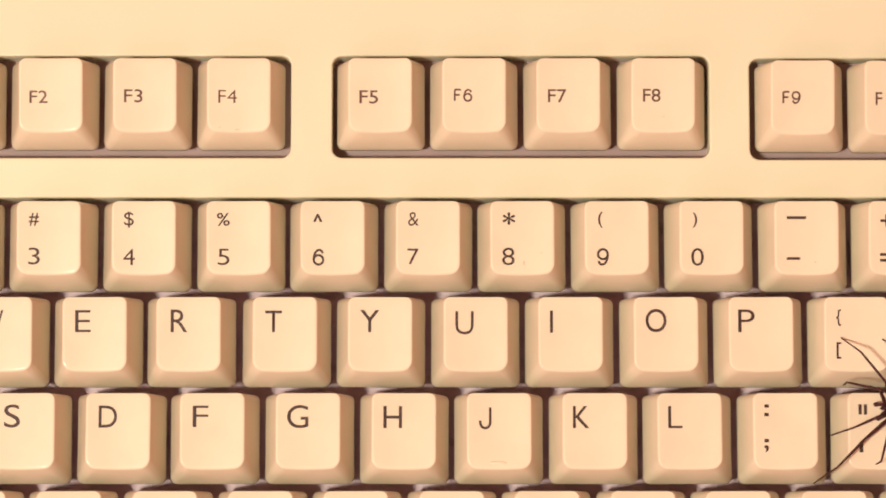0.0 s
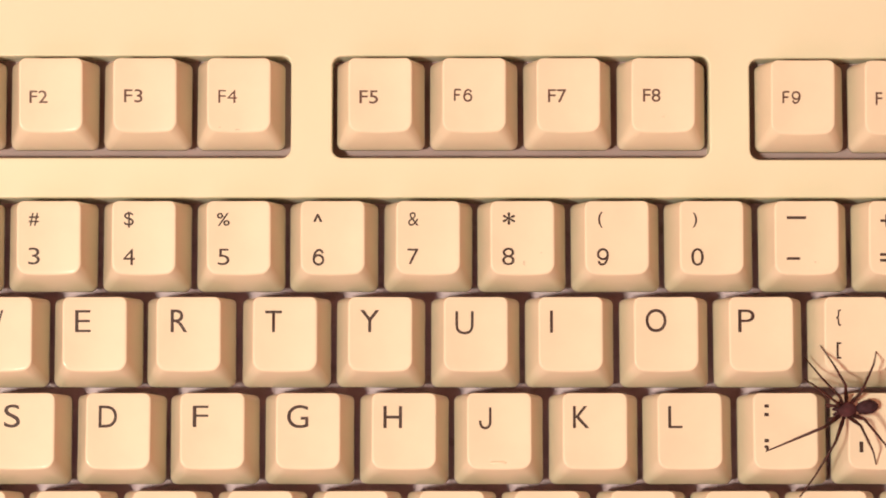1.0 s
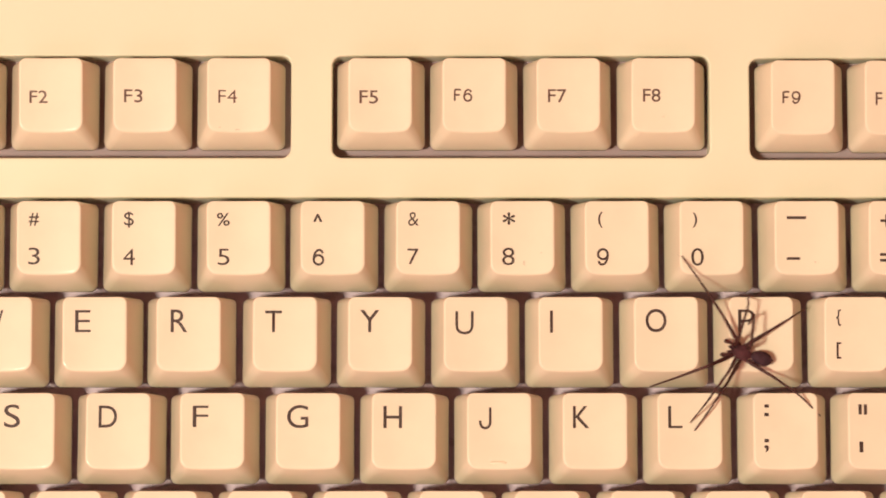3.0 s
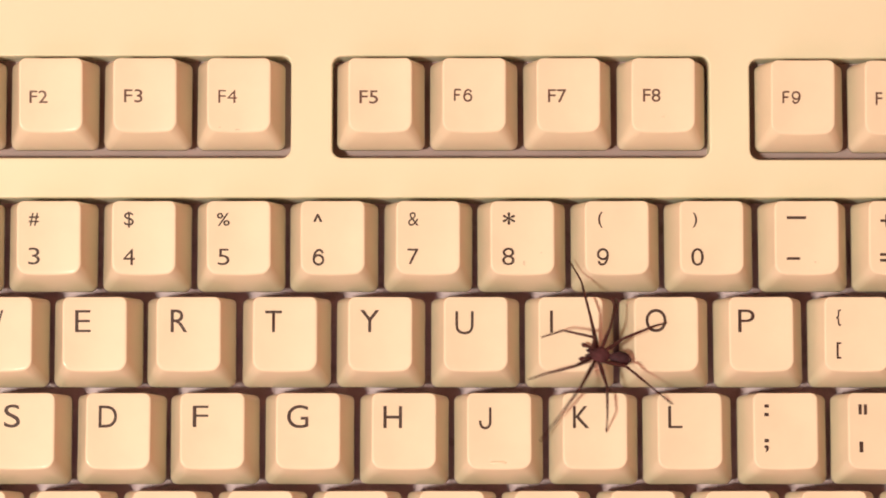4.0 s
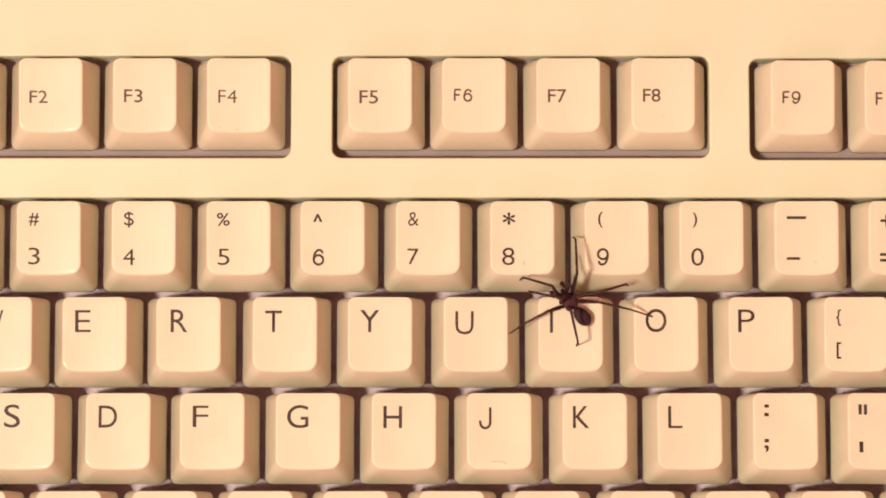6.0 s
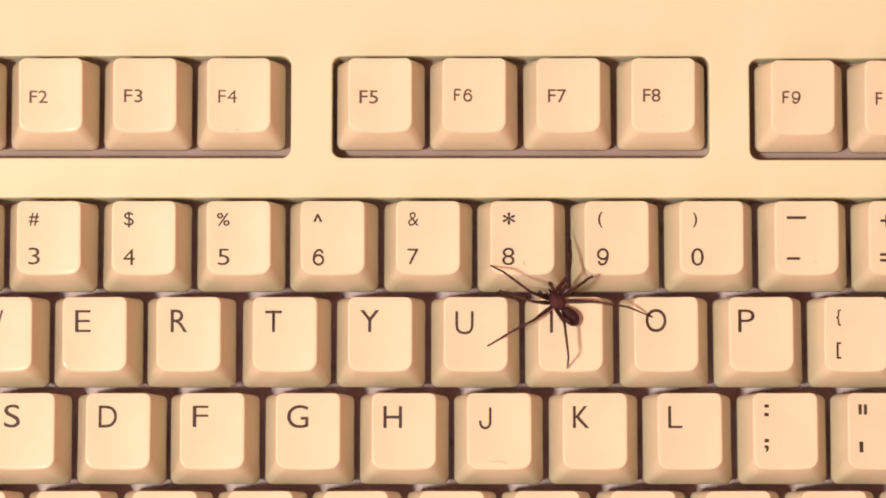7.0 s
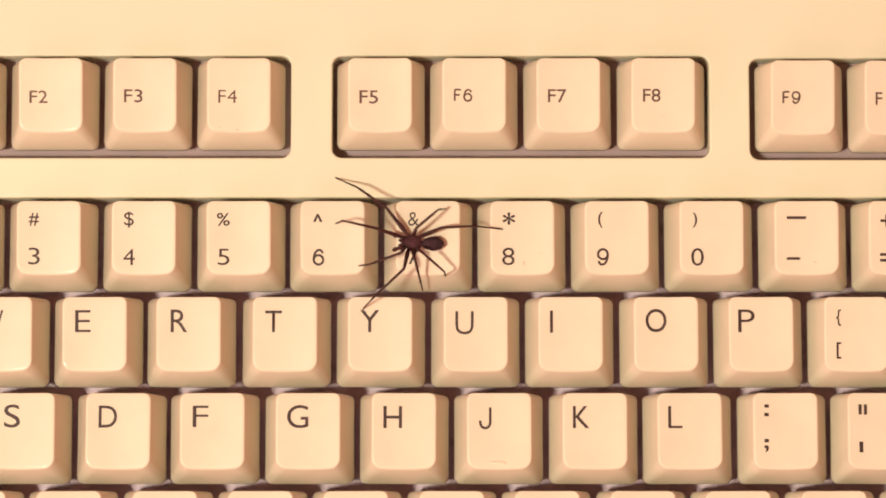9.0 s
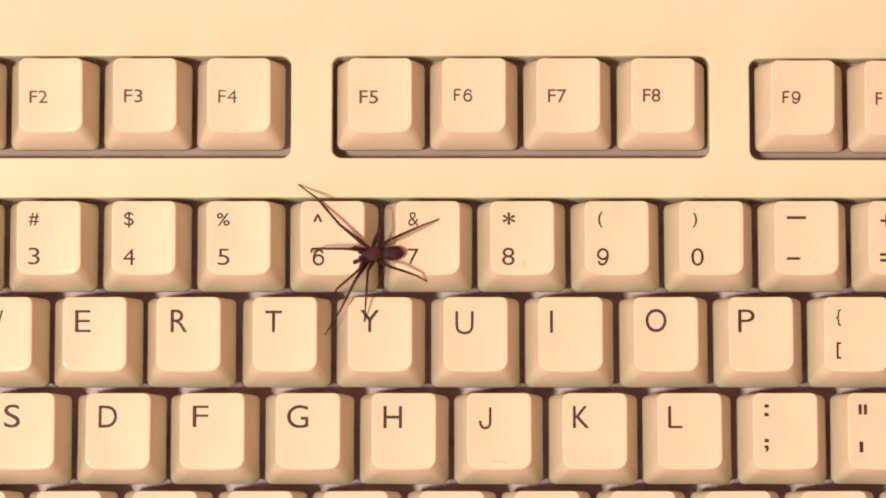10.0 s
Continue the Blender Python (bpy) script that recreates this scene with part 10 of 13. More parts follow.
    walk(tibia, (
        (0.000, pose(0.00750, 0.00000, 0.00000, 25.8, 67.1, 30.2)),
        (0.133, pose(0.00750, 0.00000, 0.00000, 41.2, 68.8, 46.9)),
        (0.300, pose(0.00750, 0.00000, 0.00000, 61.9, 68.3, 69.0)),
        (0.400, pose(0.00750, 0.00000, 0.00000, -71.9, 74.9, -76.2)),
        (0.500, pose(0.00750, 0.00000, 0.00000, -84.4, 40.4, -97.3)),
        (0.800, pose(0.00750, 0.00000, 0.00000, -119.5, 60.2, -135.8)),
        (0.900, pose(0.00750, 0.00000, 0.00000, -131.2, 56.8, -144.9)),
        (1.000, pose(0.00750, 0.00000, 0.00000, -140.9, 52.7, -152.3)),
        (1.200, pose(0.00750, 0.00000, 0.00000, -98.9, 78.9, -105.1)),
        (1.400, pose(0.00750, 0.00000, 0.00000, -166.5, 76.9, -168.5)),
        (1.500, pose(0.00750, 0.00000, 0.00000, -39.6, 86.9, -41.2)),
        (1.533, pose(0.00750, 0.00000, 0.00000, -96.5, 82.9, -101.8)),
        (1.600, pose(0.00750, 0.00000, 0.00000, -108.7, 70.7, -120.6)),
        (1.700, pose(0.00750, 0.00000, 0.00000, -95.9, 71.1, -107.2)),
        (1.800, pose(0.00750, 0.00000, 0.00000, -83.3, 70.5, -93.9)),
        (2.000, pose(0.00750, 0.00000, 0.00000, -16.8, 66.9, -21.0)),
        (2.100, pose(0.00750, 0.00000, 0.00000, 32.3, 77.6, 36.0)),
        (2.200, pose(0.00750, 0.00000, 0.00000, 87.9, 68.5, 99.0)),
        (2.333, pose(0.00750, 0.00000, 0.00000, 39.1, 68.4, 47.8)),
        (2.500, pose(0.00750, 0.00000, 0.00000, 8.2, 52.3, 13.1)),
        (2.600, pose(0.00750, 0.00000, 0.00000, 3.3, 47.5, 5.6)),
        (2.700, pose(0.00750, 0.00000, 0.00000, -0.4, 42.3, -0.7)),
        (2.800, pose(0.00750, 0.00000, 0.00000, 0.0, 45.8, 0.0)),
        (2.900, pose(0.00750, 0.00000, 0.00000, 0.8, 43.8, 1.3)),
        (3.000, pose(0.00750, 0.00000, 0.00000, -0.0, 28.0, -0.1)),
        (3.100, pose(0.00750, 0.00000, 0.00000, -0.6, 38.8, -1.2)),
        (3.200, pose(0.00750, 0.00000, 0.00000, -1.3, 44.5, -2.3)),
        (3.300, pose(0.00750, 0.00000, 0.00000, -1.5, 46.3, -2.8)),
        (3.400, pose(0.00750, 0.00000, 0.00000, -0.8, 37.9, -1.4)),
        (3.500, pose(0.00750, 0.00000, 0.00000, 0.0, 5.8, -0.3)),
        (3.600, pose(0.00750, 0.00000, 0.00000, -0.0, 15.3, -0.5)),
        (3.700, pose(0.00750, 0.00000, 0.00000, -1.1, 34.2, -3.3)),
        (3.800, pose(0.00750, 0.00000, 0.00000, -11.2, 42.5, -24.3)),
        (3.900, pose(0.00750, 0.00000, 0.00000, -7.7, 47.9, -14.7)),
        (4.000, pose(0.00750, 0.00000, 0.00000, -1.9, 52.9, -3.2)),
        (4.100, pose(0.00750, 0.00000, 0.00000, 16.7, 80.8, 18.7)),
        (4.200, pose(0.00750, 0.00000, 0.00000, 156.5, 69.1, 161.5)),
        (4.300, pose(0.00750, 0.00000, 0.00000, -178.4, 66.4, -178.8)),
        (4.400, pose(0.00750, 0.00000, 0.00000, -159.4, 61.0, -164.9)),
        (4.500, pose(0.00750, 0.00000, 0.00000, 159.9, 53.9, 165.9)),
        (4.600, pose(0.00750, 0.00000, 0.00000, 76.7, 43.6, 101.4)),
        (4.700, pose(0.00750, 0.00000, 0.00000, 103.4, 81.3, 106.5)),
        (4.800, pose(0.00750, 0.00000, 0.00000, -94.6, 56.4, -103.1)),
        (4.900, pose(0.00750, 0.00000, 0.00000, -128.4, 67.4, -133.8)),
        (5.000, pose(0.00750, 0.00000, 0.00000, -177.0, 65.4, -177.4)),
        (5.100, pose(0.00750, 0.00000, 0.00000, 165.8, 67.5, 167.8)),
        (5.200, pose(0.00750, 0.00000, 0.00000, 147.0, 67.5, 151.4)),
        (5.400, pose(0.00750, 0.00000, 0.00000, 141.0, 60.8, 150.1)),
        (5.500, pose(0.00750, 0.00000, 0.00000, 112.7, 42.3, 137.3)),
        (5.600, pose(0.00750, 0.00000, 0.00000, 93.7, 33.9, 123.9)),
        (5.700, pose(0.00750, 0.00000, 0.00000, 80.5, 21.6, 115.5)),
        (5.800, pose(0.00750, 0.00000, 0.00000, 86.0, 55.4, 91.2)),
        (5.867, pose(0.00750, 0.00000, 0.00000, 66.9, 63.8, 69.9)),
        (5.900, pose(0.00750, 0.00000, 0.00000, 52.6, 66.2, 54.7)),
        (6.000, pose(0.00750, 0.00000, 0.00000, 71.8, 75.7, 78.7)),
        (6.100, pose(0.00750, 0.00000, 0.00000, 79.4, 77.5, 85.7)),
        (6.200, pose(0.00750, 0.00000, 0.00000, 86.2, 78.7, 92.0)),
        (6.300, pose(0.00750, 0.00000, 0.00000, 63.6, 78.3, 67.5)),
        (6.400, pose(0.00750, 0.00000, 0.00000, 29.8, 70.5, 32.1)),
        (6.500, pose(0.00750, 0.00000, 0.00000, 18.3, 68.2, 23.3)),
        (6.600, pose(0.00750, 0.00000, 0.00000, 15.3, 68.7, 20.4)),
        (6.700, pose(0.00750, 0.00000, 0.00000, 14.4, 70.3, 19.1)),
        (6.800, pose(0.00750, 0.00000, 0.00000, 35.5, 65.7, 50.3)),
        (7.000, pose(0.00750, 0.00000, 0.00000, 114.5, 47.2, 134.0)),
        (7.200, pose(0.00750, 0.00000, 0.00000, 97.5, 35.7, 122.8)),
        (7.333, pose(0.00750, 0.00000, 0.00000, 47.8, 56.4, 71.3)),
        (7.500, pose(0.00750, 0.00000, 0.00000, 0.6, 24.3, 13.0)),
        (7.600, pose(0.00750, 0.00000, 0.00000, 2.2, 25.6, 14.7)),
        (7.700, pose(0.00750, 0.00000, 0.00000, 4.2, 26.8, 16.4)),
        (7.733, pose(0.00750, 0.00000, 0.00000, 5.3, 32.4, 17.0)),
        (7.800, pose(0.00750, 0.00000, 0.00000, 8.2, 43.4, 19.0)),
        (7.900, pose(0.00750, 0.00000, 0.00000, 8.2, 43.4, 19.0)),
        (7.967, pose(0.00750, 0.00000, 0.00000, 3.6, 35.1, 10.9)),
        (8.000, pose(0.00750, 0.00000, 0.00000, 0.7, 26.5, 4.2)),
        (8.033, pose(0.00750, 0.00000, 0.00000, 0.6, 32.0, 2.7)),
        (8.100, pose(0.00750, 0.00000, 0.00000, -1.1, 48.5, -2.7)),
        (8.200, pose(0.00750, 0.00000, 0.00000, -13.1, 69.8, -18.8)),
        (8.300, pose(0.00750, 0.00000, 0.00000, -0.3, 51.9, -0.8)),
        (8.400, pose(0.00750, 0.00000, 0.00000, 1.2, 33.3, 7.4)),
        (8.433, pose(0.00750, 0.00000, 0.00000, 3.2, 43.6, 11.1)),
        (8.500, pose(0.00750, 0.00000, 0.00000, 14.3, 63.2, 25.2)),
        (8.533, pose(0.00750, 0.00000, 0.00000, 17.1, 69.4, 25.7)),
        (8.600, pose(0.00750, 0.00000, 0.00000, 28.9, 81.6, 33.5)),
        (8.700, pose(0.00750, 0.00000, 0.00000, 53.3, 84.6, 58.0)),
        (8.800, pose(0.00750, 0.00000, 0.00000, 100.5, 85.3, 105.2)),
        (8.900, pose(0.00750, 0.00000, 0.00000, 11.1, 62.7, 18.5)),
        (9.000, pose(0.00750, 0.00000, 0.00000, 4.5, 35.5, 15.5)),
        (9.100, pose(0.00750, 0.00000, 0.00000, 3.9, 31.3, 14.6)),
        (9.200, pose(0.00750, 0.00000, 0.00000, 3.4, 27.0, 13.8)),
        (9.300, pose(0.00750, 0.00000, 0.00000, 2.0, 46.7, 4.8)),
        (9.400, pose(0.00750, 0.00000, 0.00000, -6.9, 65.9, -11.0)),
        (9.467, pose(0.00750, 0.00000, 0.00000, -6.3, 64.8, -9.9)),
        (9.500, pose(0.00750, 0.00000, 0.00000, -5.9, 64.3, -9.3)),
        (9.533, pose(0.00750, 0.00000, 0.00000, -1.2, 46.5, -3.1)),
        (9.600, pose(0.00750, 0.00000, 0.00000, -0.1, 10.7, 2.4)),
        (9.700, pose(0.00750, 0.00000, 0.00000, 0.4, 21.9, 5.9)),
        (9.800, pose(0.00750, 0.00000, 0.00000, 2.1, 33.0, 10.0)),
        (10.000, pose(0.00750, 0.00000, 0.00000, -4.3, 36.2, -14.8)),
    ))
    walk(foot, (
        (0.000, pose(0.01012, 0.00152, -0.00719, 147.3, 63.9, 158.9)),
        (0.133, pose(0.00942, 0.00206, -0.00727, 146.9, 59.1, 159.9)),
        (0.300, pose(0.00854, 0.00270, -0.00725, 146.0, 53.1, 160.8)),
        (0.400, pose(0.00798, -0.00197, -0.00753, -138.5, 39.8, -161.9)),
        (0.500, pose(0.00675, -0.00589, -0.00505, -88.6, 13.6, -159.2)),
        (0.800, pose(0.00472, -0.00270, -0.00677, -115.6, 51.8, -139.3)),
        (0.900, pose(0.00401, -0.00245, -0.00653, -128.4, 47.2, -149.3)),
        (1.000, pose(0.00332, -0.00220, -0.00620, -138.8, 41.2, -157.1)),
        (1.200, pose(0.00711, -0.00145, -0.00766, -158.3, 55.1, -168.7)),
        (1.400, pose(0.00576, -0.00035, -0.00760, -144.9, 69.2, -153.4)),
        (1.500, pose(0.00782, -0.00028, -0.00779, -108.0, 81.3, -115.3)),
        (1.533, pose(0.00730, -0.00094, -0.00774, -122.0, 74.8, -132.8)),
        (1.600, pose(0.00619, -0.00222, -0.00736, -127.1, 60.8, -145.0)),
        (1.700, pose(0.00675, -0.00241, -0.00738, -139.3, 54.5, -158.2)),
        (1.800, pose(0.00732, -0.00259, -0.00735, -147.3, 47.0, -167.3)),
        (2.000, pose(0.01035, -0.00109, -0.00718, -170.7, 46.0, -178.7)),
        (2.100, pose(0.00885, 0.00098, -0.00762, 160.6, 60.7, 169.0)),
        (2.200, pose(0.00705, 0.00283, -0.00726, 107.1, 61.3, 124.2)),
        (2.333, pose(0.00942, 0.00212, -0.00725, 72.4, 71.7, 85.7)),
        (2.500, pose(0.01215, 0.00108, -0.00617, 16.6, 64.6, 24.5)),
        (2.600, pose(0.01275, 0.00052, -0.00575, 8.9, 65.5, 13.3)),
        (2.700, pose(0.01327, -0.00007, -0.00525, 1.4, 65.7, 2.1)),
        (2.800, pose(0.01293, 0.00000, -0.00560, 0.4, 71.5, 0.5)),
        (2.900, pose(0.01312, 0.00013, -0.00540, 1.7, 69.5, 2.4)),
        (3.000, pose(0.01439, -0.00002, -0.00366, -0.0, 43.5, -0.1)),
        (3.100, pose(0.01357, -0.00013, -0.00489, -0.8, 61.0, -1.5)),
        (3.200, pose(0.01305, -0.00022, -0.00547, -2.5, 70.5, -3.6)),
        (3.300, pose(0.01288, -0.00026, -0.00564, -3.3, 72.9, -4.7)),
        (3.400, pose(0.01365, -0.00015, -0.00479, -1.2, 61.2, -1.9)),
        (3.500, pose(0.01526, -0.00004, -0.00079, 0.0, 8.0, -0.3)),
        (3.600, pose(0.01502, -0.00006, -0.00206, -0.0, 22.3, -0.4)),
        (3.700, pose(0.01394, -0.00038, -0.00439, -1.4, 53.2, -3.7)),
        (3.800, pose(0.01274, -0.00237, -0.00527, -13.1, 69.4, -21.5)),
        (3.900, pose(0.01256, -0.00133, -0.00579, -1.9, 77.4, -2.5)),
        (4.000, pose(0.01220, -0.00027, -0.00622, 39.4, 82.4, 46.4)),
        (4.100, pose(0.00868, 0.00040, -0.00770, 163.9, 80.1, 166.4)),
        (4.200, pose(0.00487, 0.00088, -0.00729, -176.6, 65.3, -177.5)),
        (4.300, pose(0.00438, -0.00007, -0.00715, -163.7, 60.2, -168.8)),
        (4.400, pose(0.00385, -0.00098, -0.00682, -153.8, 54.5, -163.0)),
        (4.500, pose(0.00305, 0.00112, -0.00631, 166.9, 49.2, 171.7)),
        (4.600, pose(0.00639, 0.00554, -0.00537, 174.6, 14.2, -178.7)),
        (4.700, pose(0.00716, 0.00114, -0.00771, 175.1, 5.0, -178.7)),
        (4.800, pose(0.00652, -0.00420, -0.00650, 175.6, -4.3, -178.8)),
        (4.900, pose(0.00543, -0.00216, -0.00720, -179.1, 0.3, 179.9)),
        (5.000, pose(0.00426, -0.00015, -0.00709, -173.7, 4.9, 179.6)),
        (5.100, pose(0.00458, 0.00063, -0.00720, 177.2, 9.7, 180.0)),
        (5.200, pose(0.00488, 0.00142, -0.00721, 168.0, 14.5, 179.3)),
        (5.400, pose(0.00420, 0.00190, -0.00681, 151.0, 46.3, 164.0)),
        (5.500, pose(0.00326, 0.00391, -0.00525, 113.3, 37.8, 142.7)),
        (5.600, pose(0.00389, 0.00538, -0.00435, 113.6, 25.7, 162.1)),
        (5.700, pose(0.00438, 0.00655, -0.00287, 110.0, 17.8, -178.0)),
        (5.800, pose(0.00741, 0.00442, -0.00642, 142.0, 8.0, -179.4)),
        (5.867, pose(0.00868, 0.00323, -0.00700, 152.0, 15.3, 178.1)),
        (5.900, pose(0.00932, 0.00257, -0.00714, 157.0, 19.2, 177.5)),
        (6.000, pose(0.00788, 0.00189, -0.00756, 160.0, 37.7, 176.1)),
        (6.100, pose(0.00763, 0.00168, -0.00762, 161.2, 39.7, 175.4)),
        (6.200, pose(0.00745, 0.00153, -0.00765, 162.0, 41.6, 174.8)),
        (6.300, pose(0.00810, 0.00146, -0.00764, 162.7, 43.1, 173.4)),
        (6.400, pose(0.00970, 0.00138, -0.00735, 159.4, 56.1, 167.1)),
        (6.500, pose(0.01016, 0.00114, -0.00724, 137.6, 78.2, 145.5)),
        (6.600, pose(0.01016, 0.00099, -0.00727, 97.5, 83.4, 104.8)),
        (6.700, pose(0.00999, 0.00086, -0.00734, 64.6, 83.5, 71.1)),
        (6.800, pose(0.00955, 0.00247, -0.00711, 50.7, 67.5, 70.4)),
        (7.000, pose(0.00382, 0.00382, -0.00572, 122.5, 35.2, 152.5)),
        (7.200, pose(0.00407, 0.00533, -0.00455, 112.0, 24.1, 158.5)),
        (7.333, pose(0.00889, 0.00409, -0.00649, 78.3, 61.4, 111.1)),
        (7.500, pose(0.01443, 0.00160, -0.00321, 1.0, 28.9, 21.6)),
        (7.600, pose(0.01431, 0.00178, -0.00337, 5.4, 49.6, 28.3)),
        (7.700, pose(0.01418, 0.00197, -0.00352, 19.2, 69.3, 45.1)),
        (7.733, pose(0.01380, 0.00193, -0.00417, 28.8, 72.7, 54.5)),
        (7.800, pose(0.01286, 0.00184, -0.00535, 60.8, 77.0, 86.4)),
        (7.900, pose(0.01286, 0.00184, -0.00535, 60.8, 77.0, 86.4)),
        (7.967, pose(0.01366, 0.00117, -0.00441, 13.8, 68.1, 30.6)),
        (8.000, pose(0.01446, 0.00051, -0.00348, 2.2, 53.1, 9.8)),
        (8.033, pose(0.01401, 0.00032, -0.00407, 2.8, 57.4, 9.3)),
        (8.100, pose(0.01266, -0.00024, -0.00584, 4.6, 70.3, 8.2)),
        (8.200, pose(0.01005, -0.00087, -0.00732, 2.3, 87.7, 2.5)),
        (8.300, pose(0.01231, -0.00007, -0.00614, 4.8, 64.9, 9.4)),
        (8.400, pose(0.01397, 0.00084, -0.00428, 2.2, 42.2, 12.1)),
        (8.433, pose(0.01305, 0.00109, -0.00537, 4.7, 51.3, 14.9)),
        (8.500, pose(0.01068, 0.00149, -0.00696, 17.0, 68.9, 27.5)),
        (8.533, pose(0.00998, 0.00119, -0.00730, 22.3, 74.9, 30.8)),
        (8.600, pose(0.00845, 0.00063, -0.00772, 68.4, 85.6, 73.3)),
        (8.700, pose(0.00789, 0.00062, -0.00777, 124.3, 85.6, 128.4)),
        (8.800, pose(0.00733, 0.00062, -0.00777, 154.1, 82.7, 157.5)),
        (8.900, pose(0.01089, 0.00113, -0.00693, 31.7, 78.6, 41.4)),
        (9.000, pose(0.01362, 0.00170, -0.00453, 11.7, 63.6, 28.9)),
        (9.100, pose(0.01395, 0.00168, -0.00405, 12.0, 65.6, 29.8)),
        (9.200, pose(0.01425, 0.00166, -0.00355, 12.3, 67.6, 30.7)),
        (9.300, pose(0.01283, 0.00044, -0.00568, 16.6, 72.3, 28.2)),
        (9.400, pose(0.01062, -0.00061, -0.00712, 16.2, 77.6, 21.6)),
        (9.467, pose(0.01077, -0.00057, -0.00706, 44.3, 83.3, 51.6)),
        (9.500, pose(0.01084, -0.00055, -0.00703, 77.3, 84.6, 85.4)),
        (9.533, pose(0.01286, -0.00029, -0.00566, 6.7, 63.8, 13.8)),
        (9.600, pose(0.01516, 0.00032, -0.00145, -0.3, 14.1, 5.3)),
        (9.700, pose(0.01470, 0.00074, -0.00291, 0.7, 32.7, 8.8)),
        (9.800, pose(0.01394, 0.00114, -0.00425, 3.6, 51.2, 14.1)),
        (10.000, pose(0.01359, -0.00161, -0.00460, -2.2, 63.2, -5.5)),
    ))
    leg, tibia, foot = spider_legs["right", 3]
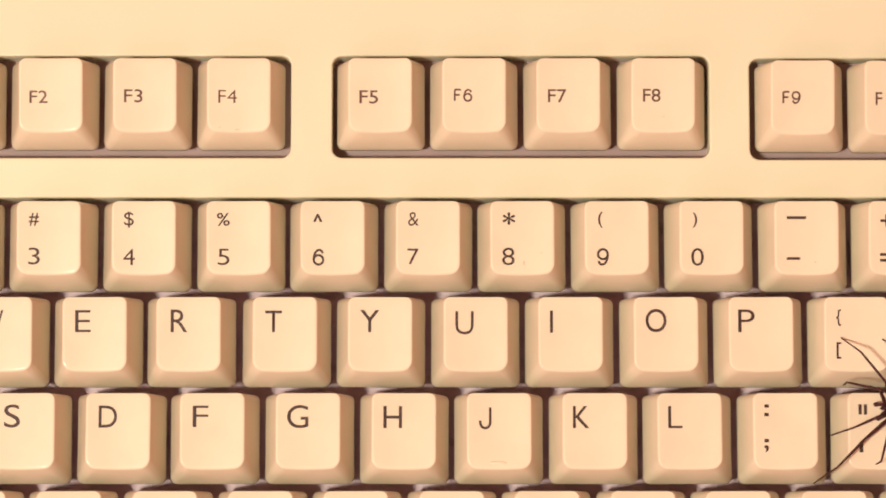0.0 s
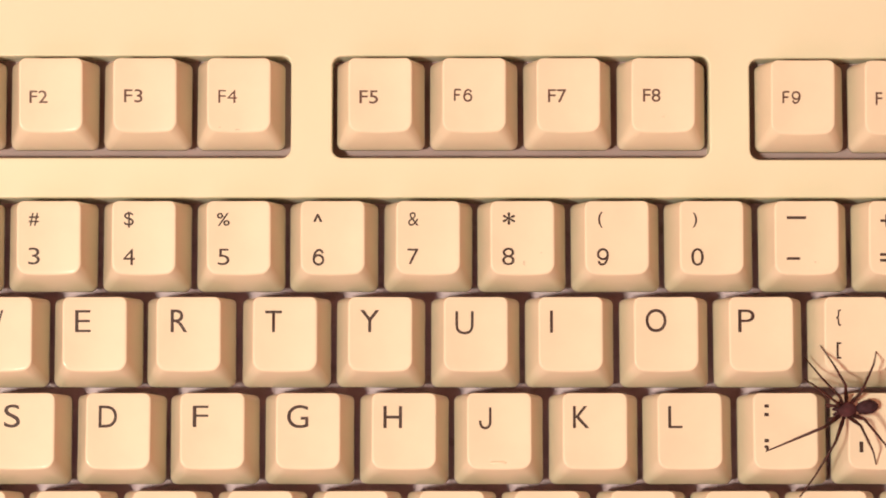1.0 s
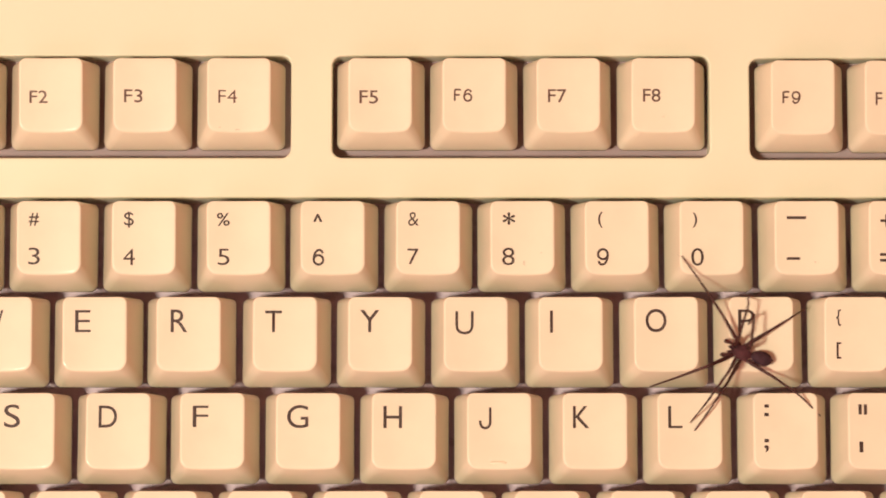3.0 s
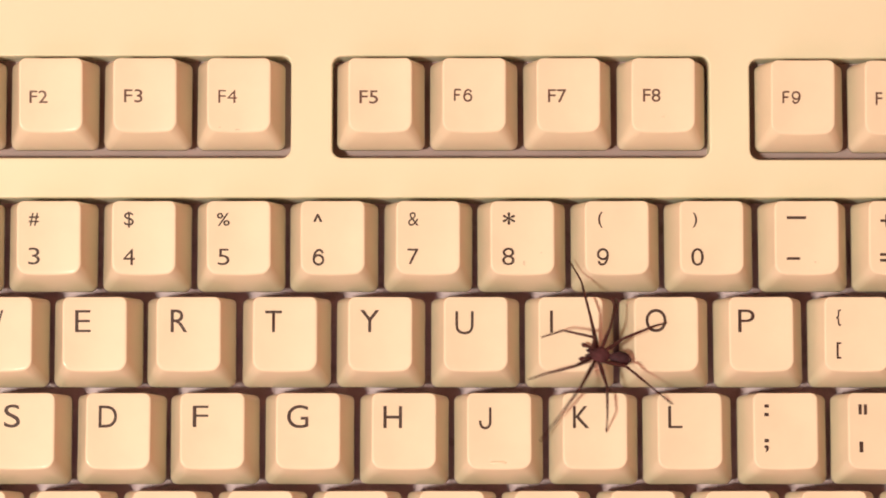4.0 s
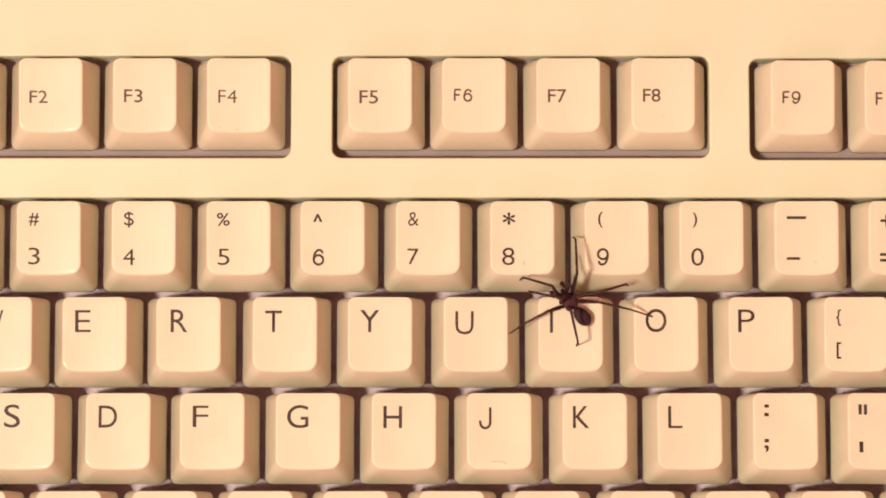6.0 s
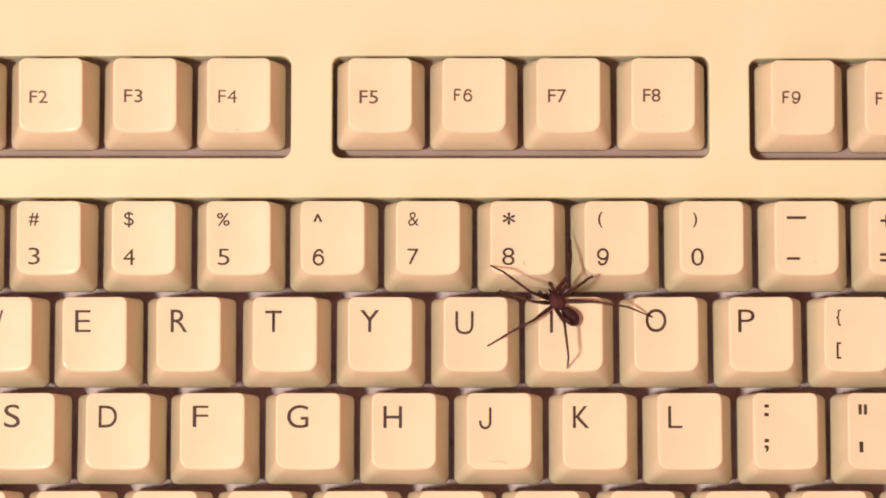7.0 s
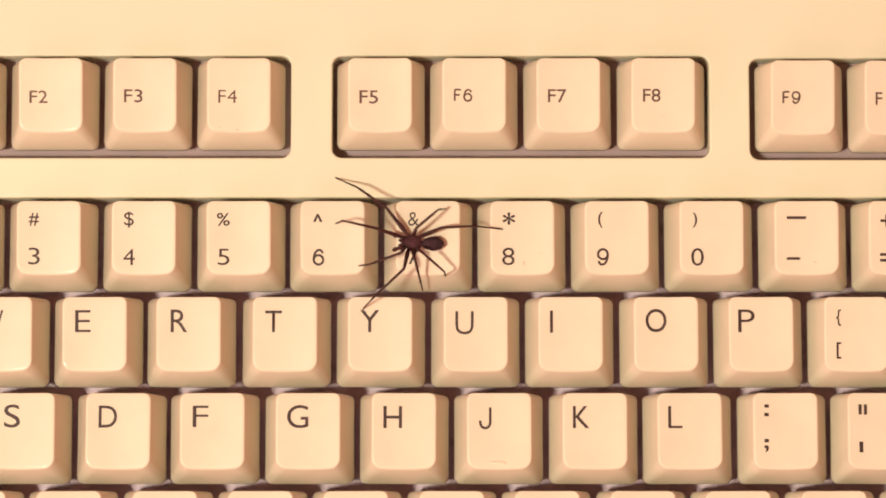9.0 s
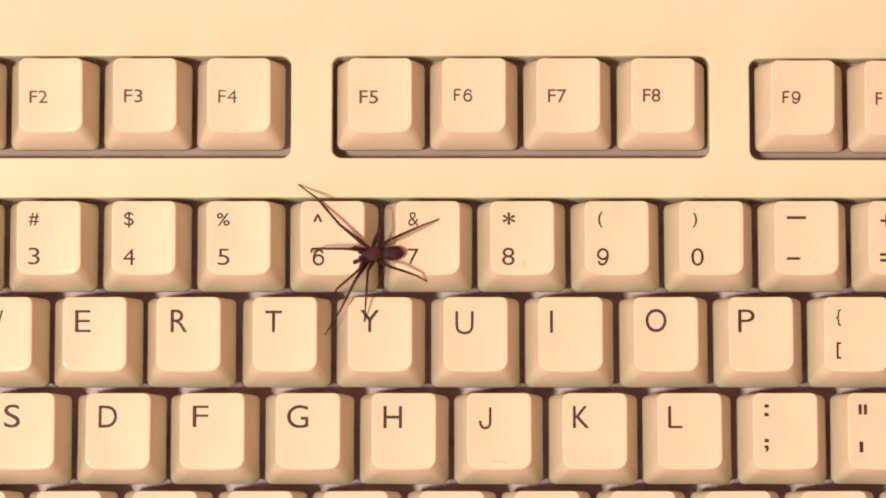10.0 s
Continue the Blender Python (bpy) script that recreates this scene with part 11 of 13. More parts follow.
    walk(leg, (
        (0.000, pose(-0.00035, -0.00140, -0.00025, 0.0, -37.5, -120.5)),
        (0.133, pose(-0.00035, -0.00140, -0.00025, 0.0, -31.1, -121.7)),
        (0.300, pose(-0.00035, -0.00140, -0.00025, 0.0, -23.1, -123.3)),
        (0.400, pose(-0.00035, -0.00140, -0.00025, 0.0, -38.1, -113.7)),
        (0.500, pose(-0.00035, -0.00140, -0.00025, 0.0, -53.1, -104.1)),
        (0.800, pose(-0.00035, -0.00140, -0.00025, 0.0, -69.9, -128.5)),
        (0.900, pose(-0.00035, -0.00140, -0.00025, 0.0, -61.4, -106.8)),
        (1.000, pose(-0.00035, -0.00140, -0.00025, 0.0, -52.9, -85.1)),
        (1.200, pose(-0.00035, -0.00140, -0.00025, 0.0, -33.8, -90.2)),
        (1.400, pose(-0.00035, -0.00140, -0.00025, 0.0, -58.3, -93.9)),
        (1.500, pose(-0.00035, -0.00140, -0.00025, 0.0, -69.5, -122.0)),
        (1.533, pose(-0.00035, -0.00140, -0.00025, 0.0, -72.0, -114.2)),
        (1.600, pose(-0.00035, -0.00140, -0.00025, 0.0, -77.0, -98.6)),
        (1.700, pose(-0.00035, -0.00140, -0.00025, 0.0, -63.6, -84.4)),
        (1.800, pose(-0.00035, -0.00140, -0.00025, 0.0, -50.3, -70.1)),
        (2.000, pose(-0.00035, -0.00140, -0.00025, 0.0, -38.8, -88.3)),
        (2.100, pose(-0.00035, -0.00140, -0.00025, 0.0, -40.1, -98.2)),
        (2.200, pose(-0.00035, -0.00140, -0.00025, 0.0, -41.3, -108.2)),
        (2.333, pose(-0.00035, -0.00140, -0.00025, 0.0, -45.2, -109.7)),
        (2.500, pose(-0.00035, -0.00140, -0.00025, 0.0, -50.0, -111.5)),
        (2.600, pose(-0.00035, -0.00140, -0.00025, 0.0, -52.3, -106.4)),
        (2.700, pose(-0.00035, -0.00140, -0.00025, 0.0, -54.6, -101.3)),
        (2.800, pose(-0.00035, -0.00140, -0.00025, 0.0, -45.5, -115.1)),
        (2.900, pose(-0.00035, -0.00140, -0.00025, 0.0, -33.3, -125.5)),
        (3.000, pose(-0.00035, -0.00140, -0.00025, 0.0, -14.3, -132.9)),
        (3.100, pose(-0.00035, -0.00140, -0.00025, 0.0, -53.2, -126.6)),
        (3.200, pose(-0.00035, -0.00140, -0.00025, 0.0, -65.5, -116.5)),
        (3.300, pose(-0.00035, -0.00140, -0.00025, 0.0, -62.3, -116.1)),
        (3.400, pose(-0.00035, -0.00140, -0.00025, 0.0, -50.6, -127.7)),
        (3.500, pose(-0.00035, -0.00140, -0.00025, 0.0, -33.6, -137.2)),
        (3.600, pose(-0.00035, -0.00140, -0.00025, 0.0, -42.7, -135.1)),
        (3.700, pose(-0.00035, -0.00140, -0.00025, 0.0, -61.8, -124.7)),
        (3.800, pose(-0.00035, -0.00140, -0.00025, 0.0, -62.0, -119.3)),
        (3.900, pose(-0.00035, -0.00140, -0.00025, 0.0, -51.3, -110.2)),
        (4.000, pose(-0.00035, -0.00140, -0.00025, 0.0, -40.6, -101.2)),
        (4.100, pose(-0.00035, -0.00140, -0.00025, 0.0, -47.4, -101.6)),
        (4.200, pose(-0.00035, -0.00140, -0.00025, 0.0, -54.2, -102.1)),
        (4.300, pose(-0.00035, -0.00140, -0.00025, 0.0, -59.4, -89.0)),
        (4.400, pose(-0.00035, -0.00140, -0.00025, 0.0, -64.6, -75.8)),
        (4.500, pose(-0.00035, -0.00140, -0.00025, 0.0, -68.3, -81.9)),
        (4.600, pose(-0.00035, -0.00140, -0.00025, 0.0, -77.5, -115.0)),
        (4.700, pose(-0.00035, -0.00140, -0.00025, 0.0, -77.3, -104.4)),
        (4.800, pose(-0.00035, -0.00140, -0.00025, 0.0, -77.0, -93.7)),
        (4.900, pose(-0.00035, -0.00140, -0.00025, 0.0, -69.8, -92.5)),
        (5.000, pose(-0.00035, -0.00140, -0.00025, 0.0, -62.6, -91.4)),
        (5.100, pose(-0.00035, -0.00140, -0.00025, 0.0, -68.2, -98.9)),
        (5.200, pose(-0.00035, -0.00140, -0.00025, 0.0, -73.7, -106.4)),
        (5.400, pose(-0.00035, -0.00140, -0.00025, 0.0, -75.1, -91.4)),
        (5.500, pose(-0.00035, -0.00140, -0.00025, 0.0, -66.3, -109.6)),
        (5.600, pose(-0.00035, -0.00140, -0.00025, 0.0, -42.3, -115.4)),
        (5.700, pose(-0.00035, -0.00140, -0.00025, 0.0, -18.3, -121.2)),
        (5.800, pose(-0.00035, -0.00140, -0.00025, 0.0, -30.2, -125.9)),
        (5.867, pose(-0.00035, -0.00140, -0.00025, 0.0, -28.6, -124.0)),
        (5.900, pose(-0.00035, -0.00140, -0.00025, 0.0, -27.8, -123.0)),
        (6.000, pose(-0.00035, -0.00140, -0.00025, 0.0, -27.6, -122.2)),
        (6.100, pose(-0.00035, -0.00140, -0.00025, 0.0, -49.5, -120.6)),
        (6.200, pose(-0.00035, -0.00140, -0.00025, 0.0, -57.8, -118.1)),
        (6.300, pose(-0.00035, -0.00140, -0.00025, 0.0, -52.8, -116.7)),
        (6.400, pose(-0.00035, -0.00140, -0.00025, 0.0, -51.9, -116.7)),
        (6.500, pose(-0.00035, -0.00140, -0.00025, 0.0, -52.5, -116.7)),
        (6.600, pose(-0.00035, -0.00140, -0.00025, 0.0, -72.3, -114.8)),
        (6.700, pose(-0.00035, -0.00140, -0.00025, 0.0, -77.6, -112.1)),
        (6.800, pose(-0.00035, -0.00140, -0.00025, 0.0, -77.4, -108.6)),
        (7.000, pose(-0.00035, -0.00140, -0.00025, 0.0, -70.4, -104.8)),
        (7.200, pose(-0.00035, -0.00140, -0.00025, 0.0, -77.4, -130.4)),
        (7.333, pose(-0.00035, -0.00140, -0.00025, 0.0, -76.3, -122.8)),
        (7.500, pose(-0.00035, -0.00140, -0.00025, 0.0, -74.9, -113.2)),
        (7.600, pose(-0.00035, -0.00140, -0.00025, 0.0, -74.2, -97.0)),
        (7.700, pose(-0.00035, -0.00140, -0.00025, 0.0, -73.5, -80.7)),
        (7.733, pose(-0.00035, -0.00140, -0.00025, 0.0, -58.7, -81.9)),
        (7.800, pose(-0.00035, -0.00140, -0.00025, 0.0, -29.3, -84.3)),
        (7.900, pose(-0.00035, -0.00140, -0.00025, 0.0, -41.8, -105.2)),
        (8.000, pose(-0.00035, -0.00140, -0.00025, 0.0, -54.3, -126.2)),
        (8.100, pose(-0.00035, -0.00140, -0.00025, 0.0, -49.7, -108.5)),
        (8.200, pose(-0.00035, -0.00140, -0.00025, 0.0, -45.2, -90.7)),
        (8.300, pose(-0.00035, -0.00140, -0.00025, 0.0, -24.5, -88.5)),
        (8.400, pose(-0.00035, -0.00140, -0.00025, 0.0, -3.8, -86.3)),
        (8.433, pose(-0.00035, -0.00140, -0.00025, 0.0, -6.8, -89.7)),
        (8.500, pose(-0.00035, -0.00140, -0.00025, 0.0, -12.8, -96.4)),
        (8.533, pose(-0.00035, -0.00140, -0.00025, 0.0, -14.9, -98.3)),
        (8.600, pose(-0.00035, -0.00140, -0.00025, 0.0, -19.1, -102.0)),
        (8.700, pose(-0.00035, -0.00140, -0.00025, 0.0, -42.8, -122.3)),
        (8.800, pose(-0.00035, -0.00140, -0.00025, 0.0, -66.6, -142.6)),
        (8.900, pose(-0.00035, -0.00140, -0.00025, 0.0, -72.3, -132.3)),
        (9.000, pose(-0.00035, -0.00140, -0.00025, 0.0, -78.1, -122.1)),
        (9.100, pose(-0.00035, -0.00140, -0.00025, 0.0, -53.7, -110.5)),
        (9.200, pose(-0.00035, -0.00140, -0.00025, 0.0, -29.3, -99.0)),
        (9.300, pose(-0.00035, -0.00140, -0.00025, 0.0, -50.1, -95.3)),
        (9.400, pose(-0.00035, -0.00140, -0.00025, 0.0, -70.9, -91.5)),
        (9.467, pose(-0.00035, -0.00140, -0.00025, 0.0, -69.6, -90.2)),
        (9.500, pose(-0.00035, -0.00140, -0.00025, 0.0, -68.9, -89.6)),
        (9.533, pose(-0.00035, -0.00140, -0.00025, 0.0, -61.2, -90.4)),
        (9.600, pose(-0.00035, -0.00140, -0.00025, 0.0, -45.8, -91.9)),
        (9.700, pose(-0.00035, -0.00140, -0.00025, 0.0, -44.2, -100.9)),
        (9.800, pose(-0.00035, -0.00140, -0.00025, 0.0, -42.6, -109.8)),
        (10.000, pose(-0.00035, -0.00140, -0.00025, 0.0, -58.4, -117.5)),
    ))
    walk(tibia, (
        (0.000, pose(0.00560, 0.00000, 0.00000, 20.1, 59.1, 30.9)),
        (0.133, pose(0.00560, 0.00000, 0.00000, 18.6, 32.8, 37.9)),
        (0.300, pose(0.00560, 0.00000, 0.00000, 17.3, 0.6, 47.2)),
        (0.400, pose(0.00560, 0.00000, 0.00000, 20.3, 28.9, 34.1)),
        (0.500, pose(0.00560, 0.00000, 0.00000, 14.9, 59.2, 18.6)),
        (0.800, pose(0.00560, 0.00000, 0.00000, 101.5, 73.9, 107.9)),
        (0.900, pose(0.00560, 0.00000, 0.00000, 85.2, 77.8, 91.9)),
        (1.000, pose(0.00560, 0.00000, 0.00000, 59.2, 79.8, 65.5)),
        (1.200, pose(0.00560, 0.00000, 0.00000, 14.1, 52.6, 24.3)),
        (1.400, pose(0.00560, 0.00000, 0.00000, 31.9, 62.6, 37.8)),
        (1.500, pose(0.00560, 0.00000, 0.00000, 73.1, 45.1, 86.7)),
        (1.533, pose(0.00560, 0.00000, 0.00000, 76.9, 49.7, 88.3)),
        (1.600, pose(0.00560, 0.00000, 0.00000, 87.1, 58.7, 94.6)),
        (1.700, pose(0.00560, 0.00000, 0.00000, 28.8, 75.5, 31.5)),
        (1.800, pose(0.00560, 0.00000, 0.00000, -26.7, 60.5, -34.5)),
        (2.000, pose(0.00560, 0.00000, 0.00000, 9.4, 34.1, 15.1)),
        (2.100, pose(0.00560, 0.00000, 0.00000, 16.4, 36.7, 26.1)),
        (2.200, pose(0.00560, 0.00000, 0.00000, 23.8, 38.0, 37.6)),
        (2.333, pose(0.00560, 0.00000, 0.00000, 20.3, 47.6, 29.2)),
        (2.500, pose(0.00560, 0.00000, 0.00000, 11.1, 58.9, 14.3)),
        (2.600, pose(0.00560, 0.00000, 0.00000, 15.0, 72.7, 17.7)),
        (2.700, pose(0.00560, 0.00000, 0.00000, 46.7, 85.9, 48.7)),
        (2.800, pose(0.00560, 0.00000, 0.00000, 4.8, 73.6, 6.0)),
        (2.900, pose(0.00560, 0.00000, 0.00000, 1.7, 57.5, 2.8)),
        (3.000, pose(0.00560, 0.00000, 0.00000, 0.4, 34.2, 1.4)),
        (3.100, pose(0.00560, 0.00000, 0.00000, -0.0, 54.7, -0.0)),
        (3.200, pose(0.00560, 0.00000, 0.00000, 2.9, 69.8, 3.2)),
        (3.300, pose(0.00560, 0.00000, 0.00000, 1.5, 73.4, 1.7)),
        (3.400, pose(0.00560, 0.00000, 0.00000, -0.9, 61.6, -1.1)),
        (3.500, pose(0.00560, 0.00000, 0.00000, 0.1, 43.8, 0.1)),
        (3.600, pose(0.00560, 0.00000, 0.00000, 0.2, 51.9, 0.3)),
        (3.700, pose(0.00560, 0.00000, 0.00000, 2.9, 66.0, 3.2)),
        (3.800, pose(0.00560, 0.00000, 0.00000, 19.7, 74.7, 21.8)),
        (3.900, pose(0.00560, 0.00000, 0.00000, 14.1, 69.1, 17.2)),
        (4.000, pose(0.00560, 0.00000, 0.00000, 10.2, 63.5, 14.5)),
        (4.100, pose(0.00560, 0.00000, 0.00000, 26.5, 75.1, 31.8)),
        (4.200, pose(0.00560, 0.00000, 0.00000, 86.5, 81.2, 92.9)),
        (4.300, pose(0.00560, 0.00000, 0.00000, -159.3, 80.6, -161.5)),
        (4.400, pose(0.00560, 0.00000, 0.00000, -133.4, 66.7, -144.0)),
        (4.500, pose(0.00560, 0.00000, 0.00000, -159.4, 64.4, -164.8)),
        (4.600, pose(0.00560, 0.00000, 0.00000, 141.5, 44.8, 156.9)),
        (4.700, pose(0.00560, 0.00000, 0.00000, 148.6, 46.6, 161.0)),
        (4.800, pose(0.00560, 0.00000, 0.00000, 156.0, 47.9, 165.5)),
        (4.900, pose(0.00560, 0.00000, 0.00000, 138.5, 62.6, 148.6)),
        (5.000, pose(0.00560, 0.00000, 0.00000, 97.8, 70.7, 108.6)),
        (5.100, pose(0.00560, 0.00000, 0.00000, 128.1, 62.9, 140.2)),
        (5.200, pose(0.00560, 0.00000, 0.00000, 141.9, 51.2, 155.6)),
        (5.400, pose(0.00560, 0.00000, 0.00000, -172.5, 60.9, -174.4)),
        (5.500, pose(0.00560, 0.00000, 0.00000, -93.9, 73.6, -101.5)),
        (5.600, pose(0.00560, 0.00000, 0.00000, -1.1, 57.2, -1.6)),
        (5.700, pose(0.00560, 0.00000, 0.00000, 5.4, 21.5, 17.3)),
        (5.800, pose(0.00560, 0.00000, 0.00000, 10.8, 42.5, 21.2)),
        (5.867, pose(0.00560, 0.00000, 0.00000, 7.5, 40.3, 15.5)),
        (5.900, pose(0.00560, 0.00000, 0.00000, 6.0, 39.0, 12.8)),
        (6.000, pose(0.00560, 0.00000, 0.00000, 4.6, 39.1, 9.8)),
        (6.100, pose(0.00560, 0.00000, 0.00000, 5.5, 37.0, 7.1)),
        (6.200, pose(0.00560, 0.00000, 0.00000, 9.0, 63.2, 10.6)),
        (6.300, pose(0.00560, 0.00000, 0.00000, 29.4, 82.9, 31.9)),
        (6.400, pose(0.00560, 0.00000, 0.00000, 21.6, 82.5, 23.6)),
        (6.500, pose(0.00560, 0.00000, 0.00000, 21.8, 84.5, 23.3)),
        (6.600, pose(0.00560, 0.00000, 0.00000, 4.8, 80.0, 5.0)),
        (6.700, pose(0.00560, 0.00000, 0.00000, 3.4, 80.4, 3.5)),
        (6.800, pose(0.00560, 0.00000, 0.00000, -176.9, 55.7, -177.8)),
        (7.000, pose(0.00560, 0.00000, 0.00000, 123.3, 78.0, 127.5)),
        (7.200, pose(0.00560, 0.00000, 0.00000, 86.3, 49.9, 96.1)),
        (7.333, pose(0.00560, 0.00000, 0.00000, 92.4, 58.0, 101.6)),
        (7.500, pose(0.00560, 0.00000, 0.00000, 106.4, 67.2, 113.9)),
        (7.600, pose(0.00560, 0.00000, 0.00000, -176.4, 67.5, -177.0)),
        (7.700, pose(0.00560, 0.00000, 0.00000, -141.8, 48.1, -157.4)),
        (7.733, pose(0.00560, 0.00000, 0.00000, -138.5, 72.1, -147.1)),
        (7.800, pose(0.00560, 0.00000, 0.00000, 9.1, 58.7, 16.2)),
        (7.900, pose(0.00560, 0.00000, 0.00000, 24.4, 57.5, 35.8)),
        (8.000, pose(0.00560, 0.00000, 0.00000, 40.9, 52.5, 52.7)),
        (8.100, pose(0.00560, 0.00000, 0.00000, -6.3, 63.5, -8.0)),
        (8.200, pose(0.00560, 0.00000, 0.00000, -40.9, 49.7, -61.2)),
        (8.300, pose(0.00560, 0.00000, 0.00000, -8.5, 48.5, -18.8)),
        (8.400, pose(0.00560, 0.00000, 0.00000, 0.8, 35.3, 9.9)),
        (8.433, pose(0.00560, 0.00000, 0.00000, 1.4, 39.8, 10.1)),
        (8.500, pose(0.00560, 0.00000, 0.00000, 2.9, 49.0, 10.8)),
        (8.533, pose(0.00560, 0.00000, 0.00000, 2.2, 52.4, 6.9)),
        (8.600, pose(0.00560, 0.00000, 0.00000, -1.0, 59.0, -2.3)),
        (8.700, pose(0.00560, 0.00000, 0.00000, 26.0, 60.2, 36.8)),
        (8.800, pose(0.00560, 0.00000, 0.00000, 58.0, 47.2, 67.3)),
        (8.900, pose(0.00560, 0.00000, 0.00000, 42.5, 73.1, 44.9)),
        (9.000, pose(0.00560, 0.00000, 0.00000, -73.6, 74.6, -76.2)),
        (9.100, pose(0.00560, 0.00000, 0.00000, -19.5, 75.8, -22.4)),
        (9.200, pose(0.00560, 0.00000, 0.00000, 4.3, 67.4, 7.0)),
        (9.300, pose(0.00560, 0.00000, 0.00000, 33.3, 72.3, 40.1)),
        (9.400, pose(0.00560, 0.00000, 0.00000, 71.2, 68.4, 77.3)),
        (9.467, pose(0.00560, 0.00000, 0.00000, 144.4, 76.4, 148.1)),
        (9.500, pose(0.00560, 0.00000, 0.00000, 175.2, 70.0, 176.2)),
        (9.533, pose(0.00560, 0.00000, 0.00000, 172.9, 72.7, 174.4)),
        (9.600, pose(0.00560, 0.00000, 0.00000, 167.1, 78.1, 170.0)),
        (9.700, pose(0.00560, 0.00000, 0.00000, 152.0, 81.0, 156.6)),
        (9.800, pose(0.00560, 0.00000, 0.00000, 126.4, 83.0, 132.7)),
        (10.000, pose(0.00560, 0.00000, 0.00000, 98.4, 73.7, 109.1)),
    ))
    walk(foot, (
        (0.000, pose(0.00815, 0.00153, -0.00498, 43.8, 32.9, 96.1)),
        (0.133, pose(0.00945, 0.00299, -0.00314, 46.8, 48.1, 106.0)),
        (0.300, pose(0.00954, 0.00426, -0.00006, 63.2, 66.0, 127.3)),
        (0.400, pose(0.00980, 0.00285, -0.00281, 117.0, 64.2, 151.9)),
        (0.500, pose(0.00842, 0.00095, -0.00498, 166.3, 54.1, 174.9)),
        (0.800, pose(0.00511, 0.00153, -0.00557, 147.4, 52.7, 160.3)),
        (0.900, pose(0.00556, 0.00123, -0.00567, 142.6, 65.8, 153.2)),
        (1.000, pose(0.00603, 0.00093, -0.00571, 123.6, 77.9, 131.9)),
        (1.200, pose(0.00881, 0.00145, -0.00461, 58.0, 75.3, 76.5)),
        (1.400, pose(0.00771, 0.00164, -0.00515, 133.6, 44.1, 165.9)),
        (1.500, pose(0.00583, 0.00409, -0.00411, 102.5, 22.7, 170.7)),
        (1.533, pose(0.00571, 0.00375, -0.00443, 116.7, 20.9, 174.1)),
        (1.600, pose(0.00536, 0.00300, -0.00496, 144.1, 13.9, 179.3)),
        (1.700, pose(0.00684, 0.00076, -0.00562, 169.1, 47.2, 175.6)),
        (1.800, pose(0.00795, -0.00162, -0.00505, -116.3, 73.5, -129.9)),
        (2.000, pose(0.01024, 0.00125, -0.00325, 147.4, 73.1, 159.9)),
        (2.100, pose(0.00978, 0.00205, -0.00346, 122.2, 72.8, 141.2)),
        (2.200, pose(0.00922, 0.00279, -0.00357, 99.7, 69.7, 124.8)),
        (2.333, pose(0.00902, 0.00191, -0.00428, 114.5, 70.4, 134.4)),
        (2.500, pose(0.00851, 0.00074, -0.00496, 134.3, 70.3, 148.0)),
        (2.600, pose(0.00724, 0.00052, -0.00554, 163.9, 56.4, 173.4)),
        (2.700, pose(0.00587, 0.00031, -0.00579, 175.8, 39.4, 179.6)),
        (2.800, pose(0.00723, 0.00017, -0.00556, 174.1, 59.2, 177.9)),
        (2.900, pose(0.00872, 0.00015, -0.00489, 154.1, 85.8, 157.0)),
        (3.000, pose(0.01040, 0.00012, -0.00326, 0.8, 54.8, 2.5)),
        (3.100, pose(0.00895, -0.00000, -0.00473, 178.0, 77.5, 178.3)),
        (3.200, pose(0.00760, 0.00011, -0.00544, 178.3, 49.8, 179.2)),
        (3.300, pose(0.00725, 0.00005, -0.00556, 178.5, 50.5, 179.4)),
        (3.400, pose(0.00836, -0.00005, -0.00510, 178.4, 74.6, 178.8)),
        (3.500, pose(0.00979, 0.00001, -0.00402, 1.2, 72.3, 1.7)),
        (3.600, pose(0.00918, 0.00002, -0.00457, 6.3, 85.8, 6.7)),
        (3.700, pose(0.00795, 0.00013, -0.00530, 177.0, 64.5, 178.0)),
        (3.800, pose(0.00702, 0.00057, -0.00559, 171.4, 56.7, 175.3)),
        (3.900, pose(0.00758, 0.00061, -0.00542, 170.7, 58.4, 176.0)),
        (4.000, pose(0.00811, 0.00065, -0.00519, 170.7, 60.2, 177.3)),
        (4.100, pose(0.00686, 0.00078, -0.00561, 173.6, 57.2, 177.8)),
        (4.200, pose(0.00556, 0.00089, -0.00573, 176.8, 54.2, 178.8)),
        (4.300, pose(0.00471, -0.00030, -0.00572, -168.0, 49.4, -175.5)),
        (4.400, pose(0.00374, -0.00135, -0.00533, -154.2, 43.6, -170.6)),
        (4.500, pose(0.00319, -0.00066, -0.00523, -155.4, 41.9, -170.5)),
        (4.600, pose(0.00182, 0.00161, -0.00409, 154.9, 35.2, 169.6)),
        (4.700, pose(0.00183, 0.00129, -0.00421, 157.7, 36.8, 170.3)),
        (4.800, pose(0.00184, 0.00097, -0.00431, 160.6, 38.5, 171.2)),
        (4.900, pose(0.00332, 0.00139, -0.00515, 147.3, 56.3, 158.5)),
        (5.000, pose(0.00499, 0.00181, -0.00547, 112.8, 69.1, 124.6)),
        (5.100, pose(0.00357, 0.00169, -0.00517, 148.0, 57.1, 159.2)),
        (5.200, pose(0.00229, 0.00150, -0.00452, 162.0, 39.8, 172.4)),
        (5.400, pose(0.00279, -0.00027, -0.00507, -172.3, 42.0, -176.3)),
        (5.500, pose(0.00527, -0.00161, -0.00556, -140.9, 45.3, -162.5)),
        (5.600, pose(0.00874, -0.00009, -0.00488, 165.7, 55.7, 177.0)),
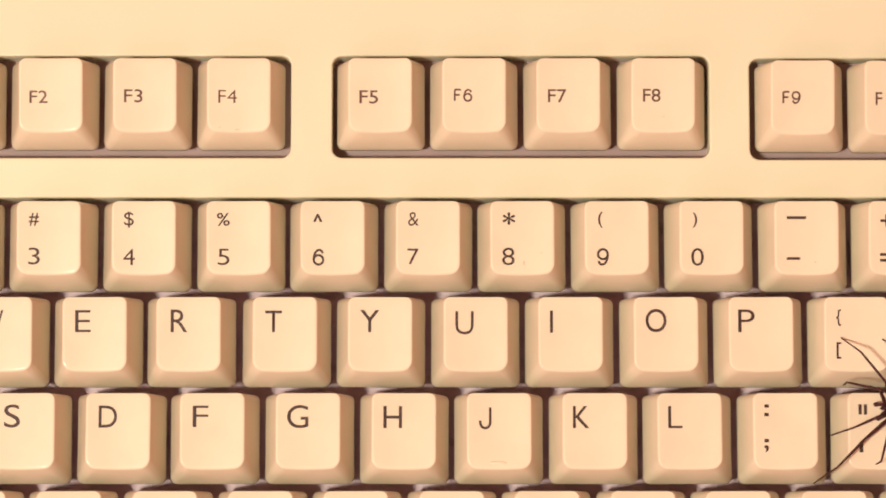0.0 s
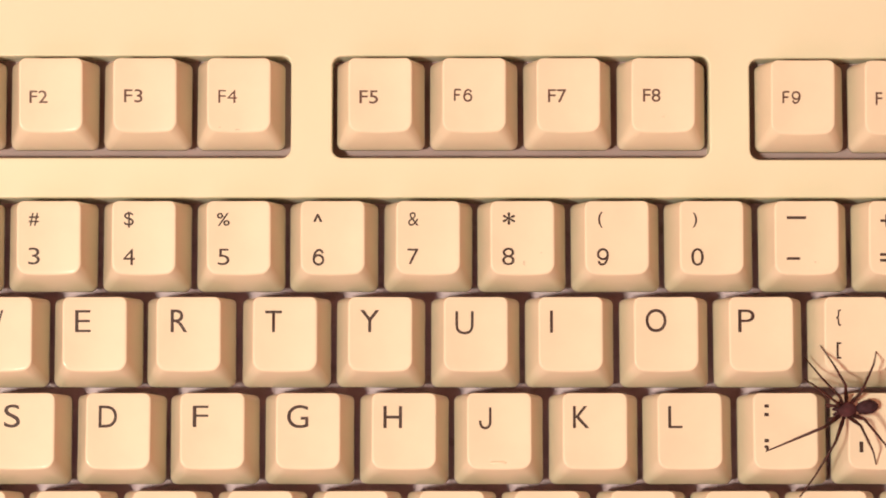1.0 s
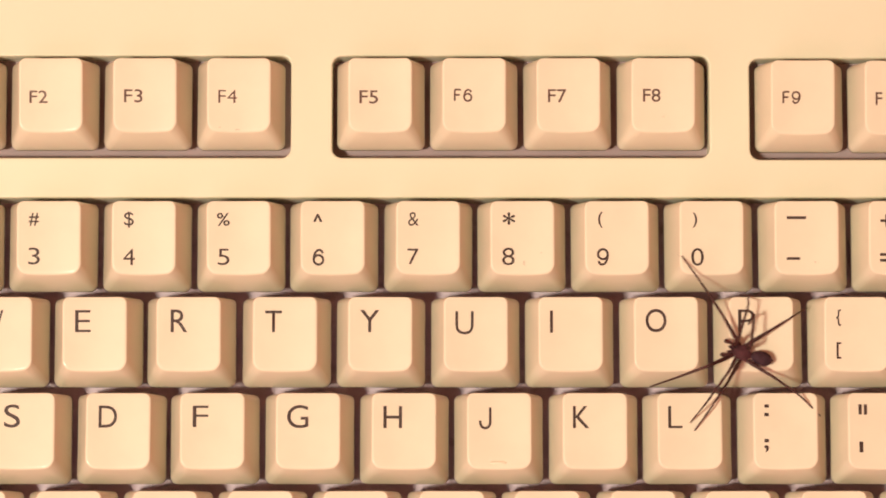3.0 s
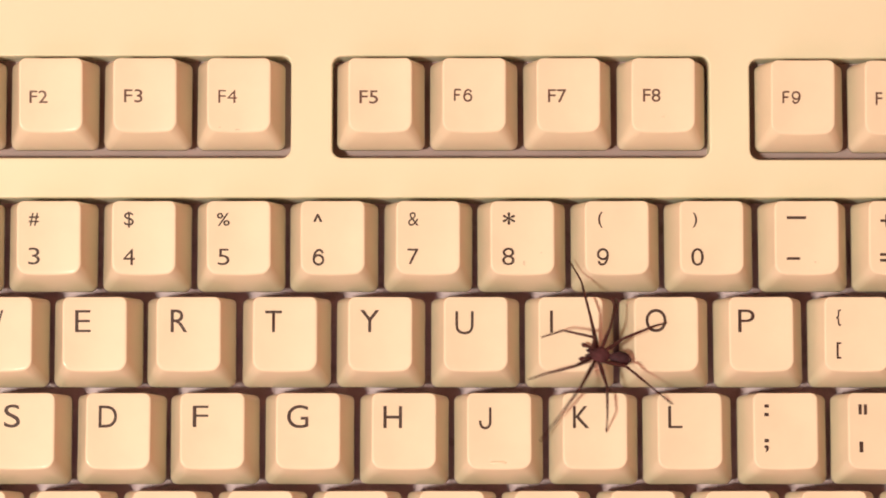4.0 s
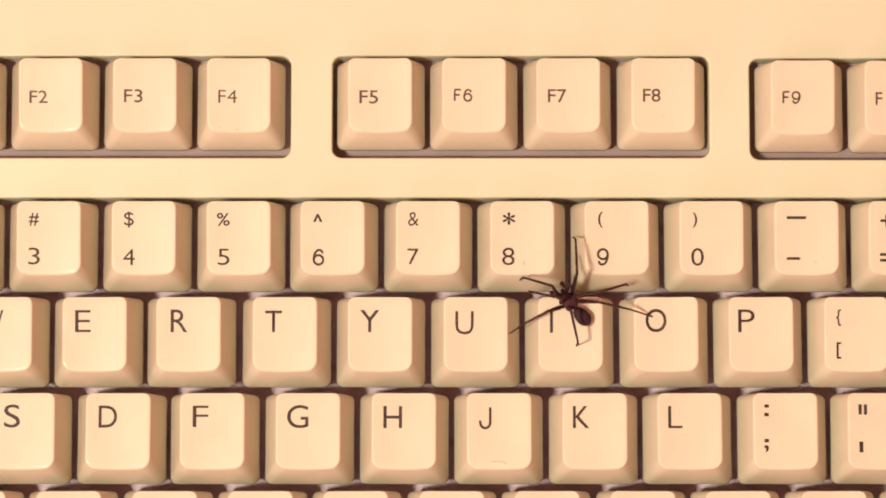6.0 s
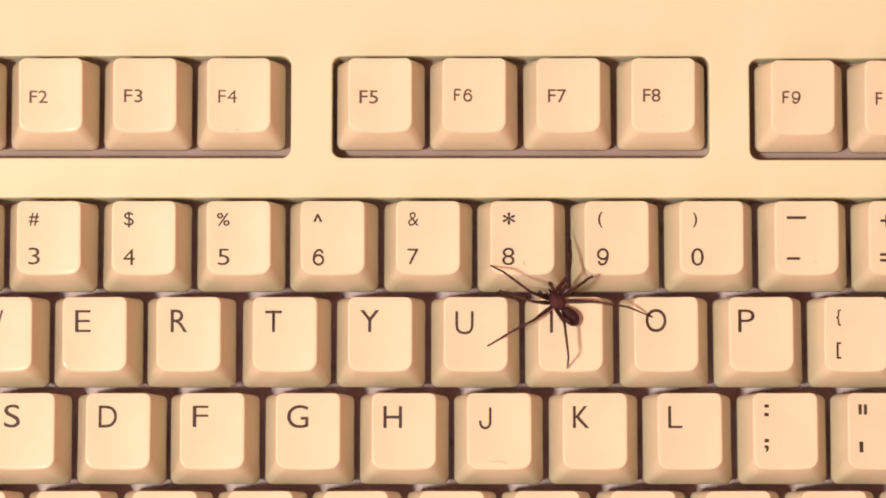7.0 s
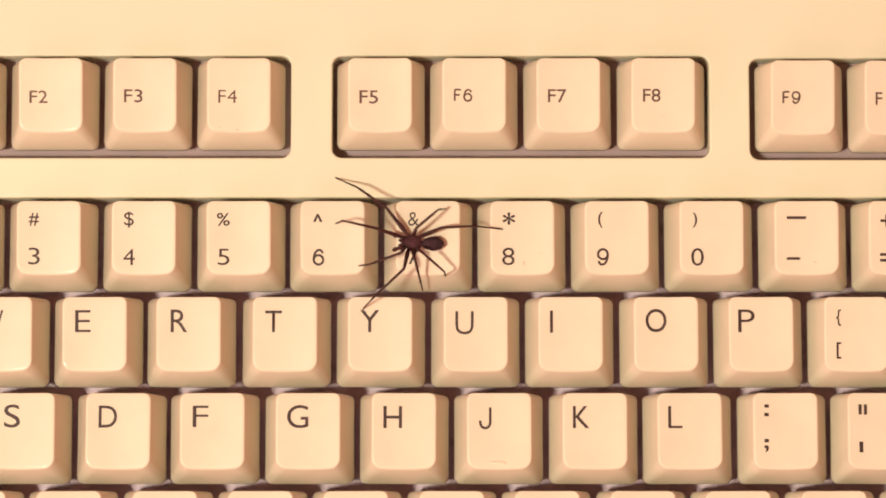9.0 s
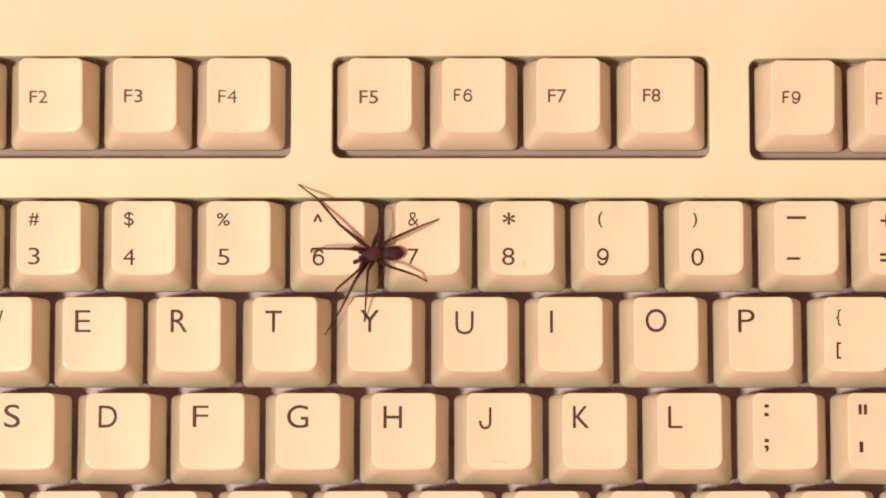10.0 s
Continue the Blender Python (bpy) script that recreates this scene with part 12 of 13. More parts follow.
        (5.700, pose(0.01075, 0.00161, -0.00212, 143.9, 64.9, -162.0)),
        (5.800, pose(0.00959, 0.00154, -0.00392, 151.8, 62.4, 177.3)),
        (5.867, pose(0.00987, 0.00118, -0.00375, 158.0, 64.8, 177.2)),
        (5.900, pose(0.00999, 0.00100, -0.00365, 161.3, 66.0, 177.3)),
        (6.000, pose(0.01004, 0.00077, -0.00366, 163.1, 69.2, 175.6)),
        (6.100, pose(0.01019, 0.00057, -0.00349, 168.0, 50.0, 177.4)),
        (6.200, pose(0.00817, 0.00048, -0.00518, 171.1, 35.9, 179.3)),
        (6.300, pose(0.00621, 0.00038, -0.00576, 172.1, 41.0, 179.3)),
        (6.400, pose(0.00629, 0.00030, -0.00575, 173.0, 44.6, 179.0)),
        (6.500, pose(0.00611, 0.00022, -0.00577, 174.1, 48.6, 178.6)),
        (6.600, pose(0.00660, 0.00009, -0.00571, 177.1, 31.1, 179.3)),
        (6.700, pose(0.00656, 0.00006, -0.00572, 178.4, 18.9, 179.8)),
        (6.800, pose(0.00233, -0.00012, -0.00479, 177.7, 28.8, 179.3)),
        (7.000, pose(0.00486, 0.00096, -0.00567, 168.9, 23.6, 179.2)),
        (7.200, pose(0.00521, 0.00372, -0.00443, 138.8, 13.7, 179.0)),
        (7.333, pose(0.00498, 0.00301, -0.00492, 147.4, 15.9, 178.6)),
        (7.500, pose(0.00469, 0.00206, -0.00535, 158.1, 18.7, 178.5)),
        (7.600, pose(0.00339, -0.00011, -0.00536, 178.3, 33.5, 179.5)),
        (7.700, pose(0.00202, -0.00149, -0.00431, -154.2, 45.8, -166.3)),
        (7.733, pose(0.00410, -0.00097, -0.00552, -166.5, 67.2, -170.7)),
        (7.800, pose(0.00849, 0.00084, -0.00496, 26.8, 69.7, 41.8)),
        (7.900, pose(0.00813, 0.00182, -0.00489, 80.2, 70.4, 102.7)),
        (8.000, pose(0.00774, 0.00280, -0.00460, 105.7, 56.5, 135.5)),
        (8.100, pose(0.00817, -0.00036, -0.00519, -146.9, 85.9, -148.8)),
        (8.200, pose(0.00741, -0.00329, -0.00442, -58.5, 52.7, -89.2)),
        (8.300, pose(0.00924, -0.00124, -0.00435, -14.5, 57.6, -29.6)),
        (8.400, pose(0.01027, 0.00081, -0.00335, 0.8, 40.2, 9.5)),
        (8.433, pose(0.00999, 0.00078, -0.00372, 1.6, 46.7, 10.3)),
        (8.500, pose(0.00934, 0.00071, -0.00438, 4.2, 59.7, 13.0)),
        (8.533, pose(0.00911, 0.00043, -0.00459, 3.4, 63.4, 8.7)),
        (8.600, pose(0.00858, -0.00012, -0.00497, -1.5, 70.7, -2.8)),
        (8.700, pose(0.00791, 0.00173, -0.00503, 125.7, 66.0, 150.3)),
        (8.800, pose(0.00712, 0.00363, -0.00426, 115.9, 28.4, 169.6)),
        (8.900, pose(0.00679, 0.00119, -0.00555, 161.5, 31.3, 175.3)),
        (9.000, pose(0.00597, -0.00150, -0.00559, -150.5, 27.8, -171.1)),
        (9.100, pose(0.00692, -0.00054, -0.00562, -163.8, 53.0, -174.2)),
        (9.200, pose(0.00782, 0.00027, -0.00535, 174.6, 77.1, 176.9)),
        (9.300, pose(0.00695, 0.00114, -0.00553, 158.1, 49.8, 174.9)),
        (9.400, pose(0.00607, 0.00209, -0.00539, 144.9, 22.9, 177.2)),
        (9.467, pose(0.00444, 0.00072, -0.00564, 152.0, 33.2, 172.9)),
        (9.500, pose(0.00362, 0.00013, -0.00545, 155.7, 38.8, 171.7)),
        (9.533, pose(0.00388, 0.00017, -0.00554, 161.1, 45.6, 173.6)),
        (9.600, pose(0.00442, 0.00021, -0.00567, 173.6, 58.4, 177.8)),
        (9.700, pose(0.00477, 0.00036, -0.00573, 171.4, 59.6, 177.1)),
        (9.800, pose(0.00512, 0.00052, -0.00576, 169.2, 60.8, 176.3)),
        (10.000, pose(0.00507, 0.00154, -0.00557, 158.5, 38.2, 177.0)),
    ))
    leg, tibia, foot = spider_legs["right", 4]
    walk(leg, (
        (0.000, pose(-0.00115, -0.00110, -0.00025, 0.0, -59.3, -145.9)),
        (0.133, pose(-0.00115, -0.00110, -0.00025, 0.0, -64.6, -149.2)),
        (0.300, pose(-0.00115, -0.00110, -0.00025, 0.0, -71.1, -153.2)),
        (0.400, pose(-0.00115, -0.00110, -0.00025, 0.0, -74.3, -150.7)),
        (0.500, pose(-0.00115, -0.00110, -0.00025, 0.0, -77.5, -148.1)),
        (0.800, pose(-0.00115, -0.00110, -0.00025, 0.0, -77.9, -146.4)),
        (0.900, pose(-0.00115, -0.00110, -0.00025, 0.0, -73.5, -138.9)),
        (1.000, pose(-0.00115, -0.00110, -0.00025, 0.0, -69.2, -131.4)),
        (1.200, pose(-0.00115, -0.00110, -0.00025, 0.0, -57.2, -146.4)),
        (1.400, pose(-0.00115, -0.00110, -0.00025, 0.0, -69.6, -148.7)),
        (1.500, pose(-0.00115, -0.00110, -0.00025, 0.0, -66.2, -157.7)),
        (1.533, pose(-0.00115, -0.00110, -0.00025, 0.0, -69.4, -158.1)),
        (1.600, pose(-0.00115, -0.00110, -0.00025, 0.0, -75.8, -158.8)),
        (1.700, pose(-0.00115, -0.00110, -0.00025, 0.0, -71.7, -160.9)),
        (1.800, pose(-0.00115, -0.00110, -0.00025, 0.0, -67.6, -163.0)),
        (2.000, pose(-0.00115, -0.00110, -0.00025, 0.0, -65.8, -165.3)),
        (2.100, pose(-0.00115, -0.00110, -0.00025, 0.0, -61.4, -169.7)),
        (2.200, pose(-0.00115, -0.00110, -0.00025, 0.0, -57.1, -174.1)),
        (2.333, pose(-0.00115, -0.00110, -0.00025, 0.0, -51.1, -168.0)),
        (2.500, pose(-0.00115, -0.00110, -0.00025, 0.0, -43.6, -160.5)),
        (2.600, pose(-0.00115, -0.00110, -0.00025, 0.0, -56.7, -149.9)),
        (2.700, pose(-0.00115, -0.00110, -0.00025, 0.0, -69.8, -139.2)),
        (2.800, pose(-0.00115, -0.00110, -0.00025, 0.0, -75.4, -132.0)),
        (2.900, pose(-0.00115, -0.00110, -0.00025, 0.0, -87.1, -122.1)),
        (3.000, pose(-0.00115, -0.00110, -0.00025, 180.0, -88.5, 77.4)),
        (3.100, pose(-0.00115, -0.00110, -0.00025, 0.0, -87.0, -111.9)),
        (3.200, pose(-0.00115, -0.00110, -0.00025, 0.0, -79.0, -123.5)),
        (3.300, pose(-0.00115, -0.00110, -0.00025, 0.0, -77.4, -128.1)),
        (3.400, pose(-0.00115, -0.00110, -0.00025, 0.0, -89.0, -116.2)),
        (3.500, pose(-0.00115, -0.00110, -0.00025, 0.0, -89.6, -91.3)),
        (3.600, pose(-0.00115, -0.00110, -0.00025, 180.0, -89.6, 85.9)),
        (3.700, pose(-0.00115, -0.00110, -0.00025, 0.0, -87.2, -108.3)),
        (3.800, pose(-0.00115, -0.00110, -0.00025, 0.0, -78.5, -109.0)),
        (3.900, pose(-0.00115, -0.00110, -0.00025, 0.0, -66.8, -123.9)),
        (4.000, pose(-0.00115, -0.00110, -0.00025, 0.0, -55.1, -138.9)),
        (4.100, pose(-0.00115, -0.00110, -0.00025, 0.0, -50.3, -142.2)),
        (4.200, pose(-0.00115, -0.00110, -0.00025, 0.0, -45.5, -145.6)),
        (4.300, pose(-0.00115, -0.00110, -0.00025, 0.0, -42.8, -145.2)),
        (4.400, pose(-0.00115, -0.00110, -0.00025, 0.0, -40.0, -144.9)),
        (4.500, pose(-0.00115, -0.00110, -0.00025, 0.0, -33.3, -139.6)),
        (4.600, pose(-0.00115, -0.00110, -0.00025, 0.0, -20.3, -138.1)),
        (4.700, pose(-0.00115, -0.00110, -0.00025, 0.0, -28.3, -135.9)),
        (4.800, pose(-0.00115, -0.00110, -0.00025, 0.0, -36.3, -133.6)),
        (4.900, pose(-0.00115, -0.00110, -0.00025, 0.0, -37.7, -130.7)),
        (5.000, pose(-0.00115, -0.00110, -0.00025, 0.0, -39.1, -127.7)),
        (5.100, pose(-0.00115, -0.00110, -0.00025, 0.0, -34.5, -129.7)),
        (5.200, pose(-0.00115, -0.00110, -0.00025, 0.0, -29.9, -131.8)),
        (5.400, pose(-0.00115, -0.00110, -0.00025, 0.0, -23.7, -131.3)),
        (5.500, pose(-0.00115, -0.00110, -0.00025, 0.0, -22.9, -131.5)),
        (5.600, pose(-0.00115, -0.00110, -0.00025, 0.0, -37.4, -132.1)),
        (5.700, pose(-0.00115, -0.00110, -0.00025, 0.0, -51.9, -132.7)),
        (5.800, pose(-0.00115, -0.00110, -0.00025, 0.0, -54.9, -137.4)),
        (5.867, pose(-0.00115, -0.00110, -0.00025, 0.0, -55.1, -138.5)),
        (5.900, pose(-0.00115, -0.00110, -0.00025, 0.0, -55.2, -139.1)),
        (6.000, pose(-0.00115, -0.00110, -0.00025, 0.0, -48.3, -140.1)),
        (6.100, pose(-0.00115, -0.00110, -0.00025, 0.0, -46.2, -140.3)),
        (6.200, pose(-0.00115, -0.00110, -0.00025, 0.0, -44.1, -140.5)),
        (6.300, pose(-0.00115, -0.00110, -0.00025, 0.0, -44.1, -140.6)),
        (6.400, pose(-0.00115, -0.00110, -0.00025, 0.0, -46.8, -141.0)),
        (6.500, pose(-0.00115, -0.00110, -0.00025, 0.0, -40.3, -141.5)),
        (6.600, pose(-0.00115, -0.00110, -0.00025, 0.0, -37.4, -141.8)),
        (6.700, pose(-0.00115, -0.00110, -0.00025, 0.0, -34.9, -142.1)),
        (6.800, pose(-0.00115, -0.00110, -0.00025, 0.0, -31.4, -139.0)),
        (7.000, pose(-0.00115, -0.00110, -0.00025, 0.0, -21.3, -134.5)),
        (7.200, pose(-0.00115, -0.00110, -0.00025, 0.0, -16.2, -127.8)),
        (7.333, pose(-0.00115, -0.00110, -0.00025, 0.0, -36.9, -114.2)),
        (7.500, pose(-0.00115, -0.00110, -0.00025, 0.0, -62.8, -97.1)),
        (7.600, pose(-0.00115, -0.00110, -0.00025, 0.0, -64.2, -115.8)),
        (7.700, pose(-0.00115, -0.00110, -0.00025, 0.0, -65.6, -134.5)),
        (7.733, pose(-0.00115, -0.00110, -0.00025, 0.0, -66.4, -144.8)),
        (7.800, pose(-0.00115, -0.00110, -0.00025, 0.0, -68.1, -165.4)),
        (7.900, pose(-0.00115, -0.00110, -0.00025, 0.0, -65.4, -163.5)),
        (8.000, pose(-0.00115, -0.00110, -0.00025, 0.0, -62.6, -161.6)),
        (8.100, pose(-0.00115, -0.00110, -0.00025, 0.0, -70.8, -143.7)),
        (8.200, pose(-0.00115, -0.00110, -0.00025, 0.0, -78.9, -125.9)),
        (8.300, pose(-0.00115, -0.00110, -0.00025, 0.0, -72.2, -136.2)),
        (8.400, pose(-0.00115, -0.00110, -0.00025, 0.0, -65.6, -146.5)),
        (8.433, pose(-0.00115, -0.00110, -0.00025, 0.0, -61.3, -146.2)),
        (8.500, pose(-0.00115, -0.00110, -0.00025, 0.0, -52.9, -145.6)),
        (8.533, pose(-0.00115, -0.00110, -0.00025, 0.0, -58.3, -148.9)),
        (8.600, pose(-0.00115, -0.00110, -0.00025, 0.0, -69.2, -155.4)),
        (8.700, pose(-0.00115, -0.00110, -0.00025, 0.0, -61.5, -155.7)),
        (8.800, pose(-0.00115, -0.00110, -0.00025, 0.0, -53.7, -155.9)),
        (8.900, pose(-0.00115, -0.00110, -0.00025, 0.0, -45.8, -158.1)),
        (9.000, pose(-0.00115, -0.00110, -0.00025, 0.0, -37.9, -160.4)),
        (9.100, pose(-0.00115, -0.00110, -0.00025, 0.0, -59.5, -148.5)),
        (9.200, pose(-0.00115, -0.00110, -0.00025, 0.0, -81.1, -136.5)),
        (9.300, pose(-0.00115, -0.00110, -0.00025, 0.0, -79.2, -143.9)),
        (9.400, pose(-0.00115, -0.00110, -0.00025, 0.0, -77.4, -151.2)),
        (9.467, pose(-0.00115, -0.00110, -0.00025, 0.0, -77.6, -142.6)),
        (9.500, pose(-0.00115, -0.00110, -0.00025, 0.0, -77.8, -138.3)),
        (9.533, pose(-0.00115, -0.00110, -0.00025, 0.0, -76.8, -142.7)),
        (9.600, pose(-0.00115, -0.00110, -0.00025, 0.0, -74.8, -151.6)),
        (9.700, pose(-0.00115, -0.00110, -0.00025, 0.0, -63.1, -155.3)),
        (9.800, pose(-0.00115, -0.00110, -0.00025, 0.0, -51.5, -159.0)),
        (10.000, pose(-0.00115, -0.00110, -0.00025, 0.0, -61.4, -160.1)),
    ))
    walk(tibia, (
        (0.000, pose(0.00650, 0.00000, 0.00000, -114.9, 87.9, -116.1)),
        (0.133, pose(0.00650, 0.00000, 0.00000, 175.1, 82.6, 175.5)),
        (0.300, pose(0.00650, 0.00000, 0.00000, 164.9, 74.1, 166.9)),
        (0.400, pose(0.00650, 0.00000, 0.00000, 173.2, 72.9, 174.0)),
        (0.500, pose(0.00650, 0.00000, 0.00000, -179.5, 71.4, -179.6)),
        (0.800, pose(0.00650, 0.00000, 0.00000, 96.2, 68.6, 101.5)),
        (0.900, pose(0.00650, 0.00000, 0.00000, 86.9, 76.4, 90.9)),
        (1.000, pose(0.00650, 0.00000, 0.00000, 57.3, 82.6, 59.5)),
        (1.200, pose(0.00650, 0.00000, 0.00000, 45.3, 55.8, 56.2)),
        (1.400, pose(0.00650, 0.00000, 0.00000, 71.4, 72.6, 76.9)),
        (1.500, pose(0.00650, 0.00000, 0.00000, 46.4, 68.9, 51.2)),
        (1.533, pose(0.00650, 0.00000, 0.00000, 60.3, 69.5, 65.5)),
        (1.600, pose(0.00650, 0.00000, 0.00000, 86.5, 66.9, 92.3)),
        (1.700, pose(0.00650, 0.00000, 0.00000, 72.6, 62.8, 79.8)),
        (1.800, pose(0.00650, 0.00000, 0.00000, 62.6, 57.7, 71.3)),
        (2.000, pose(0.00650, 0.00000, 0.00000, 61.0, 53.4, 71.3)),
        (2.100, pose(0.00650, 0.00000, 0.00000, 54.0, 48.4, 66.2)),
        (2.200, pose(0.00650, 0.00000, 0.00000, 48.4, 43.1, 62.5)),
        (2.333, pose(0.00650, 0.00000, 0.00000, 31.8, 45.2, 42.6)),
        (2.500, pose(0.00650, 0.00000, 0.00000, 12.3, 41.3, 18.0)),
        (2.600, pose(0.00650, 0.00000, 0.00000, 21.9, 59.2, 26.4)),
        (2.700, pose(0.00650, 0.00000, 0.00000, 52.2, 74.5, 55.8)),
        (2.800, pose(0.00650, 0.00000, 0.00000, 37.5, 83.5, 38.3)),
        (2.900, pose(0.00650, 0.00000, 0.00000, 76.5, 77.4, 76.8)),
        (3.000, pose(0.00650, 0.00000, 0.00000, 124.1, 64.2, 126.3)),
        (3.100, pose(0.00650, 0.00000, 0.00000, 155.1, 79.5, 155.7)),
        (3.200, pose(0.00650, 0.00000, 0.00000, -91.8, 86.9, -92.4)),
        (3.300, pose(0.00650, 0.00000, 0.00000, -32.1, 82.8, -32.8)),
        (3.400, pose(0.00650, 0.00000, 0.00000, 72.9, 81.6, 72.9)),
        (3.500, pose(0.00650, 0.00000, 0.00000, 114.4, 61.3, 117.6)),
        (3.600, pose(0.00650, 0.00000, 0.00000, 148.2, 73.6, 149.2)),
        (3.700, pose(0.00650, 0.00000, 0.00000, -145.1, 77.7, -146.1)),
        (3.800, pose(0.00650, 0.00000, 0.00000, -86.7, 59.1, -93.1)),
        (3.900, pose(0.00650, 0.00000, 0.00000, -53.2, 67.1, -59.0)),
        (4.000, pose(0.00650, 0.00000, 0.00000, -14.7, 63.3, -17.8)),
        (4.100, pose(0.00650, 0.00000, 0.00000, -11.3, 62.8, -14.4)),
        (4.200, pose(0.00650, 0.00000, 0.00000, -8.3, 62.2, -11.1)),
        (4.300, pose(0.00650, 0.00000, 0.00000, -2.1, 55.9, -3.0)),
        (4.400, pose(0.00650, 0.00000, 0.00000, 2.0, 49.3, 3.0)),
        (4.500, pose(0.00650, 0.00000, 0.00000, -3.3, 37.4, -6.0)),
        (4.600, pose(0.00650, 0.00000, 0.00000, -4.9, 8.0, -14.1)),
        (4.700, pose(0.00650, 0.00000, 0.00000, -6.6, 25.4, -13.9)),
        (4.800, pose(0.00650, 0.00000, 0.00000, -8.8, 42.7, -14.8)),
        (4.900, pose(0.00650, 0.00000, 0.00000, -6.8, 41.0, -11.1)),
        (5.000, pose(0.00650, 0.00000, 0.00000, -4.7, 39.1, -7.5)),
        (5.100, pose(0.00650, 0.00000, 0.00000, -2.6, 30.7, -4.6)),
        (5.200, pose(0.00650, 0.00000, 0.00000, -1.1, 22.1, -2.2)),
        (5.400, pose(0.00650, 0.00000, 0.00000, -3.5, 8.3, -8.4)),
        (5.500, pose(0.00650, 0.00000, 0.00000, -4.3, 8.1, -10.7)),
        (5.600, pose(0.00650, 0.00000, 0.00000, -7.7, 38.1, -12.7)),
        (5.700, pose(0.00650, 0.00000, 0.00000, -18.7, 67.6, -22.9)),
        (5.800, pose(0.00650, 0.00000, 0.00000, -8.7, 66.6, -10.4)),
        (5.867, pose(0.00650, 0.00000, 0.00000, -6.7, 65.3, -8.1)),
        (5.900, pose(0.00650, 0.00000, 0.00000, -5.8, 64.6, -7.0)),
        (6.000, pose(0.00650, 0.00000, 0.00000, -4.4, 63.6, -5.7)),
        (6.100, pose(0.00650, 0.00000, 0.00000, -3.6, 60.8, -4.8)),
        (6.200, pose(0.00650, 0.00000, 0.00000, -3.0, 57.8, -4.2)),
        (6.300, pose(0.00650, 0.00000, 0.00000, -2.7, 54.9, -3.8)),
        (6.400, pose(0.00650, 0.00000, 0.00000, -2.6, 52.0, -3.5)),
        (6.500, pose(0.00650, 0.00000, 0.00000, -2.1, 50.6, -3.2)),
        (6.600, pose(0.00650, 0.00000, 0.00000, -1.8, 47.6, -2.9)),
        (6.700, pose(0.00650, 0.00000, 0.00000, -1.5, 44.1, -2.6)),
        (6.800, pose(0.00650, 0.00000, 0.00000, -2.2, 38.6, -4.3)),
        (7.000, pose(0.00650, 0.00000, 0.00000, -2.3, 19.8, -6.3)),
        (7.200, pose(0.00650, 0.00000, 0.00000, -6.9, 17.0, -25.4)),
        (7.333, pose(0.00650, 0.00000, 0.00000, -29.5, 49.9, -49.8)),
        (7.500, pose(0.00650, 0.00000, 0.00000, -104.2, 52.8, -129.5)),
        (7.600, pose(0.00650, 0.00000, 0.00000, -106.2, 60.2, -123.8)),
        (7.700, pose(0.00650, 0.00000, 0.00000, -106.6, 68.4, -117.7)),
        (7.733, pose(0.00650, 0.00000, 0.00000, -124.2, 74.5, -130.9)),
        (7.800, pose(0.00650, 0.00000, 0.00000, 163.4, 77.6, 165.2)),
        (7.900, pose(0.00650, 0.00000, 0.00000, 103.3, 77.4, 109.4)),
        (8.000, pose(0.00650, 0.00000, 0.00000, 72.5, 68.4, 82.4)),
        (8.100, pose(0.00650, 0.00000, 0.00000, 99.8, 82.2, 102.5)),
        (8.200, pose(0.00650, 0.00000, 0.00000, -137.6, 79.6, -139.5)),
        (8.300, pose(0.00650, 0.00000, 0.00000, -120.4, 83.0, -122.5)),
        (8.400, pose(0.00650, 0.00000, 0.00000, -83.1, 85.0, -85.4)),
        (8.433, pose(0.00650, 0.00000, 0.00000, -49.2, 80.7, -52.6)),
        (8.500, pose(0.00650, 0.00000, 0.00000, -31.5, 69.8, -37.9)),
        (8.533, pose(0.00650, 0.00000, 0.00000, -22.9, 71.8, -26.2)),
        (8.600, pose(0.00650, 0.00000, 0.00000, 4.7, 73.4, 5.0)),
        (8.700, pose(0.00650, 0.00000, 0.00000, -2.5, 69.7, -2.8)),
        (8.800, pose(0.00650, 0.00000, 0.00000, -6.7, 65.9, -8.1)),
        (8.900, pose(0.00650, 0.00000, 0.00000, -11.3, 57.5, -15.5)),
        (9.000, pose(0.00650, 0.00000, 0.00000, -12.7, 49.2, -20.4)),
        (9.100, pose(0.00650, 0.00000, 0.00000, -30.9, 65.8, -36.0)),
        (9.200, pose(0.00650, 0.00000, 0.00000, -83.9, 75.2, -86.0)),
        (9.300, pose(0.00650, 0.00000, 0.00000, -61.7, 81.8, -62.8)),
        (9.400, pose(0.00650, 0.00000, 0.00000, 2.1, 83.7, 2.2)),
        (9.467, pose(0.00650, 0.00000, 0.00000, -75.1, 76.1, -77.6)),
        (9.500, pose(0.00650, 0.00000, 0.00000, -83.0, 69.6, -87.1)),
        (9.533, pose(0.00650, 0.00000, 0.00000, -80.7, 74.6, -84.0)),
        (9.600, pose(0.00650, 0.00000, 0.00000, -63.1, 84.0, -64.4)),
        (9.700, pose(0.00650, 0.00000, 0.00000, -13.5, 71.8, -15.0)),
        (9.800, pose(0.00650, 0.00000, 0.00000, -5.6, 57.2, -7.1)),
        (10.000, pose(0.00650, 0.00000, 0.00000, 12.0, 73.0, 13.4)),
    ))
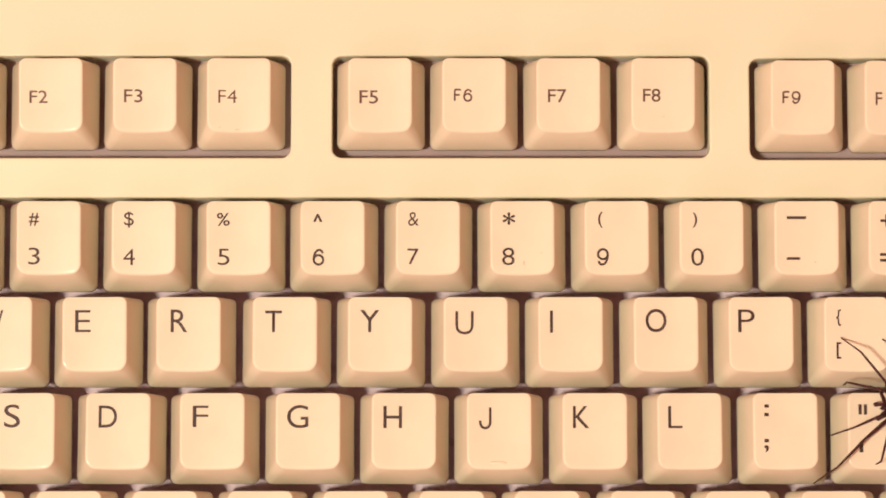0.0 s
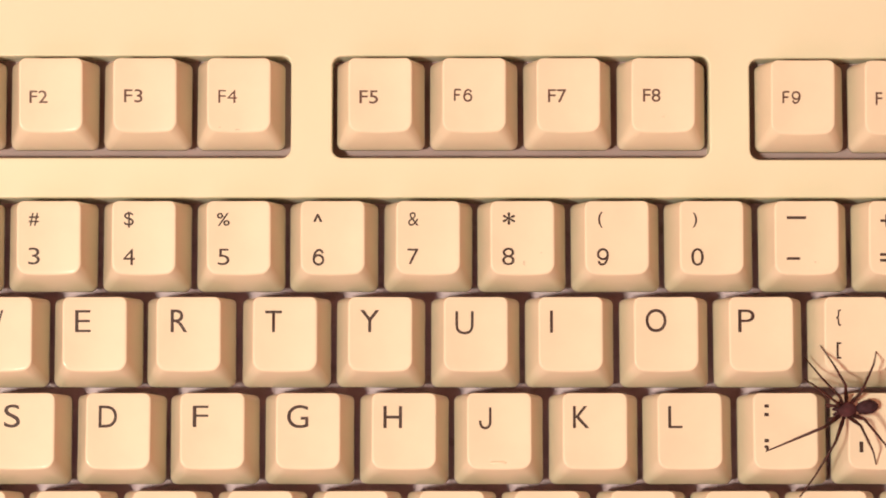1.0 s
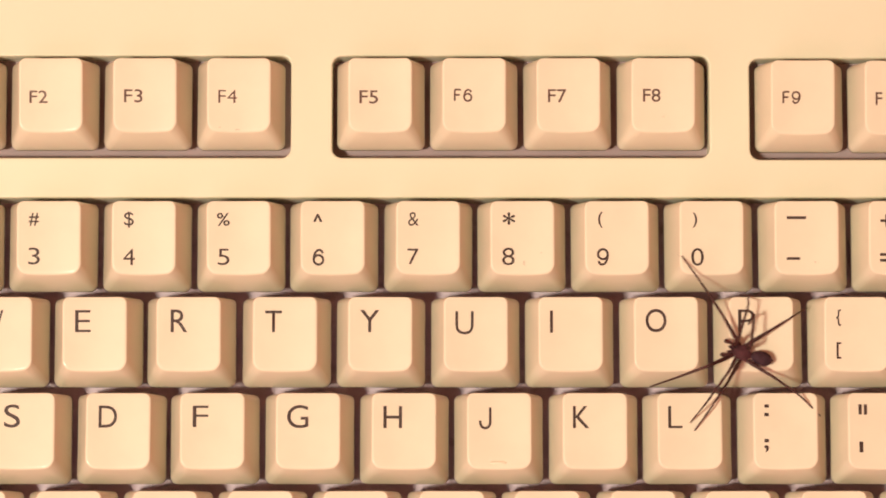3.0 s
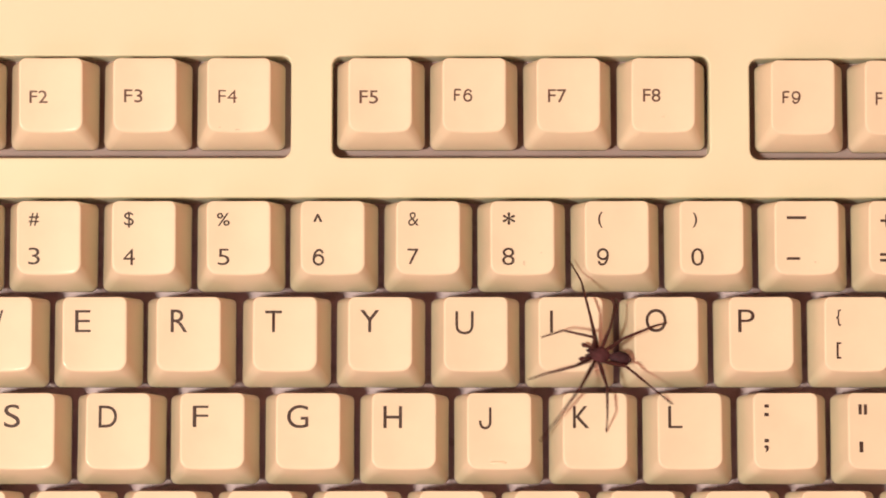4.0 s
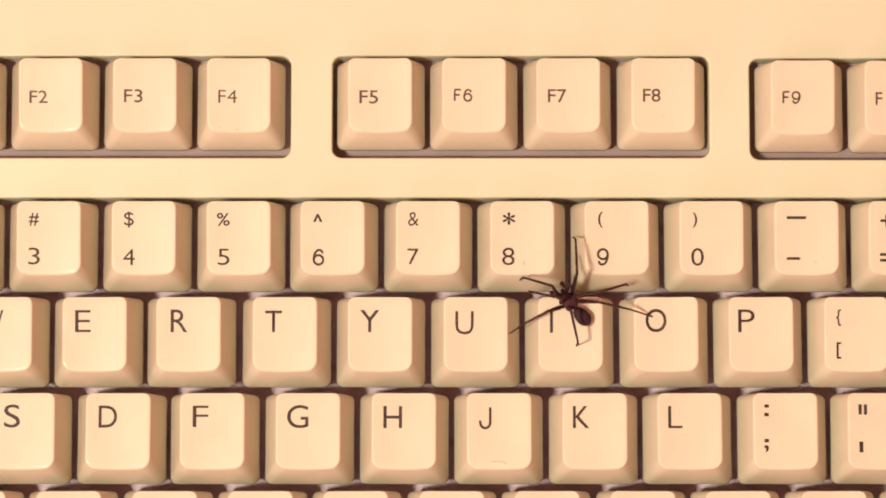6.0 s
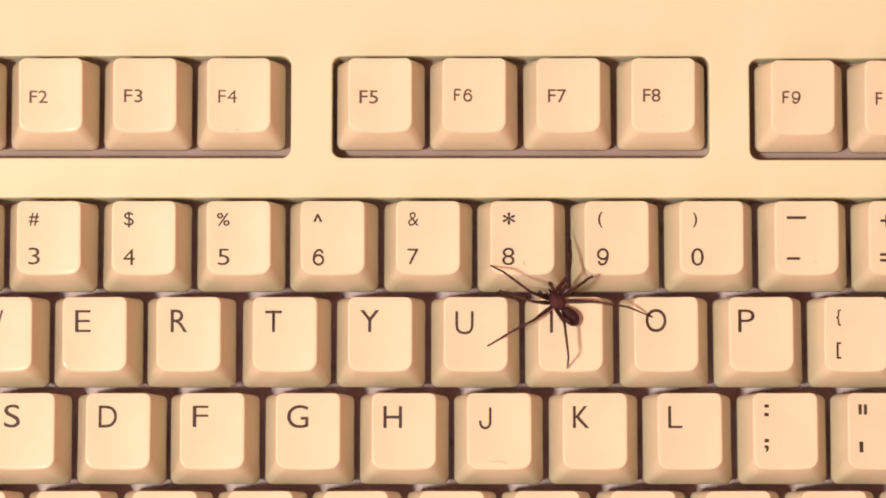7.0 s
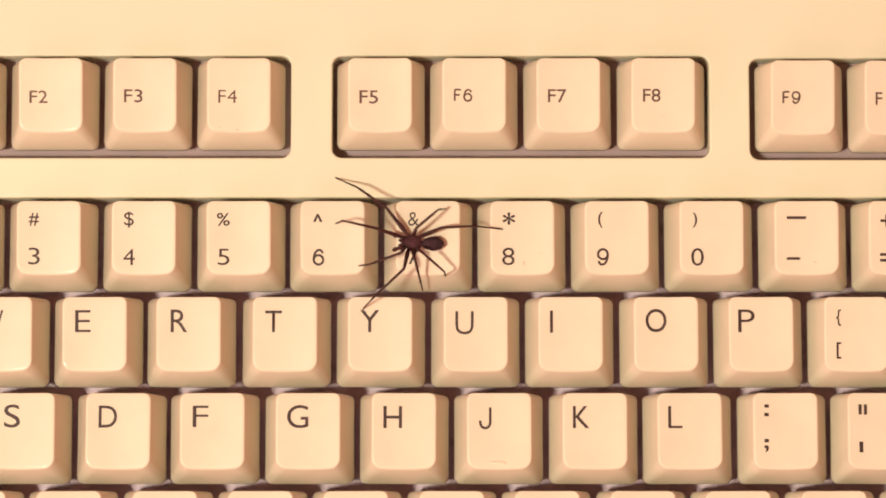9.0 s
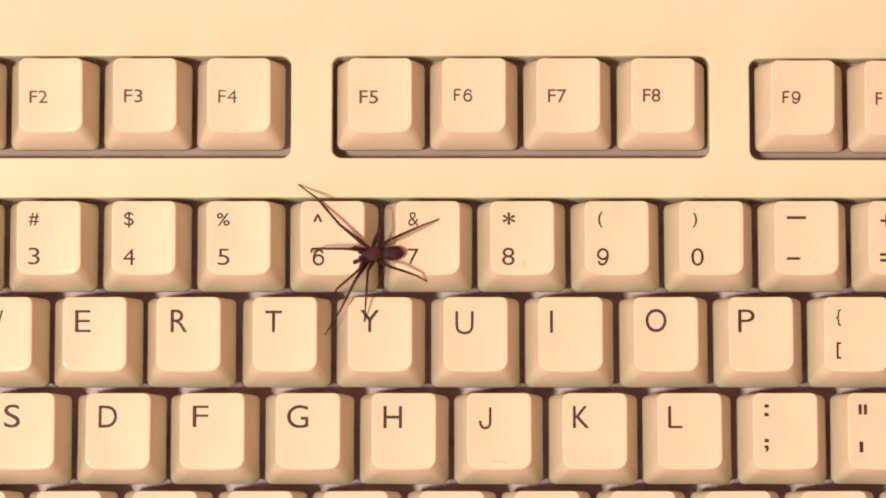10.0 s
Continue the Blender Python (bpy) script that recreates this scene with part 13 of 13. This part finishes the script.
    walk(foot, (
        (0.000, pose(0.00639, -0.00022, -0.00670, -108.4, 74.6, -117.9)),
        (0.133, pose(0.00564, 0.00007, -0.00664, -151.1, 75.7, -155.2)),
        (0.300, pose(0.00471, 0.00042, -0.00644, 169.2, 68.5, 171.3)),
        (0.400, pose(0.00454, 0.00021, -0.00640, 177.0, 62.5, 177.8)),
        (0.500, pose(0.00436, -0.00002, -0.00635, -177.7, 56.1, -178.4)),
        (0.800, pose(0.00601, 0.00239, -0.00624, 151.2, 26.6, 172.1)),
        (0.900, pose(0.00648, 0.00158, -0.00651, 160.1, 37.4, 172.4)),
        (1.000, pose(0.00694, 0.00074, -0.00664, 170.8, 48.3, 175.4)),
        (1.200, pose(0.00860, 0.00312, -0.00554, 140.6, 54.8, 160.8)),
        (1.400, pose(0.00695, 0.00195, -0.00639, 149.6, 42.3, 167.1)),
        (1.500, pose(0.00801, 0.00188, -0.00625, 161.5, 33.1, 176.6)),
        (1.533, pose(0.00747, 0.00214, -0.00627, 159.7, 31.3, 175.8)),
        (1.600, pose(0.00639, 0.00263, -0.00616, 156.1, 27.8, 173.9)),
        (1.700, pose(0.00704, 0.00301, -0.00596, 152.1, 26.1, 175.7)),
        (1.800, pose(0.00765, 0.00339, -0.00566, 148.5, 24.8, 178.4)),
        (2.000, pose(0.00778, 0.00378, -0.00538, 145.1, 28.7, 176.6)),
        (2.100, pose(0.00830, 0.00407, -0.00501, 139.7, 33.3, 175.5)),
        (2.200, pose(0.00876, 0.00434, -0.00458, 134.1, 37.9, 174.1)),
        (2.333, pose(0.00997, 0.00319, -0.00476, 143.4, 49.1, 170.7)),
        (2.500, pose(0.01129, 0.00155, -0.00442, 156.3, 64.1, 169.2)),
        (2.600, pose(0.00957, 0.00153, -0.00576, 167.4, 50.7, 175.5)),
        (2.700, pose(0.00751, 0.00148, -0.00646, 175.0, 36.9, 178.5)),
        (2.800, pose(0.00710, 0.00047, -0.00666, 177.2, 26.6, 179.4)),
        (2.900, pose(0.00683, 0.00143, -0.00654, 173.8, -3.3, -179.3)),
        (3.000, pose(0.00477, 0.00235, -0.00603, 169.4, -13.0, -177.9)),
        (3.100, pose(0.00538, 0.00050, -0.00659, 177.3, -3.3, -179.7)),
        (3.200, pose(0.00648, -0.00037, -0.00669, -177.5, 13.4, -179.9)),
        (3.300, pose(0.00721, -0.00046, -0.00665, -175.8, 18.6, -179.6)),
        (3.400, pose(0.00679, 0.00094, -0.00663, 178.9, -7.1, -179.8)),
        (3.500, pose(0.00501, 0.00285, -0.00588, 169.9, -8.8, -178.4)),
        (3.600, pose(0.00487, 0.00097, -0.00643, 177.4, -10.6, -179.5)),
        (3.700, pose(0.00532, -0.00080, -0.00655, -173.1, -3.7, 179.2)),
        (3.800, pose(0.00631, -0.00344, -0.00575, -147.8, 12.7, -179.2)),
        (3.900, pose(0.00784, -0.00223, -0.00617, -155.2, 37.0, -173.2)),
        (4.000, pose(0.00937, -0.00092, -0.00598, -160.6, 62.6, -168.8)),
        (4.100, pose(0.00947, -0.00076, -0.00596, -144.5, 76.8, -151.6)),
        (4.200, pose(0.00957, -0.00060, -0.00593, -55.8, 82.2, -62.0)),
        (4.300, pose(0.01025, -0.00019, -0.00555, -38.0, 84.2, -41.7)),
        (4.400, pose(0.01086, 0.00023, -0.00508, -11.1, 85.0, -12.2)),
        (4.500, pose(0.01179, -0.00055, -0.00407, -26.7, 76.4, -35.3)),
        (4.600, pose(0.01294, -0.00161, -0.00093, -25.4, 67.7, -50.1)),
        (4.700, pose(0.01238, -0.00146, -0.00287, -33.8, 71.3, -52.0)),
        (4.800, pose(0.01126, -0.00126, -0.00455, -41.7, 75.7, -54.0)),
        (4.900, pose(0.01146, -0.00097, -0.00439, -75.7, 80.9, -87.0)),
        (5.000, pose(0.01165, -0.00067, -0.00423, -127.5, 79.8, -138.0)),
        (5.100, pose(0.01224, -0.00046, -0.00342, -113.1, 83.7, -121.7)),
        (5.200, pose(0.01270, -0.00024, -0.00253, -70.0, 86.0, -76.5)),
        (5.400, pose(0.01306, -0.00097, -0.00096, -55.2, 81.2, -71.6)),
        (5.500, pose(0.01302, -0.00124, -0.00095, -42.4, 77.6, -62.0)),
        (5.600, pose(0.01164, -0.00116, -0.00413, -81.0, 79.3, -95.0)),
        (5.700, pose(0.00885, -0.00099, -0.00619, -120.4, 77.9, -129.3)),
        (5.800, pose(0.00911, -0.00048, -0.00615, -145.9, 82.0, -149.3)),
        (5.867, pose(0.00927, -0.00039, -0.00609, -148.4, 83.1, -151.1)),
        (5.900, pose(0.00935, -0.00035, -0.00605, -149.9, 83.6, -152.3)),
        (6.000, pose(0.00946, -0.00030, -0.00600, -134.1, 86.4, -136.5)),
        (6.100, pose(0.00976, -0.00028, -0.00585, -83.4, 87.6, -85.6)),
        (6.200, pose(0.01006, -0.00026, -0.00567, -34.7, 86.1, -36.9)),
        (6.300, pose(0.01035, -0.00026, -0.00548, -22.5, 84.4, -24.6)),
        (6.400, pose(0.01061, -0.00025, -0.00528, -20.7, 83.7, -22.7)),
        (6.500, pose(0.01074, -0.00024, -0.00518, -12.7, 81.3, -14.8)),
        (6.600, pose(0.01102, -0.00023, -0.00494, -8.4, 78.1, -10.5)),
        (6.700, pose(0.01130, -0.00021, -0.00466, -5.9, 74.5, -8.0)),
        (6.800, pose(0.01172, -0.00039, -0.00418, -16.6, 68.5, -25.5)),
        (7.000, pose(0.01276, -0.00069, -0.00227, -10.4, 58.5, -23.0)),
        (7.200, pose(0.01229, -0.00275, -0.00196, -12.1, 41.3, -41.5)),
        (7.333, pose(0.00929, -0.00329, -0.00513, -50.2, 59.4, -80.4)),
        (7.500, pose(0.00392, -0.00313, -0.00533, -107.2, 46.0, -140.3)),
        (7.600, pose(0.00465, -0.00277, -0.00581, -136.0, 41.3, -164.7)),
        (7.700, pose(0.00535, -0.00219, -0.00623, -156.6, 27.7, -178.5)),
        (7.733, pose(0.00533, -0.00135, -0.00646, -164.8, 26.8, -179.0)),
        (7.800, pose(0.00511, 0.00037, -0.00654, 179.0, 24.9, 179.9)),
        (7.900, pose(0.00601, 0.00138, -0.00654, 167.4, 27.9, 179.2)),
        (8.000, pose(0.00683, 0.00245, -0.00623, 155.6, 30.7, 178.3)),
        (8.100, pose(0.00630, 0.00088, -0.00664, 164.9, 38.3, 174.7)),
        (8.200, pose(0.00558, -0.00078, -0.00659, 178.0, 46.6, 178.8)),
        (8.300, pose(0.00606, -0.00068, -0.00665, -176.0, 59.6, -177.2)),
        (8.400, pose(0.00655, -0.00059, -0.00667, -163.0, 72.0, -166.1)),
        (8.433, pose(0.00716, -0.00086, -0.00661, -142.8, 75.6, -148.5)),
        (8.500, pose(0.00832, -0.00142, -0.00629, -88.2, 75.7, -99.3)),
        (8.533, pose(0.00838, -0.00093, -0.00636, -154.0, 66.0, -162.4)),
        (8.600, pose(0.00841, 0.00017, -0.00642, -179.9, 24.6, -180.0)),
        (8.700, pose(0.00882, -0.00011, -0.00629, -177.5, 51.5, -178.9)),
        (8.800, pose(0.00921, -0.00039, -0.00612, -166.5, 78.1, -168.8)),
        (8.900, pose(0.00997, -0.00096, -0.00565, -63.9, 80.8, -71.7)),
        (9.000, pose(0.01061, -0.00153, -0.00507, -31.4, 66.7, -45.0)),
        (9.100, pose(0.00873, -0.00162, -0.00611, -156.5, 65.5, -164.1)),
        (9.200, pose(0.00662, -0.00170, -0.00648, -177.3, 25.1, -179.2)),
        (9.300, pose(0.00693, -0.00085, -0.00663, -179.6, 26.1, -179.9)),
        (9.400, pose(0.00724, 0.00003, -0.00666, 178.1, 27.0, 179.5)),
        (9.467, pose(0.00684, -0.00157, -0.00650, -159.5, 33.0, -172.3)),
        (9.500, pose(0.00662, -0.00233, -0.00628, -147.3, 34.5, -166.2)),
        (9.533, pose(0.00669, -0.00177, -0.00646, -151.4, 38.1, -166.9)),
        (9.600, pose(0.00680, -0.00063, -0.00666, -160.6, 45.4, -169.7)),
        (9.700, pose(0.00852, -0.00054, -0.00636, -157.5, 59.9, -166.0)),
        (9.800, pose(0.01010, -0.00045, -0.00563, -147.6, 74.0, -155.4)),
        (10.000, pose(0.00840, 0.00045, -0.00641, 164.9, 65.5, 169.6)),
    ))


motions()
